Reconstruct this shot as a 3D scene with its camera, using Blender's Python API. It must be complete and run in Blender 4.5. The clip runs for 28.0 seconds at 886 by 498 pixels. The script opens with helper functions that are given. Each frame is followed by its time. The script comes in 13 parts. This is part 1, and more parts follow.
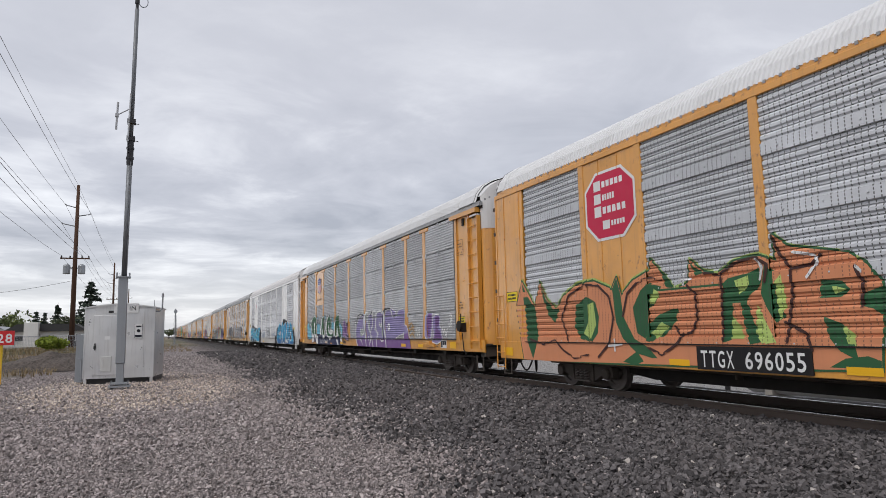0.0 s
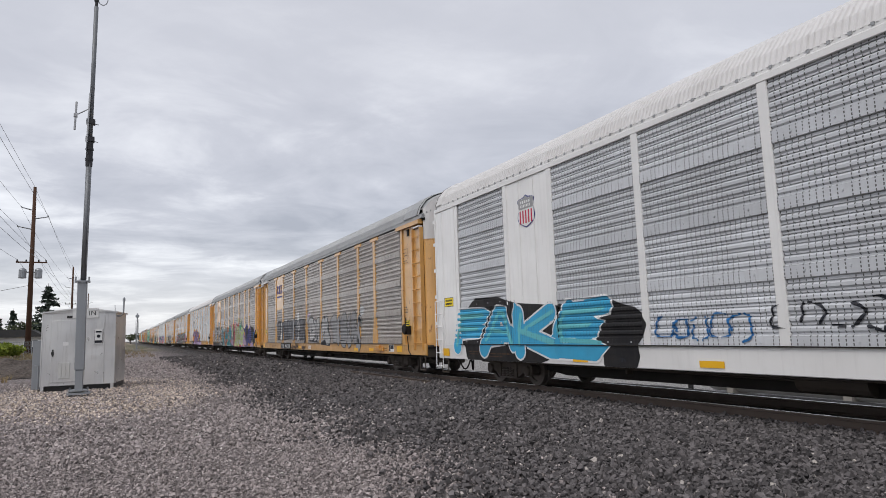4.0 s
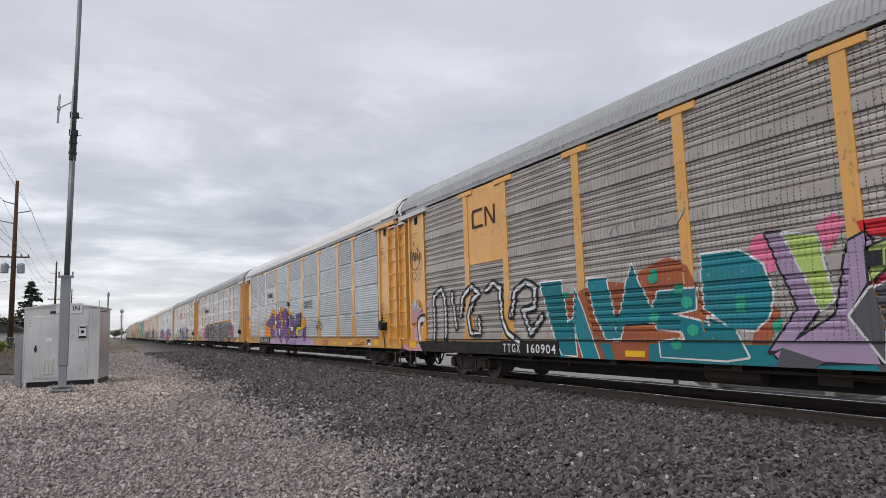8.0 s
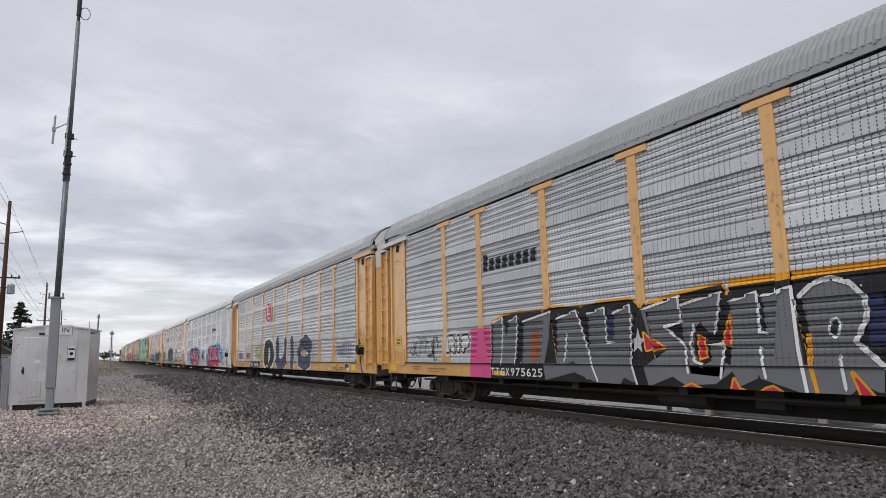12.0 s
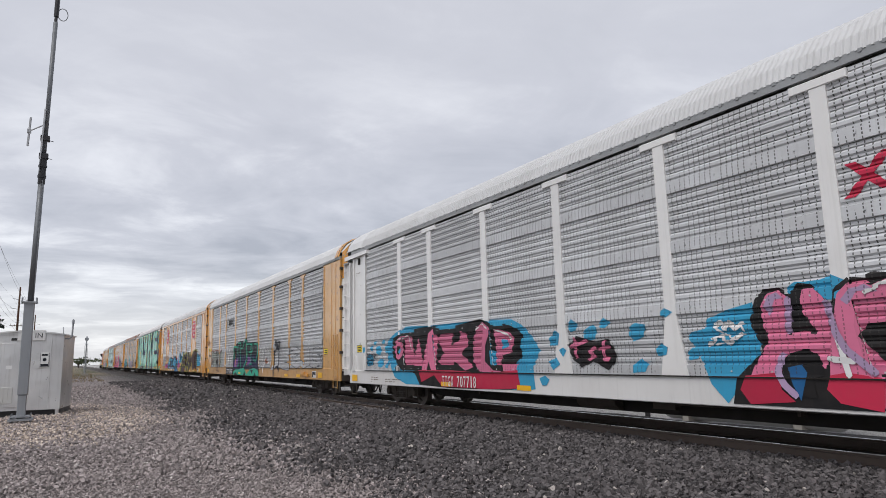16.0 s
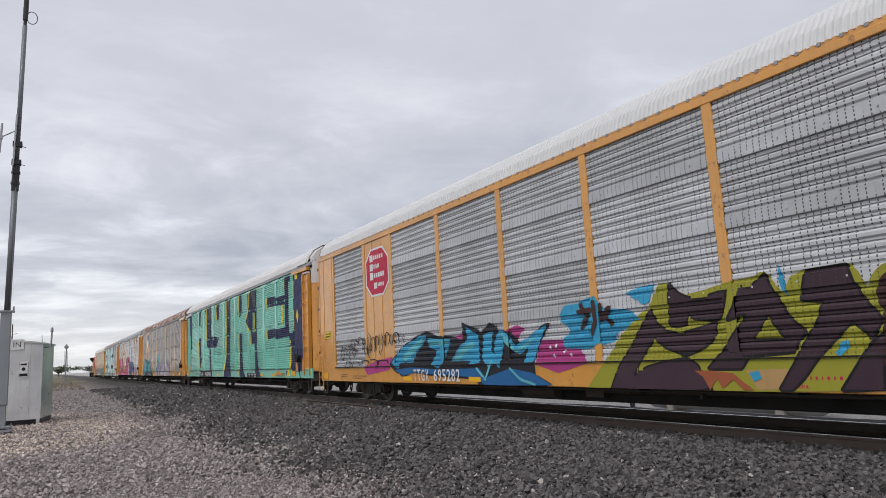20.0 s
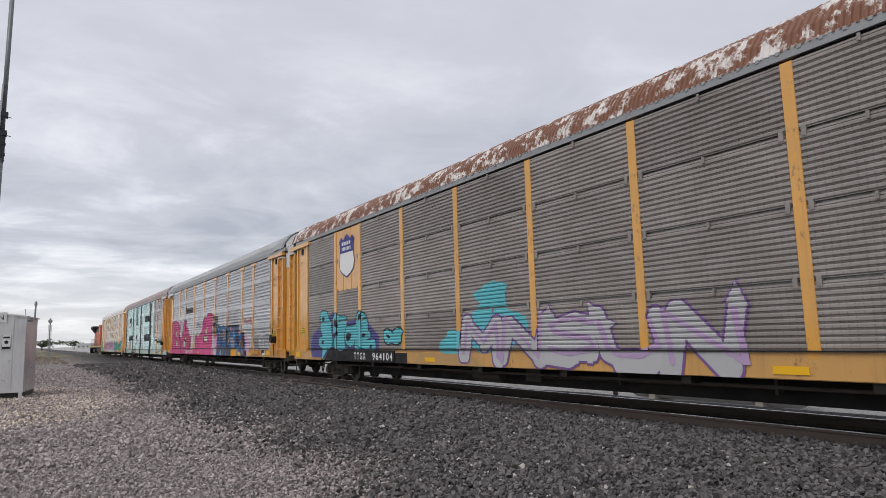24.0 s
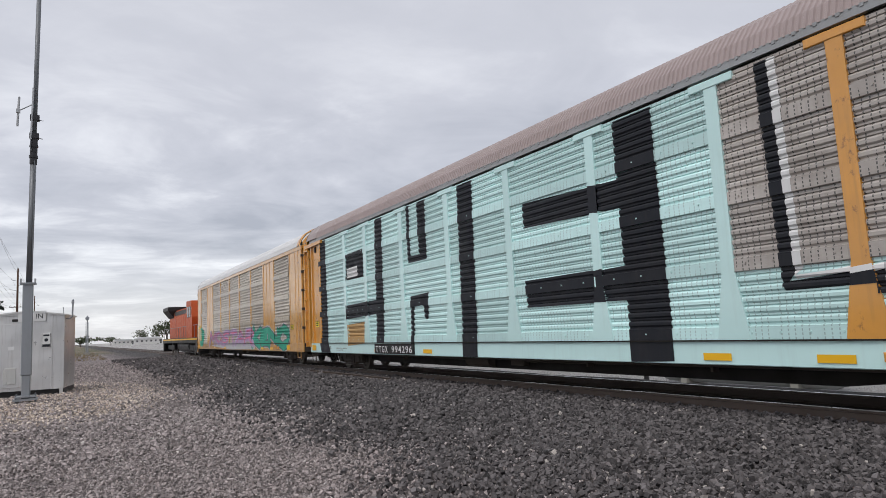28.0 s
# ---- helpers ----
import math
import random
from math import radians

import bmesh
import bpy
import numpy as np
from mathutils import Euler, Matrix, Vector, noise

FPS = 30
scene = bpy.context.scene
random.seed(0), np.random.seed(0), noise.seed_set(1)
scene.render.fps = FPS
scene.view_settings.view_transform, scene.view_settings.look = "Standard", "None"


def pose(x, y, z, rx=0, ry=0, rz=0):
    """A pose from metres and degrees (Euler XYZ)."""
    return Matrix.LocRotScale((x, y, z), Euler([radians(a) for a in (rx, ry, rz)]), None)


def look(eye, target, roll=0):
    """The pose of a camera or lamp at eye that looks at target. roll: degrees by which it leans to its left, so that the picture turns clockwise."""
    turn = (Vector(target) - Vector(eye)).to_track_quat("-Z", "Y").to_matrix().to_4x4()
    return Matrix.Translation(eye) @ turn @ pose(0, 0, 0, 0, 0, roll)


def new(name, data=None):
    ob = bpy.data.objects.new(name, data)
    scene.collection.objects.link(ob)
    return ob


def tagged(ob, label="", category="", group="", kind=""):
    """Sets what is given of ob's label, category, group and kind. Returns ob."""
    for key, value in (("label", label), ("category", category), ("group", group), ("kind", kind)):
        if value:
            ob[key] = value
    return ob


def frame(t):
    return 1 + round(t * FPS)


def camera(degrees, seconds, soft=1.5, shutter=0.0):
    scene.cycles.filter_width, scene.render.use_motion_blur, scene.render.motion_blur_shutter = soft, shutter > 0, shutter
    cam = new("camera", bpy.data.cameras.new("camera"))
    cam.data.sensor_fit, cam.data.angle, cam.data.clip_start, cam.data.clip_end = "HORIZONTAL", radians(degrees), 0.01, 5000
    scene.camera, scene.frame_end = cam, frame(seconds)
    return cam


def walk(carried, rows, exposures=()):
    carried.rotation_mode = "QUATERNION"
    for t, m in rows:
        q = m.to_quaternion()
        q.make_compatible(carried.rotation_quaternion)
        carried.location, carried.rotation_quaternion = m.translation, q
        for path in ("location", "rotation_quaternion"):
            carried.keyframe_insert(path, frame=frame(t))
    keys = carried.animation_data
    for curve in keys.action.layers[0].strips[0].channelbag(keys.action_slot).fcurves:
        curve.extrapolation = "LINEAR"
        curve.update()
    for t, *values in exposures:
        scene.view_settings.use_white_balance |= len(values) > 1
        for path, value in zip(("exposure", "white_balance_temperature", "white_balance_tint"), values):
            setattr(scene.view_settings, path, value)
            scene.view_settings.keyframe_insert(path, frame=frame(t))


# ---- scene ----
EYE = (0.0, 0.0, 1.72)
cam = camera(68.05, 28.0, soft=0.6)
# seconds, yaw, pitch, roll: a camera held in the hand that only turns
TURNS = [
        (0.0, -23.18, 7.01, 1.26), (0.5, -23.59, 6.76, 1.35), (1.0, -24.22, 6.84, 1.45), (1.5, -24.97, 6.96, 1.53),
        (2.0, -25.60, 7.21, 1.34), (2.5, -25.92, 7.51, 0.95), (3.0, -25.69, 7.62, 1.60), (3.5, -25.73, 7.13, 1.79),
        (5.5, -27.13, 7.31, 1.63), (6.0, -27.49, 7.00, 1.77), (6.5, -27.47, 6.63, 2.24), (7.0, -27.14, 6.56, 2.18),
        (7.5, -27.01, 6.68, 1.83), (8.0, -27.06, 6.72, 1.78), (8.5, -27.28, 6.96, 1.75), (9.0, -27.76, 7.27, 1.66),
        (9.5, -27.88, 7.49, 1.82), (10.0, -27.85, 7.61, 1.92), (10.5, -27.87, 7.73, 1.54), (11.0, -27.78, 7.91, 1.48),
        (11.5, -27.67, 8.35, 1.36), (12.0, -27.68, 8.79, 1.40), (12.5, -27.71, 8.95, 1.37), (14.5, -28.19, 9.16, 1.84),
        (15.0, -28.63, 9.14, 1.33), (15.5, -29.05, 9.23, 1.11), (16.0, -29.37, 9.29, 1.33), (16.5, -29.75, 9.26, 1.26),
        (17.0, -30.08, 9.11, 1.92), (17.5, -30.48, 8.23, 2.06), (18.0, -30.43, 8.09, 2.57), (18.5, -30.11, 8.91, 2.72),
        (19.0, -30.01, 9.27, 2.55), (19.5, -30.43, 9.06, 2.85), (20.0, -30.65, 8.98, 3.05), (20.5, -30.64, 8.97, 3.01),
        (21.0, -30.34, 8.89, 2.94), (21.5, -30.15, 8.53, 3.02), (22.0, -30.15, 8.23, 2.56), (22.5, -29.90, 8.12, 2.24),
        (24.5, -32.18, 7.44, 1.42), (25.0, -31.08, 7.27, 1.67), (25.5, -30.40, 7.19, 1.72), (26.0, -30.09, 7.02, 1.81),
        (26.5, -29.63, 6.76, 1.94), (27.0, -29.44, 6.62, 2.43), (27.5, -29.43, 6.65, 2.64), (28.0, -29.40, 6.69, 2.86),
]
walk(cam, [(t, pose(*EYE, 90 + p, r, y)) for t, y, p, r in TURNS])

# ---- the plan, in metres ----
TRACK_X = 10.15      # centre line of the track, which runs along y
RAIL_Z = 0.30        # top of the rails
PITCH = 27.44        # from coupler to coupler
SPEED = 13.365       # the train comes down the track towards -y
FIRST_GAP = 16.24    # gap behind the first car at the start
SIDE = 1.55          # half width of a car
# heights on a car, above the rails
SILL_LOW, SILL_TOP, EAVE, ROOF_LOW, CREST = 0.62, 0.99, 5.02, 5.18, 6.05

# ---- light: an overcast noon ----
world = bpy.data.worlds.new("overcast_sky")
scene.world = world
world.use_nodes = True
SUN_ELEVATION, SUN_ROTATION = radians(56), radians(244)


def build_sky():
    nt = world.node_tree
    nt.nodes.clear()
    n = nt.nodes.new
    out, bg = n("ShaderNodeOutputWorld"), n("ShaderNodeBackground")
    sky = n("ShaderNodeTexSky")
    sky.sky_type, sky.sun_disc = "NISHITA", False
    sky.sun_elevation, sky.sun_rotation = SUN_ELEVATION, SUN_ROTATION
    co, sep = n("ShaderNodeTexCoord"), n("ShaderNodeSeparateXYZ")
    nt.links.new(co.outputs["Generated"], sep.inputs[0])

    def m(op, a, b=None, c=None):
        node = n("ShaderNodeMath")
        node.operation = op
        for i, x in enumerate((a, b, c)):
            if x is None:
                continue
            if isinstance(x, (int, float)):
                node.inputs[i].default_value = x
            else:
                nt.links.new(x, node.inputs[i])
        return node.outputs[0]
    up = m("MAXIMUM", sep.outputs[2], 0.0)
    den = m("ADD", up, 0.09)
    comb = n("ShaderNodeCombineXYZ")
    nt.links.new(m("DIVIDE", sep.outputs[0], den), comb.inputs[0])
    nt.links.new(m("DIVIDE", sep.outputs[1], den), comb.inputs[1])
    big, small = n("ShaderNodeTexNoise"), n("ShaderNodeTexNoise")
    for node, scale, detail, rough in ((big, 0.55, 6, 0.55), (small, 1.7, 8, 0.6)):
        nt.links.new(comb.outputs[0], node.inputs["Vector"])
        node.inputs["Scale"].default_value = scale
        node.inputs["Detail"].default_value = detail
        node.inputs["Roughness"].default_value = rough
        node.inputs["Distortion"].default_value = 0.5
    mix = m("ADD", m("MULTIPLY", big.outputs["Fac"], 0.68), m("MULTIPLY", small.outputs["Fac"], 0.32))
    ramp = n("ShaderNodeValToRGB")
    nt.links.new(mix, ramp.inputs[0])
    e = ramp.color_ramp.elements
    e[0].position, e[0].color = 0.39, (0.4, 0.41, 0.462, 1)
    e[1].position, e[1].color = 0.60, (0.90, 0.905, 0.94, 1)
    mid = e.new(0.5)
    mid.color = (0.57, 0.575, 0.628, 1)
    # the cover thins towards the horizon, and is even overhead
    high = n("ShaderNodeMapRange")
    nt.links.new(up, high.inputs["Value"])
    high.inputs["From Min"].default_value, high.inputs["From Max"].default_value = 0.16, 0.42
    over = n("ShaderNodeMix")
    over.data_type = "RGBA"
    nt.links.new(m("MULTIPLY", high.outputs[0], 0.7), over.inputs["Factor"])
    nt.links.new(ramp.outputs[0], over.inputs["A"])
    over.inputs["B"].default_value = (0.625, 0.63, 0.675, 1)
    low = n("ShaderNodeMapRange")
    nt.links.new(up, low.inputs["Value"])
    low.inputs["From Min"].default_value, low.inputs["From Max"].default_value = 0.0, 0.13
    low.inputs["To Min"].default_value, low.inputs["To Max"].default_value = 0.6, 0.0
    hz = n("ShaderNodeMix")
    hz.data_type = "RGBA"
    nt.links.new(low.outputs[0], hz.inputs["Factor"])
    nt.links.new(over.outputs["Result"], hz.inputs["A"])
    hz.inputs["B"].default_value = (0.88, 0.885, 0.91, 1)
    blue = n("ShaderNodeMix")
    blue.data_type = "RGBA"
    blue.inputs["Factor"].default_value = 0.02
    nt.links.new(hz.outputs["Result"], blue.inputs["A"])
    nt.links.new(sky.outputs[0], blue.inputs["B"])
    nt.links.new(blue.outputs["Result"], bg.inputs["Color"])
    bg.inputs["Strength"].default_value = 1.0
    nt.links.new(bg.outputs[0], out.inputs[0])


build_sky()
sun = new("sun", bpy.data.lights.new("sun", "SUN"))
sun.data.energy, sun.data.angle, sun.data.color = 1.85, radians(40), (1.0, 0.965, 0.92)
sun.matrix_world = look((-35, -17, 58), (0, 0, 0))


# ---- materials ----
MATS = {}
CACHE = {}


def srgb(c):
    return tuple(x / 12.92 if x <= 0.04045 else ((x + 0.055) / 1.055) ** 2.4 for x in c)


class Nodes:
    """A small helper to write node materials."""

    def __init__(self, name):
        self.mat = bpy.data.materials.new(name)
        self.mat.use_nodes = True
        self.nt = self.mat.node_tree
        self.bsdf = self.nt.nodes["Principled BSDF"]
        co = self.nt.nodes.new("ShaderNodeTexCoord")
        self.obj = co.outputs["Object"]

    def put(self, socket, x):
        if hasattr(x, "is_output"):
            self.nt.links.new(x, socket)
        else:
            socket.default_value = x

    def math(self, op, a, b=0.0, c=0.0):
        node = self.nt.nodes.new("ShaderNodeMath")
        node.operation = op
        for i, x in enumerate((a, b, c)):
            self.put(node.inputs[i], x)
        return node.outputs[0]

    def noise(self, scale, detail=4, rough=0.55, stretch=(1, 1, 1), dist=0.0):
        mp = self.nt.nodes.new("ShaderNodeMapping")
        mp.inputs["Scale"].default_value = stretch
        self.nt.links.new(self.obj, mp.inputs[0])
        node = self.nt.nodes.new("ShaderNodeTexNoise")
        self.nt.links.new(mp.outputs[0], node.inputs["Vector"])
        node.inputs["Scale"].default_value, node.inputs["Detail"].default_value = scale, detail
        node.inputs["Roughness"].default_value, node.inputs["Distortion"].default_value = rough, dist
        return node.outputs["Fac"]

    def cells(self, scale, feature="F1", out="Color"):
        node = self.nt.nodes.new("ShaderNodeTexVoronoi")
        node.feature = feature
        self.nt.links.new(self.obj, node.inputs["Vector"])
        node.inputs["Scale"].default_value = scale
        return node.outputs[out]

    def span(self, x, lo, hi, a=0.0, b=1.0):
        node = self.nt.nodes.new("ShaderNodeMapRange")
        self.put(node.inputs["Value"], x)
        for key, v in (("From Min", lo), ("From Max", hi), ("To Min", a), ("To Max", b)):
            node.inputs[key].default_value = v
        return node.outputs[0]

    def mix(self, fac, a, b, mode="MIX"):
        node = self.nt.nodes.new("ShaderNodeMix")
        node.data_type, node.blend_type = "RGBA", mode
        for key, x in (("Factor", fac), ("A", a), ("B", b)):
            if isinstance(x, tuple) and len(x) == 3:
                x = (*x, 1)
            self.put(node.inputs[key] if key == "Factor" else [s for s in node.inputs if s.name == key and s.type == "RGBA"][0], x)
        return [s for s in node.outputs if s.type == "RGBA"][0]

    def axis(self, k):
        sep = self.nt.nodes.new("ShaderNodeSeparateXYZ")
        self.nt.links.new(self.obj, sep.inputs[0])
        return sep.outputs[k]

    def chance(self):
        return self.nt.nodes.new("ShaderNodeObjectInfo").outputs["Random"]

    def island(self):
        return self.nt.nodes.new("ShaderNodeNewGeometry").outputs["Random Per Island"]

    def bump(self, height, strength=0.3, dist=0.01):
        node = self.nt.nodes.new("ShaderNodeBump")
        node.inputs["Strength"].default_value, node.inputs["Distance"].default_value = strength, dist
        self.nt.links.new(height, node.inputs["Height"])
        self.nt.links.new(node.outputs[0], self.bsdf.inputs["Normal"])

    def gloss(self, amount, level=0.5):
        """An old enamel gloss over the paint."""
        self.bsdf.inputs["Specular IOR Level"].default_value = level
        self.bsdf.inputs["Coat Weight"].default_value = amount
        self.bsdf.inputs["Coat Roughness"].default_value = 0.1

    def done(self, color, rough=0.6, metal=0.0):
        self.put(self.bsdf.inputs["Base Color"], (*color, 1) if isinstance(color, tuple) and len(color) == 3 else color)
        self.put(self.bsdf.inputs["Roughness"], rough)
        self.put(self.bsdf.inputs["Metallic"], metal)
        return self.mat


def paint(name, color, dirt=0.35, dirt_color=(0.11, 0.085, 0.06), rough=0.42, streak=True, metal=0.0, rust=0.0, gloss=0.0):
    """Weathered paint: grime in patches, thin runs down the face, a fine grain."""
    if name in MATS:
        return MATS[name]
    k = Nodes(name)
    patches = k.span(k.noise(0.9, 6, 0.62), 0.38, 0.75, 0.0, dirt)
    c = k.mix(patches, color, tuple(0.55 * a + 0.45 * b for a, b in zip(color, dirt_color)))
    if streak:
        runs = k.span(k.noise(2.2, 6, 0.65, (3.5, 3.5, 0.22)), 0.52, 0.85, 0.0, dirt * 0.75)
        c = k.mix(runs, c, dirt_color)
    if rust:
        spots = k.span(k.noise(5.5, 8, 0.7, (1, 1, 0.6)), 0.62 - 0.18 * rust, 0.70, 0.0, 0.9) if rust < 1 else k.span(k.noise(2.6, 9, 0.7), 0.43, 0.50, 0.0, 0.96)
        c = k.mix(spots, c, (0.17, 0.065, 0.032))
    tone = k.span(k.chance(), 0, 1, 0.93, 1.05)
    comb = k.nt.nodes.new("ShaderNodeCombineColor")
    for s in comb.inputs:
        k.put(s, tone)
    c = k.mix(1.0, c, comb.outputs[0], "MULTIPLY")
    k.bump(k.noise(45, 3), 0.08, 0.004)
    k.gloss(gloss, 0.5 if gloss else 0.25)
    MATS[name] = k.done(c, k.span(k.noise(3, 4), 0.3, 0.7, rough - 0.1, rough + 0.15), metal)
    return MATS[name]


def screen_steel(name, color, dirt=0.4, dirt_color=(0.10, 0.08, 0.065), holes=0.92, rough=0.5, metal=0.08, above=None, gloss=0.6):
    """Perforated galvanised side screens: rows of small slots in columns, grime along the ribs."""
    if name in MATS:
        return MATS[name]
    k = Nodes(name)
    x, z = k.axis(0), k.axis(2)
    cx = k.math("PINGPONG", x, 0.05)
    slot = k.math("LESS_THAN", cx, 0.009)
    cz = k.math("PINGPONG", z, 0.028)
    rows = k.math("GREATER_THAN", cz, 0.011)
    group = k.math("GREATER_THAN", k.noise(2.6, 1, 0.4, (1.6, 1, 0.5)), 0.40)
    hole = k.math("MULTIPLY", k.math("MULTIPLY", slot, rows), k.math("MULTIPLY", group, holes))
    if above is not None:
        hole = k.math("MULTIPLY", hole, k.math("GREATER_THAN", z, above))
    patches = k.span(k.noise(1.4, 6, 0.65, (0.7, 1, 1.3)), 0.36, 0.72, 0.0, dirt)
    c = k.mix(patches, color, dirt_color)
    runs = k.span(k.noise(3.0, 5, 0.6, (5, 5, 0.3)), 0.5, 0.8, 0.0, dirt)
    c = k.mix(runs, c, tuple(0.5 * a + 0.5 * b for a, b in zip(color, dirt_color)))
    tone = k.span(k.chance(), 0, 1, 0.84, 1.12)
    comb = k.nt.nodes.new("ShaderNodeCombineColor")
    for s in comb.inputs:
        k.put(s, tone)
    c = k.mix(1.0, c, comb.outputs[0], "MULTIPLY")
    c = k.mix(hole, c, (0.055, 0.052, 0.05))
    k.bump(k.noise(30, 3), 0.1, 0.004)
    k.gloss(gloss, 0.4 if gloss else 0.25)
    MATS[name] = k.done(c, k.span(k.noise(4, 4), 0.3, 0.7, rough - 0.08, rough + 0.15), metal)
    return MATS[name]


def ground_material(name, base, light, dark, scale=26.0, rough=0.95):
    k = Nodes(name)
    cell = k.cells(scale)
    bw = k.nt.nodes.new("ShaderNodeRGBToBW")
    k.nt.links.new(cell, bw.inputs[0])
    c = k.mix(k.span(bw.outputs[0], 0.2, 0.8), dark, light)
    c = k.mix(k.span(k.noise(0.35, 5, 0.6), 0.3, 0.7, 0.25, 0.75), c, base)
    edge = k.cells(scale, "DISTANCE_TO_EDGE", "Distance")
    c = k.mix(k.span(edge, 0.0, 0.12, 0.55, 0.0), c, tuple(0.35 * a for a in dark))
    k.bump(k.math("ADD", k.span(edge, 0.0, 0.3), k.noise(60, 4)), 0.8, 0.03)
    return k.done(c, rough)


YELLOW = (0.70, 0.315, 0.045)
BODY = {
    "yellow": paint("rail_yellow_paint", YELLOW, 0.48, rust=0.12, gloss=1.0),
    "pale_yellow": paint("faded_yellow_paint", (0.68, 0.365, 0.105), 0.5, rust=0.2, gloss=1.0),
    "bright_yellow": paint("bright_yellow_paint", (0.72, 0.345, 0.05), 0.42, rust=0.1, gloss=1.0),
    "white": paint("white_car_paint", (0.78, 0.77, 0.76), 0.22, gloss=1.0),
    "teal": paint("sea_green_paint", (0.19, 0.61, 0.48), 0.2, gloss=1.0),
    "ice": paint("ice_blue_paint", (0.57, 0.81, 0.80), 0.16, gloss=1.0),
}
ROOF = {
    "silver": paint("silver_roof_paint", (0.62, 0.625, 0.635), 0.26, rough=0.55),
    "white": paint("white_roof_paint", (0.62, 0.61, 0.61), 0.3),
    "cream": paint("cream_roof_paint", (0.52, 0.49, 0.43), 0.3),
    "grey": paint("grey_roof_paint", (0.33, 0.34, 0.35), 0.4, metal=0.2),
    "mauve": paint("dull_mauve_roof_paint", (0.34, 0.28, 0.275), 0.4),
    "rust": paint("rusted_roof_paint", (0.66, 0.63, 0.61), 0.3, (0.12, 0.04, 0.025), rust=3.0),
}
SCREEN = {
    "galv": screen_steel("galvanised_screen", (0.585, 0.60, 0.63), 0.26),
    "grey": screen_steel("grey_screen", (0.56, 0.57, 0.595), 0.34),
    "blue": screen_steel("blue_grey_screen", (0.60, 0.64, 0.675), 0.28, holes=0.2),
    "brown": screen_steel("brown_soiled_screen", (0.46, 0.42, 0.39), 0.55, (0.12, 0.092, 0.07)),
    "dark": screen_steel("dark_brown_screen", (0.33, 0.30, 0.28), 0.55, (0.13, 0.10, 0.08), holes=0.3),
    "pale": screen_steel("pale_screen", (0.62, 0.63, 0.65), 0.3),
    "tan": screen_steel("tan_screen", (0.55, 0.49, 0.41), 0.42, (0.24, 0.18, 0.12)),
    "teal": screen_steel("sea_green_screen", (0.20, 0.63, 0.50), 0.2, holes=0.15),
    "ice": screen_steel("ice_blue_screen", (0.60, 0.85, 0.84), 0.16, holes=0.4),
}
# grimy steel, and the black sheets that stand for shade in slots and gaps
BLACK_STEEL_AND_SHADE = paint("black_grimy_steel_and_shade", (0.018, 0.016, 0.015), 0.5, (0.05, 0.038, 0.028), rough=0.7, streak=False)
BOGIE_STEEL = paint("rusty_dark_bogie_steel", (0.085, 0.072, 0.062), 0.6, (0.09, 0.06, 0.04), rough=0.75, streak=False)
WHEEL_STEEL = paint("worn_wheel_steel", (0.15, 0.13, 0.118), 0.4, (0.03, 0.024, 0.02), rough=0.5, streak=False, metal=0.5)
RAIL_STEEL = paint("brown_rail_steel", (0.115, 0.088, 0.074), 0.5, (0.028, 0.02, 0.017), rough=0.6, streak=False)
RAIL_TOP = paint("polished_rail_steel", (0.50, 0.49, 0.48), 0.2, rough=0.25, metal=0.9, streak=False)
TIE_WOOD = paint("creosoted_wood", (0.075, 0.06, 0.05), 0.6, (0.10, 0.085, 0.07), rough=0.9, streak=False)
REFLECT = paint("reflective_yellow", (0.80, 0.44, 0.02), 0.12, rough=0.35, streak=False)
SIGN_YELLOW = paint("sign_yellow", (0.78, 0.60, 0.02), 0.1, rough=0.4, streak=False)
SIGN_WHITE = paint("white_sign_sheet", (0.70, 0.70, 0.70), 0.12, streak=False)
GALV = paint("galvanised_steel", (0.30, 0.315, 0.335), 0.3, (0.16, 0.165, 0.17), rough=0.42, metal=0.45)


# ---- mesh helpers ----
def mesh(name, verts, faces, mat):
    me = bpy.data.meshes.new(name)
    me.from_pydata([tuple(v) for v in verts], [], faces)
    me.materials.append(mat)
    me.update()
    return me


def put_mesh(name, me, parent=None, at=(0, 0, 0), label=""):
    ob = new(name, me)
    ob.parent = parent
    ob.location = at
    return tagged(ob, label)


BOX_F = [(0, 3, 2, 1), (4, 5, 6, 7), (0, 1, 5, 4), (1, 2, 6, 5), (2, 3, 7, 6), (3, 0, 4, 7)]


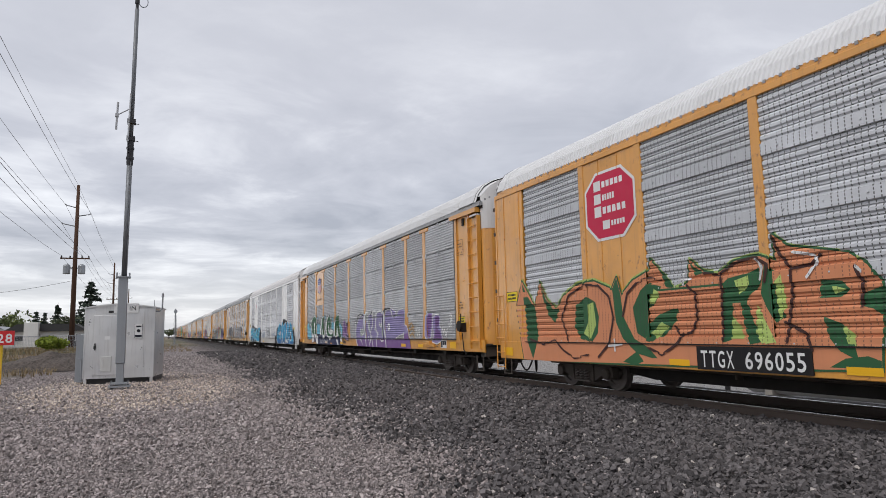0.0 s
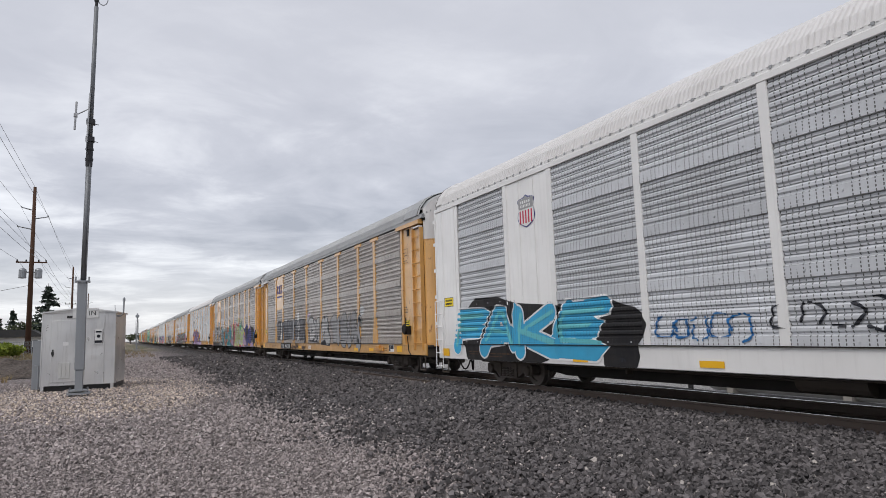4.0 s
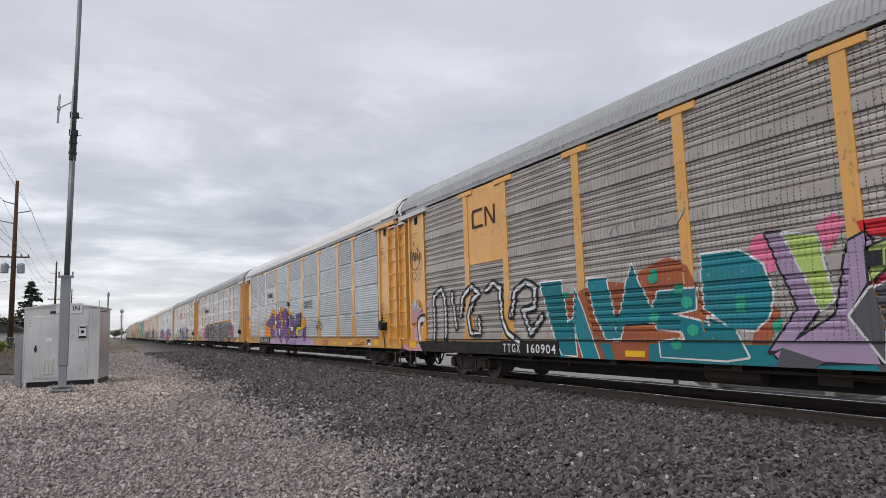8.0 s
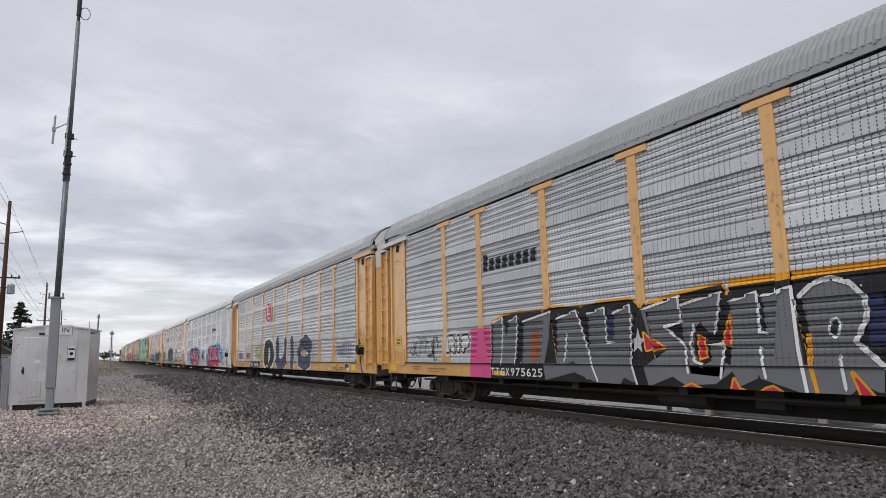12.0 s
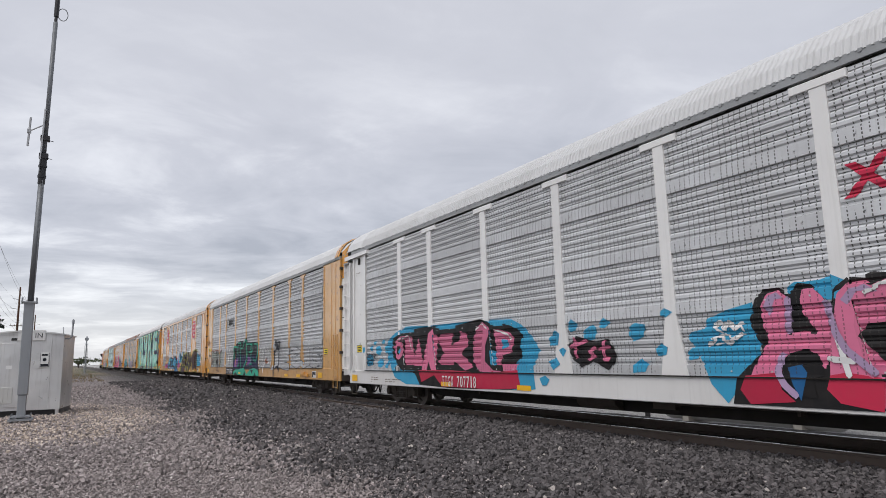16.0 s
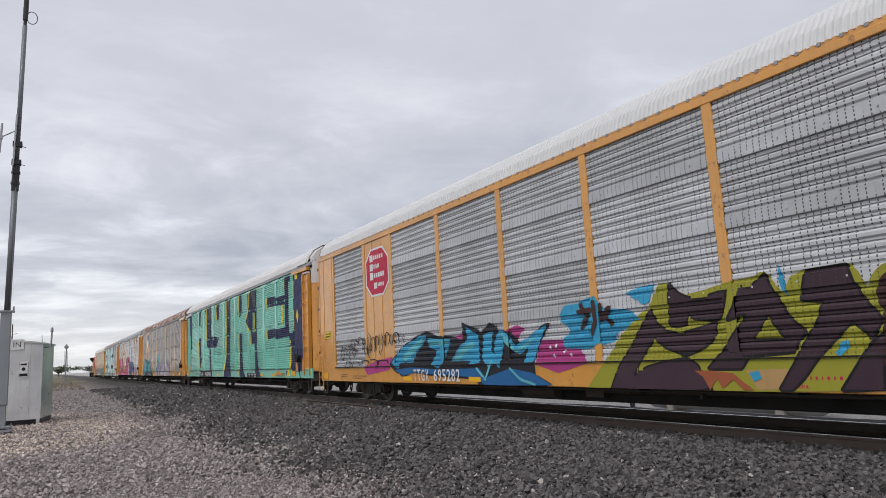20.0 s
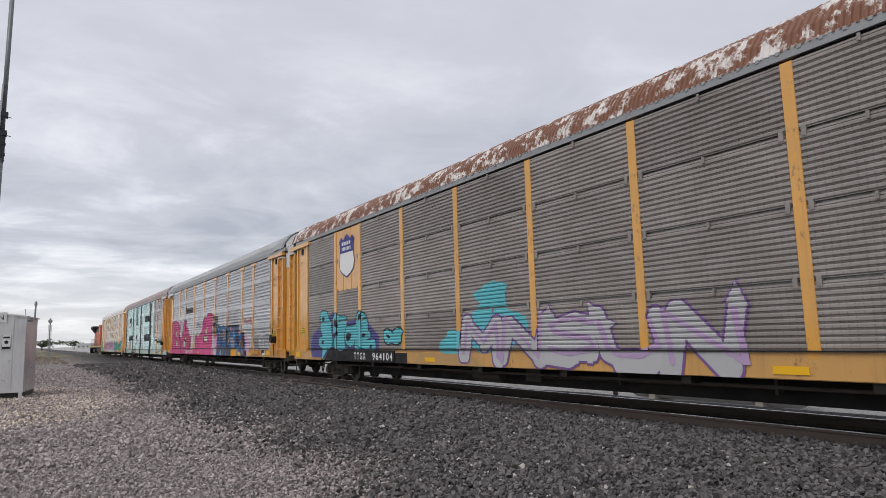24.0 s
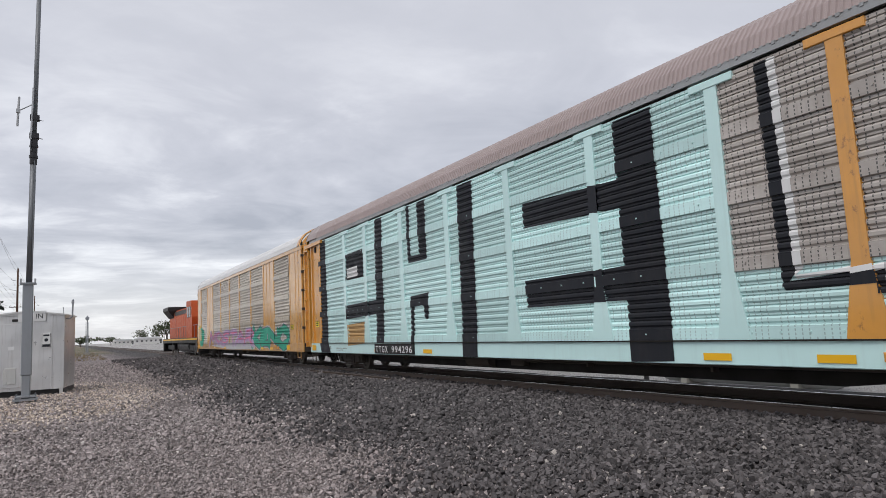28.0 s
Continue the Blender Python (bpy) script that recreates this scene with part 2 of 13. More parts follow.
class Shape:
    """Collects boxes, prisms, tubes and turned bodies into one mesh."""

    def __init__(self):
        self.v, self.f = [], []

    def add(self, verts, faces):
        n = len(self.v)
        self.v += [tuple(p) for p in verts]
        self.f += [tuple(i + n for i in f) for f in faces]
        return self

    def box(self, x0, x1, y0, y1, z0, z1):
        return self.add([(x0, y0, z0), (x1, y0, z0), (x1, y1, z0), (x0, y1, z0), (x0, y0, z1), (x1, y0, z1), (x1, y1, z1), (x0, y1, z1)], BOX_F)

    def slab(self, x0, x1, y0, y1, z0, z1, b=0.01):
        """A box whose front edges (towards -y) are chamfered."""
        o = [(x0, z0), (x1, z0), (x1, z1), (x0, z1)]
        i = [(x0 + b, z0 + b), (x1 - b, z0 + b), (x1 - b, z1 - b), (x0 + b, z1 - b)]
        v = [(x, y1, z) for x, z in o] + [(x, y0 + b, z) for x, z in o] + [(x, y0, z) for x, z in i]
        f = [(3, 2, 1, 0), (8, 9, 10, 11)]
        for r in (0, 4):
            f += [(r + j, r + (j + 1) % 4, r + 4 + (j + 1) % 4, r + 4 + j) for j in range(4)]
        return self.add(v, f)

    def plate(self, outline, y0, y1):
        """An outline in x and z, given thickness from y0 (front) to y1."""
        n = len(outline)
        v = [(x, y0, z) for x, z in outline] + [(x, y1, z) for x, z in outline]
        f = [tuple(range(n)), tuple(range(2 * n - 1, n - 1, -1))]
        f += [(j, n + j, n + (j + 1) % n, (j + 1) % n) for j in range(n)]
        return self.add(v, f)

    def tube(self, points, r, sides=6, closed=False):
        pts = [Vector(p) for p in points]
        rings = []
        for i, p in enumerate(pts):
            d = (pts[min(i + 1, len(pts) - 1)] - pts[max(i - 1, 0)]).normalized()
            a = d.orthogonal().normalized() if i == 0 else (rings[-1][1] - d * rings[-1][1].dot(d)).normalized()
            rings.append((p, a, d.cross(a)))
        rr = r if isinstance(r, (list, tuple)) else [r] * len(pts)
        v, f = [], []
        for (p, a, b), q in zip(rings, rr):
            v += [p + (a * math.cos(2 * math.pi * s / sides) + b * math.sin(2 * math.pi * s / sides)) * q for s in range(sides)]
        for i in range(len(pts) - 1):
            f += [(i * sides + s, i * sides + (s + 1) % sides, (i + 1) * sides + (s + 1) % sides, (i + 1) * sides + s) for s in range(sides)]
        f += [tuple(range(sides - 1, -1, -1)), tuple(range((len(pts) - 1) * sides, len(pts) * sides))]
        return self.add(v, f)

    def turned(self, profile, axis="y", sides=20, at=(0, 0, 0)):
        """A profile of (place along the axis, radius) turned round it."""
        v, f = [], []
        for h, r in profile:
            for s in range(sides):
                a = 2 * math.pi * s / sides
                c, d = r * math.cos(a), r * math.sin(a)
                p = {"y": (c, h, d), "z": (c, d, h), "x": (h, c, d)}[axis]
                v.append((p[0] + at[0], p[1] + at[1], p[2] + at[2]))
        n = len(profile)
        for i in range(n - 1):
            f += [(i * sides + s, i * sides + (s + 1) % sides, (i + 1) * sides + (s + 1) % sides, (i + 1) * sides + s) for s in range(sides)]
        f += [tuple(range(sides)), tuple(range(n * sides - 1, (n - 1) * sides - 1, -1))]
        return self.add(v, f)

    def mesh(self, name, mat, smooth=False):
        me = mesh(name, self.v, self.f, mat)
        bm = bmesh.new()
        bm.from_mesh(me)
        bmesh.ops.recalc_face_normals(bm, faces=bm.faces)
        bm.to_mesh(me)
        bm.free()
        if smooth:
            me.shade_smooth()
        return me


def part(name, shape, mat, parent, label="", at=(0, 0, 0), smooth=False):
    return put_mesh(name, shape.mesh(name, mat, smooth), parent, at, label)


FATS = (0.0, 0.012, 0.02)


def build_glyphs():
    """All characters in all weights, made at once while the scene is small."""
    made = []
    for fat in FATS:
        for ch in "ABCDEFGHIJKLMNOPRSTUWX" + "0123456789":
            cu = bpy.data.curves.new("glyph", "FONT")
            cu.body, cu.size, cu.offset, cu.resolution_u = ch, 1.0, fat, 3
            ob = bpy.data.objects.new("glyph", cu)
            scene.collection.objects.link(ob)
            made.append((ch, fat, ob, cu))
    dg = bpy.context.evaluated_depsgraph_get()
    for ch, fat, ob, cu in made:
        me = ob.evaluated_get(dg).to_mesh()
        CACHE[("glyph", ch, fat)] = ([(p.co.x, p.co.y) for p in me.vertices], [tuple(p.vertices) for p in me.polygons])
        ob.evaluated_get(dg).to_mesh_clear()
    for _, _, ob, cu in made:
        bpy.data.objects.remove(ob)
        bpy.data.curves.remove(cu)


build_glyphs()

# ---- the ground, the track bed and the track ----
def smooth(a, b, x):
    t = min(1.0, max(0.0, (x - a) / (b - a)))
    return t * t * (3 - 2 * t)


def ground_height(x, y):
    z = 0.035 * noise.noise((x * 0.35, y * 0.35, 0)) + 0.02 * noise.noise((x * 1.3, y * 1.3, 4)) if abs(x) < 60 and abs(y) < 90 else 0.0
    bed = smooth(6.6, 8.3, x) * (1 - smooth(12.0, 13.8, x))
    rise = 0.65 * smooth(34, 68, y) * smooth(-2.5, -6.0, x) if y < 2000 else 0.0
    lot = -0.6 * smooth(13.4, 16.0, x)
    return z * (1 - bed) + 0.115 * bed + rise + lot


def build_ground():
    xs = [-2500, -900, -400, -200, -100, -60] + [-40 + 2 * i for i in range(15)] + [-10 + 0.5 * i for i in range(60)] + [20 + 4 * i for i in range(12)] + [80, 140, 300, 700, 2500]
    ys = [-600, -200, -60, -20] + [-10 + 0.5 * i for i in range(100)] + [40 + 2.5 * i for i in range(50)] + [170, 200, 260, 350, 500, 800, 1300, 2000, 3000]
    v = [(x, y, ground_height(x, y)) for y in ys for x in xs]
    n = len(xs)
    f = [(j * n + i, j * n + i + 1, (j + 1) * n + i + 1, (j + 1) * n + i) for j in range(len(ys) - 1) for i in range(n - 1)]
    k = Nodes("gravel_yard_ground")
    x, y = k.axis(0), k.axis(1)
    cell = k.cells(30)
    bw = k.nt.nodes.new("ShaderNodeRGBToBW")
    k.nt.links.new(cell, bw.inputs[0])
    tone = bw.outputs[0]
    wob = k.math("MULTIPLY", k.math("SUBTRACT", k.noise(0.45, 6, 0.6), 0.5), 5.0)
    # coarse dark ballast beside the track, brown fines in the yard, a pale apron round the mast
    gravel = k.mix(k.span(tone, 0.15, 0.85), (0.15, 0.126, 0.119), (0.45, 0.39, 0.385))
    ballast = k.mix(k.span(tone, 0.15, 0.85), (0.030, 0.027, 0.0275), (0.110, 0.100, 0.101))
    pale = k.mix(k.span(tone, 0.15, 0.85), (0.38, 0.30, 0.235), (0.70, 0.58, 0.48))
    c = k.mix(k.span(k.math("ADD", x, wob), 2.8, 7.2), gravel, ballast)
    dx = k.math("DIVIDE", k.math("SUBTRACT", x, -0.6), 3.4)
    dy = k.math("DIVIDE", k.math("SUBTRACT", y, 25.0), 8.5)
    apron = k.math("ADD", k.math("SQRT", k.math("ADD", k.math("MULTIPLY", dx, dx), k.math("MULTIPLY", dy, dy))), k.math("MULTIPLY", wob, 0.16))
    c = k.mix(k.span(apron, 0.75, 1.1, 0.85, 0.0), c, pale)
    # shade under the loose stones, put into the colour where they lie thick
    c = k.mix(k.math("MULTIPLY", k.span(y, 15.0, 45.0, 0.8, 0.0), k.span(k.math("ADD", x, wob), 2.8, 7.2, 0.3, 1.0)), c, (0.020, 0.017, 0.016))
    # dry grass and bare earth past the yard
    grass = k.mix(k.span(k.noise(3.0, 6, 0.7), 0.3, 0.7), (0.17, 0.125, 0.09), (0.36, 0.28, 0.21))
    lawn = k.mix(k.span(k.noise(0.08, 5, 0.6), 0.4, 0.6), grass, (0.07, 0.09, 0.035))
    away = k.math("MAXIMUM", k.span(k.math("ADD", k.math("MULTIPLY", x, -1.0), wob), 5.0, 7.0), k.span(k.math("ADD", y, wob), 100.0, 130.0))
    away = k.math("MULTIPLY", away, k.span(k.math("ADD", x, wob), 5.0, 7.0, 1.0, 0.0))
    c = k.mix(away, c, lawn)
    # the pale gravel lot on the far side of the track
    lot = k.mix(k.span(tone, 0.1, 0.9), (0.30, 0.29, 0.28), (0.52, 0.51, 0.50))
    c = k.mix(k.span(x, 13.4, 14.6), c, lot)
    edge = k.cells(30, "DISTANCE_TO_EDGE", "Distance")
    # shade in the gaps between stones, painted dark along the cell edges
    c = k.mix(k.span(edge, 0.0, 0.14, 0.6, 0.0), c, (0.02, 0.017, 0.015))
    k.bump(k.math("ADD", k.span(edge, 0.0, 0.35), k.math("MULTIPLY", k.noise(70, 4), 0.6)), 0.9, 0.03)
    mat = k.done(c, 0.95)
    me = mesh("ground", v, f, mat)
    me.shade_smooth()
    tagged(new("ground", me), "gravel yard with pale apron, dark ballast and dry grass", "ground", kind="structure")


build_ground()


def stone_shapes(count, seed):
    r = np.random.RandomState(seed)
    base = np.array([(1, 1, 1), (-1, 1, 1), (-1, -1, 1), (1, -1, 1), (1, 1, -1), (-1, 1, -1), (-1, -1, -1), (1, -1, -1)], float) * 0.6
    return [base * r.uniform(0.55, 1.25, (8, 3)) for _ in range(count)]


def scatter_stones(name, label, places, sizes, mat, seed):
    """Broken stones lying on the ground, joined into one body."""
    r = np.random.RandomState(seed)
    shapes = np.array(stone_shapes(24, seed))
    n = len(places)
    pick = r.randint(0, 24, n)
    v = shapes[pick] * np.stack([np.ones(n), r.uniform(0.6, 1.0, n), r.uniform(0.45, 0.8, n)], -1)[:, None, :]
    q = r.normal(size=(n, 4))
    q[:, 1:3] *= 0.8
    q /= np.linalg.norm(q, axis=1)[:, None]
    w, x, y, z = q.T
    m = np.stack([1 - 2 * (y * y + z * z), 2 * (x * y - z * w), 2 * (x * z + y * w), 2 * (x * y + z * w), 1 - 2 * (x * x + z * z), 2 * (y * z - x * w),
                  2 * (x * z - y * w), 2 * (y * z + x * w), 1 - 2 * (x * x + y * y)], -1).reshape(n, 3, 3)
    v = np.einsum("nij,nkj->nki", m, v) * np.asarray(sizes)[:, None, None] * 0.92 + np.asarray(places)[:, None, :]
    quads = np.array([(0, 1, 2, 3), (7, 6, 5, 4), (0, 4, 5, 1), (1, 5, 6, 2), (2, 6, 7, 3), (3, 7, 4, 0)])
    f = (quads[None] + (np.arange(n) * 8)[:, None, None]).reshape(-1)
    me = bpy.data.meshes.new(name)
    me.vertices.add(n * 8)
    me.vertices.foreach_set("co", v.astype(np.float32).ravel())
    me.loops.add(len(f))
    me.loops.foreach_set("vertex_index", f.astype(np.int32))
    me.polygons.add(n * 6)
    me.polygons.foreach_set("loop_start", np.arange(0, n * 24, 4, dtype=np.int32))
    me.update(calc_edges=True)
    me.shade_flat()
    me.materials.append(mat)
    return tagged(new(name, me), label, "gravel", kind="stuff")


def stone_material(name, dark, light, pale):
    k = Nodes(name)
    i = k.island()
    c = k.mix(k.span(i, 0.0, 0.93), dark, light)
    c = k.mix(k.span(i, 0.988, 0.99), c, pale)
    c = k.mix(k.span(k.noise(40, 4), 0.35, 0.7, 0.0, 0.5), c, tuple(0.55 * a for a in light))
    k.bump(k.noise(120, 3), 0.3, 0.004)
    return k.done(c, 0.92)


BALLAST = stone_material("ballast_stone", (0.012, 0.011, 0.0115), (0.162, 0.147, 0.149), (0.45, 0.41, 0.38))
GRAVEL = stone_material("yard_gravel_stone", (0.10, 0.088, 0.083), (0.47, 0.41, 0.40), (0.62, 0.58, 0.55))
PALE_GRAVEL = stone_material("pale_gravel_stone", (0.36, 0.285, 0.225), (0.78, 0.67, 0.58), (0.80, 0.74, 0.68))


def stone_field():
    r = np.random.RandomState(5)

    def heights(p, s):
        return [(x, y, ground_height(x, y) + r.uniform(0.0, 0.9) * q) for (x, y), q in zip(p, s)]
    # ballast: the closer to the camera, the more stones
    p, s = [], []
    for y0, y1, x0, x1, per, size in ((2, 11, 1.5, 9.25, 720, 0.041), (11, 18, 1.5, 9.25, 520, 0.047), (18, 32, 1.8, 9.25, 320, 0.052), (32, 70, 3.4, 9.25, 80, 0.085)):
        n = int((y1 - y0) * (x1 - x0) * per)
        p += list(zip(r.uniform(x0, x1, n) + r.normal(0, 0.7, n) * (r.uniform(size=n) < 0.35), r.uniform(y0, y1, n)))
        s += list(size * np.exp(np.clip(r.normal(0, 0.26, n), -1, 0.5)))
    keep = [r.uniform() < smooth(2.4, 6.8, x + 1.2 * noise.noise((x * 0.4, y * 0.4, 7))) for x, y in p]
    p, s = [(min(x, 9.27), y) for (x, y), ok in zip(p, keep) if ok], [q for q, ok in zip(s, keep) if ok]
    scatter_stones("ballast_stones", "coarse grey-brown crushed ballast along the track", heights(p, s), s, BALLAST, 1)
    p, s = [], []
    for y0, y1, x0, x1, per, size in ((4, 11, -5.5, 6.6, 900, 0.02), (11, 18, -7, 6.6, 420, 0.03), (18, 34, -9, 6.0, 150, 0.033), (34, 60, -3, 4.0, 40, 0.05)):
        n = int((y1 - y0) * (x1 - x0) * per)
        p += list(zip(r.uniform(x0, x1, n), r.uniform(y0, y1, n)))
        s += list(size * np.exp(np.clip(r.normal(0, 0.36, n), -1, 0.7)))
    keep = [r.uniform() > smooth(1.8, 6.4, x + 1.2 * noise.noise((x * 0.4, y * 0.4, 7))) for x, y in p]
    p, s = [q for q, ok in zip(p, keep) if ok], [q for q, ok in zip(s, keep) if ok]
    scatter_stones("yard_gravel", "loose brown-grey yard gravel", heights(p, s), s, GRAVEL, 2)
    n = 16000
    a, d = r.uniform(0, 2 * np.pi, n), np.sqrt(r.uniform(0, 1, n)) * (1 + 0.12 * r.normal(size=n))
    p = list(zip(-0.6 + 3.3 * d * np.cos(a), 25.0 + 8.2 * d * np.sin(a)))
    s = list(0.027 * np.exp(np.clip(r.normal(0, 0.4, n), -1, 0.8)))
    scatter_stones("pale_gravel", "pale tan gravel spread round the mast", heights(p, s), s, PALE_GRAVEL, 3)


stone_field()


def rail_profile(cx):
    z = RAIL_Z
    return [(cx - 0.07, z - 0.178), (cx + 0.07, z - 0.178), (cx + 0.07, z - 0.166), (cx + 0.012, z - 0.14), (cx + 0.012, z - 0.045), (cx + 0.037, z - 0.035),
            (cx + 0.037, z - 0.008), (cx + 0.028, z - 0.001), (cx - 0.028, z - 0.001), (cx - 0.037, z - 0.008), (cx - 0.037, z - 0.035), (cx - 0.012, z - 0.045), (cx - 0.012, z - 0.14), (cx - 0.07, z - 0.166)]


def build_track():
    y0, y1 = -60.0, 1500.0
    track = tagged(new("railway_track"), "single straight railway track on wooden sleepers in ballast", "railway track", kind="structure")
    for cx in (TRACK_X - 0.753, TRACK_X + 0.753):
        pr = rail_profile(cx)
        n = len(pr)
        v = [(x, y, z) for y in (y0, y1) for x, z in pr]
        f = [tuple(range(n)), tuple(range(2 * n - 1, n - 1, -1))] + [(i, n + i, n + (i + 1) % n, (i + 1) % n) for i in range(n)]
        part("rail", Shape().add(v, f), RAIL_STEEL, track)
        part("railhead_band", Shape().box(cx - 0.030, cx + 0.030, y0, y1, RAIL_Z - 0.001, RAIL_Z + 0.003), RAIL_TOP, track, "bright worn running band on the rail head")
    tie = Shape().slab(-1.3, 1.3, -0.115, 0.115, -0.18, 0.0, 0.012).mesh("sleeper", TIE_WOOD)
    plate = Shape().box(-0.18, 0.18, -0.1, 0.1, 0.0, 0.02)
    for sx in (-0.1, 0.1):
        for sy in (-0.07, 0.07):
            plate.box(sx - 0.02, sx + 0.02, sy - 0.018, sy + 0.018, 0.02, 0.055)
    for sy in (-0.145, 0.145):
        plate.box(-0.085, 0.085, sy - 0.025, sy + 0.025, -0.06, 0.045)
    plate = plate.mesh("tie_plate", RAIL_STEEL)
    r = random.Random(3)
    for i in range(150):
        y = 1.0 + 0.495 * i
        t = put_mesh("sleeper", tie, track, (TRACK_X + r.uniform(-0.05, 0.05), y, RAIL_Z - 0.178 - 0.018))
        t.rotation_euler = (0, 0, r.uniform(-0.012, 0.012))
        if i < 110:
            put_mesh("tie_plate", plate, track, (TRACK_X - 0.753, y, RAIL_Z - 0.196))
    far = Shape()
    for i in range(800):
        y = 75.25 + 0.495 * i
        far.box(TRACK_X - 1.3, TRACK_X + 1.3, y - 0.115, y + 0.115, RAIL_Z - 0.36, RAIL_Z - 0.197)
    tagged(part("far_sleepers", far, TIE_WOOD, track), kind="stuff")


build_track()


# ---- covered car carriers: shared meshes ----
U = lambda p: p - PITCH / 2            # place along the car, from the gap behind it
POSTS = [4.05, 5.97, 8.76, 11.54, 14.33, 17.13, 19.92, 21.84]
SCREEN_ENDS = (1.40, 24.50)
BODY_ENDS = (0.0, 26.45)
ROW = (EAVE - SILL_TOP) / 4



def rib_profile(kind):
    """Height within one row of screens and how far it stands out."""
    if kind == "wide":
        pts = [(0.0, 0.02), (0.012, 0.034), (0.20, 0.034), (0.212, 0.0)]
        for i in range(5):
            z = 0.235 + 0.15 * i
            pts += [(z, 0.0), (z + 0.03, 0.022), (z + 0.075, 0.022), (z + 0.102, 0.004), (z + 0.105, -0.028), (z + 0.119, -0.028), (z + 0.122, 0.0)]
        return pts + [(ROW, 0.0)]
    pts = [(0.0, -0.08), (0.034, -0.08), (0.038, 0.01)]
    for i in range(11):
        z = 0.05 + 0.085 * i
        pts += [(z, 0.008), (z + 0.016, 0.026), (z + 0.050, 0.026), (z + 0.066, 0.010), (z + 0.069, -0.004), (z + 0.075, -0.004), (z + 0.078, 0.008)]
    return pts + [(ROW, 0.006)]


def screen_front(kind, z):
    """Where the face of a screen stands at the height z."""
    h = (z - SILL_TOP) % ROW
    pts = rib_profile(kind)
    for (a, da), (b, db) in zip(pts, pts[1:]):
        if a <= h <= b:
            return -(SIDE - 0.038) - (da + (db - da) * (h - a) / max(b - a, 1e-6))
    return -(SIDE - 0.038)


def screen_mesh(width, kind, mat):
    key = ("screen", round(width, 2), kind, mat.name)
    if key not in CACHE:
        pts = rib_profile(kind)
        y = -(SIDE - 0.038)
        v, f = [], []
        for z, d in pts:
            v += [(-width / 2, y - d, z), (width / 2, y - d, z)]
        f += [(2 * i, 2 * i + 1, 2 * i + 3, 2 * i + 2) for i in range(len(pts) - 1)]
        n = len(v)
        for z in (0.0, ROW):
            v += [(-width / 2, y + 0.04, z), (width / 2, y + 0.04, z)]
        f += [(n, n + 2, n + 3, n + 1)]
        s = Shape().add(v, f)
        if kind == "wide":
            for x in [(-0.5 + (i + 0.5) / 4) * width for i in range(4)]:
                s.box(x - 0.012, x + 0.012, y - 0.05, y - 0.03, 0.1, 0.124)
        else:
            s.box(-0.02, 0.02, y - 0.055, y - 0.03, ROW - 0.08, ROW + 0.02)
        me = mesh("screen", s.v, s.f, mat)
        CACHE[key] = me
    return CACHE[key]


def post_mesh(style, mat):
    key = ("post", style, mat.name)
    if key not in CACHE:
        s = Shape()
        a, b = -SIDE - 0.003, -(SIDE - 0.09)
        top = EAVE - 0.13
        if style == "plain":
            s.slab(-0.09, 0.09, a, b, SILL_TOP, EAVE, 0.012)
        else:
            h = 0.115
            s.plate([(-h, 2.0), (-0.28, SILL_TOP + 0.02), (-0.28, SILL_TOP), (0.28, SILL_TOP), (0.28, SILL_TOP + 0.02), (h, 2.0), (h, top), (-h, top)], a, b)
            if style == "cap":
                s.slab(-0.40, 0.40, a - 0.012, b, top, EAVE, 0.012)
            else:
                s.plate([(-h, top - 0.05), (h, top - 0.05), (0.34, EAVE), (-0.34, EAVE)], a - 0.006, b)
        CACHE[key] = s.mesh("side_post", mat)
    return CACHE[key]


ROOF_ARC = [(-1.0, ROOF_LOW), (-0.94, 5.44), (-0.81, 5.70), (-0.62, 5.88), (-0.40, 5.99), (-0.18, 6.04), (0.0, CREST)]


def roof_mesh(mat):
    key = ("roof", mat.name)
    if key not in CACHE:
        arc = ROOF_ARC + [(-a, z) for a, z in ROOF_ARC[-2::-1]]
        n = len(arc)
        v, f = [], []
        u0, u1 = U(0.15), U(25.75)
        stations, u, i = [], u0, 0
        while u < u1:
            stations += [(u, 0.0), (u + 0.018, 0.034), (u + 0.048, 0.034), (u + 0.064, 0.0)]
            u += 0.1
        stations.append((u1, 0.0))
        for u, d in stations:
            for a, z in arc:
                k = 1 if abs(a) < 0.999 else 0.7
                v.append((u, a * (SIDE - 0.02) + math.copysign(d * k, a) * abs(a) ** 2, z + d * k * (1 - abs(a))))
        for s in range(len(stations) - 1):
            f += [(s * n + j, s * n + j + 1, (s + 1) * n + j + 1, (s + 1) * n + j) for j in range(n - 1)]
        s = Shape().add(v, f)
        CACHE[key] = s.mesh("roof", mat)
    return CACHE[key]


def end_cap_shape(u, thick):
    arc = ROOF_ARC + [(-a, z) for a, z in ROOF_ARC[-2::-1]]
    out = [(-1.0, SILL_TOP)] + arc + [(1.0, SILL_TOP)]
    n = len(out)
    v = [(u + s * thick / 2, a * (SIDE - 0.06), z - (0.03 if z > ROOF_LOW else 0)) for s in (-1, 1) for a, z in out]
    f = [tuple(range(n)), tuple(range(2 * n - 1, n - 1, -1))] + [(i, n + i, n + (i + 1) % n, (i + 1) % n) for i in range(n)]
    return Shape().add(v, f)


# ---- bogies ----
WHEEL_R = 0.375
AXLES = (-0.88, 0.88)
WHEELSETS = []


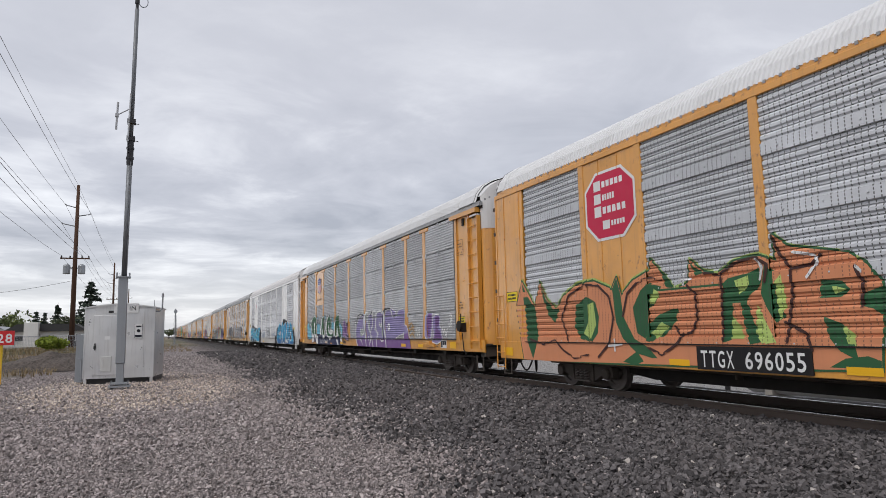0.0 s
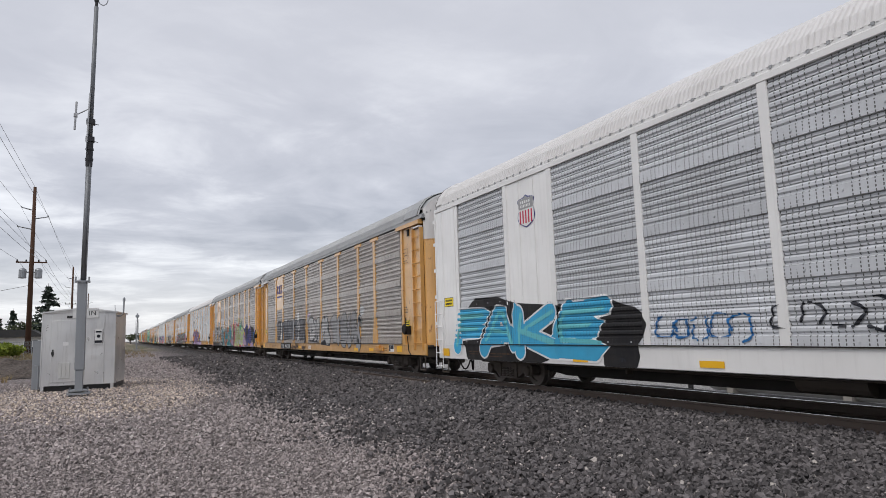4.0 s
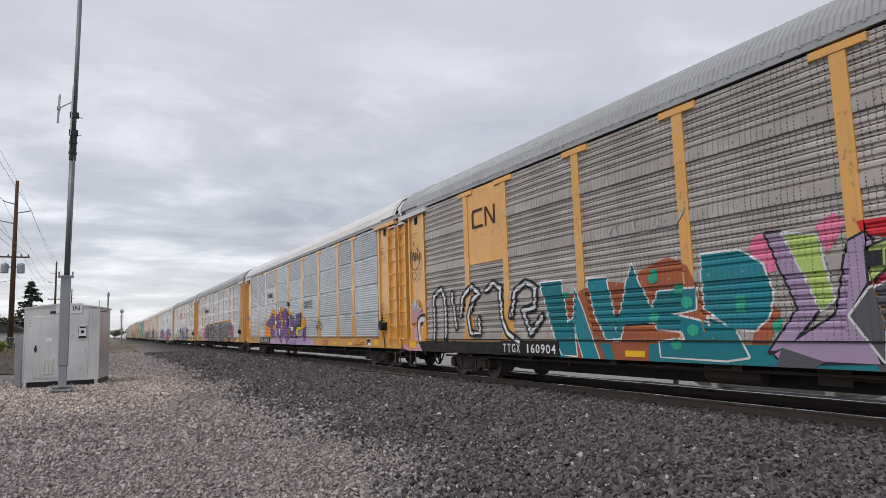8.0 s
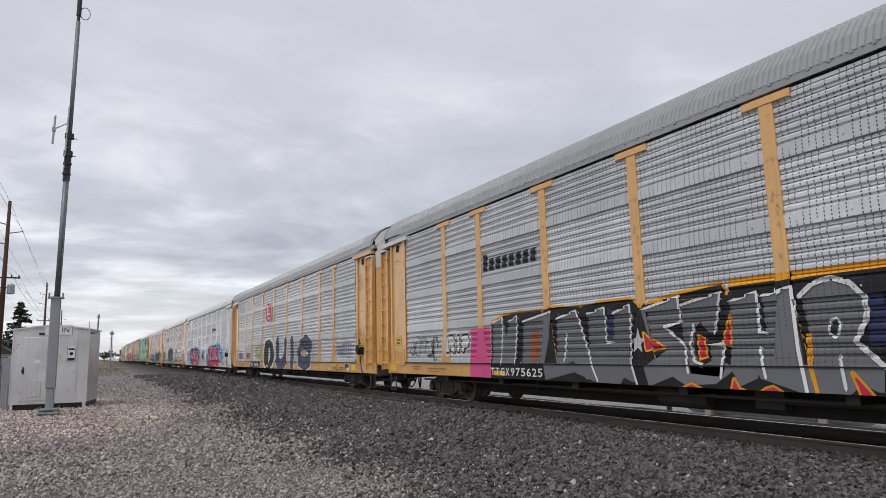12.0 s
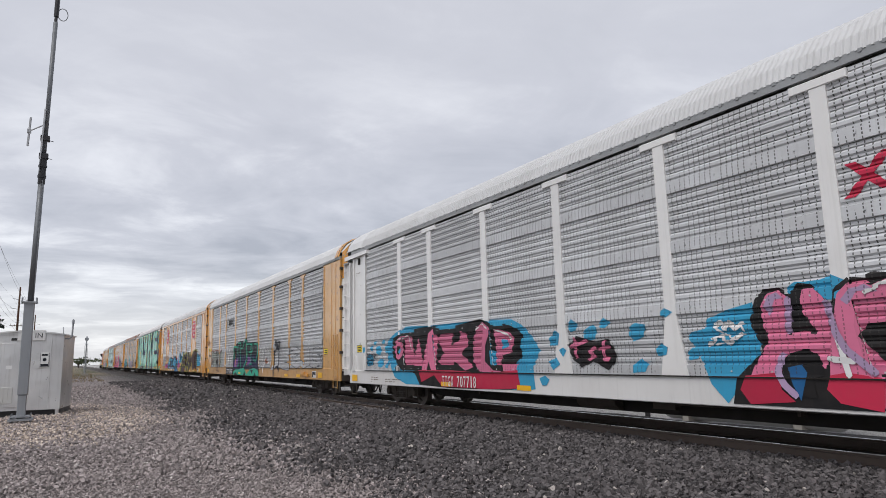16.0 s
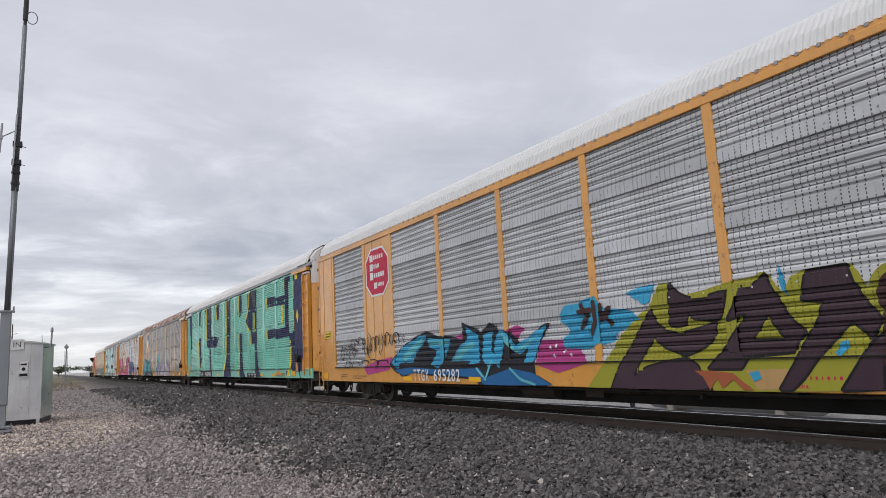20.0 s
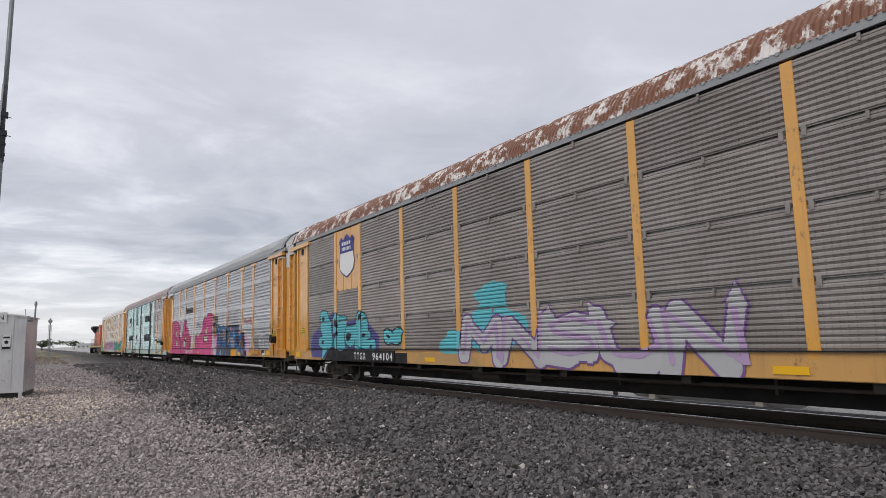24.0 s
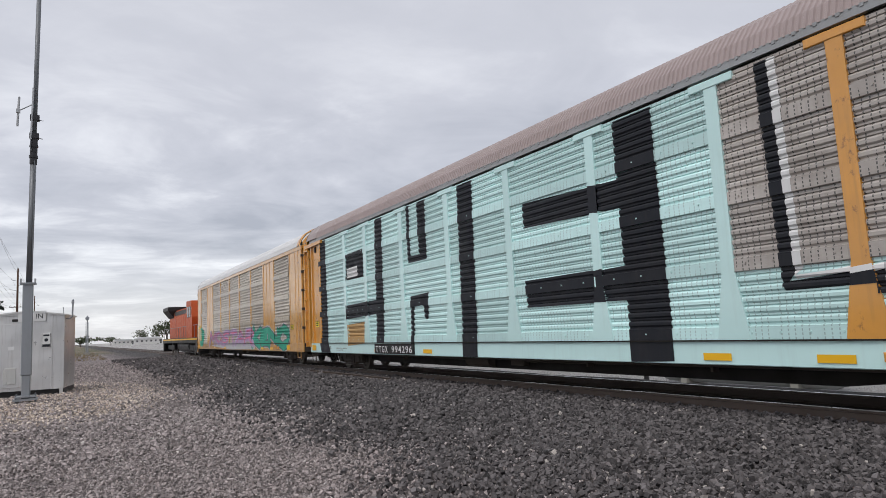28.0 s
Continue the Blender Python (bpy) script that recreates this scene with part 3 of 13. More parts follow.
def build_bogie(parent, u):
    bogie = put_mesh("bogie", cached("bolster", lambda: Shape().box(-0.22, 0.22, -1.02, 1.02, 0.38, 0.56).turned([(0.56, 0.24), (0.64, 0.24)], "z", 14), BOGIE_STEEL), parent, (u, 0, 0), "")
    tagged(bogie, "rusty three-piece freight bogie with coil springs")

    def frame_shape():
        s = Shape()
        out = [(-1.08, 0.30), (-1.08, 0.50), (-0.86, 0.58), (-0.34, 0.70), (0.34, 0.70), (0.86, 0.58), (1.08, 0.50), (1.08, 0.30), (0.95, 0.27), (0.78, 0.36), (0.36, 0.17), (-0.36, 0.17), (-0.78, 0.36), (-0.95, 0.27)]
        hole = [(-0.66, 0.44), (-0.40, 0.56), (-0.40, 0.28)]
        s.plate(out, -0.08, 0.08)
        s.plate([(-0.30, 0.60), (0.30, 0.60), (0.30, 0.66), (-0.30, 0.66)], -0.12, 0.12)
        for x in AXLES:
            s.turned([(-0.15, 0.10), (-0.13, 0.125), (0.13, 0.125)], "y", 12, (x, 0, WHEEL_R))
        for sx in (-1, 1):
            s.plate([(sx * a, b) for a, b in ((0.36, 0.20), (0.42, 0.20), (0.42, 0.66), (0.36, 0.66))], -0.11, 0.11)
        return s

    def spring_shape():
        s = Shape()
        for x in (-0.17, 0.0, 0.17):
            pts = [(x + 0.065 * math.cos(a * 0.9), -0.1 + 0.065 * math.sin(a * 0.9), 0.2 + 0.0087 * a) for a in range(0, 26)]
            s.tube(pts, 0.016, 5)
        s.box(-0.3, 0.3, -0.14, 0.06, 0.17, 0.20)
        return s
    for sy in (-0.99, 0.99):
        put_mesh("side_frame", cached("side_frame", frame_shape, BOGIE_STEEL), bogie, (0, sy, 0))
    put_mesh("spring_nest", cached("spring_nest", spring_shape, WHEEL_STEEL), bogie, (0, -0.99, 0))
    put_mesh("brake_beam", cached("brake_beam", lambda: Shape().tube([(-0.42, -0.9, 0.36), (-0.42, 0.9, 0.36)], 0.035).tube([(0.42, -0.9, 0.36), (0.42, 0.9, 0.36)], 0.035), BOGIE_STEEL), bogie)

    def wheels_shape():
        s = Shape()
        s.turned([(-0.95, 0.075), (0.95, 0.075)], "y", 10)
        for side in (-1, 1):
            y = side * 0.755
            pr = [(-0.07, 0.26), (-0.065, 0.34), (-0.065, WHEEL_R - 0.002), (0.04, WHEEL_R), (0.045, WHEEL_R + 0.025), (0.075, WHEEL_R + 0.022), (0.075, 0.33), (0.05, 0.30), (0.03, 0.14), (0.09, 0.12), (0.09, 0.07)]
            pr = [(-0.10, 0.07), (-0.10, 0.12), (-0.03, 0.14)] + [(-0.03, 0.25)] + pr
            s.turned([(y - side * h, r) for h, r in pr], "y", 24)
        return s
    for a in AXLES:
        w = put_mesh("wheelset", cached("wheelset", wheels_shape, WHEEL_STEEL), bogie, (a, 0, WHEEL_R), "")
        WHEELSETS.append((w, a))
    return bogie


def cached(key, make, mat, smooth=False):
    k = (key, mat.name)
    if k not in CACHE:
        CACHE[k] = make().mesh(key, mat, smooth)
    return CACHE[k]


# ---- painted lettering and shapes that follow the side of a car ----
def glyph(ch, fat):
    return CACHE[("glyph", ch, min(FATS, key=lambda q: abs(q - fat)))]


def blob(cx, cz, rx, rz, seed=0, rough=0.18, n=22):
    r = random.Random(seed)
    ph = [r.uniform(0, 6.28) for _ in range(4)]
    pts = []
    for i in range(n):
        a = 2 * math.pi * i / n
        q = 1 + rough * (0.6 * math.sin(3 * a + ph[0]) + 0.5 * math.sin(5 * a + ph[1]) + 0.3 * math.sin(8 * a + ph[2]))
        pts.append((cx + rx * q * math.cos(a), cz + rz * q * math.sin(a)))
    return [("poly", pts)]


def rect(p0, p1, z0, z1):
    return [("poly", [(p0, z0), (p1, z0), (p1, z1), (p0, z1)])]


def poly(*pts):
    return [("poly", list(pts))]


def join(*pieces):
    return [q for p in pieces for q in p]


def crossing(item, z):
    """The stretches of the level z that lie in a polygon or in a round-ended stroke."""
    if item[0] == "poly":
        xs = []
        pts = item[1]
        for (xa, za), (xb, zb) in zip(pts, pts[1:] + pts[:1]):
            if (za > z) != (zb > z):
                xs.append(xa + (xb - xa) * (z - za) / (zb - za))
        xs.sort()
        return list(zip(xs[::2], xs[1::2]))
    _, xa, za, xb, zb, r = item
    xs = []
    for x, c in ((xa, za), (xb, zb)):
        if abs(z - c) < r:
            h = math.sqrt(r * r - (z - c) ** 2)
            xs += [x - h, x + h]
    ln = math.hypot(xb - xa, zb - za)
    if ln > 1e-6:
        nx, nz = -(zb - za) / ln * r, (xb - xa) / ln * r
        q = [(xa + nx, za + nz), (xb + nx, zb + nz), (xb - nx, zb - nz), (xa - nx, za - nz)]
        for (x0, z0), (x1, z1) in zip(q, q[1:] + q[:1]):
            if (z0 > z) != (z1 > z):
                xs.append(x0 + (x1 - x0) * (z - z0) / (z1 - z0))
    return [(min(xs), max(xs))] if xs else []


def spans(items, z):
    out = []
    for a, b in sorted(s for it in items for s in crossing(it, z)):
        if out and a <= out[-1][1] + 1e-5:
            out[-1][1] = max(out[-1][1], b)
        else:
            out.append([a, b])
    return out


def extent(item):
    if item[0] == "poly":
        return min(z for _, z in item[1]), max(z for _, z in item[1])
    return min(item[2], item[4]) - item[5], max(item[2], item[4]) + item[5]


SINGLES = ("emblem_bar", "owner_mark", "owner_sign_mark", "name_mark", "name_bar", "graffiti_cloud", "graffiti_figure", "graffiti_block", "graffiti_shadow", "paint_spot")
LAID = [0]


def drape(name, items, mat, car, layer=1, label="", kind="wide", style="cap", over="side", step=0.045, low=None, high=None):
    """Lay a flat shape, in places along the car and heights, on the ribs, posts and sill of its side."""
    if not items:
        return None
    if len(items) > 1 and name in SINGLES:
        return [drape(name, [it], mat, car, layer, label, kind, style, over, step, low, high) for it in items][0]
    LAID[0] += 1
    if over == "side" and kind == "wide" and name != "painted_letter":
        mat = SLOTTED.get(mat.name, mat)
    ext = [extent(i) for i in items]
    z0, z1 = max(min(a for a, _ in ext), car["sill_low"] + 0.004 if low is None else low), min(max(b for _, b in ext), EAVE if high is None else high)
    lines = {z0, z1}
    if over == "side":
        for row in range(4):
            lines |= {SILL_TOP + row * ROW + h for h, _ in rib_profile(kind)}
        lines.add(car["sill_top"])
    for it in items:
        if it[0] == "poly" and len(it[1]) < 14 and len(items) < 40:
            lines |= {z for _, z in it[1]}
    lines = sorted(z for z in lines if z0 <= z <= z1)
    zs = []
    for z in lines:
        if zs and z - zs[-1] < 1e-3:
            continue
        if zs:
            n = int((z - zs[-1]) / step)
            a = zs[-1]
            zs += [a + (z - a) * (i + 1) / (n + 1) for i in range(n)]
        zs.append(z)
    half = 0.09 if style == "plain" else 0.115
    bays = [SCREEN_ENDS[0], *POSTS, SCREEN_ENDS[1]]
    flat = [(bays[int(i)], bays[int(i) + 1], SILL_TOP + low * ROW) for i, low in zip(list(car["flat"])[::2], list(car["flat"])[1::2]) if i >= 0]
    v, f, seen = [], [], {}
    fine = 3 if name in ("number_character", "slogan", "stencil") or over != "side" else 2
    sides = {}
    out = 0.003 + 0.003 * layer + 0.00005 * (LAID[0] % 50)
    for za, zb in zip(zs, zs[1:]):
        near = [it for it, (a, b) in zip(items, ext) if a < zb and b > za]
        lo, hi = spans(near, za + 1e-4), spans(near, zb - 1e-4)
        quads = []
        for a in lo:
            mates = [b for b in hi if b[0] < a[1] and b[1] > a[0]]
            for b in mates:
                back = [c for c in lo if c[0] < b[1] and c[1] > b[0]]
                if len(mates) == 1 and len(back) == 1:
                    quads.append((a[0], a[1], b[0], b[1]))
                else:
                    s, e = max(a[0], b[0]), min(a[1], b[1])
                    quads.append((s, e, s, e))
        zm = (za + zb) / 2
        cuts = []
        if over == "side" and zm > car["sill_top"]:
            for p in POSTS:
                g = half if (style == "plain" or zm >= 2.0) else half + (2.0 - zm) / (2.0 - SILL_TOP) * (0.28 - half)
                cuts += [p - g, p + g]
        for a0, a1, b0, b1 in quads:
            pieces = [(a0, a1, b0, b1)]
            for c in cuts:
                nxt = []
                for q0, q1, r0, r1 in pieces:
                    if c <= min(q0, r0) or c >= max(q1, r1):
                        nxt.append((q0, q1, r0, r1))
                    else:
                        nxt.append((min(q0, c), min(q1, c), min(r0, c), min(r1, c)))
                        nxt.append((max(q0, c), max(q1, c), max(r0, c), max(r1, c)))
                pieces = nxt
            for q0, q1, r0, r1 in pieces:
                mid = (q0 + q1 + r0 + r1) / 4
                ya = yb = -SIDE - 0.002
                if over == "panel":
                    ya = yb = -SIDE + 0.02
                elif over == "side" and zm > car["sill_top"] and not any(cuts[i] <= mid <= cuts[i + 1] for i in range(0, len(cuts), 2)):
                    if mid < SCREEN_ENDS[0] or mid > SCREEN_ENDS[1]:
                        ya = yb = -SIDE + 0.005
                    elif any(a <= mid <= b and zm > low for a, b, low in flat):
                        ya = yb = -SIDE + 0.006
                    else:
                        ya, yb = screen_front(kind, za + 1e-4), screen_front(kind, zb - 1e-4)
                face = []
                for q, y, z in ((q0, ya, za), (q1, ya, za), (r1, yb, zb), (r0, yb, zb)):
                    key = (round(q, fine), round(y, fine), round(z, 4))
                    if key not in seen:
                        seen[key] = len(v)
                        v.append((U(q), y - out, z))
                    if seen[key] not in face:
                        face.append(seen[key])
                if len(face) > 2:
                    f.append(tuple(face))
                    if len(face) == 4:
                        for c in cuts:
                            if abs(q0 - c) < 1e-6 and abs(r0 - c) < 1e-6:
                                sides.setdefault((c, za), []).append((face[0], face[3]))
                            if abs(q1 - c) < 1e-6 and abs(r1 - c) < 1e-6:
                                sides.setdefault((c, za), []).append((face[1], face[2]))
    for pair in sides.values():
        if len(pair) == 2 and len({*pair[0], *pair[1]}) == 4:
            f.append((pair[0][0], pair[1][0], pair[1][1], pair[0][1]))
    if not f:
        return None
    return put_mesh(name, mesh(name, v, f, mat), car, (0, 0, 0), label)


def word_flat(word, p0, p1, z0, z1, fat, gap=0.22):
    """Plain stencilled characters stretched over a stretch of the side."""
    cell = (p1 - p0) / len(word)
    out = []
    for i, ch in enumerate(word):
        if ch == " ":
            continue
        co, fs = glyph(ch, fat)
        x0, x1 = min(a for a, _ in co), max(a for a, _ in co)
        y0, y1 = min(b for _, b in co), max(b for _, b in co)
        w = cell * (1 - gap) * (0.4 if ch in "1I" else 1.0)
        pts = [(p0 + cell * (i + 0.5) + ((a - x0) / (x1 - x0) - 0.5) * w, z0 + (b - y0) / (y1 - y0) * (z1 - z0)) for a, b in co]
        out += [("poly", [pts[j] for j in q]) for q in fs]
    return out


STROKES = {
    "A": [[(0, 0), (0.42, 1), (0.6, 1), (1, 0)], [(0.2, 0.36), (0.82, 0.36)]],
    "B": [[(0, 0), (0, 1), (0.65, 0.96), (0.85, 0.76), (0.6, 0.54), (0.1, 0.52)], [(0.6, 0.54), (0.98, 0.28), (0.7, 0.02), (0, 0)]],
    "C": [[(1, 0.82), (0.6, 1), (0.15, 0.82), (0, 0.5), (0.15, 0.18), (0.6, 0), (1, 0.16)]],
    "D": [[(0, 0), (0, 1), (0.6, 0.96), (1, 0.6), (0.94, 0.28), (0.6, 0.03), (0, 0)]],
    "E": [[(1, 1), (0.1, 0.96), (0, 0.5), (0.08, 0.04), (1, 0)], [(0.05, 0.5), (0.8, 0.54)]],
    "F": [[(1, 1), (0.05, 0.95), (0, 0)], [(0.05, 0.52), (0.75, 0.56)]],
    "G": [[(1, 0.82), (0.6, 1), (0.15, 0.82), (0, 0.5), (0.15, 0.18), (0.6, 0), (1, 0.14), (1, 0.46), (0.58, 0.46)]],
    "H": [[(0, 0), (0.05, 1)], [(1, 0), (0.95, 1)], [(0, 0.5), (1, 0.52)]],
    "I": [[(0.5, 0), (0.5, 1)]],
    "J": [[(0.8, 1), (0.85, 0.25), (0.5, 0), (0.1, 0.15)]],
    "K": [[(0, 0), (0, 1)], [(0.95, 1), (0.1, 0.45), (1, 0)]],
    "L": [[(0, 1), (0.05, 0.04), (1, 0)]],
    "M": [[(0, 0), (0.08, 1), (0.5, 0.42), (0.92, 1), (1, 0)]],
    "N": [[(0, 0), (0.03, 1), (0.97, 0.05), (1, 1)]],
    "O": [[(0.5, 1), (0.12, 0.82), (0, 0.5), (0.12, 0.18), (0.5, 0), (0.88, 0.18), (1, 0.5), (0.88, 0.82), (0.5, 1)]],
    "P": [[(0, 0), (0.03, 0.98), (0.7, 1), (1, 0.74), (0.7, 0.46), (0.05, 0.42)]],
    "R": [[(0, 0), (0.03, 0.98), (0.7, 1), (0.98, 0.76), (0.7, 0.5), (0.1, 0.46)], [(0.5, 0.46), (1, 0)]],
    "S": [[(1, 0.86), (0.55, 1), (0.1, 0.84), (0.15, 0.6), (0.85, 0.42), (0.95, 0.16), (0.5, 0), (0, 0.12)]],
    "T": [[(0, 1), (1, 1)], [(0.5, 1), (0.5, 0)]],
    "U": [[(0, 1), (0.03, 0.25), (0.3, 0), (0.7, 0), (0.97, 0.25), (1, 1)]],
    "W": [[(0, 1), (0.25, 0), (0.5, 0.62), (0.75, 0), (1, 1)]],
    "X": [[(0, 1), (1, 0)], [(0, 0), (1, 1)]],
    "2": [[(0, 0.8), (0.4, 1), (0.9, 0.85), (0.9, 0.6), (0.1, 0.05), (1, 0)]],
}


def sprayed(word, p0, p1, z0, z1, weight, seed=1, wild=0.5, rise=0.0, grow=0.0, shift=(0, 0), thin=1.0, spikes=True):
    """Fat hand-drawn letters as round-ended strokes; grow swells them for an outline."""
    r = random.Random(seed)
    n = len(word)
    cell = (p1 - p0) / n
    out = []
    for i, ch in enumerate(word):
        tilt, shear = r.uniform(-1, 1) * 0.10 * wild, r.uniform(-0.6, 1) * 0.22 * wild
        sw, sh, dz = 1 + r.uniform(-0.08, 0.12) * wild, 1 + r.uniform(-0.14, 0.14) * wild, r.uniform(-0.05, 0.07) * wild
        ph = r.uniform(0, 6.28)
        if ch == " ":
            continue
        h = (z1 - z0)
        q = weight * min(h, cell * 1.15)
        w = max(cell * sw - 1.5 * q, 0.3 * cell)
        hh = max(h * sh - 2 * q, 0.3 * h)
        cx, cz = p0 + cell * (i + 0.5) + shift[0], (z0 + z1) / 2 + dz * h + rise * (i / max(n - 1, 1) - 0.5) + shift[1]

        def place(a, b):
            a, b = a - 0.5, b - 0.5
            a2 = a * (1 + 0.25 * wild * (0.25 - b * b) * math.sin(ph)) + shear * b + 0.06 * wild * math.sin(5 * b + ph)
            return cx + a2 * w, cz + (b + tilt * a2) * hh
        one = []
        for line in STROKES[ch]:
            pts = [place(a, b) for a, b in line]
            if len(pts) == 2:
                mid = ((pts[0][0] + pts[1][0]) / 2 + 0.05 * wild * w * math.sin(ph), (pts[0][1] + pts[1][1]) / 2)
                pts = [pts[0], mid, pts[1]]
            for j, ((xa, za), (xb, zb)) in enumerate(zip(pts, pts[1:])):
                fat = q * thin * (1 + 0.22 * wild * math.sin(2.1 * j + ph)) + grow
                one.append(("cap", xa, za, xb, zb, fat))
            if spikes and wild > 0.9:
                for (xa, za), (xb, zb) in ((pts[1], pts[0]), (pts[-2], pts[-1])):
                    ln = math.hypot(xb - xa, zb - za) or 1
                    dx, dz2 = (xb - xa) / ln, (zb - za) / ln
                    if r.random() < 0.6:
                        fat = q * thin + grow
                        tip = (xb + dx * (fat + 1.1 * q) - dz2 * 0.5 * q, zb + dz2 * (fat + 0.8 * q) + dx * 0.5 * q)
                        one.append(("poly", [(xb - dz2 * fat, zb + dx * fat), (xb + dz2 * fat, zb - dx * fat), tip]))
        out.append(one)
    return out


SLOTTED = {}


def colour(name, c):
    """Spray paint, plain for smooth sheet, and with the slots of the screens showing through."""
    m = paint(name, c, 0.16, rough=0.5)
    SLOTTED[name] = screen_steel(name + "_on_screens", c, 0.16, holes=0.6, rough=0.5, metal=0.0, above=SILL_TOP + 0.08, gloss=0.0)
    return m


# ---- the car carriers ----
def car_end(car, side, style, body, hood, roof, door=None):
    """The bay past the screens at one end of a car: side panel, ladder plate, rounded end door and the roof's end."""
    d = 1 if side > 0 else -1
    y0 = -SIDE
    door = door or body
    inner = U(SCREEN_ENDS[0] if side < 0 else SCREEN_ENDS[1])

    def at(q):
        return inner + d * q

    def span(a, b):
        return sorted((at(a), at(b)))
    wide = 1.84 if side < 0 else 1.74          # from the screens to the outer edge of the ladder plate
    if style == "ladder":
        plate0 = 1.31 if side < 0 else 1.10
        panel1 = 1.14 if side < 0 else 1.10
        part("door_post", Shape().slab(*span(0, 0.16), y0, y0 + 0.2, SILL_TOP, EAVE - 0.02, 0.01), body, car)
        s = Shape().box(*span(0.16, panel1), y0 + 0.05, y0 + 0.09, SILL_TOP, EAVE)
        panel = part("end_panel", s, body, car)
        part("panel_rib", Shape().box(*span(panel1 - 0.10, panel1), y0 + 0.0, y0 + 0.05, SILL_TOP, EAVE - 0.02), body, panel)
        for z in (1.9, 2.9, 3.9):
            part("hasp", Shape().box(*span(0.5, 0.58), y0 + 0.03, y0 + 0.05, z, z + 0.03), body, panel)
        for q in (0.16, panel1 - 0.16):
            s = Shape().add([(at(q - 0.12), y0 - 0.02, SILL_TOP), (at(q + 0.20), y0 - 0.02, SILL_TOP), (at(q + 0.02), y0 - 0.02, SILL_TOP + 0.5), (at(q - 0.06), y0 - 0.02, SILL_TOP + 0.5),
                   (at(q - 0.12), y0 + 0.05, SILL_TOP), (at(q + 0.20), y0 + 0.05, SILL_TOP), (at(q + 0.02), y0 + 0.05, SILL_TOP + 0.5), (at(q - 0.06), y0 + 0.05, SILL_TOP + 0.5)],
                  [(0, 1, 2, 3), (0, 4, 5, 1), (1, 5, 6, 2), (3, 2, 6, 7), (0, 3, 7, 4)])
            part("foot_gusset", s, body, car)
        # black block and back sheet stand for the shade in slot and recess
        part("track_slot", Shape().box(*span(0.55, 0.70), y0 + 0.02, y0 + 0.052, EAVE - 0.38, EAVE - 0.16), BLACK_STEEL_AND_SHADE, car, "black block for the shade in the panel's top slot")
        part("slot_back", Shape().box(*span(panel1, wide - 0.1), y0 + 0.16, y0 + 0.2, SILL_TOP - 0.02, EAVE), BLACK_STEEL_AND_SHADE, car, "black sheet for the shade behind the ladder plate")
        s = Shape().plate([(at(-0.25), EAVE - 0.10), (at(-0.25), EAVE + 0.02), (at(wide - 0.06), EAVE + 0.02), (at(wide - 0.06), EAVE - 0.12)][::d], y0 - 0.06, y0 + 0.2)
        part("header_beam", s, hood if side < 0 and hood is ROOF["white"] else body, car)
        x0, x1 = span(plate0, wide)
        ladder = part("ladder", Shape().box(x0, x1, y0 + 0.03, y0 + 0.05, 0.86, EAVE - 0.26), body, car)
        for x in (x0, x1):
            part("ladder_rail", Shape().box(x - 0.025, x + 0.025, y0 - 0.05, y0 + 0.08, 0.84, EAVE - 0.24), body, ladder)
        rung = Shape().tube([(x0, y0 - 0.05, 0), (x1, y0 - 0.05, 0)], 0.017, 6).mesh("rung", body)
        for i in range(9):
            put_mesh("rung", rung, ladder, (0, 0, 1.06 + 0.43 * i))
        s = Shape().box(*span(wide - 0.45, wide + 0.02), y0 - 0.07, y0 + 0.06, EAVE - 0.24, EAVE - 0.19)
        part("top_bracket", s, hood, car)
        if side > 0:
            s = Shape().box(*span(0.42, 0.66), y0 - 0.10, y0 + 0.05, 1.34, 1.62).turned([(-0.12, 0.02), (-0.12, 0.16), (-0.08, 0.17), (-0.08, 0.02)], "y", 12, (at(0.52), y0 - 0.04, 1.52))
            s.tube([(at(0.52), y0 - 0.08, 1.66), (at(0.5), y0 - 0.06, 1.9)], 0.02, 5).tube([(at(0.54), y0 - 0.04, 1.3), (at(0.60), y0 - 0.03, 0.8), (at(0.8), y0 - 0.03, 0.66)], 0.016, 5)
            part("hand_brake", s, BLACK_STEEL_AND_SHADE, car, "black hand brake wheel and chain")
    else:
        wide = 1.52 if side < 0 else 1.86
        s = Shape().slab(*span(0, wide), y0 + 0.01, y0 + 0.08, SILL_TOP, EAVE + 0.1, 0.015)
        panel = part("end_panel", s, body, car)
        for q in (0.16, 0.98, 1.42):
            if q < wide - 0.05:
                part("panel_rib", Shape().box(at(q) - 0.012, at(q) + 0.012, y0 - 0.004, y0 + 0.02, SILL_TOP, EAVE), body, panel)
        x0, x1 = span(wide - 0.06, wide - 0.50)
        s = Shape()
        s.tube([(x0, y0 - 0.06, 0.35), (x0, y0 - 0.06, 2.3)], 0.014, 5)
        ladder = part("grab_ladder", s, body, car)
        part("ladder_rail", Shape().tube([(x1, y0 - 0.06, 0.35), (x1, y0 - 0.06, 2.3)], 0.014, 5), body, ladder)
        rung = Shape().tube([(x0, y0 - 0.06, 0), (x1, y0 - 0.06, 0)], 0.014, 5).mesh("rung", body)
        for i in range(6):
            put_mesh("rung", rung, ladder, (0, 0, 0.40 + 0.38 * i))
        for z in (1.6, 2.4, 3.2, 4.0, 4.7):
            part("door_hinge", Shape().box(*span(wide - 0.03, wide + 0.07), y0 + 0.0, y0 + 0.12, z, z + 0.10), BODY["white"] if body is BODY["white"] else BOGIE_STEEL, car)
    # the rounded end door follows the roof's arch
    reach = 0.34 if side > 0 else 0.18
    line = []
    for i in range(9):
        t = i / 8 * math.pi / 2
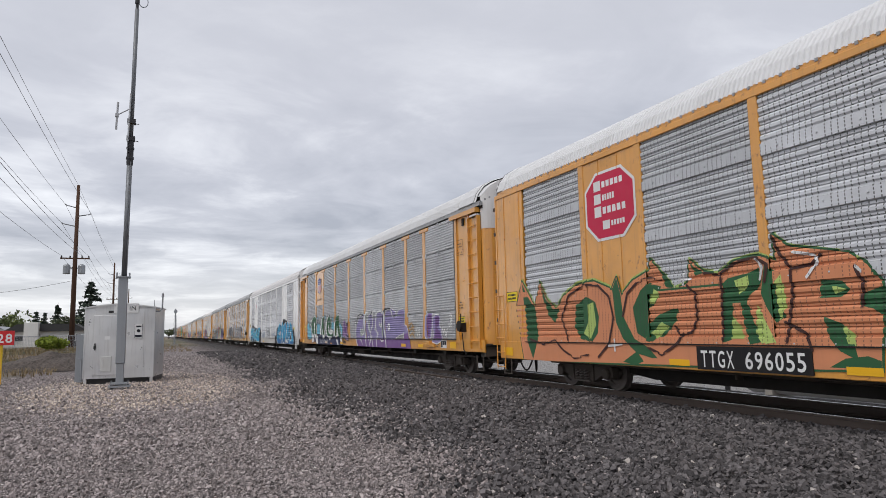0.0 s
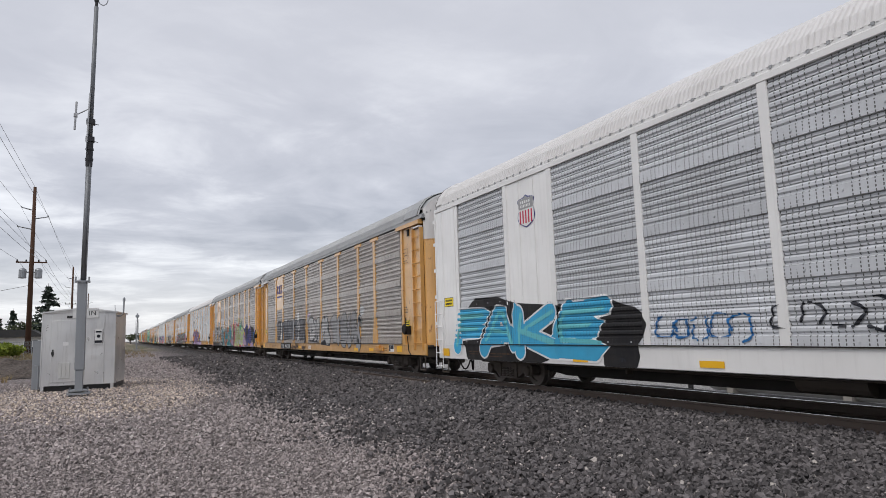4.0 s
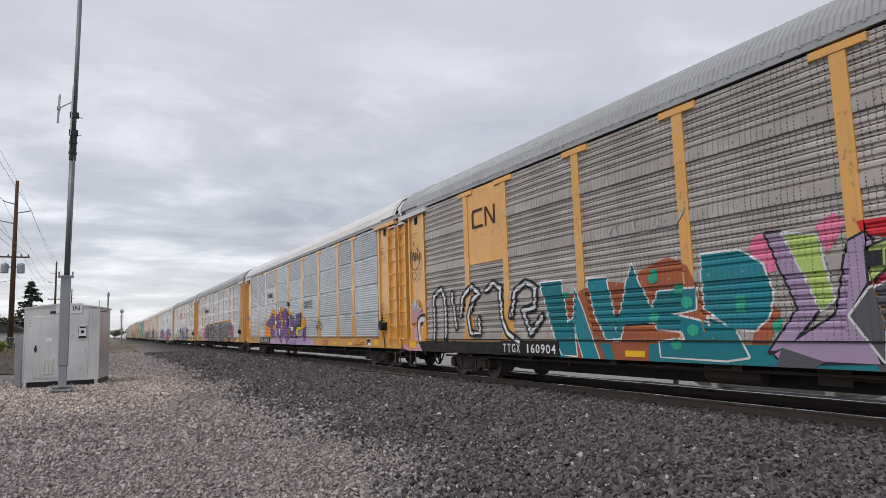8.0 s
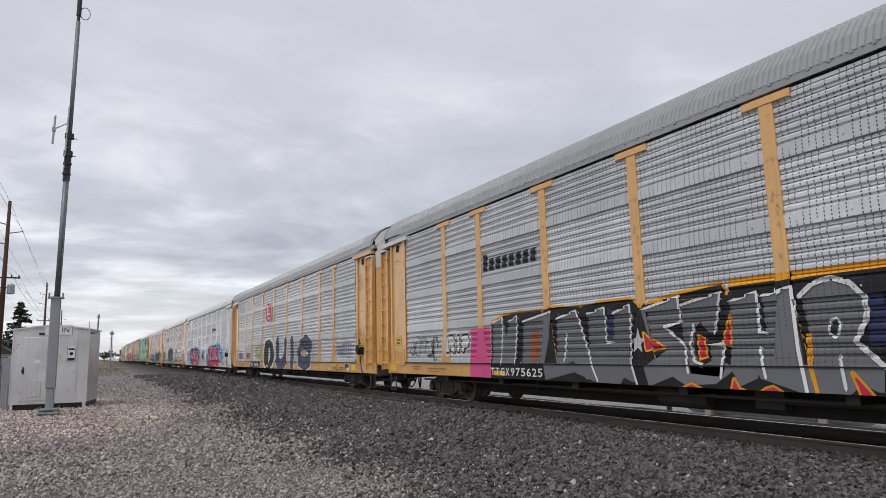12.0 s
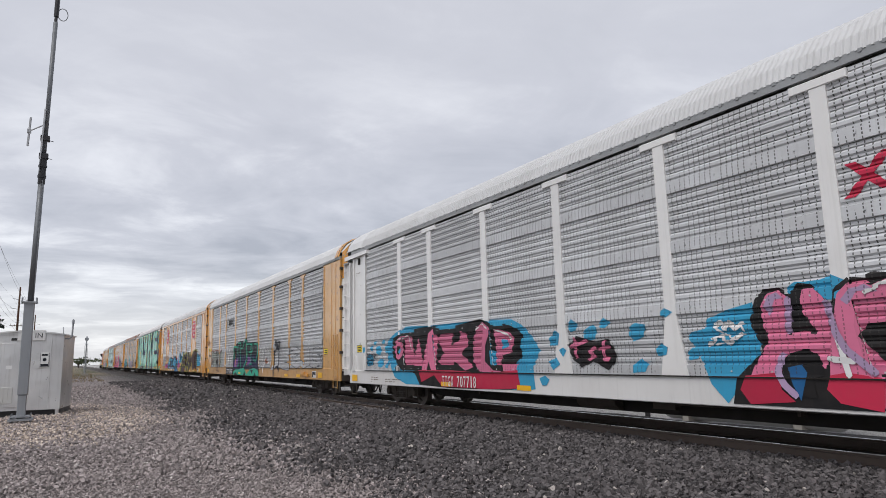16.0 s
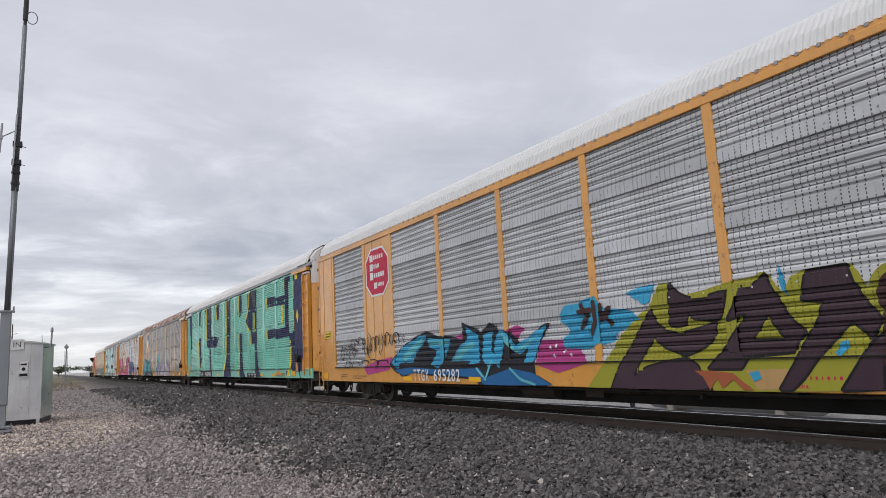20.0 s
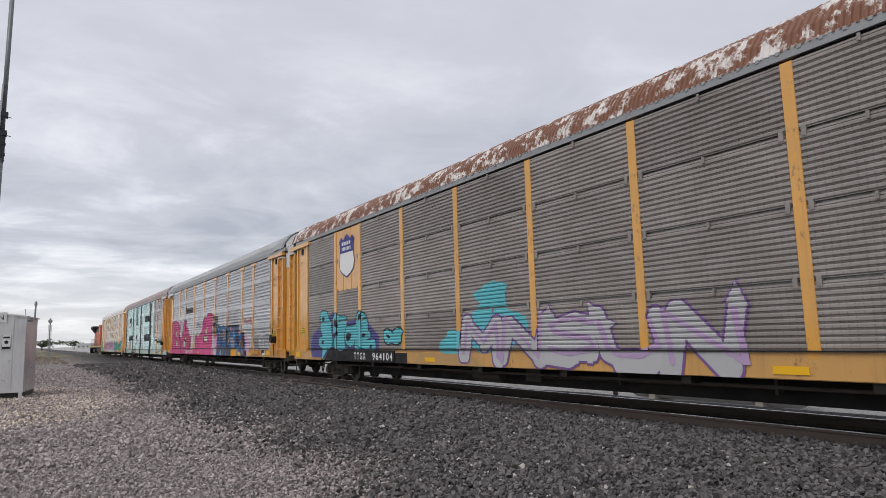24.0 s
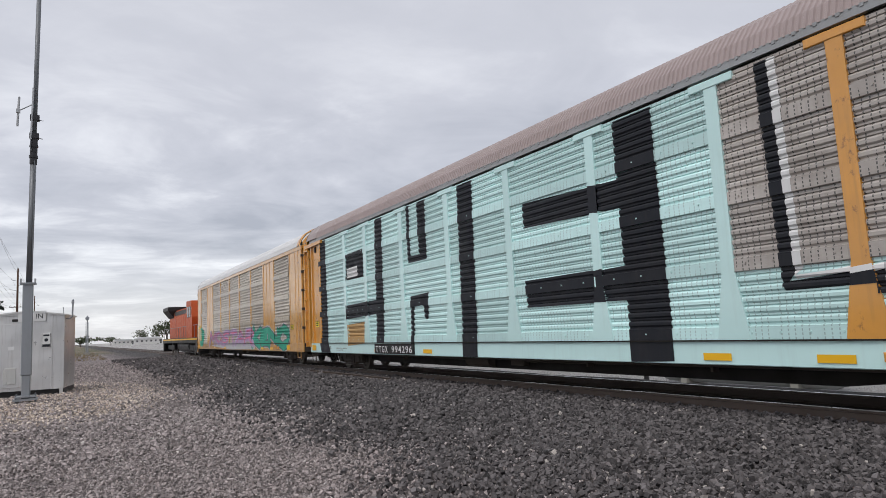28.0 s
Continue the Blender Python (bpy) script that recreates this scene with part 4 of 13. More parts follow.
        line.append((at(wide + reach * math.sin(t)), -(SIDE - 0.10) + (SIDE - 0.75) * (1 - math.cos(t))))
    line += [(x, -y) for x, y in line[::-1]]

    def arch(y):
        q = min(abs(y) / (SIDE - 0.02), 1.0)
        for (a, za), (b, zb) in zip(ROOF_ARC, ROOF_ARC[1:]):
            if -a >= q >= -b:
                return za + (zb - za) * (-a - q) / (b - a) if a != b else za
        return ROOF_LOW
    n = len(line)
    f = [(i, i + 1, n + i + 1, n + i) for i in range(n - 1)]
    split = 4.36
    v = [(x, y, z) for z in (SILL_TOP - 0.05, split) for x, y in line]
    end = part("end_door", Shape().add(v, f), door, car)
    v = [(x, y, split) for x, y in line] + [(x, y, arch(y) - 0.05) for x, y in line]
    part("door_head", Shape().add(v, f), hood, end)
    s = Shape()
    for z in (1.02, 2.9, split):
        s = Shape().add([(x + d * 0.006, y - 0.006, zz) for zz in (z, z + 0.02) for x, y in line], f)
        part("door_seam", s, BLACK_STEEL_AND_SHADE if door is BODY["white"] else body, end)
    # the roof from its last rib out to the head of the door, and the cover over the joint
    roof_end = at(1.15)
    v = [(roof_end, y, arch(y) - 0.004) for x, y in line] + [(x, y, arch(y) - 0.05) for x, y in line]
    part("roof_end", Shape().add(v, f), roof, car)
    arc = ROOF_ARC + [(-q, z) for q, z in ROOF_ARC[-2::-1]]
    m = len(arc)
    v = []
    for x, lift in ((at(0.35 if style == "ladder" else wide - 0.55), 0.03), (at(0.40 if style == "ladder" else wide - 0.5), 0.045), (at(wide - 0.18), 0.045), (at(wide - 0.12), 0.02)):
        v += [(x, q * (SIDE - 0.01 + 0.03 * (lift > 0.03)), z + lift * (1 - 0.5 * abs(q))) for q, z in arc]
    g = [(r * m + j, r * m + j + 1, (r + 1) * m + j + 1, (r + 1) * m + j) for r in range(3) for j in range(m - 1)]
    part("roof_hood", Shape().add(v, g), roof if side < 0 else hood if style == "flat" else roof, car)
    rim = [(at(wide - 0.20), q * (SIDE + 0.015), z + 0.022) for q, z in arc]
    part("roof_rim", Shape().tube(rim, 0.014, 5), BLACK_STEEL_AND_SHADE, car, "black rubber edge of the roof")
    # step, uncoupling lever, coupler and air hose
    tip = U(BODY_ENDS[0] if side < 0 else BODY_ENDS[1])
    s = Shape()
    s.tube([(tip - d * 0.55, y0 + 0.03, 0.64), (tip - d * 0.55, y0 + 0.03, 0.22), (tip - d * 0.15, y0 + 0.03, 0.22), (tip - d * 0.15, y0 + 0.03, 0.64)], 0.02, 5)
    s.tube([(tip + d * 0.02, y0 + 0.1, 0.60), (tip + d * 0.10, y0 + 0.2, 0.45), (tip + d * 0.15, -0.3, 0.62)], 0.016, 5)
    part("corner_step", s, BOGIE_STEEL, car)
    s = Shape().box(*sorted((tip - d * 0.3, tip + d * 0.30)), -0.09, 0.09, 0.66, 0.86).box(*sorted((tip + d * 0.24, tip + d * 0.42)), -0.18, 0.14, 0.62, 0.90)
    part("coupler", s, BOGIE_STEEL, car)
    pts = [(tip + d * (0.02 + 0.4 * t), -0.45 + 0.3 * t, 0.62 - 0.42 * math.sin(math.pi * min(1.0, t * 1.05))) for t in [i / 8 for i in range(9)]]
    part("air_hose", Shape().tube(pts, 0.025, 6), BLACK_STEEL_AND_SHADE, car)
    part("buffer_beam", Shape().box(*sorted((tip - d * 0.12, tip)), y0 + 0.05, SIDE - 0.05, SILL_LOW, SILL_TOP), BOGIE_STEEL, car)
    # the dark deck behind the end door
    part("end_deck", Shape().box(*span(0.3, wide - 0.1), y0 + 0.2, SIDE - 0.1, SILL_TOP - 0.06, SILL_TOP - 0.02), BLACK_STEEL_AND_SHADE, car)


def underframe_shape():
    s = Shape()
    s.plate([(U(2.2), 0.66), (U(5.2), 0.30), (U(21.0), 0.30), (U(24.3), 0.66), (U(25.3), 0.80), (U(2.2), 0.80)], -0.74, 0.74)
    s.box(U(0.2), U(26.5), -0.30, 0.30, 0.62, 0.84)
    for p in [1.2 + 2.78 * i for i in range(10)]:
        s.plate([(U(p) - 0.09, 0.60), (U(p) + 0.09, 0.60), (U(p) + 0.09, 0.9), (U(p) - 0.09, 0.9)], -SIDE + 0.04, SIDE - 0.04)
    s.box(U(0.2), U(26.5), -SIDE + 0.06, SIDE - 0.06, 0.90, 0.95)
    return s


def brake_shape():
    s = Shape()
    s.turned([(U(11.2), 0.05), (U(11.2), 0.2), (U(12.3), 0.2), (U(12.3), 0.05)], "x", 12, (0, -0.78, 0.52))
    s.box(U(13.2), U(13.7), -0.9, -0.5, 0.4, 0.7)
    s.tube([(U(5.0), -0.95, 0.56), (U(11.2), -0.86, 0.5)], 0.02, 5)
    s.tube([(U(13.7), -0.86, 0.5), (U(22.4), -0.95, 0.56)], 0.02, 5)
    s.tube([(U(2.0), -1.2, 0.58), (U(25.4), -1.2, 0.58)], 0.028, 6)
    for p in (7.5, 16.0, 19.0):
        s.box(U(p), U(p) + 0.05, -1.0, -0.85, 0.45, 0.85)
    return s


def far_side_shape():
    s = Shape()
    s.box(U(BODY_ENDS[0]) + 0.2, U(BODY_ENDS[1]) - 0.2, SIDE - 0.06, SIDE - 0.02, SILL_TOP, EAVE)
    for i in range(28):
        s.box(U(SCREEN_ENDS[0]), U(SCREEN_ENDS[1]), SIDE - 0.02, SIDE + 0.01, SILL_TOP + 0.06 + 0.14 * i, SILL_TOP + 0.12 + 0.14 * i)
    return s


def car_carrier(label, body="yellow", screen="galv", kind="wide", style="cap", roof="silver", ends=("ladder", "ladder"), hoods=("silver", "silver"), panels=(), sill=None, chord=None, bare=None, end_body=None, band=True, door=None, heights=(SILL_LOW, SILL_TOP)):
    """An enclosed car carrier. panels: (first post, last post, lowest row) of the bays closed by painted sheet in place of screens; heights: of the side sill."""
    car = tagged(new("rail_car"), label, "rail car", "cars of the train")
    car["flat"] = [q for first, last, low in panels for q in (first, low)] or [-1, 0]
    bm, sm = BODY[body], SCREEN[screen]
    sill_m = BODY[sill] if sill else bm
    low, top = car["sill_low"], car["sill_top"] = heights
    s = Shape().slab(U(BODY_ENDS[0]), U(BODY_ENDS[1]), -SIDE, -SIDE + 0.07, low, top, 0.012)
    part("side_sill", s, sill_m, car)
    # raised black strip paints in the shade of the gap above the sill
    part("sill_seam", Shape().box(U(SCREEN_ENDS[0]), U(SCREEN_ENDS[1]), -SIDE - 0.036, -SIDE + 0.0, top - 0.012, top + 0.008), BLACK_STEEL_AND_SHADE, car, "raised black strip for the shade in the gap above the sill")
    part("far_sill", Shape().box(U(BODY_ENDS[0]), U(BODY_ENDS[1]), SIDE - 0.07, SIDE, SILL_LOW, SILL_TOP), sill_m, car)
    c = Shape().box(U(BODY_ENDS[0]) + 0.1, U(BODY_ENDS[1]) - 0.1, -SIDE + 0.01, -SIDE + 0.1, EAVE + 0.05, ROOF_LOW + 0.02)
    if style == "plain" and band:
        c.slab(U(BODY_ENDS[0]), U(BODY_ENDS[1]), -SIDE - 0.012, -SIDE + 0.03, EAVE - 0.02, EAVE + 0.10, 0.01)
    part("top_chord", c, BODY[chord] if chord else ROOF["grey"] if style != "plain" or not band else bm, car)
    # black sheet behind the eave gap paints in its shade
    part("eave_slot", Shape().box(U(BODY_ENDS[0]) + 0.1, U(BODY_ENDS[1]) - 0.1, -SIDE + 0.09, -SIDE + 0.12, EAVE - 0.03, EAVE + 0.06), BLACK_STEEL_AND_SHADE, car, "black sheet for the shade in the slot under the eave")
    put_mesh("roof", roof_mesh(ROOF[roof]), car)
    drip = Shape()
    for i in range(0, 88):
        u = U(0.9) + 0.3 * i
        drip.box(u, u + 0.05, -SIDE - 0.002, -SIDE + 0.03, ROOF_LOW - 0.03, ROOF_LOW + 0.02)
    tagged(put_mesh("eave_rivets", cached("eave_rivets", lambda: drip, ROOF["grey"]), car), kind="stuff")
    put_mesh("underframe", cached("underframe", underframe_shape, BLACK_STEEL_AND_SHADE), car)
    put_mesh("brake_gear", cached("brake_gear", brake_shape, BOGIE_STEEL), car)
    put_mesh("far_wall", cached("far_wall", far_side_shape, sm), car)
    edges = [SCREEN_ENDS[0], *POSTS, SCREEN_ENDS[1]]
    for i, (a, b) in enumerate(zip(edges, edges[1:])):
        row0 = 0
        for first, last, low in panels:
            if first == i:
                s = Shape().slab(U(a) + 0.08, U(b) - 0.08, -SIDE + 0.02, -SIDE + 0.06, SILL_TOP + low * ROW, EAVE, 0.01)
                for q in (0.33, 0.66):
                    x = U(a) + (b - a) * q
                    if style == "plain":
                        s.box(x - 0.01, x + 0.01, -SIDE + 0.008, -SIDE + 0.03, SILL_TOP + low * ROW, EAVE)
                part("side_panel", s, bm, car)
                row0 = 4 - low
        w = b - a - 0.17
        for row in range(4 - row0 if row0 else 4):
            m = SCREEN[bare[1]] if bare and i >= bare[0] and row else sm
            put_mesh("screen", screen_mesh(w, kind, m), car, (U((a + b) / 2), 0, SILL_TOP + row * ROW))
    pm = post_mesh(style, bm)
    for i, p in enumerate(POSTS):
        put_mesh("side_post", post_mesh(style, BODY["yellow"]) if bare and i >= bare[0] - 1 and i > 6 else pm, car, (U(p), 0, 0))
    if kind == "fine":
        # hinge lugs on the posts
        s = Shape()
        for p in POSTS:
            for row in (1, 2, 3):
                for dx in (-0.16, 0.16):
                    s.box(U(p) + dx - 0.035, U(p) + dx + 0.035, -SIDE + 0.0, -SIDE + 0.05, SILL_TOP + row * ROW - 0.07, SILL_TOP + row * ROW + 0.07)
        tagged(part("hinge_strip", s, sm, car), kind="stuff")
    em = BODY[end_body] if end_body else bm
    car_end(car, -1, ends[0], em, ROOF.get(hoods[0]) or BODY[hoods[0]], ROOF[roof])
    car_end(car, 1, ends[1], em, ROOF.get(hoods[1]) or BODY[hoods[1]], ROOF[roof], BODY[door] if door else None)
    for u in (U(3.15), U(22.95)):
        build_bogie(car, u)
    refl = cached("reflector", lambda: Shape().box(-0.25, 0.25, -0.004, 0.0, 0, 0.11), REFLECT)
    for p in (6.8, 10.2, 19.6, 21.4):
        put_mesh("reflector", refl, car, (U(p), -SIDE - 0.012, car["sill_low"] + 0.07), "yellow reflective strip")
    car["body"] = sill or body
    return car


def piece(car, word, p0, p1, z0, z1, fill, outline, halo=None, shine=None, seed=1, wild=1.0, weight=0.165, kind="wide", style="cap", label="", rise=0.0, edge=0.045, shade=None):
    """A spray-painted word in layers: halo, outline, fill, a darker foot and thin lights."""
    k = dict(kind=kind, style=style)
    w = dict(seed=seed, wild=wild, rise=rise)
    layers = [("graffiti_outline", outline, 2, dict(grow=edge), None), ("graffiti_letter", fill, 3, {}, None)]
    if halo:
        layers.insert(0, ("graffiti_halo", halo, 1, dict(grow=2.2 * edge), None))
    if shade:
        layers.append(("graffiti_shade", shade, 4, {}, z0 + 0.38 * (z1 - z0)))
    if shine:
        layers.append(("graffiti_light", shine, 5, dict(shift=(-0.02, 0.03), thin=0.28, spikes=False), None))
    for name, mat, layer, how, high in layers:
        for one in sprayed(word, p0, p1, z0, z1, weight, **how, **w):
            drape(name, one, mat, car, layer, label if layer == 3 else "", high=high, **k)


def text_flat(word, p0, p1, z0, z1, fat=0.012):
    return word_flat(word, p0, p1, z0, z1, fat)


def number_board(car, text, p0, p1, board=None):
    if board is not None:
        part("number_board", Shape().box(U(p0), U(p1), -SIDE - 0.030, -SIDE, car["sill_low"] + 0.03, car["sill_top"] - 0.03), board, car, "black number board with white characters")
    cell = (p1 - p0 - 0.16) / len(text)
    for i, ch in enumerate(text):
        if ch != " ":
            q = p0 + 0.08 + cell * i
            drape("number_character", text_flat(ch, q, q + cell, car["sill_low"] + 0.07, car["sill_top"] - 0.10), C["white"], car, 10, "", over="sill", step=0.014)


def bars(car, p0, p1, z0, z1, rows, mat, over="panel", name="stencil", seed=1):
    """Unreadable small lettering: rows of short bars."""
    r = random.Random(seed)
    out = []
    h = (z1 - z0) / rows
    for i in range(rows):
        p = p0
        while p < p1 - 0.03:
            w = min(r.uniform(0.012, 0.04), p1 - p)
            out += rect(p, p + w, z0 + h * i, z0 + h * (i + r.choice((0.36, 0.42, 0.42))))
            p += w + (0.014 if r.random() < 0.8 else 0.05)
            if r.random() < 0.035:
                break
    mark = drape(name, out, mat, car, 1, "", over=over)
    if mark:
        tagged(mark, kind="stuff")


C = {k: colour("spray_" + k, c) for k, c in dict(
    white=(0.72, 0.72, 0.72), black=(0.010, 0.010, 0.012), orange=(0.60, 0.24, 0.12), dark_green=(0.03, 0.12, 0.05), lime=(0.42, 0.55, 0.16), purple=(0.185, 0.095, 0.27), lilac=(0.42, 0.30, 0.47),
    blue=(0.018, 0.14, 0.36), sky=(0.045, 0.36, 0.60), cyan=(0.13, 0.50, 0.56), aqua=(0.20, 0.50, 0.64), blush=(0.64, 0.41, 0.55), teal=(0.012, 0.20, 0.25), pink=(0.66, 0.17, 0.30), hot_pink=(0.62, 0.08, 0.24), magenta=(0.42, 0.05, 0.22), navy=(0.022, 0.028, 0.085),
    grey=(0.16, 0.165, 0.18), pale_grey=(0.46, 0.46, 0.47), mid_grey=(0.30, 0.30, 0.31), green=(0.02, 0.30, 0.16), sea=(0.03, 0.36, 0.24), brown=(0.055, 0.022, 0.02), olive=(0.30, 0.29, 0.03), red=(0.55, 0.02, 0.03), crimson=(0.52, 0.025, 0.07),
    violet=(0.25, 0.09, 0.33), amber=(0.74, 0.33, 0.015), yellow=(0.75, 0.62, 0.03), ink=(0.016, 0.019, 0.028), slate=(0.095, 0.10, 0.115), ice=(0.37, 0.58, 0.57), flag_blue=(0.04, 0.045, 0.20), rust=(0.35, 0.10, 0.045), tan=(0.45, 0.28, 0.12), turq=(0.115, 0.44, 0.335), indigo=(0.10, 0.09, 0.27), coal=(0.014, 0.016, 0.022), soot=(0.09, 0.045, 0.02), iris=(0.30, 0.26, 0.47), plum=(0.052, 0.028, 0.042), fog=(0.40, 0.43, 0.40), rose=(0.62, 0.33, 0.36), moss=(0.40, 0.41, 0.20)).items()}


def octagon_sign(car, p0, p1, z0, z1, over="panel"):
    """A red octagonal emblem with a white border and white bars for its lettering."""
    c = 0.24

    def octo(g):
        a, b, d, e = p0 + g, p1 - g, z0 + g, z1 - g
        w, h = (b - a) * c, (e - d) * c
        return poly((a + w, d), (b - w, d), (b, d + h), (b, e - h), (b - w, e), (a + w, e), (a, e - h), (a, d + h))
    drape("emblem_border", octo(0.0), C["white"], car, 2, "white emblem border", over=over)
    drape("emblem", octo(0.06), C["crimson"], car, 3, "red octagonal emblem with white bars", over=over)
    w = p1 - p0
    rows = []
    for i, (q0, q1, h) in enumerate(((0.2, 0.8, 0.11), (0.2, 0.62, 0.11), (0.2, 0.84, 0.12), (0.36, 0.8, 0.09))):
        z = z1 - (z1 - z0) * (0.20 + 0.19 * i) - 0.06
        rows.append(rect(p0 + w * q0, p0 + w * (q0 + 0.14), z - 0.05, z + (z1 - z0) * h))
        n = 5
        a, b = q0 + 0.17, q1
        for j in range(n):
            rows.append(rect(p0 + w * (a + (b - a) * j / n), p0 + w * (a + (b - a) * (j + 0.72) / n), z, z + (z1 - z0) * h * 0.8))
    drape("emblem_bar", join(*rows), C["white"], car, 4, "", over=over)


def shield_sign(car, cx, cz, w, h, top, low, stripes=False):
    out = [(-0.5, 0.36), (-0.36, 0.44), (-0.2, 0.40), (0, 0.5), (0.2, 0.40), (0.36, 0.44), (0.5, 0.36), (0.44, 0.22), (0.44, 0.05), (0.5, -0.15), (0.44, -0.32), (0.25, -0.42), (0, -0.5), (-0.25, -0.42), (-0.44, -0.32), (-0.5, -0.15), (-0.44, 0.05), (-0.44, 0.22)]
    drape("emblem_border", poly(*[(cx + a * w, cz + b * h) for a, b in out]), C["flag_blue"], car, 2, "", over="panel")
    drape("emblem", poly(*[(cx + a * w * 0.93, cz + b * h * 0.93) for a, b in out]), low, car, 3, "white shield emblem", over="panel")
    drape("emblem_top", poly(*[(cx + a * w * 0.93, cz + max(b, 0.08) * h * 0.93) for a, b in out if b > 0.04]), top, car, 4, "blue top of the shield emblem", over="panel")
    rows = []
    for z in (0.25, 0.13):
        n = 5 if z > 0.2 else 7
        for j in range(n):
            a = -0.30 + 0.60 * j / n
            rows.append(rect(cx + w * a, cx + w * (a + 0.60 / n * 0.62), cz + h * z - 0.005, cz + h * z + 0.075 * h))
    drape("emblem_bar", join(*rows), C["white"], car, 5, "", over="panel")
    if stripes:
        drape("emblem_stripes", join(*[rect(cx + w * (-0.36 + 0.16 * j), cx + w * (-0.29 + 0.16 * j), cz - h * 0.36, cz + h * 0.03) for j in range(5)]), C["crimson"], car, 4, "red shield stripes", over="panel")


def name_bars(car, p0, p1, z0, z1, mat, n=8, over="side", kind="wide", lean=0.0):
    h = z1 - z0
    w = (p1 - p0) / n
    shapes = []
    for i in range(n):
        a = p0 + w * i
        q = 1.0 if i == 0 else 0.72
        shapes.append(poly((a, z0), (a + w * 0.7, z0), (a + w * 0.7 + lean, z0 + h * q), (a + lean, z0 + h * q)))
    drape("name_bar", join(*shapes), mat, car, 2, "dark bars of an owner's name", over=over, kind=kind)


def scribble(car, p0, p1, z0, z1, mat, seed, kind="wide", style="cap", n=5, over="side"):
    """A thin hand-sprayed tag: looping strokes."""
    r = random.Random(seed)
    out = []
    cell = (p1 - p0) / n
    for i in range(n):
        cx, cz = p0 + cell * (i + 0.5), (z0 + z1) / 2
        a0, a1 = r.uniform(0, 6.28), r.uniform(3.0, 6.5) * r.choice((-1, 1))
        rx, rz = cell * r.uniform(0.35, 0.62), (z1 - z0) * r.uniform(0.32, 0.52)
        pts = []
        for j in range(11):
            t = a0 + a1 * j / 10
            pts.append((cx + rx * math.cos(t) + 0.12 * cell * math.sin(2.7 * t), cz + rz * math.sin(t) * (1 - 0.3 * j / 10)))
        th = 0.017 + 0.009 * r.random()
        for (xa, za), (xb, zb) in zip(pts, pts[1:]):
            out.append(("cap", xa, za, xb, zb, th))
    drape("graffiti_tag", out, mat, car, 4, "thin sprayed tag", kind=kind, style=style, over=over)


def outline_box(p0, p1, z0, z1, w=0.012):
    return join(rect(p0, p1, z0, z0 + w), rect(p0, p1, z1 - w, z1), rect(p0, p0 + w, z0, z1), rect(p1 - w, p1, z0, z1))


def notice(car, p0, p1, z0, z1, y):
    """A yellow notice plate with a black edge and two lines of black bars."""
    plate = part("notice_plate", Shape().box(U(p0), U(p1), y - 0.006, y, z0, z1), SIGN_YELLOW, car, "yellow notice plate with black bars")
    h = z1 - z0
    s = Shape()
    for k, n in ((0.58, 6), (0.22, 9)):
        a, w = U(p0) + 0.07, (p1 - p0 - 0.14) / n
        for i in range(n):
            s.box(a + w * i, a + w * (i + 0.72), y - 0.009, y - 0.006, z0 + h * k, z0 + h * (k + 0.2))
    for a, b, c, d in ((p0, p1, z0, z0 + 0.012), (p0, p1, z1 - 0.012, z1), (p0, p0 + 0.012, z0, z1), (p1 - 0.012, p1, z0, z1)):
        s.box(U(a), U(b), y - 0.009, y - 0.006, c, d)
    part("notice_print", s, C["ink"], plate)


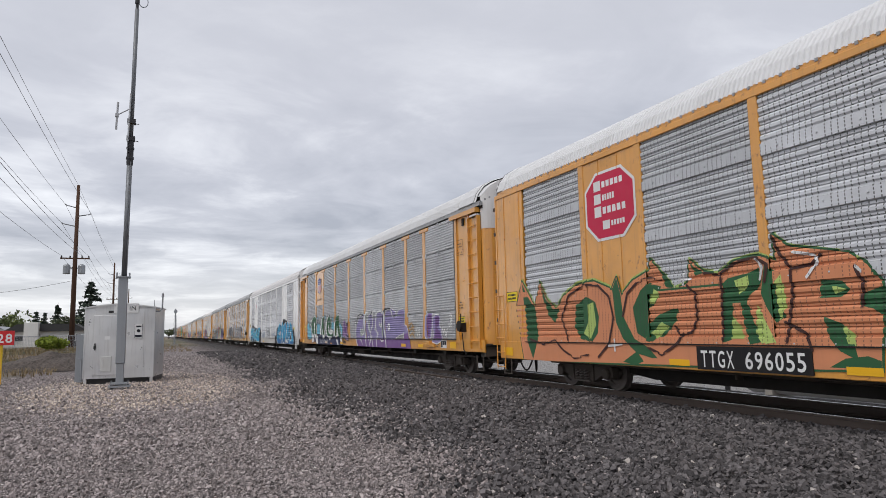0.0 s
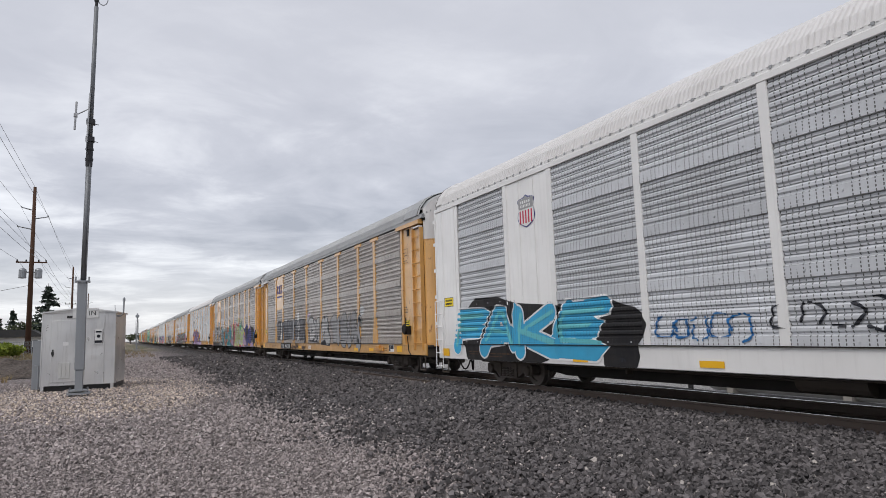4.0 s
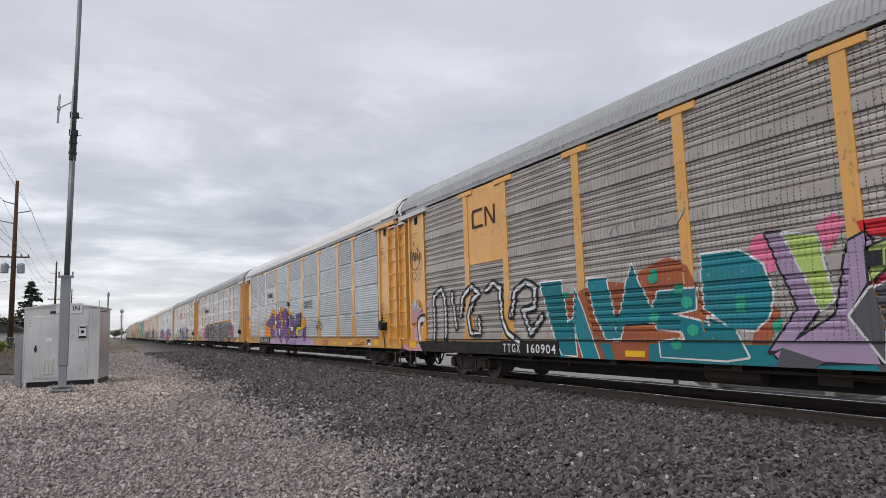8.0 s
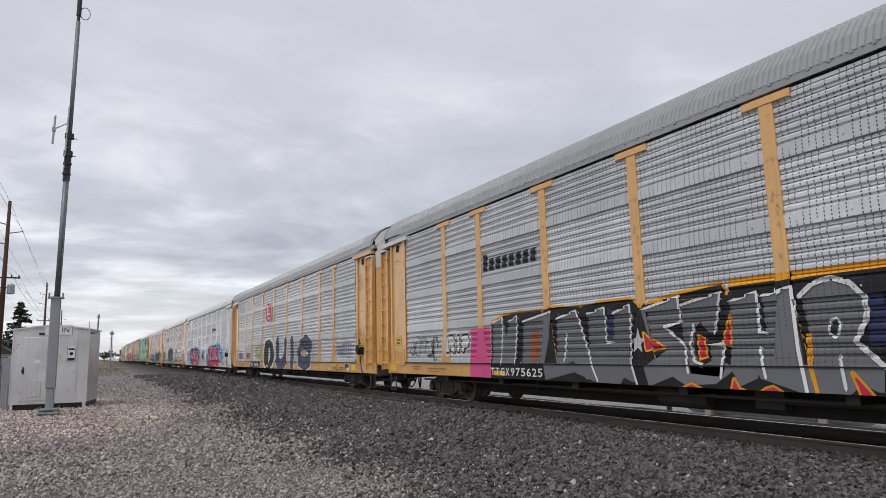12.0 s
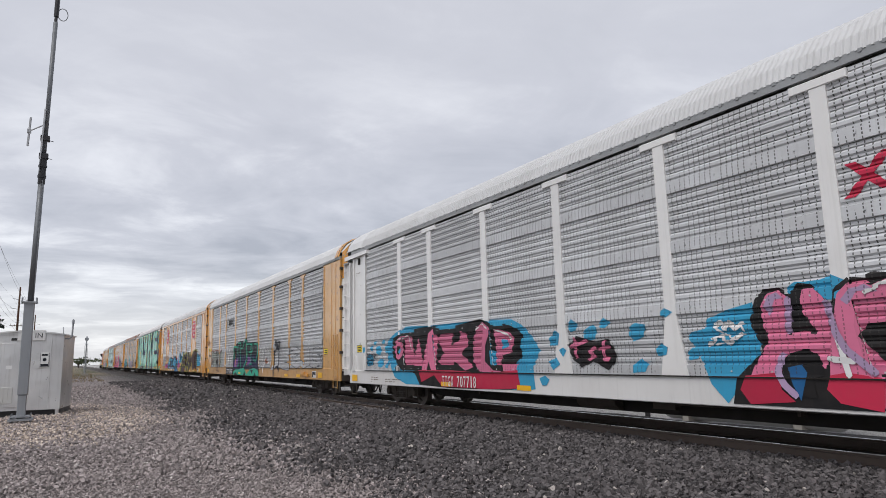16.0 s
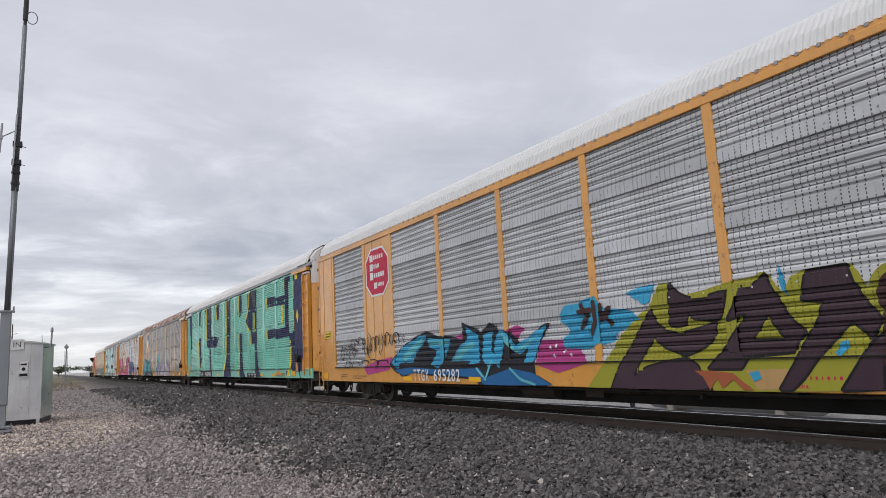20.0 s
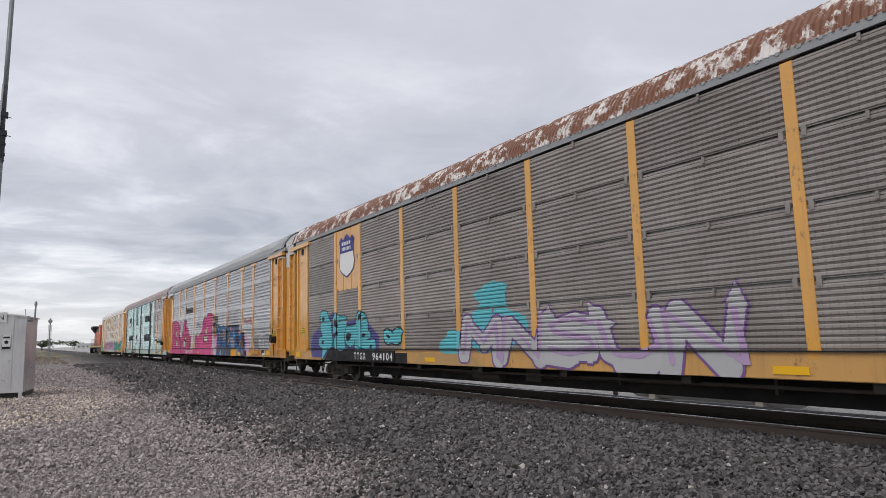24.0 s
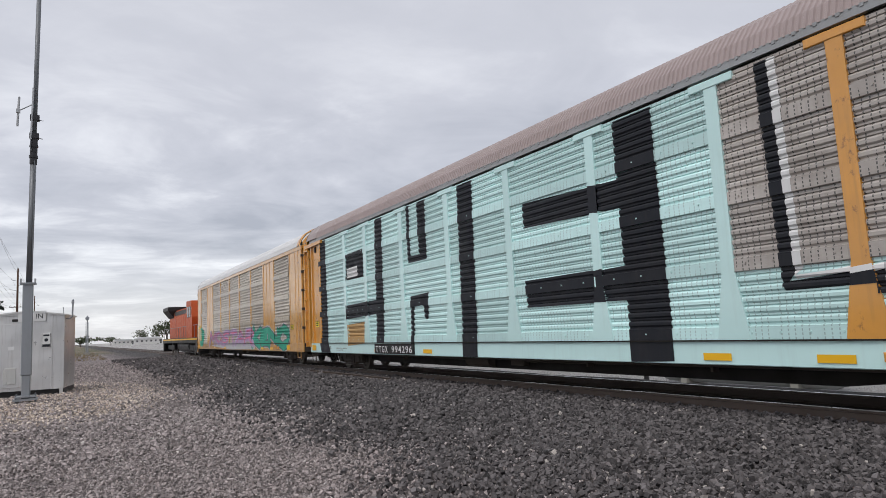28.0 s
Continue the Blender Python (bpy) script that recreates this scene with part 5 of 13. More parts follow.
def base_marks(car, right_flat=False):
    """The small stencils and plates that every car carries."""
    up = car["sill_low"] - SILL_LOW
    face = -SIDE + 0.008 if right_flat else -SIDE + 0.048
    notice(car, 24.66, 25.08, 1.60, 1.82, face)
    if right_flat:
        notice(car, 0.47, 1.02, 2.12, 2.38, -SIDE + 0.008)
    else:
        notice(car, 0.58, 0.98, 1.62, 1.86, face)
    bars(car, 24.72, 25.02, 1.98, 2.32, 4, C["ink"], seed=3)
    bars(car, 24.70, 25.08, 3.80, 4.16, 4, C["soot"], seed=4)
    drape("stencil_frame", outline_box(24.64, 25.12, 3.74, 4.22), C["soot"], car, 1, "", over="panel")
    bars(car, 0.55, 0.95, 4.25, 4.40, 2, C["soot"], seed=5)
    bars(car, 22.3, 23.1, 0.72 + up, 0.86 + up, 2, C["soot"], over="sill", seed=8)
    bars(car, 15.0, 16.4, 0.74 + up, 0.88 + up, 2, C["soot"], over="sill", seed=9)
    bars(car, 1.9, 2.5, 0.70 + up, 0.90 + up, 3, C["soot"], over="sill", seed=10)
    bars(car, 3.0, 4.1, 0.72 + up, 0.86 + up, 2, C["soot"], over="sill", seed=11)
    panel = part("data_panel", Shape().box(U(23.25), U(23.72), -SIDE - 0.010, -SIDE, 0.70 + up, 0.95 + up), SIGN_WHITE, car, "black data panel in a white border")
    for a, b in ((23.275, 23.40), (23.42, 23.545), (23.565, 23.695)):
        part("data_field", Shape().box(U(a), U(b), -SIDE - 0.013, -SIDE - 0.010, (0.72 if a < 23.3 else 0.80) + up, 0.93 + up), C["ink"], panel)
    end_strip = cached("end_reflector", lambda: Shape().box(-0.23, 0.23, -0.004, 0.0, 0, 0.21), REFLECT)
    for p in (0.48, 24.25):
        put_mesh("end_reflector", end_strip, car, (U(p), -SIDE - 0.012, car["sill_low"] + 0.08), "large yellow reflective strip")
    s = Shape().slab(-0.40, 0.36, -0.07, 0.0, 0.10, 0.22, 0.012).slab(-0.28, 0.05, -0.10, -0.05, 0.17, 0.30, 0.012)
    put_mesh("jacking_bracket", cached("jacking_bracket", lambda: s, BODY["white"] if "white" in car["body"] else BODY["yellow"]), car, (U(22.4), -SIDE, car["sill_low"]))


def painted(car, fill, edge, layer, pts, kind, style):
    """One sprayed letter shape, with a thin edge of another colour round it."""
    pts = list(pts)
    if edge:
        rim = poly(*pts) + [("cap", *a, *b, 0.035) for a, b in zip(pts, pts[1:] + pts[:1])]
        drape("graffiti_outline", rim, edge, car, layer - 0.5, "", kind=kind, style=style)
    drape("graffiti_letter", poly(*pts), fill, car, layer, "", kind=kind, style=style)


def sprayer(car, kind="wide", style="cap"):
    """Tools that spray filled shapes and single lines on one car."""
    def shape(fill, edge, layer, *pts):
        painted(car, fill, edge, layer, pts, kind, style)

    def line(mat, width, *pts):
        drape("graffiti_line", [("cap", *a, *b, width) for a, b in zip(pts, pts[1:])], mat, car, 8, "", kind=kind, style=style)
    return shape, line


TRAIN = []


def add_car(offset, make):
    TRAIN.append((make, offset))


def car_a():
    car = car_carrier("yellow car carrier with red octagon emblem and orange graffiti", "yellow", "galv", "wide", "plain", "silver", ("flat", "flat"), ("white", "white"), ((1, 2, 0),), heights=(0.62, 1.07))
    octagon_sign(car, 4.18, 5.86, 3.22, 4.72)
    k = dict(kind="wide", style="plain")
    shape, line = sprayer(car, "wide", "plain")
    shape(C["lime"], None, 1, (0.96, 2.01), (1.31, 2.71), (1.9, 2.04), (2.13, 2.62), (2.49, 2.15), (2.84, 1.93), (3.22, 2.24), (3.69, 2.43), (4.33, 2.48), (4.98, 2.25), (5.15, 2.49), (5.28, 2.11), (5.63, 2.37), (6.14, 2.52), (6.16, 2.74), (6.45, 2.46), (6.79, 2.12), (7.14, 2.2), (7.17, 2.63), (7.49, 2.37), (7.8, 2.32), (8.18, 2.49), (8.63, 2.54), (8.97, 2.4), (8.93, 2.83), (9.19, 2.59), (9.69, 2.48), (10.1, 2.39), (10.36, 2.21), (10.55, 1.93), (10.43, 0.81), (1.3, 0.68))
    shape(C["orange"], C["dark_green"], 2, (0.95, 1.92), (1.3, 2.62), (1.9, 1.95), (2.13, 2.53), (2.48, 2.07), (2.84, 1.85), (3.22, 2.16), (3.69, 2.35), (4.33, 2.4), (4.97, 2.18), (5.14, 2.42), (5.27, 2.04), (5.63, 2.3), (6.13, 2.45), (6.15, 2.68), (6.44, 2.4), (6.78, 2.06), (7.14, 2.14), (7.16, 2.57), (7.49, 2.31), (7.8, 2.26), (8.17, 2.43), (8.62, 2.48), (8.96, 2.35), (8.92, 2.77), (9.19, 2.54), (9.69, 2.44), (10.1, 2.35), (10.36, 2.17), (10.54, 1.89), (10.43, 0.76), (1.3, 0.6))
    shape(C["dark_green"], None, 3, (1.3, 2.56), (1.56, 2.21), (1.89, 1.91), (2, 1.14), (1.74, 0.65), (1.48, 1.11), (1.39, 1.93))
    shape(C["dark_green"], None, 3, (2.13, 2.5), (2.43, 2.1), (2.71, 1.84), (2.96, 1.87), (2.79, 1.52), (2.5, 1.69))
    shape(C["dark_green"], None, 3, (3.65, 1.91), (4.09, 2.07), (4.39, 1.94), (4.5, 1.63), (4.43, 1.27), (4.22, 1.09), (3.81, 1.15), (3.57, 1.4))
    shape(C["lime"], None, 4, (4.12, 1.89), (4.33, 1.94), (4.39, 1.45), (4.18, 1.15), (3.94, 1.27), (4.13, 1.52))
    shape(C["dark_green"], None, 3, (4.99, 2.18), (5.14, 2.4), (5.25, 2.05), (5.3, 1.61), (5.61, 1.16), (6, 1), (6.29, 0.76), (5.67, 0.88), (5.26, 1.16), (5.06, 1.5))
    shape(C["dark_green"], None, 3, (5.61, 1.77), (5.86, 2.09), (6.11, 2.23), (6.45, 2.13), (6.27, 1.85), (6.07, 1.74), (6.04, 1.37), (5.94, 1.16), (5.7, 1.27))
    shape(C["lime"], None, 4, (6.14, 2.15), (6.38, 2.03), (6.23, 1.82), (6.09, 1.82))
    shape(C["dark_green"], None, 3, (6.01, 1.43), (6.37, 1.63), (6.85, 1.74), (6.75, 1.47), (6.49, 1.24), (6.17, 1.1), (5.95, 1.12))
    shape(C["lime"], None, 4, (6.09, 1.27), (6.39, 1.47), (6.59, 1.39), (6.27, 1.16))
    shape(C["dark_green"], None, 3, (6.41, 2.43), (6.58, 2.33), (6.77, 2.06), (6.57, 2.12))
    shape(C["dark_green"], None, 3, (7.15, 2.56), (7.3, 2.4), (7.5, 2.3), (7.31, 2.26))
    shape(C["dark_green"], None, 3, (7.93, 2.1), (8.09, 2.18), (8.38, 2.2), (8.66, 2.28), (8.69, 2.04), (8.36, 1.8), (8.44, 1.52), (8.6, 1.12), (8.38, 1.08), (8.29, 1.35), (8.24, 1.71), (8.08, 1.72), (8.02, 1.13), (7.82, 1.11), (7.83, 1.54))
    shape(C["lime"], None, 4, (8.16, 2.11), (8.44, 2.17), (8.45, 2.03), (8.23, 1.88))
    shape(C["lime"], None, 4, (8.05, 1.53), (8.21, 1.39), (8.28, 1.17), (8.01, 1.13))
    shape(C["lime"], None, 4, (8.55, 1.7), (8.66, 1.55), (8.87, 1.12), (8.61, 1.09), (8.5, 1.26))
    shape(C["dark_green"], None, 3, (8.76, 2.3), (8.92, 2.2), (8.91, 1.85), (9.06, 1.51), (8.89, 1.41), (8.75, 1.65), (8.66, 1.87))
    shape(C["lime"], None, 4, (8.91, 2.03), (9.04, 2.14), (9.09, 1.67), (8.95, 1.44))
    shape(C["dark_green"], None, 3, (9.67, 2.01), (9.98, 1.97), (10.1, 1.85), (9.96, 1.75), (9.64, 1.75))
    shape(C["lime"], None, 4, (9.84, 1.92), (10.05, 1.85), (9.86, 1.79))
    shape(C["dark_green"], None, 3, (9.66, 1.49), (9.92, 1.39), (10.08, 1.18), (10.14, 0.88), (9.88, 1.01), (9.72, 1.21))
    shape(C["lime"], None, 4, (9.92, 1.38), (10.1, 1.25), (10.13, 1.03), (10.01, 1.1))
    shape(C["dark_green"], None, 3, (10.28, 1.79), (10.54, 1.86), (10.5, 1.47), (10.39, 1.57), (10.19, 1.63))
    shape(C["dark_green"], None, 3, (9.69, 0.77), (9.95, 0.91), (10.27, 0.95), (10.44, 0.89), (10.43, 0.78))
    shape(C["dark_green"], None, 3, (5.23, 0.7), (5.67, 0.92), (5.85, 0.73), (5.62, 0.65))
    line(C["brown"], 0.025, (3.32, 1.12), (3.06, 1.64), (3.4, 2.13), (4.01, 2.34), (4.52, 2.29), (4.88, 2.03), (5, 1.59), (4.8, 1.04), (4.43, 0.77))
    line(C["brown"], 0.025, (3.12, 0.89), (3.55, 0.72), (4.09, 0.81))
    line(C["brown"], 0.025, (5.3, 1.61), (5.47, 2.06), (5.79, 2.26), (6.12, 2.32), (6.46, 2.25))
    line(C["brown"], 0.025, (6, 1), (6.38, 0.87), (6.76, 1.06), (6.95, 1.26))
    line(C["brown"], 0.025, (6.72, 1.42), (6.86, 1.24), (7.14, 1.26), (7.29, 1.51), (7.28, 1.95), (7.11, 2.11))
    line(C["brown"], 0.025, (7.5, 2.29), (7.85, 2.23), (8.17, 2.4), (8.6, 2.45), (8.82, 2.31), (8.75, 2.04))
    line(C["brown"], 0.025, (7.89, 2.18), (7.84, 1.13))
    line(C["brown"], 0.025, (8.92, 2.74), (9.02, 2.49), (9.22, 2.21), (9.21, 1.84), (9.06, 1.12))
    line(C["brown"], 0.025, (9.22, 2.21), (9.58, 2.24), (9.7, 2.37))
    line(C["brown"], 0.025, (9.05, 1.42), (9.39, 1.25), (9.47, 1.01))
    line(C["brown"], 0.025, (10.2, 2.16), (10.29, 1.92), (10.25, 1.62))
    line(C["brown"], 0.025, (1.62, 1.14), (2.27, 1.01), (2.78, 1.12), (3.12, 0.89))
    line(C["white"], 0.022, (8.59, 2.42), (8.73, 2.29), (8.67, 2.08))
    line(C["white"], 0.022, (9.27, 2.45), (9.59, 2.38), (9.67, 2.28))
    line(C["white"], 0.022, (9.67, 2.28), (9.47, 2.05))
    line(C["white"], 0.022, (10.21, 2.16), (10.29, 2.07))
    line(C["white"], 0.022, (7.05, 2.37), (7.02, 2.11))
    line(C["white"], 0.022, (6.9, 2.24), (7.2, 2.21))
    line(C["white"], 0.022, (4.99, 1.16), (5.01, 0.9))
    line(C["white"], 0.022, (4.8, 1.01), (5.24, 1.04))
    number_board(car, "TTGX 696055", 7.25, 9.46, C["black"])
    base_marks(car, True)
    return car


def car_b():
    car = car_carrier("yellow car carrier with blue shield emblem and purple graffiti", "yellow", "grey", "fine", "cap", "silver", ("ladder", "ladder"), ("yellow", "white"), ((1, 2, 2),), heights=(0.74, 1.1))
    shield_sign(car, 5.0, 4.15, 0.95, 0.95, C["flag_blue"], C["white"], True)
    drape("slogan", text_flat("BUILDING AMERICA", 4.3, 5.75, 3.28, 3.41), C["ink"], car, 3, "dark painted slogan", over="panel", step=0.014)
    k = dict(kind="fine")
    shape, line = sprayer(car, "fine", "cap")
    shape(C["aqua"], C["ink"], 1, (1.57, 1.81), (1.77, 2.09), (2.12, 1.96), (2.21, 1.64), (2.53, 1.78), (2.77, 1.35), (2.94, 1.14), (2.55, 1), (2, 1.04), (1.55, 1.36))
    shape(C["aqua"], C["ink"], 1, (4.3, 1.34), (4.29, 1.72), (4.5, 1.97), (4.72, 1.89), (5, 2), (5.12, 1.69), (5.05, 1.31))
    shape(C["aqua"], C["ink"], 1, (7.97, 1.9), (8.24, 1.97), (8.53, 1.83), (8.52, 1.49), (8.2, 1.52), (7.97, 1.41))
    shape(C["aqua"], C["ink"], 1, (9.64, 1.81), (9.79, 1.89), (9.94, 1.81), (10.15, 1.72), (10.29, 1.53), (10.25, 1.37), (10.3, 1.12), (10.11, 1.14), (9.89, 1.37), (9.68, 1.59))
    shape(C["aqua"], C["ink"], 1, (4.44, 2.25), (4.55, 2.32), (4.68, 2.21), (4.56, 2.12))
    shape(C["aqua"], C["ink"], 1, (6.38, 2.22), (6.49, 2.34), (6.59, 2.26), (6.51, 2.16), (6.41, 2.15))
    shape(C["aqua"], C["ink"], 1, (8.11, 2.15), (8.2, 2.21), (8.32, 2.12), (8.22, 2.03))
    shape(C["aqua"], C["ink"], 1, (10, 1.98), (10.09, 2.04), (10.17, 1.97), (10.09, 1.89))
    shape(C["aqua"], C["ink"], 1, (10.37, 1.29), (10.43, 1.38), (10.47, 1.27), (10.39, 1.19))
    shape(C["navy"], None, 2, (2.89, 1.24), (3.77, 1.29), (4.99, 1.33), (6.13, 1.28), (6.79, 1.21), (7.7, 1.23), (8.25, 1.28), (9.73, 1.21), (10.16, 1.14), (10.38, 0.89), (10.31, 0.76), (9.69, 0.76), (8.82, 0.77), (7.93, 0.76), (6.76, 0.76), (5.14, 0.73), (4.63, 0.84), (3.86, 0.89), (3.07, 0.87))
    shape(C["white"], C["ink"], 3, (2.47, 2.16), (3.23, 2.3), (3.64, 2.44), (4.02, 2.44), (4.3, 2.23), (4.3, 1.31), (4.66, 1.21), (4.73, 0.72), (4.35, 0.78), (3.88, 1.21), (3.65, 1.24), (3.74, 0.92), (3.12, 0.81), (2.89, 1.21), (2.77, 1.74), (2.5, 1.83))
    shape(C["dark_green"], None, 4, (2.67, 1.94), (2.9, 2.15), (3.48, 2.37), (3.97, 2.37), (4.23, 2.19), (4.23, 1.34), (3.98, 1.29), (3.79, 1.32), (3.84, 1.93), (3.61, 2.08), (3.5, 1.95), (3.6, 1.29), (3.1, 1.32), (2.88, 1.76))
    shape(C["white"], C["ink"], 3, (5.22, 1.69), (5.49, 2.16), (5.85, 2.31), (6.25, 2.36), (6.26, 2.11), (6.26, 1.66), (6.39, 1.32), (6.25, 1.07), (5.97, 1.07), (5.86, 1.35), (5.67, 1.33), (5.38, 1.27), (5.14, 1.23))
    shape(C["dark_green"], None, 4, (5.48, 1.33), (5.64, 2.03), (5.93, 2.25), (6.17, 2.31), (6.18, 1.89), (6.23, 1.3), (5.95, 1.28), (5.91, 1.67), (5.76, 1.3))
    shape(C["white"], C["ink"], 3, (6.47, 1.65), (6.61, 1.98), (6.96, 2.26), (7.36, 2.36), (7.72, 2.28), (7.89, 2.06), (7.9, 1.61), (8.01, 1.55), (8.4, 1.51), (8.24, 1.21), (7.9, 1.16), (7.25, 1.1), (6.95, 1.21), (6.65, 1.43))
    shape(C["dark_green"], None, 4, (6.8, 1.64), (6.9, 2.02), (7.2, 2.24), (7.48, 2.31), (7.76, 2.17), (7.85, 1.96), (7.79, 1.61), (7.58, 1.46), (7.45, 1.62), (7.39, 1.78), (7.22, 1.63), (7.31, 1.42), (7.71, 1.29), (8.18, 1.3), (8.2, 1.45), (8.44, 1.3), (8.24, 1.19), (7.26, 1.19), (6.93, 1.32))
    shape(C["white"], None, 5, (7.19, 1.79), (7.41, 1.85), (7.41, 1.57), (7.57, 1.41), (7.28, 1.44))
    shape(C["white"], C["ink"], 3, (8.48, 1.3), (8.57, 1.78), (8.88, 2.09), (8.98, 2.27), (9.53, 2.37), (9.68, 2.29), (9.66, 1.81), (9.77, 1.63), (10.41, 0.89), (10.44, 0.77), (10.24, 0.76), (9.73, 1.22), (9.42, 1.21), (8.97, 1.13), (8.74, 1.21), (8.55, 1.17))
    shape(C["dark_green"], None, 4, (8.9, 1.95), (8.98, 2.22), (9.54, 2.31), (9.62, 2.25), (9.6, 1.77), (9.89, 1.37), (10.11, 1.14), (9.62, 1.16), (9.39, 1.47), (9.2, 1.79), (9.06, 1.21), (8.8, 1.24), (8.81, 1.72))
    shape(C["white"], None, 5, (9.16, 1.7), (9.23, 1.75), (9.43, 1.34), (9.52, 1.22), (9.14, 1.21))
    shape(C["navy"], None, 5, (8.91, 1.19), (9.62, 1.17), (9.86, 0.97), (9.59, 0.86), (9.29, 1.01))
    shape(C["white"], None, 6, (9.07, 1.04), (9.4, 1.03), (9.68, 0.74), (9.48, 0.73), (9.28, 0.85))
    shape(C["white"], None, 6, (7.41, 1.16), (8.03, 1.13), (7.82, 1.01), (7.61, 0.98))
    shape(C["lilac"], C["ink"], 3, (10.38, 1.29), (10.46, 1.85), (10.56, 1.96), (10.72, 1.99), (10.9, 1.96), (10.89, 1.67), (11.05, 1.81), (11.4, 1.85), (11.35, 1.61), (11.32, 1.5), (11.37, 1.35), (11.55, 1.24), (11.55, 1), (10.97, 1.05), (10.9, 1.14), (10.74, 1.21), (10.46, 1.16))
    shape(C["purple"], None, 4, (10.57, 1.68), (10.64, 1.93), (10.82, 1.96), (10.72, 1.21), (10.56, 1.24))
    shape(C["purple"], None, 4, (10.78, 1.63), (10.99, 1.66), (11.05, 1.81), (11.21, 1.84), (11.14, 1.2), (10.94, 1.17), (10.93, 1.43), (10.76, 1.42))
    shape(C["ink"], None, 4, (11.24, 1.8), (11.4, 1.84), (11.37, 1.75), (11.26, 1.72))
    shape(C["ink"], None, 4, (11.15, 1.28), (11.52, 1.23), (11.55, 1.16), (11.14, 1.16))
    line(C["ink"], 0.04, (10.58, 0.89), (10.65, 1.01), (10.76, 0.96), (10.69, 0.88), (10.84, 0.99), (10.89, 0.86), (10.96, 0.98), (11.03, 0.9))
    shape(C["iris"], C["white"], 2, (12.8, 1.08), (12.99, 1.65), (13.38, 2.04), (14.01, 2.21), (14.49, 2.12), (14.37, 1.7), (14.79, 1.91), (14.96, 2.13), (15.41, 2.18), (15.68, 1.95), (16.11, 2.21), (17.01, 2.27), (17.14, 1.89), (17.48, 2.26), (18.04, 2.33), (18.64, 2.16), (18.72, 1.94), (19.03, 2.22), (19.58, 2.24), (19.74, 2.06), (19.62, 1.67), (20.03, 1.55), (20.23, 1.11), (19.56, 1.06), (19.67, 1.33), (18.95, 1.23), (18.55, 1.11), (17.71, 1.04), (17.5, 1.1), (16.02, 1.09), (14.57, 1.01))
    shape(C["purple"], None, 2, (13.06, 1.05), (20.3, 1.09), (20.42, 0.7), (13.21, 0.63))
    shape(C["purple"], None, 3, (19.64, 1.28), (20.09, 1.33), (20.23, 1.11), (19.62, 1.09))
    line(C["tan"], 0.035, (20.11, 1.55), (20.51, 1.69), (20.72, 1.53))
    line(C["tan"], 0.035, (20.17, 1.38), (20.57, 1.53), (20.78, 1.32))
    line(C["tan"], 0.035, (20.32, 1.22), (20.63, 1.32), (20.79, 1.12))
    shape(C["iris"], C["white"], 2, (21.84, 1.22), (21.9, 1.88), (22.15, 2.03), (22.49, 1.98), (22.45, 1.48), (22.3, 1.12), (21.95, 1.12))
    shape(C["purple"], None, 3, (21.99, 1.78), (22.17, 1.97), (22.47, 1.95), (22.42, 1.49), (22.27, 1.44), (22.25, 1.17), (22.02, 1.22))
    shape(C["iris"], C["white"], 2, (22.51, 1.57), (22.59, 1.84), (22.82, 1.93), (23.17, 1.89), (23.13, 1.51), (23.23, 1.46), (23.34, 1.13), (23.38, 1.09), (22.93, 0.96), (22.51, 1.02), (22.64, 1.26))
    shape(C["purple"], None, 3, (22.75, 1.83), (22.92, 1.89), (23.12, 1.85), (23.07, 1.55), (22.88, 1.52), (23.16, 1.34), (23.29, 1.13), (22.63, 1.13), (22.76, 1.39))
    line(C["white"], 0.03, (24.03, 1.87), (24.16, 1.9), (24.23, 1.74), (24.1, 1.67), (24.07, 1.79))
    line(C["white"], 0.03, (23.96, 1.6), (24.04, 1.52), (24.13, 1.61), (24.2, 1.52))
    line(C["white"], 0.03, (23.42, 1.46), (23.49, 1.29), (23.6, 1.45), (23.71, 1.21), (23.82, 1.45))
    line(C["white"], 0.03, (21, 1.47), (21.12, 1.22), (21.28, 1.47), (21.32, 1.17))
    line(C["white"], 0.045, (12.86, 1.81), (13.05, 2.03), (13.45, 2.17), (13.88, 2.19), (14.17, 2.11), (14.34, 1.95), (14.2, 1.65), (14.07, 1.49))
    line(C["white"], 0.045, (12.91, 1.87), (12.88, 1.47), (12.98, 1.07), (13.34, 0.68))
    line(C["white"], 0.045, (14.42, 2.15), (14.54, 2.25), (14.89, 2.26), (14.9, 1.82), (14.96, 1.57), (15.26, 1.35), (15.43, 1.55), (15.57, 1.62))
    line(C["white"], 0.045, (14.43, 2.15), (14.47, 1.54), (14.57, 1.09), (14.72, 0.69))
    line(C["white"], 0.045, (15.51, 2.15), (15.61, 2.27), (16.02, 2.29), (16.01, 1.68), (15.94, 1.48))
    line(C["white"], 0.045, (15.62, 2.14), (15.58, 1.65))
    line(C["white"], 0.045, (15.26, 1.33), (15.32, 0.94), (15.49, 1.22), (15.61, 0.96), (15.74, 0.71))
    line(C["white"], 0.045, (16.12, 2.11), (16.34, 2.23), (16.64, 2.28), (16.92, 2.21), (17.04, 2.11), (16.93, 1.73), (16.83, 1.6))
    line(C["white"], 0.045, (16.12, 2.11), (16.05, 1.67), (16.15, 1.41), (16.4, 1.31), (16.24, 1.21), (16.21, 0.97), (16.29, 0.72))
    line(C["white"], 0.045, (17.16, 2.19), (17.29, 2.29), (17.63, 2.31), (18.02, 2.28), (18.19, 2.19), (18.29, 1.99))
    line(C["white"], 0.045, (17.25, 2.18), (17.24, 1.78), (17.29, 1.46), (17.43, 1.15), (17.55, 0.73))
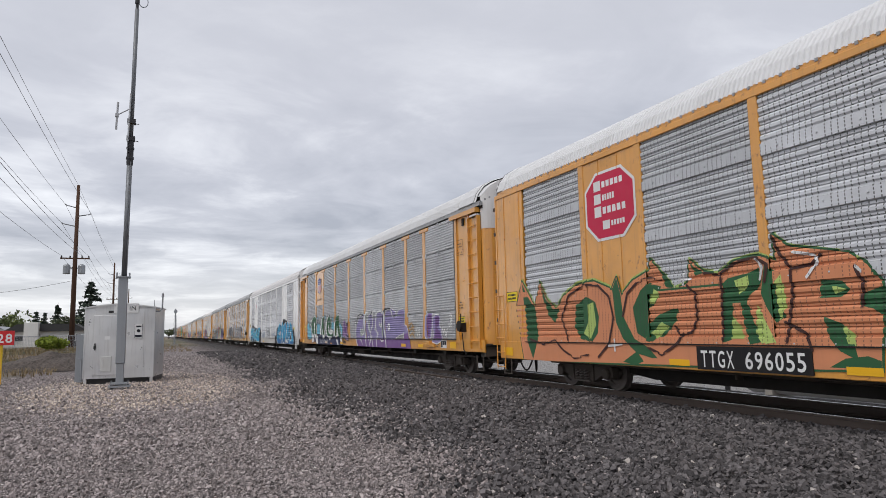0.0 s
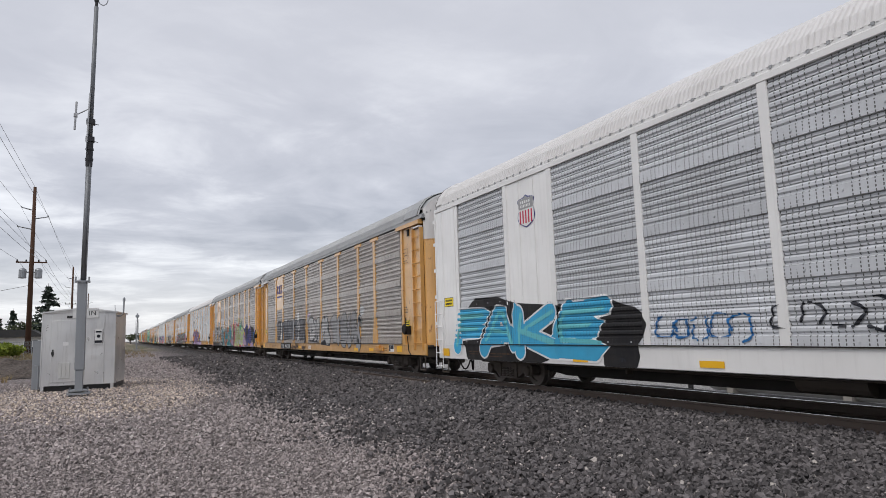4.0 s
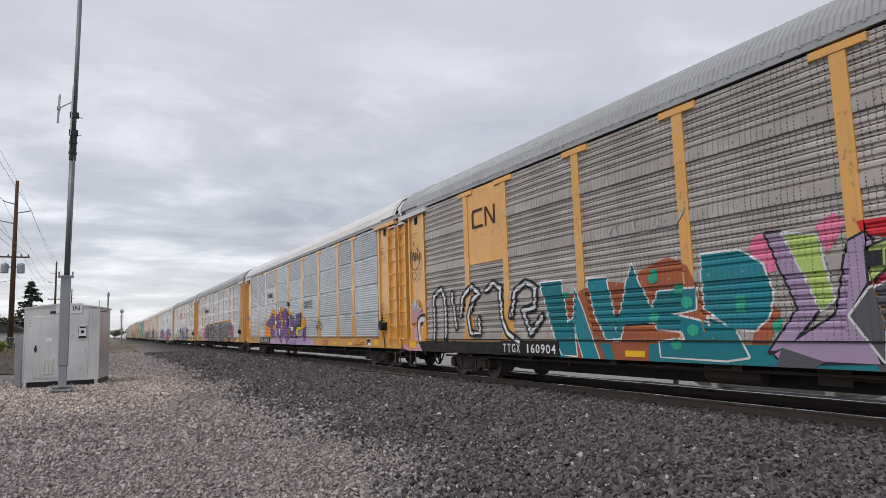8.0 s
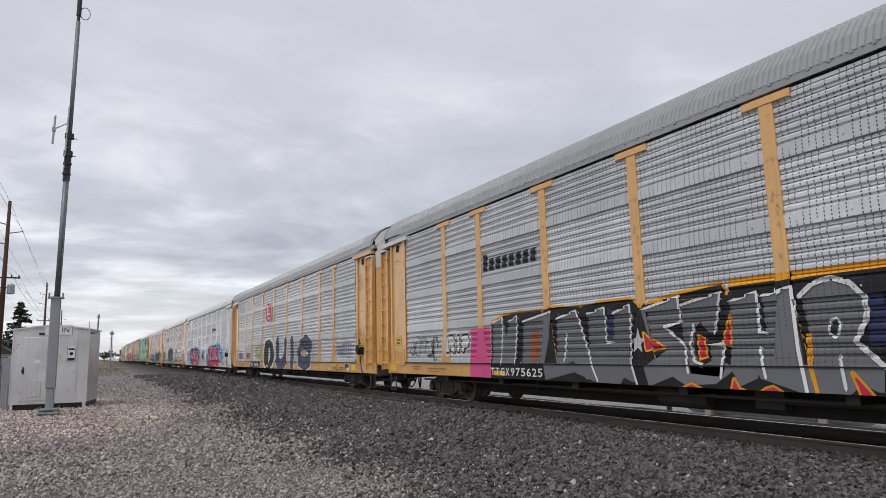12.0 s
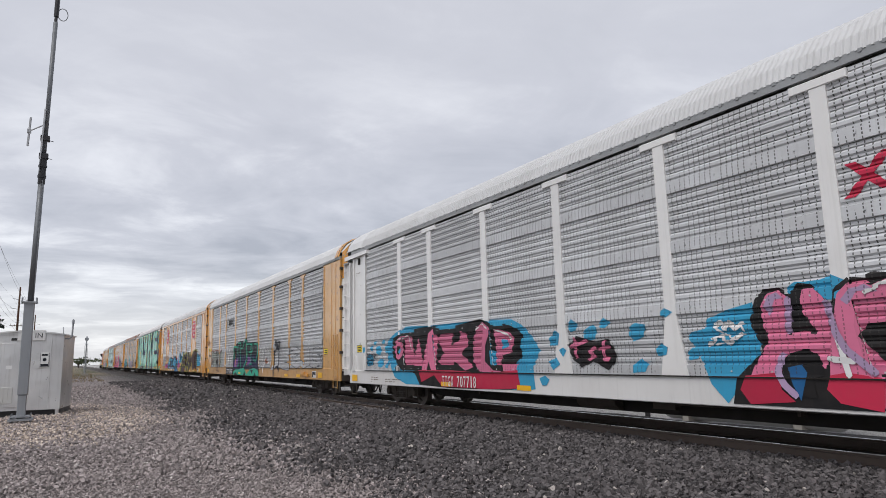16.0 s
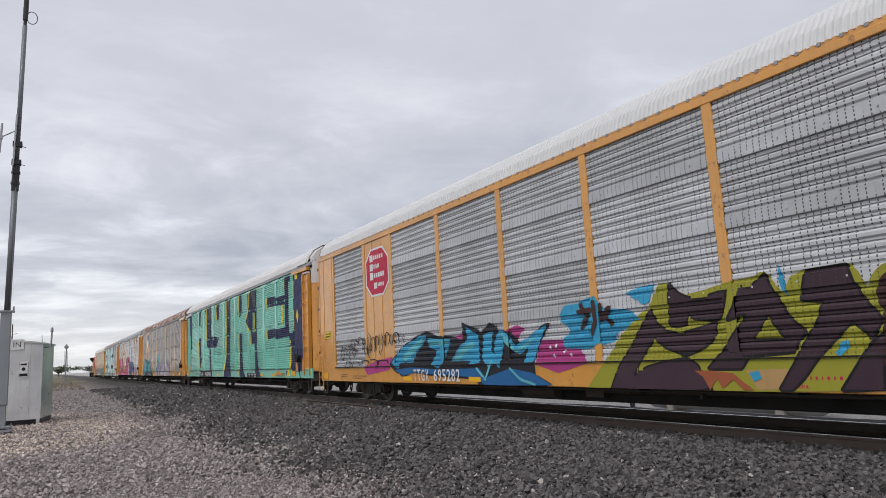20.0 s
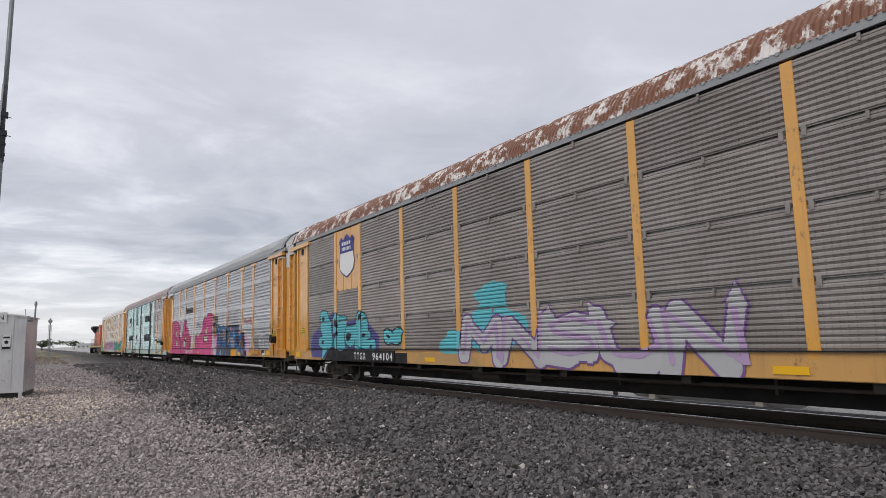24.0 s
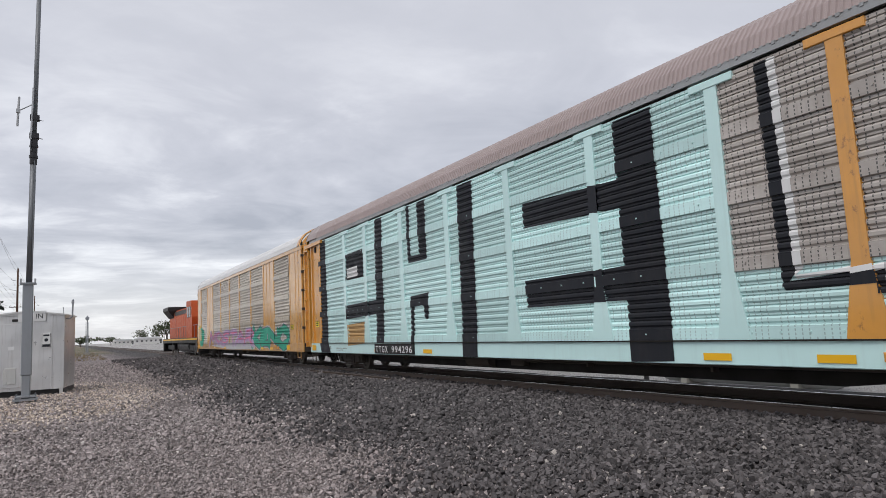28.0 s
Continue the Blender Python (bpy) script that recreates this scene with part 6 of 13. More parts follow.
    line(C["white"], 0.045, (17.72, 1.6), (17.81, 1.7), (17.95, 1.66), (17.97, 1.53), (17.83, 1.46), (17.74, 1.54))
    line(C["white"], 0.03, (13.62, 2), (13.94, 2.06))
    line(C["white"], 0.03, (13.68, 1.54), (13.78, 1.35), (14.05, 1.26), (14.31, 1.32))
    line(C["white"], 0.03, (16.58, 1.8), (16.55, 1.69), (16.71, 1.59), (16.88, 1.61))
    line(C["white"], 0.03, (16.77, 1.1), (16.89, 1), (17.18, 1.02))
    line(C["white"], 0.03, (13.67, 1.08), (13.99, 0.95), (14.06, 0.83))
    line(C["white"], 0.03, (14.91, 1.24), (15.11, 1.03), (15.25, 0.77))
    shape(C["fog"], None, 4, (13.61, 1.46), (13.83, 1.56), (14.04, 1.49), (14.05, 1.29), (13.8, 1.18), (13.62, 1.27))
    shape(C["fog"], None, 4, (14.29, 1.7), (14.37, 1.67), (14.39, 1.29), (14.13, 1.24))
    shape(C["fog"], None, 4, (15.04, 1.91), (15.2, 1.95), (15.2, 1.43), (15.29, 1.39), (15.05, 1.52), (14.92, 1.72))
    shape(C["fog"], None, 4, (17, 1.67), (17.08, 1.63), (17.1, 1.31), (17.18, 1.15), (16.96, 1.23), (16.85, 1.47))
    shape(C["fog"], None, 4, (16.57, 1.74), (16.71, 1.76), (16.85, 1.69), (16.77, 1.61), (16.6, 1.63))
    line(C["ink"], 0.035, (12.95, 1.92), (13.31, 2.16), (13.8, 2.23), (14.17, 2.14))
    line(C["ink"], 0.035, (15.31, 2.11), (15.52, 2.26))
    line(C["ink"], 0.035, (17.05, 2.1), (17.08, 1.79), (17.13, 1.38), (17.22, 1.1))
    line(C["ink"], 0.035, (17.16, 2.19), (17.33, 2.32), (17.71, 2.33), (18.1, 2.31))
    shape(C["navy"], None, 1, (4.63, 1.15), (9.8, 1.1), (10.21, 0.88), (10.11, 0.78), (9.35, 0.68), (6.72, 0.67), (4.59, 0.71))
    shape(C["amber"], None, 7, (7.78, 0.86), (8.18, 0.85), (8.24, 0.77), (7.85, 0.78))
    number_board(car, "TTGX 979682", 5.17, 7.48)
    base_marks(car)
    return car


def car_c():
    car = car_carrier("white car carrier with grey screens and blue graffiti", "white", "galv", "wide", "plain", "white", ("flat", "flat"), ("white", "white"), ((1, 2, 0), (7, 8, 0)), heights=(0.62, 1.04))
    shield_sign(car, 5.0, 4.2, 0.75, 0.8, C["mid_grey"], C["white"], True)
    k = dict(kind="wide", style="plain")
    drape("graffiti_cloud", join(blob(4.0, 1.35, 3.4, 0.85, 1, 0.25), blob(8.0, 1.2, 0.7, 0.7, 2)), C["black"], car, 0, "black sprayed clouds", **k)
    piece(car, "FAKE", 1.2, 7.6, 0.75, 1.95, C["sky"], C["white"], None, C["cyan"], seed=3, label="light blue spray-painted letters", **k)
    scribble(car, 9.0, 11.0, 1.1, 1.6, C["blue"], 3, style="plain")
    scribble(car, 11.3, 14.0, 1.15, 1.75, C["ink"], 4, style="plain", n=6)
    scribble(car, 15.0, 16.7, 1.15, 1.5, C["blue"], 5, style="plain")
    bars(car, 8.0, 9.5, 0.72, 0.92, 1, C["ink"], over="sill")
    shape, line = sprayer(car, "wide", "plain")
    shape(C["black"], None, 1, (16.6, 0.63), (16.64, 1.18), (17.07, 1.27), (17.25, 1.16), (17.35, 1.74), (17.65, 1.89), (17.97, 1.78), (17.85, 1.18), (18.16, 0.63), (17.67, 0.63))
    shape(C["black"], None, 1, (19.24, 1.8), (19.3, 2.05), (19.52, 2.12), (19.68, 2.03), (19.58, 1.67), (19.26, 1.58))
    shape(C["black"], None, 1, (20.23, 2.23), (20.34, 2.46), (20.62, 2.51), (20.88, 2.39), (21.06, 2.49), (21.31, 2.47), (21.43, 2.34), (21.63, 2.41), (21.93, 2.37), (22.09, 2.15), (22.03, 1.85), (21.44, 2.15), (20.76, 2.08), (20.29, 1.93))
    shape(C["black"], None, 1, (22.76, 1.51), (22.83, 1.8), (22.99, 1.9), (23.17, 1.79), (23.11, 1.55), (22.88, 1.46))
    shape(C["black"], None, 1, (24.37, 1.55), (24.45, 1.64), (24.63, 1.69), (24.9, 1.62), (25.04, 1.45), (25.11, 1.23), (25.3, 1.29), (25.54, 1.26), (25.72, 1.15), (25.83, 0.99), (25.91, 0.84), (25.86, 0.66), (24.61, 0.63), (24.86, 0.85), (24.58, 1.25))
    shape(C["sky"], C["white"], 3, (17.67, 1.16), (17.81, 1.65), (18.08, 1.91), (19.03, 2.19), (19.36, 1.95), (19.27, 1.68), (19.04, 1.53), (18.47, 1.44), (18.34, 1.29), (19.24, 1.3), (19.11, 1.08), (18.65, 0.8), (18.96, 0.63), (18.4, 0.64), (18.05, 0.72), (17.7, 0.98))
    shape(C["white"], None, 4, (18.33, 1.44), (18.6, 1.65), (18.67, 1.57), (18.47, 1.39))
    shape(C["sky"], C["white"], 3, (19.21, 1), (19.63, 1.79), (20.23, 2.29), (20.4, 2.1), (20.38, 1.41), (20.28, 0.72), (19.93, 0.65), (19.69, 1.08), (19.54, 1.16), (19.34, 0.81), (19.5, 0.67), (18.64, 0.67))
    shape(C["sky"], C["white"], 4, (20.33, 1.76), (20.57, 1.98), (21.02, 2.01), (21.28, 2.18), (21.61, 2.2), (21.9, 2.01), (21.96, 1.69), (21.84, 1.38), (21.59, 1.23), (21.49, 0.96), (21.24, 0.85), (21.31, 0.69), (20.98, 0.68), (20.68, 0.84), (20.4, 1.09))
    shape(C["sky"], C["white"], 3, (21.59, 1.23), (21.99, 1.4), (21.98, 1.3), (22.39, 1.16), (22.69, 1.47), (22.7, 1.61), (22.81, 1.37), (22.89, 1.51), (22.92, 1.17), (22.64, 0.98), (22.23, 0.92), (21.81, 1.07))
    shape(C["sky"], C["white"], 3, (21.99, 1.69), (22.13, 2.1), (22.35, 2.2), (22.63, 2.22), (22.81, 2.05), (22.85, 1.75), (22.78, 1.37), (22.6, 1.22), (22.25, 1.18), (21.98, 1.33))
    shape(C["sky"], C["white"], 4, (22.8, 1.27), (23.15, 1.55), (23.25, 1.75), (23.23, 2.07), (23.39, 2.2), (23.95, 2.04), (24.03, 1.74), (24.27, 1.6), (24.54, 1.34), (24.75, 1.09), (24.86, 0.85), (24.78, 0.65), (23.35, 0.64), (23.09, 0.99), (22.89, 1.1))
    shape(C["blue"], None, 5, (17.83, 0.94), (19.52, 0.99), (20.3, 0.97), (21.33, 0.94), (21.46, 0.7), (18.86, 0.63), (18.17, 0.66))
    shape(C["blue"], None, 5, (22.29, 0.88), (23.02, 0.93), (23.35, 0.64), (22.34, 0.64), (21.46, 0.7))
    shape(C["blue"], None, 5, (23.37, 0.81), (24.82, 0.89), (24.75, 0.67), (23.45, 0.65))
    shape(C["white"], None, 6, (23.37, 1.08), (23.48, 1.36), (23.68, 1.61), (23.83, 1.39), (24.01, 1.13), (24.07, 0.96), (23.93, 0.87), (23.61, 0.9))
    shape(C["black"], None, 7, (23.47, 1.06), (23.56, 1.28), (23.69, 1.42), (23.81, 1.26), (23.93, 1.07), (23.84, 0.96), (23.59, 0.97))
    line(C["white"], 0.05, (22.85, 1.1), (23.09, 0.97), (23.33, 0.66))
    line(C["white"], 0.05, (20.38, 1.41), (20.34, 0.97), (20.67, 0.73), (21.06, 0.68))
    line(C["white"], 0.05, (17.7, 0.94), (18.05, 0.68))
    line(C["white"], 0.05, (19.69, 1.08), (19.99, 0.69))
    shape(C["blue"], None, 6, (21.19, 2.11), (21.74, 1.97), (21.79, 1.65), (21.58, 1.87), (21.26, 1.89))
    shape(C["blue"], None, 6, (20.65, 1.8), (20.77, 1.83), (20.95, 1.29), (20.82, 1.23))
    shape(C["blue"], None, 6, (22.87, 1.27), (23.19, 1.41), (23.25, 1.36), (22.98, 1.16))
    shape(C["blue"], None, 6, (23.89, 1.53), (23.95, 1.54), (24.37, 1.15), (24.27, 1.1))
    shape(C["blue"], None, 6, (22.53, 1.17), (22.68, 1.32), (22.68, 1.13), (22.44, 0.98))
    shape(C["white"], None, 6, (20.98, 1.4), (21.17, 1.67), (21.26, 1.63), (21.12, 1.37))
    shape(C["black"], None, 7, (21.05, 1.44), (21.16, 1.6), (21.19, 1.59), (21.11, 1.44))
    base_marks(car, True)
    return car


def car_d():
    car = car_carrier("yellow car carrier with brown soiled screens and pale grey graffiti", "pale_yellow", "brown", "wide", "cap", "grey", ("ladder", "ladder"), ("white", "white"), ((1, 2, 2),), chord=None, heights=(0.67, 1.03))
    drape("name_mark", join(poly((4.35, 4.05), (4.55, 3.95), (4.75, 4.05), (4.75, 4.12), (4.5, 4.12), (4.5, 4.33), (4.75, 4.33), (4.75, 4.4), (4.55, 4.5), (4.35, 4.4)), rect(4.85, 5.2, 3.97, 4.48), poly((5.28, 3.97), (5.42, 3.97), (5.72, 4.48), (5.58, 4.48)), poly((5.58, 3.97), (5.72, 3.97), (5.42, 4.48), (5.28, 4.48)), rect(4.35, 5.72, 3.75, 3.83)), C["flag_blue"], car, 2, "dark blue emblem shapes", over="panel")
    shape, line = sprayer(car, "wide", "cap")
    shape(C["slate"], None, 1, (4.55, 2.35), (5.65, 2.32), (6.11, 2.25), (6.88, 2.32), (8.39, 2.29), (9.79, 2.26), (10.27, 2.31), (10.95, 2.27), (11.09, 1.87), (11.23, 1.59), (11.17, 1.21), (9.26, 1.2), (8.39, 1.24), (6.37, 1.2), (4.46, 1.18))
    shape(C["grey"], C["ink"], 3, (6.56, 2.22), (7.18, 2.21), (7.21, 1.87), (6.93, 1.64), (7.04, 1.27), (6.47, 1.21), (6.27, 1.41), (6.62, 1.71))
    shape(C["grey"], C["ink"], 3, (7.39, 2.28), (7.67, 2.26), (7.84, 1.67), (7.89, 2.24), (8.18, 2.25), (8.22, 1.26), (7.95, 1.26), (7.67, 1.61), (7.4, 1.27))
    shape(C["grey"], C["ink"], 3, (4.62, 2.13), (5.27, 2.21), (5.28, 1.69), (4.95, 1.29), (4.55, 1.27))
    shape(C["grey"], C["ink"], 3, (9.19, 2.1), (9.46, 2.13), (9.45, 1.71), (9.44, 1.25), (9.03, 1.23), (9.29, 1.56))
    shape(C["grey"], C["ink"], 3, (10.33, 2.26), (10.59, 2.27), (10.69, 2.04), (10.83, 2.24), (10.97, 2.25), (10.94, 1.23), (10.73, 1.19), (10.7, 1.52), (10.52, 1.52), (10.42, 1.19), (10.23, 1.19), (10.22, 1.73))
    shape(C["mid_grey"], C["ink"], 3, (8.65, 2.33), (8.98, 2.33), (8.92, 1.2), (8.52, 1.2))
    shape(C["pale_grey"], C["ink"], 4, (9.54, 1.86), (9.64, 2.12), (9.93, 2.24), (10.18, 2.07), (10.19, 1.83), (10.01, 1.66), (9.74, 1.67))
    shape(C["pale_grey"], C["ink"], 4, (9.51, 1.56), (10.01, 1.62), (9.99, 1.46), (9.55, 1.47))
    shape(C["pale_grey"], C["ink"], 4, (9.54, 1.35), (9.92, 1.44), (10.02, 1.29), (9.97, 1.17), (9.62, 1.15), (9.48, 1.23))
    shape(C["white"], None, 4, (9.45, 2.5), (9.46, 2.58), (9.65, 2.58), (9.72, 2.68), (9.96, 2.6), (9.97, 2.39), (10.07, 2.23), (9.79, 2.24), (9.61, 2.17), (9.58, 2.33))
    shape(C["ink"], None, 5, (9.65, 2), (9.73, 1.93), (9.67, 1.86))
    shape(C["ink"], None, 5, (10.04, 1.92), (10.12, 1.97), (10.06, 1.84))
    shape(C["ink"], None, 5, (9.85, 2.12), (9.92, 2.11), (9.9, 1.94), (9.83, 1.95))
    shape(C["ink"], None, 5, (9.81, 1.8), (9.89, 1.86), (9.95, 1.76))
    shape(C["white"], C["ink"], 4, (5.62, 1.95), (5.6, 2.28), (5.81, 2.27), (5.74, 1.94), (5.92, 1.22), (5.32, 1.22), (5.47, 1.55))
    shape(C["pale_grey"], None, 4, (6.57, 2.41), (6.58, 2.53), (6.79, 2.41), (7.06, 2.43), (7.09, 2.27), (6.77, 2.2), (6.63, 2.3))
    shape(C["pale_grey"], None, 4, (4.56, 2.49), (4.77, 2.43), (4.71, 2.27), (4.55, 2.28))
    shape(C["pale_grey"], None, 4, (11.65, 2.1), (11.68, 2.36), (11.8, 2.52), (12.06, 2.58), (12.24, 2.51), (12.39, 2.57), (12.47, 2.44), (12.32, 2.37), (12.08, 2.32), (12.01, 2.15), (11.86, 2.15), (11.79, 2.07))
    shape(C["lilac"], None, 5, (11.84, 2.39), (11.95, 2.52), (12.15, 2.55), (12.18, 2.39), (11.98, 2.31))
    shape(C["ink"], None, 2, (11.91, 1.95), (12.07, 2.19), (12.37, 2.37), (12.76, 2.32), (13.04, 2.17), (13.14, 1.97), (13.24, 2.15), (13.35, 2.1), (13.43, 2.17), (13.53, 2.08), (13.62, 2.22), (13.83, 2.27), (14.02, 2.26), (13.89, 1.03), (13.57, 1.1), (12.19, 1.1), (12.18, 1.47), (11.95, 1.56))
    shape(C["pale_grey"], C["ink"], 4, (11.96, 1.82), (12.01, 2.07), (12.26, 2.25), (12.59, 2.3), (12.92, 2.19), (13.12, 1.9), (13.09, 1.52), (12.94, 1.22), (12.56, 1.16), (12.25, 1.18), (12.24, 1.59), (12.1, 1.56), (11.98, 1.65))
    shape(C["ink"], None, 5, (12.11, 1.97), (12.18, 1.93), (12.28, 1.22), (12.22, 1.18), (12.2, 1.59))
    shape(C["ink"], None, 5, (12.48, 1.96), (12.53, 1.94), (12.57, 1.7), (12.78, 1.69), (12.78, 1.64), (12.58, 1.58), (12.59, 1.34), (12.56, 1.31), (12.51, 1.7))
    shape(C["pale_grey"], C["ink"], 4, (13.13, 2.05), (13.22, 2.18), (13.31, 2.12), (13.33, 1.88), (13.36, 2.06), (13.47, 2.17), (13.54, 2.05), (13.53, 1.57), (13.51, 1.25), (13.36, 1.14), (13.15, 1.15), (13.09, 1.37))
    shape(C["ink"], None, 5, (13.3, 1.88), (13.35, 1.88), (13.34, 1.32), (13.26, 1.29))
    shape(C["ink"], None, 5, (13.19, 1.35), (13.45, 1.34), (13.43, 1.28), (13.22, 1.29))
    shape(C["pale_grey"], C["ink"], 4, (13.54, 1.64), (13.62, 2.08), (13.76, 2.22), (14.02, 2.25), (13.9, 1.07), (13.71, 1.14), (13.67, 1.35), (13.56, 1.53))
    shape(C["ink"], None, 5, (13.74, 1.7), (13.97, 1.76), (13.96, 1.72), (13.77, 1.67))
    shape(C["ink"], None, 5, (13.51, 1.5), (13.74, 1.35), (13.75, 1.14), (13.71, 1.24))
    line(C["ink"], 0.04, (11.18, 2.25), (11.4, 1.99))
    line(C["ink"], 0.04, (11.42, 2.23), (11.16, 2))
    line(C["ink"], 0.04, (11.39, 1.71), (11.47, 1.64), (11.47, 1.58), (11.38, 1.53), (11.29, 1.59), (11.3, 1.65), (11.39, 1.71))
    line(C["ink"], 0.04, (11.37, 1.47), (11.45, 1.31), (11.26, 1.31), (11.37, 1.47))
    line(C["ink"], 0.04, (11.25, 1.25), (11.45, 1.25), (11.44, 1.09), (11.23, 1.09), (11.25, 1.25))
    line(C["ink"], 0.04, (9.39, 0.74), (9.53, 0.92), (9.65, 0.74), (9.81, 0.93), (9.9, 0.75))
    line(C["ink"], 0.04, (10.74, 0.73), (10.91, 0.87), (10.86, 0.73), (11.04, 0.85), (11.09, 0.71), (11.21, 0.86), (11.28, 0.75), (11.43, 0.88))
    line(C["ink"], 0.04, (9.23, 0.89), (9.42, 0.99), (9.52, 0.89), (9.39, 0.74), (9.22, 0.78), (9.23, 0.89))
    line(C["ink"], 0.04, (8.34, 0.73), (8.52, 0.88), (8.62, 0.72), (8.84, 0.87), (8.99, 0.75), (9.15, 0.85))
    shape(C["white"], None, 1, (11.88, 0.85), (12.26, 0.88), (12.18, 0.81))
    line(C["white"], 0.03, (11.99, 0.93), (12.11, 0.73))
    line(C["white"], 0.03, (12.18, 0.96), (12.27, 0.74), (12.38, 0.94), (12.47, 0.74), (12.6, 0.94))
    shape(C["ink"], None, 2, (14.32, 1.9), (14.75, 2.29), (15.26, 2.32), (15.6, 2.15), (15.61, 1.6), (15.94, 1.21), (15.85, 0.9), (14.37, 0.96))
    shape(C["pale_grey"], C["ink"], 4, (14.46, 1.97), (14.75, 2.23), (14.93, 2.15), (14.95, 1.62), (14.53, 1.21), (14.37, 1.3))
    shape(C["pale_grey"], C["ink"], 4, (14.92, 2.03), (15.13, 2.28), (15.43, 2.24), (15.52, 1.92), (15.38, 1.64), (15.81, 1.28), (15.84, 1.02), (15.38, 0.93), (15.04, 1.21), (14.38, 1.04), (14.53, 1.3), (15.01, 1.53))
    shape(C["mid_grey"], C["ink"], 3, (15.87, 1.97), (16.22, 2.22), (16.49, 2.31), (16.88, 2.24), (16.95, 1.98), (16.93, 1.2), (16.87, 1.06), (16.33, 1.09), (16.26, 1.5), (15.92, 1.89))
    shape(C["mid_grey"], C["ink"], 3, (17.05, 1.97), (17.25, 2.21), (17.33, 2.09), (17.37, 1.54), (17.37, 1.13), (17.22, 0.93), (17.01, 1.06), (16.87, 1.13))
    shape(C["mid_grey"], C["ink"], 3, (17.64, 2.07), (17.83, 2.29), (18.11, 2.33), (18.33, 2.21), (18.37, 1.95), (18.21, 1.77), (18.42, 1.57), (18.42, 1.19), (18.12, 0.85), (17.73, 0.9), (17.34, 1.2), (17.46, 2.08))
    shape(C["mid_grey"], C["ink"], 3, (18.38, 1.89), (18.85, 2.28), (18.86, 2.04), (18.59, 1.81), (18.86, 1.67), (18.56, 1.5), (18.91, 1.19), (18.95, 0.96), (18.63, 0.83), (18.41, 1.07), (18.49, 1.5))
    shape(C["mid_grey"], C["ink"], 3, (18.96, 2.03), (19.13, 2.32), (19.39, 2.35), (19.62, 2.23), (19.58, 1.87), (19.38, 1.71), (19.63, 1.47), (19.68, 1.08), (19.4, 1.02), (19.23, 1.42), (19.06, 1.07), (18.92, 1.25))
    shape(C["mid_grey"], C["ink"], 3, (19.83, 1.74), (19.92, 2.06), (20.07, 2.18), (20.28, 2.08), (20.28, 1.82), (20.16, 1.74), (19.97, 1.73), (20.05, 1.45), (20.18, 1.19), (20.15, 0.92), (19.97, 0.73), (19.7, 0.75), (19.61, 0.97), (19.68, 1.41))
    shape(C["ink"], None, 5, (17.97, 2.05), (18.07, 2.07), (18.04, 1.96), (17.97, 1.97))
    shape(C["ink"], None, 5, (19.32, 2), (19.4, 2.02), (19.38, 1.93), (19.32, 1.93))
    shape(C["pale_grey"], None, 1, (20, 2.25), (20.04, 2.41), (20.22, 2.55), (20.52, 2.45), (20.62, 2.38), (20.39, 2.12), (20.23, 2.11))
    line(C["ink"], 0.04, (20.01, 2.05), (20, 1.92))
    line(C["ink"], 0.04, (20.09, 2.05), (20.17, 2.04), (20.09, 1.96), (20.15, 1.91))
    line(C["ink"], 0.04, (19.79, 1.35), (19.79, 1.08))
    line(C["ink"], 0.04, (19.94, 1.21), (19.99, 1.13), (19.93, 1.05), (19.9, 1.13), (19.94, 1.21))
    number_board(car, "TTGX 987277", 5.6, 8.1, C["black"])
    base_marks(car)
    return car


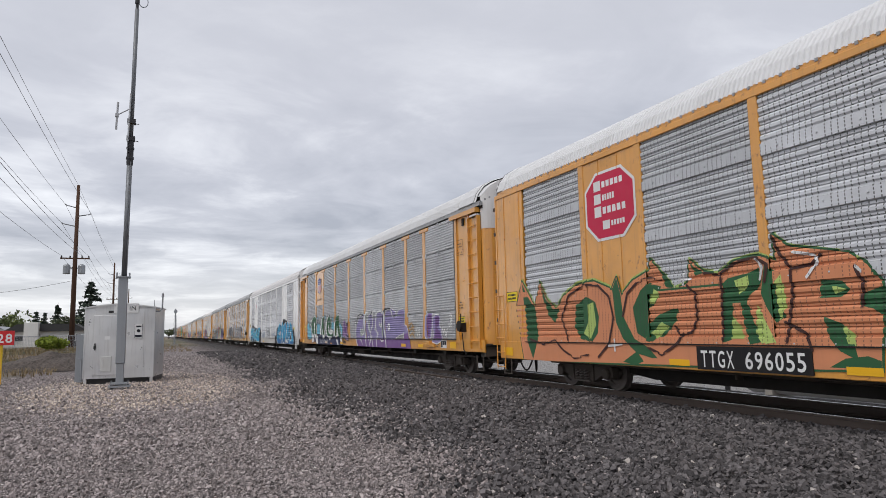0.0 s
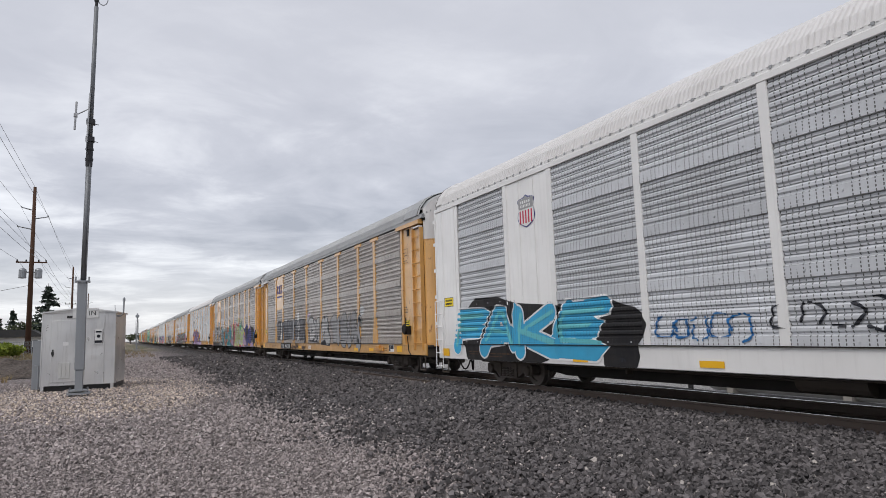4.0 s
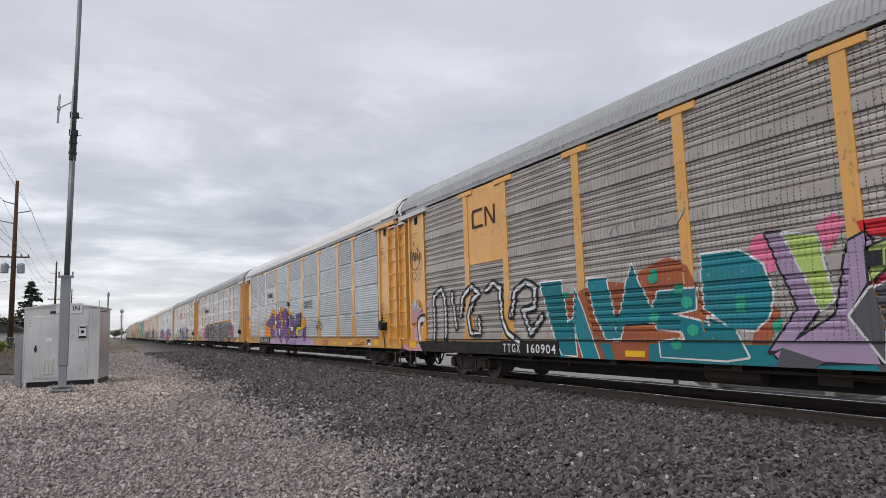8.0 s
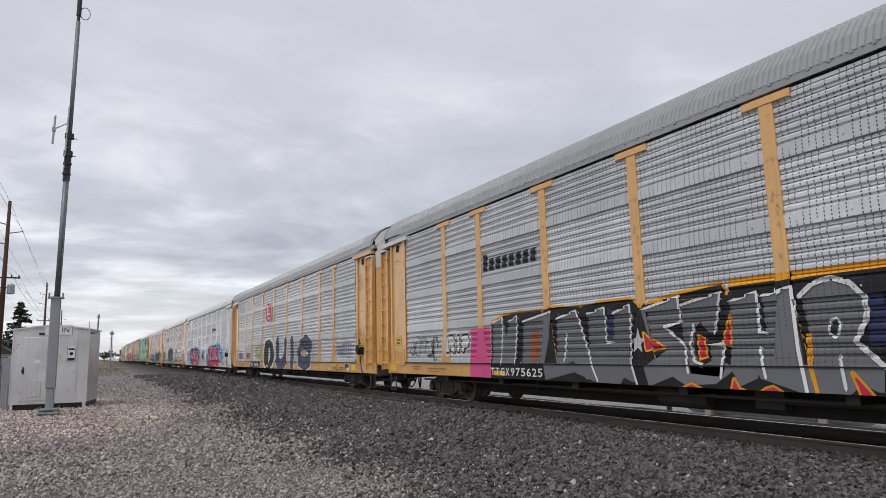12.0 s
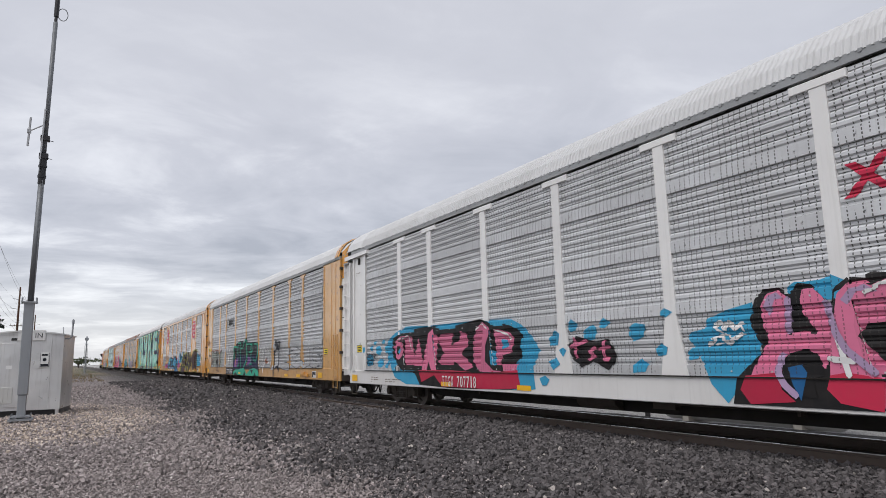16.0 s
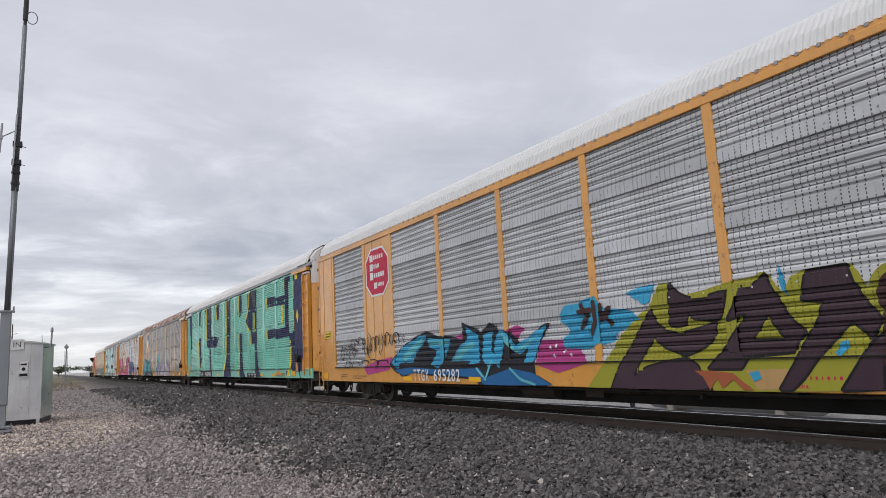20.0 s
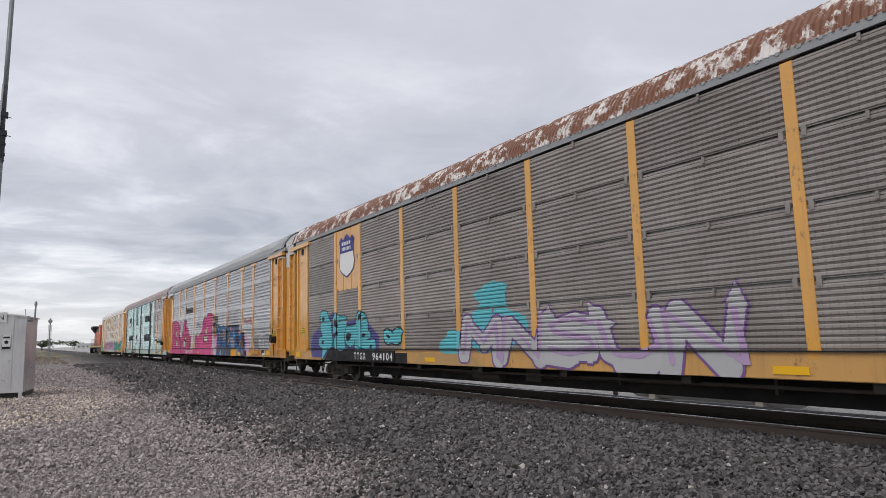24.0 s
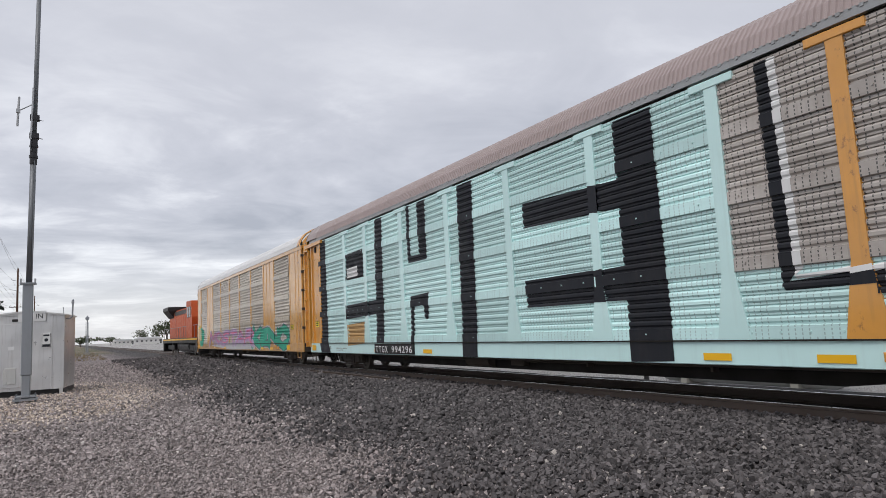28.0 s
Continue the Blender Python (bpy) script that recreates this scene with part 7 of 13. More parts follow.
def car_e():
    car = car_carrier("yellow car carrier with brown soiled screens and teal graffiti", "bright_yellow", "brown", "wide", "cap", "grey", ("ladder", "ladder"), ("white", "white"), ((1, 2, 2),), sill="pale_yellow", heights=(0.69, 1.06))
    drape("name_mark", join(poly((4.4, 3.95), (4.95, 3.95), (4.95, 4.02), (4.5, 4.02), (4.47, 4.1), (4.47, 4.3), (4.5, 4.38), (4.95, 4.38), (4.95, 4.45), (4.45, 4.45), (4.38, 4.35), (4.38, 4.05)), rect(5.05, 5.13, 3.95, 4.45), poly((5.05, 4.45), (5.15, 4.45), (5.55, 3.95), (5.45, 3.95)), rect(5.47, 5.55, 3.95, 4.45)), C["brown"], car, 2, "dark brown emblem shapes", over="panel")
    drape("graffiti_cloud", join(blob(9.5, 1.5, 1.6, 0.7, 2, 0.12)), C["rust"], car, 0, "rust-red sprayed background")
    drape("graffiti_cloud", join(blob(13.1, 2.35, 0.4, 0.3, 4), blob(15.4, 2.4, 0.55, 0.25, 5), blob(16.8, 2.3, 0.4, 0.3, 6)), C["pink"], car, 1, "pink sprayed puffs")
    def shape(fill, edge, layer, *pts):
        painted(car, fill, edge, layer, pts, kind="wide", style="cap")
    shape(C["rust"], None, 1, (9.82, 0.67), (10.41, 2.31), (11.11, 2.49), (11.54, 2.3), (11.73, 1.87), (12.32, 0.75))
    shape(C["rust"], None, 1, (12.95, 1.71), (13.17, 1.45), (12.81, 0.76), (12.57, 0.75), (12.71, 1.19))
    shape(C["teal"], C["white"], 3, (7.34, 2.33), (8.1, 2.3), (8.25, 1.41), (8.45, 1.52), (8.53, 0.74), (8.04, 0.75), (7.66, 1.38))
    shape(C["teal"], C["white"], 3, (8.54, 2.12), (8.79, 1.67), (9.02, 1.13), (9.22, 0.67), (8.74, 0.68), (8.45, 1.47))
    shape(C["teal"], C["white"], 3, (8.95, 2.28), (9.52, 2.25), (9.68, 1.49), (9.7, 1.08), (9.45, 1.08), (9.13, 1.53))
    shape(C["teal"], C["white"], 3, (9.64, 1.06), (10.22, 2.45), (10.37, 2.13), (10.65, 1.6), (10.87, 1.36), (9.95, 1.46), (9.83, 1.06))
    shape(C["teal"], C["ink"], 3, (9.68, 1.49), (10.76, 1.62), (10.82, 1.38), (9.7, 1.34))
    shape(C["teal"], C["white"], 3, (10.65, 1.6), (10.84, 1.91), (11.69, 1.91), (11.66, 1.57), (11.07, 1.51), (11.8, 1.36), (12.17, 1.07), (12.22, 0.76), (10.84, 0.78), (10.82, 1.03), (11.4, 1.07), (11.34, 1.22), (10.76, 1.26))
    shape(C["teal"], C["white"], 3, (11.83, 2.44), (12.55, 2.43), (12.95, 2.17), (13.06, 1.74), (12.97, 1.42), (12.72, 1.22), (12.29, 1.25), (12.05, 1.43), (11.82, 1.58))
    shape(C["teal"], C["white"], 3, (11.87, 1.43), (12.37, 1.23), (12.59, 0.82), (12.18, 0.76), (11.95, 1.07))
    shape(C["lilac"], C["ink"], 3, (13.02, 2.63), (13.27, 2.61), (13.56, 2.03), (13.75, 1.51), (13.28, 1.0), (12.94, 0.89), (13.44, 1.52))
    shape(C["lime"], C["white"], 4, (13.3, 2.59), (13.8, 2.49), (13.95, 1.6), (13.76, 1.49), (13.56, 2.03))
    shape(C["lilac"], C["ink"], 3, (14.22, 2.35), (14.45, 2.44), (14.55, 2.23), (14.42, 1.81), (14.12, 1.39), (14.4, 1.03), (14.48, 0.78), (13.76, 0.79), (13.25, 0.68), (13.02, 0.87), (13.97, 1.41))
    shape(C["lime"], C["ink"], 4, (14.46, 2.24), (14.69, 2.31), (14.66, 2.0), (14.45, 1.8))
    shape(C["slate"], C["white"], 4, (14.16, 1.39), (14.44, 1.72), (14.64, 1.79), (14.54, 0.82))
    shape(C["slate"], None, 4, (13.15, 0.97), (13.76, 0.79), (13.59, 0.67), (13.03, 0.69))
    shape(C["red"], None, 1, (14.36, 2.6), (14.73, 2.63), (14.7, 2.35), (14.41, 2.43))
    shape(C["pink"], None, 1, (13.79, 2.64), (14.08, 2.77), (14.19, 2.6), (13.92, 2.22))
    shape(C["sea"], None, 5, (10.69, 2.3), (10.86, 2.33), (10.85, 2.07), (10.7, 2.08))
    shape(C["sea"], None, 5, (13.02, 1.34), (13.18, 1.4), (13.15, 1.21), (13.02, 1.19))
    shape(C["sea"], None, 5, (12.42, 1.74), (12.6, 1.77), (12.57, 1.47), (12.41, 1.48))
    shape(C["sea"], None, 5, (8.14, 2.05), (8.35, 2.09), (8.34, 1.92), (8.16, 1.91))
    piece(car, "NIS", 15.4, 19.3, 0.75, 2.3, C["lime"], C["white"], C["ink"], C["lilac"], seed=14, wild=1.1, label="green and lilac spray-painted letters")
    scribble(car, 9.3, 11.5, 2.9, 3.5, C["pale_grey"], 9, n=4)
    scribble(car, 16.4, 19.0, 2.6, 3.0, C["lime"], 10, n=6)
    drape("paint_spot", join(*[blob(11.2 + 0.5 * math.sin(i * 2.3), 1.0 + 0.23 * i, 0.12, 0.1, i, 0.05) for i in range(6)]), C["sea"], car, 5, "green paint dots")
    shape, line = sprayer(car)
    shape(C["slate"], None, 0, (7.5, 0.63), (24.4, 0.63), (24.4, 1.0), (7.5, 1.0))
    shape(C["teal"], None, 1, (7.8, 0.63), (14.5, 0.63), (14.3, 1.0), (7.6, 1.0))
    shape(C["lilac"], None, 1, (18.0, 0.63), (20.4, 0.63), (20.8, 1.0), (17.8, 1.0))
    shape(C["crimson"], None, 1, (14.6, 0.7), (14.4, 2.3), (17.0, 2.55), (18.3, 2.1), (18.4, 0.7))
    shape(C["pale_grey"], C["ink"], 3, (15.48, 2.48), (16.17, 2.49), (15.97, 1.77), (16.68, 2.4), (16.71, 1.28), (17.28, 0.93), (16.54, 0.81), (15.66, 1.29))
    shape(C["pale_grey"], C["ink"], 3, (17.39, 2.18), (18.44, 2.72), (18.5, 2.22), (17.68, 1.6), (18.7, 1.05), (18.48, 0.83), (17.4, 0.93), (17.21, 1.5))
    shape(C["green"], None, 4, (17.56, 2.26), (18.39, 2.64), (18.44, 2.23), (17.98, 1.87))
    shape(C["lilac"], C["ink"], 3, (18.99, 1.98), (19.76, 2.14), (19.9, 1.64), (20.38, 1.24), (20.85, 1.05), (20.98, 0.77), (19.08, 0.84))
    shape(C["flag_blue"], None, 4, (19.93, 2.03), (20.82, 2.41), (21.2, 2.33), (21.62, 2.03), (21.57, 0.78), (21.13, 0.77), (20.86, 1.14), (20.39, 1.33))
    shape(C["black"], None, 5, (20.46, 2.1), (21.57, 2.21), (21.58, 1.58), (21.06, 1.65), (21.32, 1.23), (20.56, 1.38))
    shape(C["lilac"], C["ink"], 3, (21.99, 2.18), (22.28, 2.35), (22.71, 2.09), (22.8, 1.79), (22.57, 1.97))
    shape(C["flag_blue"], None, 4, (21.62, 2.03), (22.52, 2.14), (22.95, 1.37), (22.77, 0.8), (21.57, 0.78))
    shape(C["black"], None, 5, (22.84, 2.2), (23.82, 2.16), (23.9, 1.92), (24.44, 1.74), (24.36, 0.98), (24, 0.79), (23.4, 1.28), (22.91, 1.05))
    shape(C["blue"], None, 6, (23.68, 1.82), (24.44, 1.7), (24.41, 1.41), (23.73, 1.28))
    shape(C["lilac"], None, 6, (23.96, 2), (24.47, 2), (24.44, 1.74), (24.2, 1.79))
    shape(C["lilac"], None, 6, (22.66, 0.96), (23.6, 1.05), (23.89, 0.75), (22.64, 0.72))
    shape(C["black"], None, 0, (1.0, 0.63), (7.6, 0.63), (7.6, 1.0), (1.0, 1.0))
    line(C["ink"], 0.11, (2, 1.06), (2.01, 2.3), (2.47, 2.49), (2.73, 2.18), (2.72, 1.07))
    line(C["ink"], 0.11, (3.15, 2.32), (3.35, 1.38))
    line(C["ink"], 0.11, (3.6, 1.68), (3.8, 2.21), (4.28, 2.43), (4.65, 2.23), (4.35, 2.1), (4.07, 1.66), (4.19, 1.22), (4.63, 1.21), (4.6, 1.58))
    line(C["ink"], 0.11, (5, 2.28), (5.34, 2.45), (5.68, 2.31), (5.7, 1.62), (5.97, 1.21), (6.44, 1.01))
    line(C["ink"], 0.11, (6.13, 1.61), (6.35, 2.2), (6.79, 2.37), (7.18, 2.21), (7.08, 1.77), (6.62, 1.72), (6.92, 1.2), (7.38, 1.57))
    line(C["white"], 0.045, (2, 1.06), (2.01, 2.3), (2.47, 2.49), (2.73, 2.18), (2.72, 1.07))
    line(C["white"], 0.045, (3.15, 2.32), (3.35, 1.38))
    line(C["white"], 0.045, (3.6, 1.68), (3.8, 2.21), (4.28, 2.43), (4.65, 2.23), (4.35, 2.1), (4.07, 1.66), (4.19, 1.22), (4.63, 1.21), (4.6, 1.58))
    line(C["white"], 0.045, (5, 2.28), (5.34, 2.45), (5.68, 2.31), (5.7, 1.62), (5.97, 1.21), (6.44, 1.01))
    line(C["white"], 0.045, (6.13, 1.61), (6.35, 2.2), (6.79, 2.37), (7.18, 2.21), (7.08, 1.77), (6.62, 1.72), (6.92, 1.2), (7.38, 1.57))
    shape(C["rust"], None, 1, (8.14, 1.02), (9.22, 1.03), (9.43, 0.65), (8.3, 0.67))
    shape(C["rust"], None, 1, (9.54, 1.03), (10.57, 1.04), (10.54, 0.64), (9.66, 0.64))
    line(C["ink"], 0.018, *[(0.8 + 0.36 * math.cos(i * 0.5236), 3.55 + 0.36 * math.sin(i * 0.5236)) for i in range(13)])
    line(C["ink"], 0.018, *[(0.72 + 0.14 * math.cos(i * 0.5236), 3.02 + 0.14 * math.sin(i * 0.5236)) for i in range(13)])
    shape(C["rose"], None, 1, (0.3, 1.81), (0.43, 2.11), (0.75, 2.23), (0.95, 2.08), (1.08, 1.89), (1.27, 1.92), (1.29, 1.61), (0.9, 1.57), (0.52, 1.55), (0.32, 1.5))
    shape(C["rose"], None, 1, (-0.33, 0.87), (0.37, 0.93), (0.83, 0.9), (1.14, 0.91), (1.12, 0.68), (0.35, 0.68), (-0.31, 0.74))
    shape(C["rose"], None, 1, (0.33, 1.41), (0.88, 1.44), (1.2, 1.47), (1.15, 0.99), (0.61, 1), (0.4, 1.19))
    shape(C["pale_grey"], None, 2, (0.49, 2.18), (0.61, 2.28), (0.79, 2.27), (0.91, 2.18), (0.93, 2.02), (0.79, 1.93), (0.58, 1.96), (0.49, 2.06))
    line(C["white"], 0.02, (0.41, 2.15), (0.57, 2.08), (0.65, 1.94))
    line(C["white"], 0.02, (0.67, 2.24), (0.68, 2.05))
    line(C["white"], 0.02, (0.75, 2.25), (0.76, 2.04))
    line(C["white"], 0.02, (0.96, 2.16), (0.93, 1.88))
    line(C["white"], 0.02, (0.82, 2.07), (1.16, 1.97), (0.97, 1.9))
    line(C["black"], 0.06, (1.35, 1.77), (1.13, 1.76), (0.92, 1.67), (0.86, 1.48), (0.9, 1.2), (0.98, 0.99), (1.15, 0.8))
    line(C["white"], 0.07, (1.33, 1.66), (1.12, 1.66), (0.99, 1.58), (0.94, 1.44), (0.98, 1.22), (1.05, 1.03))
    line(C["ink"], 0.018, (0.56, 3.75), (0.44, 3.79), (0.42, 3.72), (0.51, 3.66), (0.49, 3.57), (0.39, 3.6))
    line(C["ink"], 0.018, (0.57, 3.76), (0.61, 3.64), (0.69, 3.76))
    line(C["ink"], 0.018, (0.63, 3.65), (0.56, 3.52))
    line(C["ink"], 0.018, (0.64, 3.5), (0.7, 3.77), (0.74, 3.5), (0.8, 3.75))
    line(C["ink"], 0.018, (0.9, 3.72), (0.83, 3.72), (0.82, 3.49), (0.9, 3.5))
    line(C["ink"], 0.018, (0.83, 3.61), (0.89, 3.61))
    line(C["ink"], 0.018, (0.94, 3.71), (0.93, 3.51), (0.98, 3.64), (1, 3.52), (1.02, 3.8))
    line(C["ink"], 0.018, (0.7, 4.09), (0.74, 3.94))
    line(C["ink"], 0.018, (0.76, 4.14), (0.75, 3.93))
    number_board(car, "TTGX 160904", 5.65, 7.95, C["black"])
    base_marks(car)
    return car


def car_f():
    car = car_carrier("yellow car carrier with clean blue-grey screens and purple graffiti", "bright_yellow", "blue", "fine", "cap", "white", ("ladder", "ladder"), ("white", "white"), heights=(0.73, 1.12))
    k = dict(kind="fine")
    drape("owner_sign", rect(6.1, 8.63, 3.02, 3.95), C["white"], car, 1, "white painted sign with black bars", **k)
    drape("owner_sign_mark", join(rect(6.75, 7.05, 3.38, 3.65), rect(7.12, 7.38, 3.38, 3.65), rect(7.45, 7.8, 3.38, 3.65), rect(6.5, 6.56, 3.28, 3.75), rect(6.5, 6.64, 3.28, 3.33), rect(6.5, 6.64, 3.7, 3.75), rect(8.0, 8.06, 3.28, 3.75), rect(7.92, 8.06, 3.28, 3.33), rect(7.92, 8.06, 3.7, 3.75), blob(6.75, 3.2, 0.05, 0.05, 1, 0), blob(6.9, 3.2, 0.05, 0.05, 1, 0), blob(7.75, 3.2, 0.05, 0.05, 1, 0), blob(7.9, 3.2, 0.05, 0.05, 1, 0)), C["black"], car, 3, "", **k)
    drape("graffiti_cloud", rect(8.6, 16.4, SILL_LOW + 0.01, 1.05), C["lilac"], car, 1, "lilac sprayed base", **k)
    scribble(car, 14.6, 16.0, 2.4, 2.9, C["black"], 6, n=5, **k)
    scribble(car, 16.5, 17.6, 1.3, 1.9, C["black"], 7, n=4, **k)
    drape("owner_mark", join(rect(17.75, 18.0, 0.92, 0.97), rect(17.84, 17.91, 0.74, 0.92), rect(18.03, 18.28, 0.92, 0.97), rect(18.12, 18.19, 0.74, 0.92), poly((18.3, 0.74), (18.37, 0.74), (18.58, 0.97), (18.51, 0.97)), poly((18.51, 0.74), (18.58, 0.74), (18.37, 0.97), (18.3, 0.97))), C["crimson"], car, 2, "red owner's mark", over="sill")
    shape, line = sprayer(car, "fine", "cap")
    shape(C["amber"], None, 1, (5.68, 1.88), (6.04, 2.14), (6.65, 2.04), (7.61, 2.62), (8.05, 2.76), (8.62, 2.58), (9.53, 2.72), (10.48, 2.67), (11.3, 2.47), (11.35, 2.32), (11.8, 2.47), (12.36, 2.31), (12, 2.12), (11.52, 2.11), (10.81, 1.66), (10.07, 1.59), (9.65, 2.15), (8.88, 1.29), (6.58, 1.12), (5.85, 1.33))
    shape(C["amber"], None, 1, (14.07, 1.68), (14.34, 1.96), (14.56, 1.98), (15.03, 1.97), (14.99, 1.59), (14.5, 1.47), (14.12, 1.37))
    shape(C["yellow"], None, 2, (12.93, 1.36), (13.1, 1.57), (13.48, 1.61), (14.14, 1.61), (14.12, 1.41), (13.71, 1.42), (13.54, 1.39), (13.68, 1.11), (13.16, 1.23))
    shape(C["lilac"], None, 1, (7.14, 0.93), (8.68, 1.15), (14.02, 1.22), (14.96, 1.35), (14.89, 0.77), (13.64, 0.76), (10.99, 0.72), (7.34, 0.74))
    shape(C["purple"], C["black"], 3, (6.1, 1.93), (6.77, 2.03), (7.59, 2.37), (8.02, 2.42), (8.39, 2.12), (8.46, 1.88), (8.16, 1.78), (7.86, 1.85), (7.94, 1.54), (8.42, 1.41), (8.72, 1.58), (8.78, 1.29), (8.4, 1.15), (7.69, 1.12), (7.38, 1.24), (7.2, 1.69), (6.76, 1.84), (6.34, 1.79))
    shape(C["white"], C["black"], 5, (8.41, 1.94), (8.44, 2.72), (8.69, 2.93), (9.03, 2.95), (9.27, 2.69), (9.33, 2.4), (9.07, 2.37), (8.81, 2.57), (8.6, 2.35), (8.67, 2.05), (9.02, 1.91), (8.83, 1.75))
    shape(C["white"], C["black"], 5, (9.28, 2.75), (9.46, 2.84), (9.67, 2.71), (9.68, 2.48), (9.51, 2.5), (9.35, 2.63))
    shape(C["purple"], C["black"], 4, (8.78, 2.22), (9.33, 2.4), (9.66, 2.32), (9.87, 1.92), (9.75, 1.55), (9.97, 1.38), (10.02, 1.06), (10.22, 0.8), (9.85, 0.85), (9.39, 1.17), (8.78, 1.29), (8.74, 1.75), (8.93, 1.92))
    shape(C["lilac"], C["black"], 5, (8.41, 1.29), (8.74, 1.75), (9.15, 1.4), (8.85, 1.06), (8.65, 0.83), (8.4, 1.15))
    shape(C["white"], None, 5, (9.34, 1.61), (9.56, 1.55), (9.7, 1.33), (9.64, 1.17), (9.48, 1.23))
    shape(C["lilac"], C["black"], 5, (9.3, 2.07), (9.51, 2.11), (9.6, 1.96), (9.45, 1.85))
    shape(C["purple"], C["black"], 4, (9.92, 2.4), (10.47, 2.51), (10.91, 2.62), (11.17, 2.54), (11.48, 2.31), (11.56, 1.92), (11.34, 1.64), (11.06, 1.46), (10.67, 1.67), (10.35, 1.32), (10.18, 1.17), (10.04, 1.27), (10.33, 1.84), (10.44, 2.2), (10.12, 2.12), (9.94, 2.19))
    shape(C["amber"], C["black"], 5, (10.7, 1.92), (10.93, 2.11), (11.04, 1.9), (10.89, 1.76))
    shape(C["black"], None, 4, (11.3, 2.47), (11.48, 2.41), (11.7, 2.05), (11.6, 1.72), (11.45, 1.49), (11.37, 1.93), (11.43, 2.22))
    shape(C["violet"], C["black"], 4, (10.46, 1.68), (11.2, 1.55), (11.55, 1.25), (11.78, 1.07), (11.19, 0.73), (11.02, 1.02), (10.78, 1.36), (10.48, 1.17), (10.35, 1.32))
    shape(C["purple"], C["black"], 5, (11.65, 1.63), (11.69, 2), (11.89, 2.18), (12.24, 2.22), (12.61, 2.13), (12.75, 1.93), (12.76, 1.58), (12.62, 1.24), (12.39, 1.09), (12.07, 1.11), (11.79, 1.25))
    shape(C["lilac"], None, 5, (11.71, 1.81), (11.81, 2.04), (11.91, 2.13), (11.78, 1.34), (11.7, 1.53))
    shape(C["violet"], None, 6, (11.87, 1.76), (11.93, 2), (12.17, 2.09), (12.53, 2.01), (12.56, 1.76), (12.46, 1.65), (12.07, 1.67))
    shape(C["white"], C["black"], 7, (11.94, 1.71), (12.12, 1.63), (12.51, 1.63), (12.6, 1.69), (12.49, 1.46), (12.27, 1.4), (12.05, 1.5))
    shape(C["white"], C["black"], 6, (11.6, 2.15), (11.64, 2.34), (11.75, 2.19), (11.82, 2.07), (11.66, 2.05))
    shape(C["white"], C["black"], 6, (12.51, 2.14), (12.61, 2.38), (12.7, 2.24), (12.68, 2.12))
    shape(C["purple"], C["black"], 5, (12.79, 1.41), (12.88, 1.75), (13.16, 2.06), (13.26, 2.14), (13.08, 2.22), (13.45, 2.22), (13.89, 2.27), (14.08, 2.15), (13.9, 2), (13.87, 1.73), (13.39, 1.67), (13.1, 1.57), (12.96, 1.32), (13.24, 1.15), (13.51, 1.11), (12.95, 1.07))
    shape(C["black"], None, 6, (13.91, 2.23), (14.03, 2.36), (14.2, 2.14), (14.11, 1.6), (13.3, 1.66), (13.2, 1.56), (13.04, 1.44), (13.01, 1.57), (13.26, 1.72), (13.87, 1.73))
    shape(C["lilac"], C["black"], 5, (13.5, 1.43), (14.04, 1.43), (14.21, 1.48), (14.42, 1.42), (14.51, 1.51), (14.99, 1.62), (14.97, 1.49), (14.47, 1.22), (14.09, 1.15), (13.68, 1.13), (13.61, 1.23))
    shape(C["purple"], C["black"], 6, (14.45, 1.29), (14.65, 1.46), (14.98, 1.55), (14.91, 0.94), (14.65, 0.93), (14.54, 1.14))
    shape(C["lilac"], C["black"], 3, (11.83, 1.02), (12.12, 1.11), (12.65, 1.07), (12.84, 0.9), (13.17, 0.87), (12.92, 0.78), (12.43, 0.89), (12.09, 0.8), (11.87, 0.84))
    shape(C["teal"], None, 7, (13.7, 0.95), (13.77, 1.01), (13.87, 0.92), (13.8, 0.86), (13.72, 0.88))
    shape(C["teal"], None, 7, (13.25, 2.1), (13.37, 2.11), (13.31, 1.93))
    shape(C["teal"], None, 7, (10.88, 2.35), (11.09, 2.37), (11.08, 2.25), (10.9, 2.23))
    line(C["ink"], 0.04, (11.24, 2.98), (11.33, 2.77))
    line(C["ink"], 0.04, (11.41, 2.92), (11.54, 2.94), (11.43, 2.78), (11.61, 2.78), (11.68, 2.92), (11.71, 2.77), (11.8, 2.9))
    number_board(car, "TTGX 973557", 4.6, 7.2, C["black"])
    for stroke in ([(0.4, 2.47), (0.4, 2.24)], [(0.41, 2.35), (0.52, 2.36)], [(0.54, 2.48), (0.5, 2.26)], [(0.58, 2.42), (0.55, 2.28), (0.64, 2.26), (0.68, 2.4), (0.58, 2.42)], [(0.74, 2.44), (0.75, 2.26), (0.83, 2.27), (0.81, 2.35), (0.86, 2.4), (0.74, 2.44)], [(1.02, 2.42), (0.9, 2.42), (0.9, 2.27), (1, 2.25)], [(0.9, 2.36), (1.01, 2.35)], [(1.13, 2.43), (1.04, 2.43), (1.03, 2.23), (1.14, 2.21)], [(1.04, 2.34), (1.15, 2.34)]):
        drape("graffiti_tag", [("cap", *a, *b, 0.022) for a, b in zip(stroke, stroke[1:])], C["blue"], car, 2, "", over="panel")
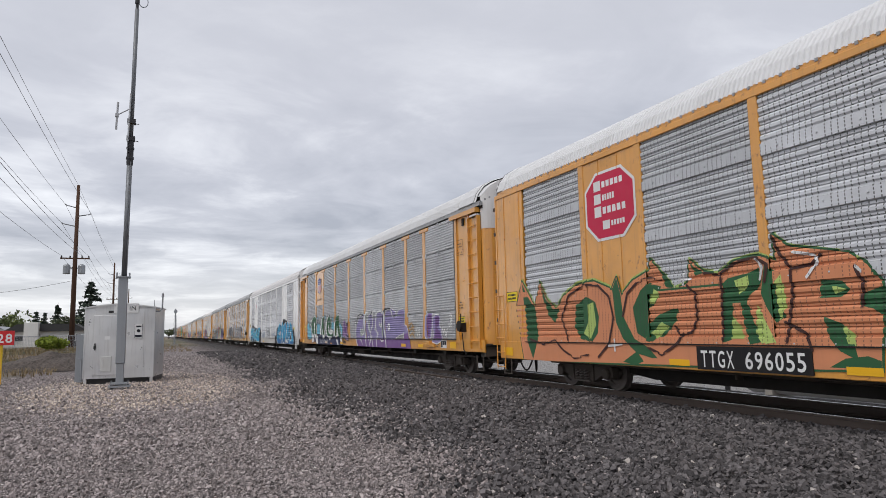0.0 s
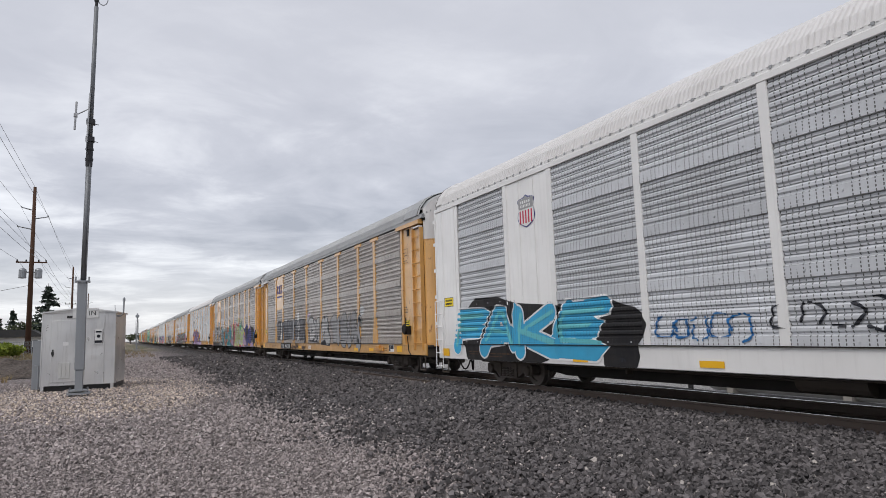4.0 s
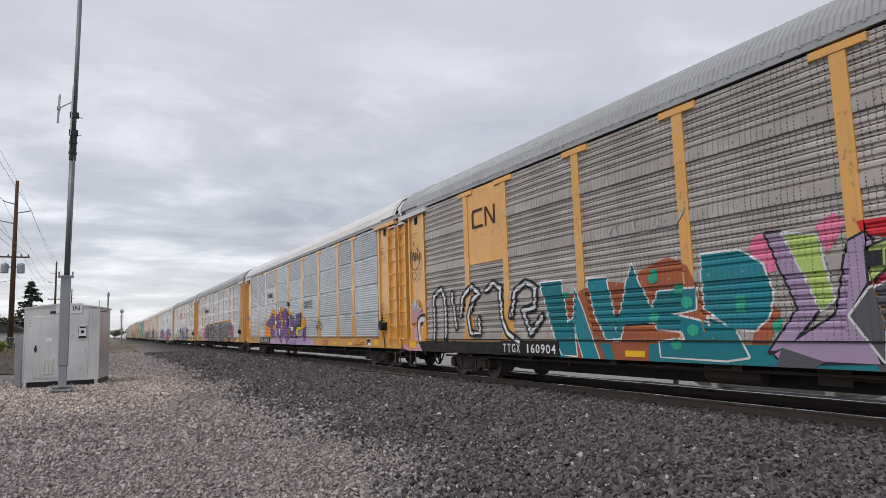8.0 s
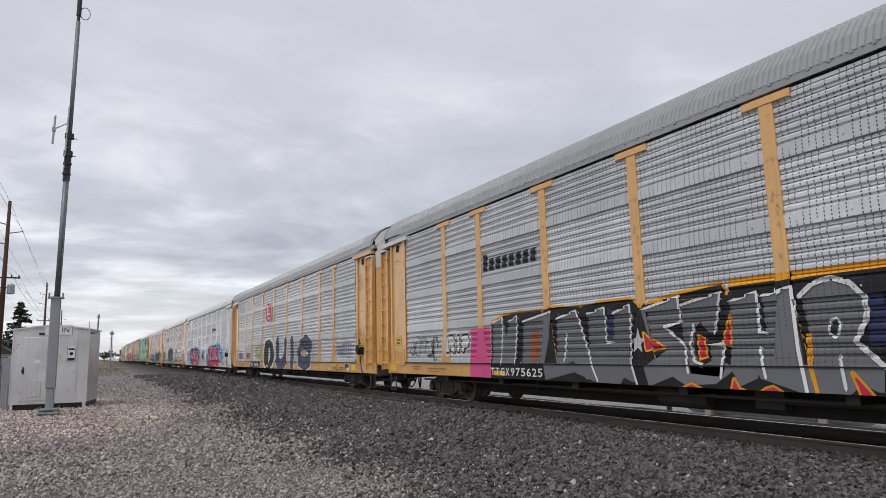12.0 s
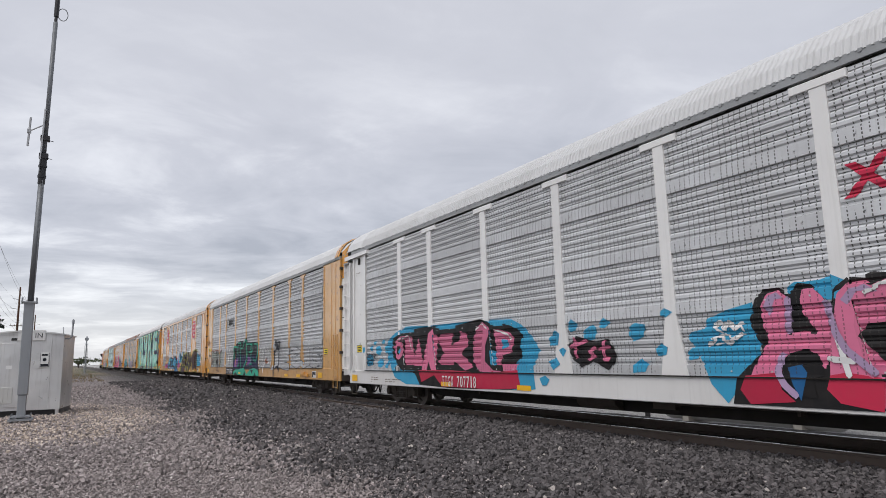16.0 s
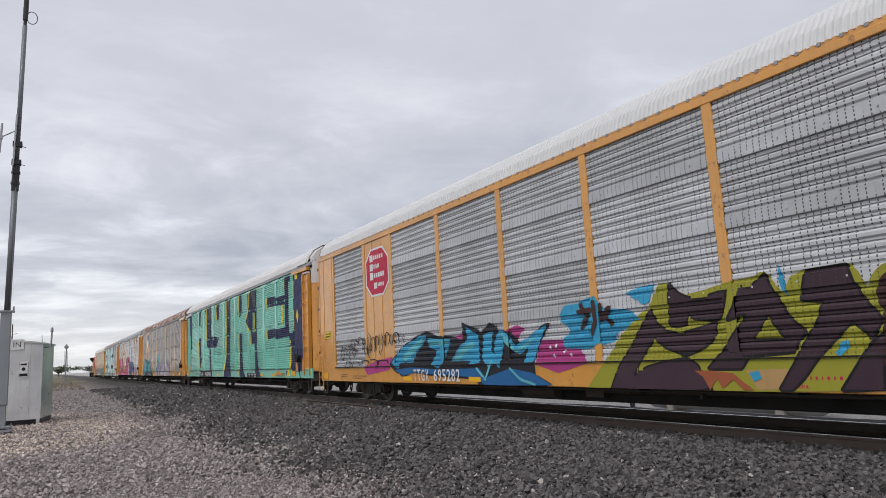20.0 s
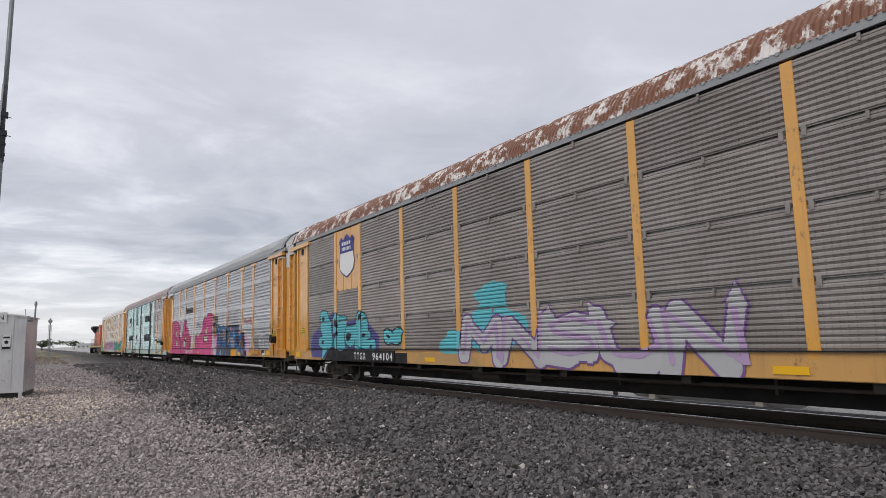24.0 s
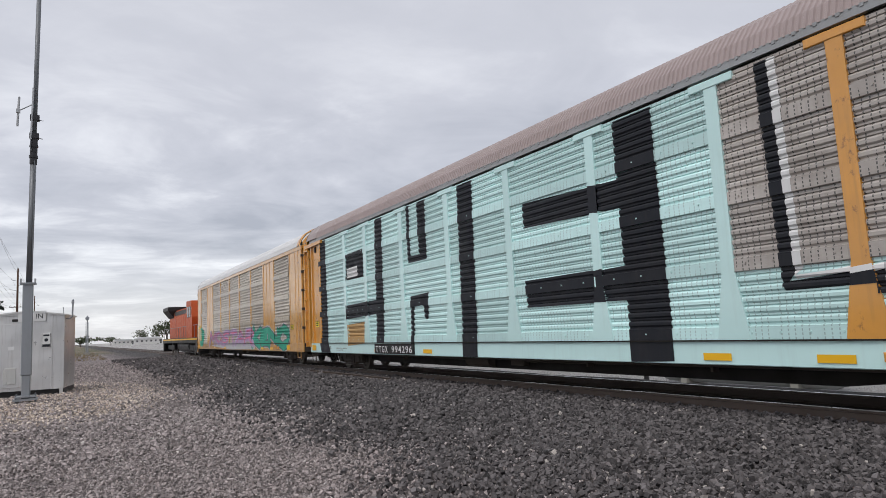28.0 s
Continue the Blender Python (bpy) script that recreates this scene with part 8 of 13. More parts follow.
    for stroke in ([(0.46, 1.62), (0.43, 1.52), (0.51, 1.47), (0.58, 1.55), (0.53, 1.63), (0.46, 1.62)], [(0.66, 1.62), (0.63, 1.48), (0.71, 1.57)], [(0.74, 1.54), (0.82, 1.56), (0.8, 1.61), (0.74, 1.54), (0.81, 1.49)], [(0.89, 1.59), (0.86, 1.51), (0.94, 1.5), (0.96, 1.58)], [(1.1, 1.62), (1.01, 1.58), (1.07, 1.51), (0.98, 1.43), (1.09, 1.44)]):
        drape("graffiti_tag", [("cap", *a, *b, 0.010) for a, b in zip(stroke, stroke[1:])], C["soot"], car, 2, "", over="panel")
    base_marks(car)
    return car


def car_g():
    car = car_carrier("yellow car carrier with galvanised screens and dark grey graffiti", "pale_yellow", "galv", "wide", "cap", "grey", ("ladder", "ladder"), ("white", "white"), heights=(0.73, 1.08))
    name_bars(car, 6.15, 8.5, 3.36, 3.78, C["ink"], 8, lean=0.04)
    drape("graffiti_block", join(rect(5.4, 6.4, SILL_LOW + 0.01, 1.95), poly((21.35, SILL_LOW + 0.01), (22.35, SILL_LOW + 0.01), (22.15, 1.3), (22.15, 2.0), (21.55, 2.0))), C["hot_pink"], car, 1, "pink painted blocks at the ends of the graffiti")
    piece(car, "RIP", 4.15, 5.35, 1.35, 1.8, C["white"], C["black"], C["white"], seed=3, wild=0.3, label="small black and white letters")
    scribble(car, 1.7, 3.6, 1.15, 1.9, C["ink"], 12, n=5)
    shape, line = sprayer(car, "wide", "cap")
    shape(C["amber"], None, 1, (6.45, 2.09), (7.03, 2.29), (7.7, 2.31), (8.61, 2.29), (8.92, 2.33), (9.85, 2.28), (10.69, 2.33), (11.29, 2.33), (11.49, 2.16), (12.42, 2.31), (13.28, 2.39), (13.37, 2.22), (13.92, 2.3), (14.46, 2.3), (14.62, 2.25), (14.87, 2.34), (15.18, 2.36), (15.46, 2.29), (15.65, 2.16), (15.68, 1.98), (15.65, 1.7), (14.4, 1.77), (11.43, 1.54), (6.46, 1.4))
    shape(C["black"], None, 2, (6.45, 2.02), (7.02, 2.22), (7.69, 2.25), (8.61, 2.23), (8.92, 2.27), (9.85, 2.23), (10.69, 2.28), (11.29, 2.26), (11.49, 2.11), (12.41, 2.25), (13.27, 2.34), (13.36, 2.16), (13.91, 2.24), (14.45, 2.25), (14.62, 2.2), (14.87, 2.28), (15.18, 2.3), (15.46, 2.24), (15.61, 2.13), (15.67, 1.91), (15.52, 0.66), (13.34, 0.63), (10.92, 0.68), (6.41, 0.69))
    shape(C["navy"], None, 3, (15.24, 2.25), (15.45, 2.21), (15.62, 2.04), (15.66, 1.81), (15.61, 1.36), (15.42, 1.33), (15.44, 1.72), (15.41, 2))
    shape(C["navy"], None, 3, (10.67, 2.15), (10.82, 2.08), (10.68, 0.98), (10.52, 0.98))
    shape(C["navy"], None, 3, (13.9, 2.09), (13.97, 2.05), (13.86, 0.91), (13.79, 0.92))
    shape(C["grey"], None, 4, (6.55, 2.05), (7.02, 2.17), (7.11, 1.66), (7.26, 2.05), (7.62, 2.16), (7.42, 1.07), (6.49, 1.06))
    shape(C["grey"], None, 4, (7.84, 2.02), (8.91, 2.18), (8.8, 1.61), (8.62, 1.11), (7.76, 1.07))
    shape(C["rust"], None, 5, (8.15, 1.75), (8.47, 1.8), (8.35, 1.13), (8.1, 1.13))
    shape(C["grey"], None, 4, (9.09, 2.02), (9.75, 2.15), (9.97, 1.58), (10.17, 1.03), (10.23, 0.76), (9.91, 0.92), (9.58, 1.14), (9.3, 1.08), (9.28, 0.85), (9.02, 1.13))
    shape(C["grey"], None, 4, (10.09, 2.07), (10.6, 2.15), (10.62, 1.56), (10.78, 1.56), (10.82, 2.03), (11.28, 2.16), (11.33, 1.95), (11.16, 1.34), (11.33, 0.74), (10.94, 0.88), (10.72, 0.98), (10.4, 0.93), (10.08, 0.97))
    shape(C["pale_grey"], None, 5, (11.26, 1.54), (11.39, 1.56), (11.45, 1.74), (11.49, 1.56), (11.61, 1.54), (11.5, 1.44), (11.53, 1.29), (11.42, 1.39), (11.3, 1.29), (11.34, 1.44))
    shape(C["grey"], None, 4, (11.55, 2.04), (12.41, 2.22), (12.43, 1.79), (12.09, 1.71), (12.34, 1.52), (12.5, 1.37), (12.52, 1.01), (11.62, 0.71), (11.52, 1.04), (12.07, 1.33), (11.7, 1.53))
    shape(C["crimson"], C["amber"], 5, (11.58, 1.64), (11.7, 1.53), (12.02, 1.38), (11.62, 1.34))
    shape(C["grey"], None, 4, (12.46, 2.07), (13.26, 2.21), (13.09, 1.58), (12.93, 1.61), (12.83, 1.77), (12.71, 1.69), (12.65, 1.33), (12.76, 1.06), (12.99, 1.15), (12.96, 1.41), (13.25, 1.42), (13.24, 1.06), (13.17, 0.91), (12.57, 0.92), (12.5, 1.33), (12.44, 1.51))
    shape(C["crimson"], C["amber"], 5, (12.76, 1.55), (12.86, 1.5), (12.89, 1.23), (12.77, 1.19))
    shape(C["grey"], None, 4, (13.4, 2.05), (13.9, 2.16), (13.88, 1.56), (13.98, 1.55), (13.97, 2.09), (14.45, 2.18), (14.48, 1.77), (14.53, 1.08), (14.52, 0.7), (14.2, 0.8), (14.08, 0.83), (13.81, 0.91), (13.46, 0.77), (13.34, 1.06))
    shape(C["crimson"], C["amber"], 5, (13.38, 1.83), (13.35, 1.4), (13.23, 1.42))
    shape(C["grey"], None, 4, (14.56, 2.04), (14.78, 2.17), (15.02, 2.22), (15.23, 2.17), (15.39, 1.97), (15.41, 1.72), (15.25, 1.4), (15.21, 1.37), (15.57, 1.05), (15.53, 0.75), (15.39, 0.81), (15.09, 0.97), (15.03, 0.72), (14.72, 0.71), (14.66, 1.15), (14.63, 1.61))
    shape(C["ink"], C["white"], 5, (14.95, 1.67), (15.03, 1.7), (15.05, 1.59), (14.99, 1.48), (14.93, 1.52))
    shape(C["amber"], None, 5, (14.58, 1.53), (14.66, 1.53), (14.65, 1.08), (14.72, 0.67), (14.66, 0.67), (14.58, 1.08))
    shape(C["crimson"], C["amber"], 5, (12.31, 0.68), (12.56, 0.78), (12.78, 0.7), (12.65, 0.63), (12.36, 0.63))
    shape(C["crimson"], C["amber"], 5, (13.38, 0.89), (13.46, 0.73), (13.56, 0.73), (13.52, 0.63), (13.3, 0.64))
    shape(C["crimson"], C["amber"], 5, (13.89, 0.75), (14.03, 0.79), (14.27, 0.65), (13.73, 0.63))
    shape(C["crimson"], C["amber"], 5, (15.17, 1.01), (15.41, 0.71), (15.27, 0.7))
    line(C["white"], 0.024, (6.55, 2.05), (7.02, 2.17), (6.89, 1.06))
    line(C["white"], 0.024, (7.26, 2.05), (7.64, 2.16), (7.47, 1.07))
    line(C["white"], 0.024, (7.84, 2.02), (8.91, 2.18))
    line(C["white"], 0.024, (9.09, 2.02), (9.75, 2.15), (10.17, 1.03), (10.31, 0.76))
    line(C["white"], 0.024, (9.41, 1.71), (9.3, 1.14))
    line(C["white"], 0.024, (10.09, 2.07), (10.6, 2.15), (10.6, 1.48), (10.77, 1.5))
    line(C["white"], 0.024, (10.82, 2.03), (11.28, 2.16), (11.22, 1.14), (11.35, 0.74))
    line(C["white"], 0.024, (11.55, 2.04), (12.41, 2.22), (12.43, 1.79), (12.05, 1.73), (12.47, 1.42), (12.52, 0.96))
    line(C["white"], 0.024, (12.46, 2.07), (13.26, 2.21), (13.09, 1.58))
    line(C["white"], 0.024, (12.91, 1.41), (13.25, 1.42), (13.15, 0.89))
    line(C["white"], 0.024, (12.69, 1.73), (12.59, 1.42), (12.65, 1.15), (12.82, 1.1))
    line(C["white"], 0.024, (13.4, 2.05), (13.9, 2.16), (13.88, 1.56), (14.02, 1.55))
    line(C["white"], 0.024, (13.86, 1.35), (13.93, 0.91))
    line(C["white"], 0.028, (13.97, 2.09), (14.45, 2.18), (14.47, 1.3), (14.54, 0.71))
    line(C["white"], 0.036, (14.56, 2.04), (14.78, 2.21), (15.02, 2.25), (15.27, 2.16), (15.42, 1.97), (15.43, 1.72), (15.25, 1.4), (15.58, 1.09))
    line(C["white"], 0.024, (15.03, 1.23), (15.07, 0.79))
    shape(C["amber"], None, 1, (13.4, 2.4), (14.78, 2.4), (15.71, 2.41), (17.63, 2.45), (18.81, 2.43), (19.66, 2.34), (20.45, 2.5), (21.16, 2.26), (21.34, 2), (19.8, 1.35), (13.37, 1.41))
    shape(C["black"], None, 2, (13.4, 2.28), (14.77, 2.3), (15.71, 2.31), (17.63, 2.36), (18.81, 2.35), (19.66, 2.28), (20.45, 2.41), (21.12, 2.19), (21.31, 2.01), (21.25, 1.24), (21.46, 0.72), (13.34, 0.71))
    shape(C["grey"], C["white"], 4, (15.85, 2.21), (16.71, 2.27), (16.78, 1.14), (16.09, 1.16))
    shape(C["grey"], C["white"], 4, (16.89, 2.22), (17.75, 2.26), (17.74, 2.07), (17.36, 2.06), (17.34, 1.73), (17.72, 1.72), (17.71, 1.54), (17.38, 1.51), (17.56, 1.14), (16.92, 1.14))
    shape(C["grey"], C["white"], 4, (17.87, 2.23), (18.69, 2.27), (18.68, 2.08), (18.33, 2.04), (18.36, 1.76), (18.77, 1.74), (18.76, 1.58), (18.42, 1.53), (18.5, 1.03), (17.92, 1.08))
    shape(C["grey"], C["white"], 4, (18.91, 2.23), (19.66, 2.27), (19.69, 2.09), (19.33, 2.05), (19.42, 1.78), (19.82, 1.76), (19.81, 1.56), (19.5, 1.51), (19.59, 1.25), (19.89, 1.24), (19.94, 1.09), (18.99, 1.09))
    shape(C["grey"], C["white"], 4, (20.01, 2.23), (20.44, 2.33), (20.89, 2.22), (21.1, 1.97), (21.03, 1.68), (20.84, 1.58), (21.32, 1.05), (20.81, 1.14), (20.57, 1.49), (20.51, 1.14), (20.08, 1.14))
    shape(C["crimson"], None, 5, (18.54, 1.69), (18.95, 1.71), (18.92, 1.25), (18.63, 1.25))
    shape(C["crimson"], None, 5, (19.51, 1.67), (19.88, 1.71), (19.8, 1.47))
    shape(C["amber"], None, 5, (18.16, 1.06), (19.12, 1.06), (19.18, 0.71), (18.25, 0.69))
    shape(C["grey"], None, 4, (8.56, 1.09), (11.21, 1.1), (10.92, 0.73), (10.33, 0.72), (9.6, 0.92), (8.62, 0.74))
    shape(C["grey"], None, 4, (11.76, 1.1), (13.53, 1.1), (13.04, 0.8), (12.44, 0.76))
    shape(C["grey"], None, 4, (14.43, 1.11), (15.59, 1.11), (15.09, 0.71), (14.63, 0.7), (14.25, 0.93))
    shape(C["grey"], None, 4, (15.87, 1.11), (17.14, 1.08), (16.71, 0.95), (16.12, 0.77))
    shape(C["grey"], None, 4, (16.86, 1.08), (17.99, 1.09), (17.78, 0.81), (17.29, 0.77))
    shape(C["grey"], None, 4, (18.95, 1.09), (19.88, 1.09), (20.02, 0.96), (19.32, 0.75))
    shape(C["grey"], None, 4, (20.53, 1.07), (21.38, 1.07), (21.06, 0.77), (20.79, 0.76))
    number_board(car, "TTGX975625", 6.35, 8.65)
    part("owner_plate", Shape().box(U(18.25), U(19.1), -SIDE - 0.03, -SIDE - 0.012, 0.78, 1.04), paint("orange_plate", (0.65, 0.22, 0.02), 0.1), car, "orange owner's plate")
    base_marks(car)
    return car


def car_h():
    car = car_carrier("yellow car carrier with pale dusty screens and blue tags", "pale_yellow", "pale", "wide", "cap", "grey", ("ladder", "ladder"), ("white", "white"), heights=(0.68, 1.06))
    scribble(car, 22.3, 24.2, 1.25, 1.85, C["flag_blue"], 3, n=7)
    number_board(car, "TTGX 980705", 5.8, 8.2, C["black"])
    shape, line = sprayer(car, "wide", "cap")
    octagon_sign(car, 9.71, 11.11, 3.20, 4.35, "sill")
    shape(C["moss"], None, 1, (6.99, 1.89), (7.22, 2), (7.74, 1.94), (8.49, 2), (8.53, 1.49), (8.48, 1.16), (7.74, 1.16), (7.04, 1.34))
    line(C["white"], 0.03, (7.49, 1.74), (7.63, 1.42), (7.71, 1.72), (7.83, 1.46), (7.83, 1.75))
    line(C["white"], 0.03, (7.91, 1.76), (8.16, 1.81))
    line(C["white"], 0.03, (8.03, 1.78), (8.02, 1.44))
    line(C["white"], 0.03, (8.33, 1.81), (8.16, 1.74), (8.18, 1.63), (8.35, 1.57))
    line(C["white"], 0.03, (8.31, 1.65), (8.46, 1.71), (8.37, 1.36))
    line(C["flag_blue"], 0.03, (4.39, 1.2), (4.51, 1.54), (4.63, 1.2), (4.73, 1.56))
    line(C["flag_blue"], 0.03, (4.98, 1.55), (4.79, 1.54), (4.79, 1.24), (4.98, 1.26))
    line(C["flag_blue"], 0.03, (4.81, 1.41), (4.97, 1.43))
    line(C["flag_blue"], 0.03, (5.06, 1.56), (5.07, 1.22))
    line(C["flag_blue"], 0.03, (5.28, 1.55), (5.08, 1.38), (5.27, 1.22))
    line(C["flag_blue"], 0.03, (5.36, 1.5), (5.3, 1.3), (5.42, 1.21), (5.5, 1.44), (5.36, 1.5))
    line(C["flag_blue"], 0.03, (1.91, 1.18), (2.04, 1.58), (2.18, 1.18), (2.28, 1.6))
    line(C["flag_blue"], 0.03, (2.56, 1.59), (2.35, 1.57), (2.35, 1.23), (2.56, 1.25))
    line(C["flag_blue"], 0.03, (2.37, 1.42), (2.54, 1.44))
    line(C["flag_blue"], 0.03, (2.64, 1.6), (2.65, 1.2))
    line(C["flag_blue"], 0.03, (2.88, 1.59), (2.67, 1.39), (2.88, 1.2))
    line(C["flag_blue"], 0.03, (2.97, 1.53), (2.9, 1.29), (3.04, 1.2), (3.13, 1.47), (2.97, 1.53))
    drape("graffiti_halo", blob(10.50, 1.45, 1.5, 0.98, 3, 0.05), C["white"], car, 1, "white halo round a black letter")
    drape("graffiti_letter", blob(10.50, 1.45, 1.28, 0.82, 3, 0.05), C["ink"], car, 2, "big black sprayed letter")
    drape("graffiti_light", blob(10.60, 1.4, 0.22, 0.42, 4, 0.1), C["white"], car, 3, "")
    piece(car, "UIC", 12.20, 18.6, 0.7, 2.3, C["slate"], C["black"], C["white"], C["flag_blue"], seed=8, wild=0.5, edge=0.06, label="dark spray-painted letters edged white")
    base_marks(car)
    return car


def car_i():
    car = car_carrier("white car carrier with pale screens, pink letters and blue spots", "white", "pale", "wide", "cap", "silver", ("ladder", "ladder"), ("grey", "yellow"), heights=(0.58, 1.02))
    drape("owner_mark", join(poly((17.3, 3.3), (17.45, 3.3), (17.95, 3.82), (17.8, 3.82)), poly((17.75, 3.35), (17.9, 3.35), (17.5, 3.75), (17.35, 3.75))), C["crimson"], car, 2, "red crossed owner's mark")
    name_bars(car, 17.95, 19.6, 3.45, 3.68, C["ink"], 9, lean=0.06)
    bars(car, 22.9, 24.6, 0.70, 0.92, 3, C["ink"], over="sill", seed=2)
    bars(car, 19.9, 20.9, 0.70, 0.92, 3, C["white"], over="sill", seed=5)
    shape, line = sprayer(car, "wide", "cap")
    shape(C["sky"], None, 1, (11.71, 1.95), (11.84, 2.09), (12, 2), (11.96, 1.86), (11.79, 1.83))
    shape(C["sky"], None, 1, (12.6, 1.97), (12.76, 2.06), (12.9, 1.97), (12.78, 1.87), (12.63, 1.88))
    shape(C["sky"], None, 1, (12.15, 1.82), (12.4, 1.95), (12.55, 1.89), (12.49, 1.68), (12.21, 1.63))
    shape(C["sky"], None, 1, (11.1, 1.72), (11.3, 1.89), (11.47, 1.82), (11.42, 1.58), (11.13, 1.59))
    shape(C["sky"], None, 1, (13.37, 1.85), (13.51, 1.92), (13.75, 1.88), (13.7, 1.68), (13.46, 1.6), (13.36, 1.7))
    shape(C["sky"], None, 1, (14.12, 2.07), (14.21, 2.13), (14.38, 2.05), (14.23, 1.97), (14.11, 2))
    shape(C["sky"], None, 1, (11.44, 1.49), (11.57, 1.54), (11.67, 1.48), (11.56, 1.35))
    shape(C["sky"], None, 1, (11.06, 1.26), (11.34, 1.35), (11.46, 1.21), (11.23, 1.09))
    shape(C["sky"], None, 1, (13.96, 1.49), (14.09, 1.55), (14.23, 1.48), (14.19, 1.36), (13.97, 1.34))
    shape(C["sky"], None, 1, (13.42, 1.2), (13.63, 1.3), (13.78, 1.2), (13.7, 1.08), (13.41, 1.06))
    shape(C["sky"], None, 1, (14.6, 1.38), (14.72, 1.47), (14.85, 1.42), (14.81, 1.29), (14.64, 1.27))
    shape(C["sky"], None, 1, (10.76, 0.92), (10.95, 0.98), (11.09, 0.9), (10.99, 0.78), (10.84, 0.78))
    shape(C["sky"], None, 1, (14.63, 1.65), (14.75, 1.73), (14.96, 1.72), (15.03, 1.9), (15.35, 2), (15.84, 2.09), (15.91, 1.88), (15.91, 1.48), (15.82, 1.08), (15.41, 0.75), (15.3, 0.63), (15.03, 0.91), (14.93, 1.16), (14.84, 1.33))
    shape(C["sky"], None, 1, (16.38, 2.24), (16.51, 2.32), (16.63, 2.3), (16.87, 2.31), (17.02, 2.36), (17.19, 2.27), (17.06, 2.03), (16.45, 2.08))
    shape(C["black"], None, 3, (11.71, 1.59), (11.98, 1.75), (12.45, 1.63), (12.83, 1.67), (13.02, 1.41), (13.01, 1.26), (12.82, 1.1), (12.42, 1.26), (12.09, 1.15), (11.81, 1.32))
    line(C["pink"], 0.04, (11.91, 1.7), (11.95, 1.35))
    line(C["pink"], 0.04, (11.8, 1.55), (12.23, 1.64))
    line(C["pink"], 0.04, (12.47, 1.51), (12.34, 1.45), (12.46, 1.36), (12.33, 1.3))
    line(C["pink"], 0.04, (12.72, 1.61), (12.72, 1.3), (12.84, 1.3))
    line(C["pink"], 0.03, (12.59, 1.49), (12.86, 1.52))
    shape(C["black"], None, 2, (15.76, 1.81), (15.89, 2.13), (16.04, 2.28), (16.26, 2.27), (16.41, 2.16), (16.55, 2.3), (16.71, 2.29), (16.88, 2.08), (16.98, 1.96), (17.04, 2.18), (17.23, 2.3), (17.44, 2.28), (17.67, 2.15), (17.48, 0.63), (15.39, 0.63), (15.48, 1), (15.94, 1.4))
    shape(C["pink"], None, 3, (15.96, 2), (16.08, 2.19), (16.25, 2.23), (16.38, 2.13), (16.41, 1.93), (16.35, 1.62), (16.56, 1.65), (16.78, 1.6), (16.85, 1.53), (16.85, 1.24), (16.82, 1.13), (16.61, 1.39), (16.36, 1.35), (16.22, 1.16), (16.14, 0.86), (15.66, 0.92), (15.78, 1.16), (16.05, 1.56), (15.98, 1.72))
    shape(C["pink"], None, 3, (16.57, 2.07), (16.62, 2.22), (16.74, 2.23), (16.88, 2.08), (16.97, 1.89), (17, 1.81), (17.07, 2.1), (17.22, 2.23), (17.43, 2.24), (17.66, 2.08), (17.62, 1.71), (17.47, 1.68), (17.31, 1.51), (17.31, 1.24), (17.54, 1.1), (17.49, 0.67), (17.05, 0.81), (16.86, 0.95), (16.89, 1.24), (16.72, 1.68), (16.58, 1.88))
    shape(C["lilac"], None, 4, (16.01, 2), (16.1, 2.16), (16.24, 2.2), (16.33, 2.11), (16.2, 2.1), (16.1, 1.87))
    shape(C["lilac"], None, 4, (17.11, 2.02), (17.25, 2.17), (17.43, 2.19), (17.61, 2.06), (17.35, 2.11), (17.19, 1.95))
    shape(C["crimson"], None, 4, (15.63, 1.04), (16.15, 1.09), (16.18, 0.86), (16.37, 0.7), (15.68, 0.64), (15.53, 0.84))
    shape(C["crimson"], None, 4, (16.87, 1.06), (17.09, 1.1), (17.53, 1.03), (17.48, 0.63), (16.97, 0.71), (16.81, 0.88))
    shape(C["black"], None, 5, (16.17, 1.16), (16.32, 1.35), (16.57, 1.4), (16.75, 1.31), (16.81, 1.06), (16.64, 1.02), (16.68, 0.73), (16.46, 0.79), (16.37, 1.09))
    shape(C["blue"], None, 6, (16.3, 1.16), (16.5, 1.2), (16.57, 1.09), (16.45, 0.72), (16.35, 0.94))
    shape(C["black"], None, 5, (17.28, 1.55), (17.4, 1.7), (17.62, 1.71), (17.56, 1.23), (17.43, 1.37))
    line(C["white"], 0.04, (17.03, 1.52), (17.12, 1.06))
    line(C["white"], 0.04, (16.89, 1.27), (17.19, 1.24))
    line(C["white"], 0.035, (15.17, 1.76), (15.28, 1.84), (15.34, 1.73), (15.43, 1.83), (15.52, 1.72), (15.64, 1.8))
    line(C["white"], 0.035, (15.04, 1.5), (15.26, 1.63), (15.4, 1.51), (15.62, 1.64))
    line(C["lilac"], 0.05, (16.4, 2.08), (16.36, 1.66))
    line(C["lilac"], 0.05, (16.92, 2), (17.01, 1.6), (17.12, 1.38), (17.43, 1.1))
    line(C["lilac"], 0.05, (16.23, 1.32), (16.15, 1.09), (16.23, 0.93), (16.38, 0.79))
    shape(C["sky"], None, 1, (23.17, 2.04), (23.37, 2.1), (23.4, 1.88), (23.19, 1.85))
    shape(C["sky"], None, 1, (23.72, 2.1), (23.89, 2.13), (23.87, 1.95), (23.71, 1.95))
    shape(C["sky"], None, 1, (23.46, 1.65), (23.7, 1.72), (23.61, 1.51))
    shape(C["sky"], None, 1, (23.16, 1.42), (23.37, 1.45), (23.35, 1.23), (23.14, 1.23))
    shape(C["sky"], None, 1, (24.13, 1.94), (24.33, 1.98), (24.35, 1.8), (24.14, 1.79))
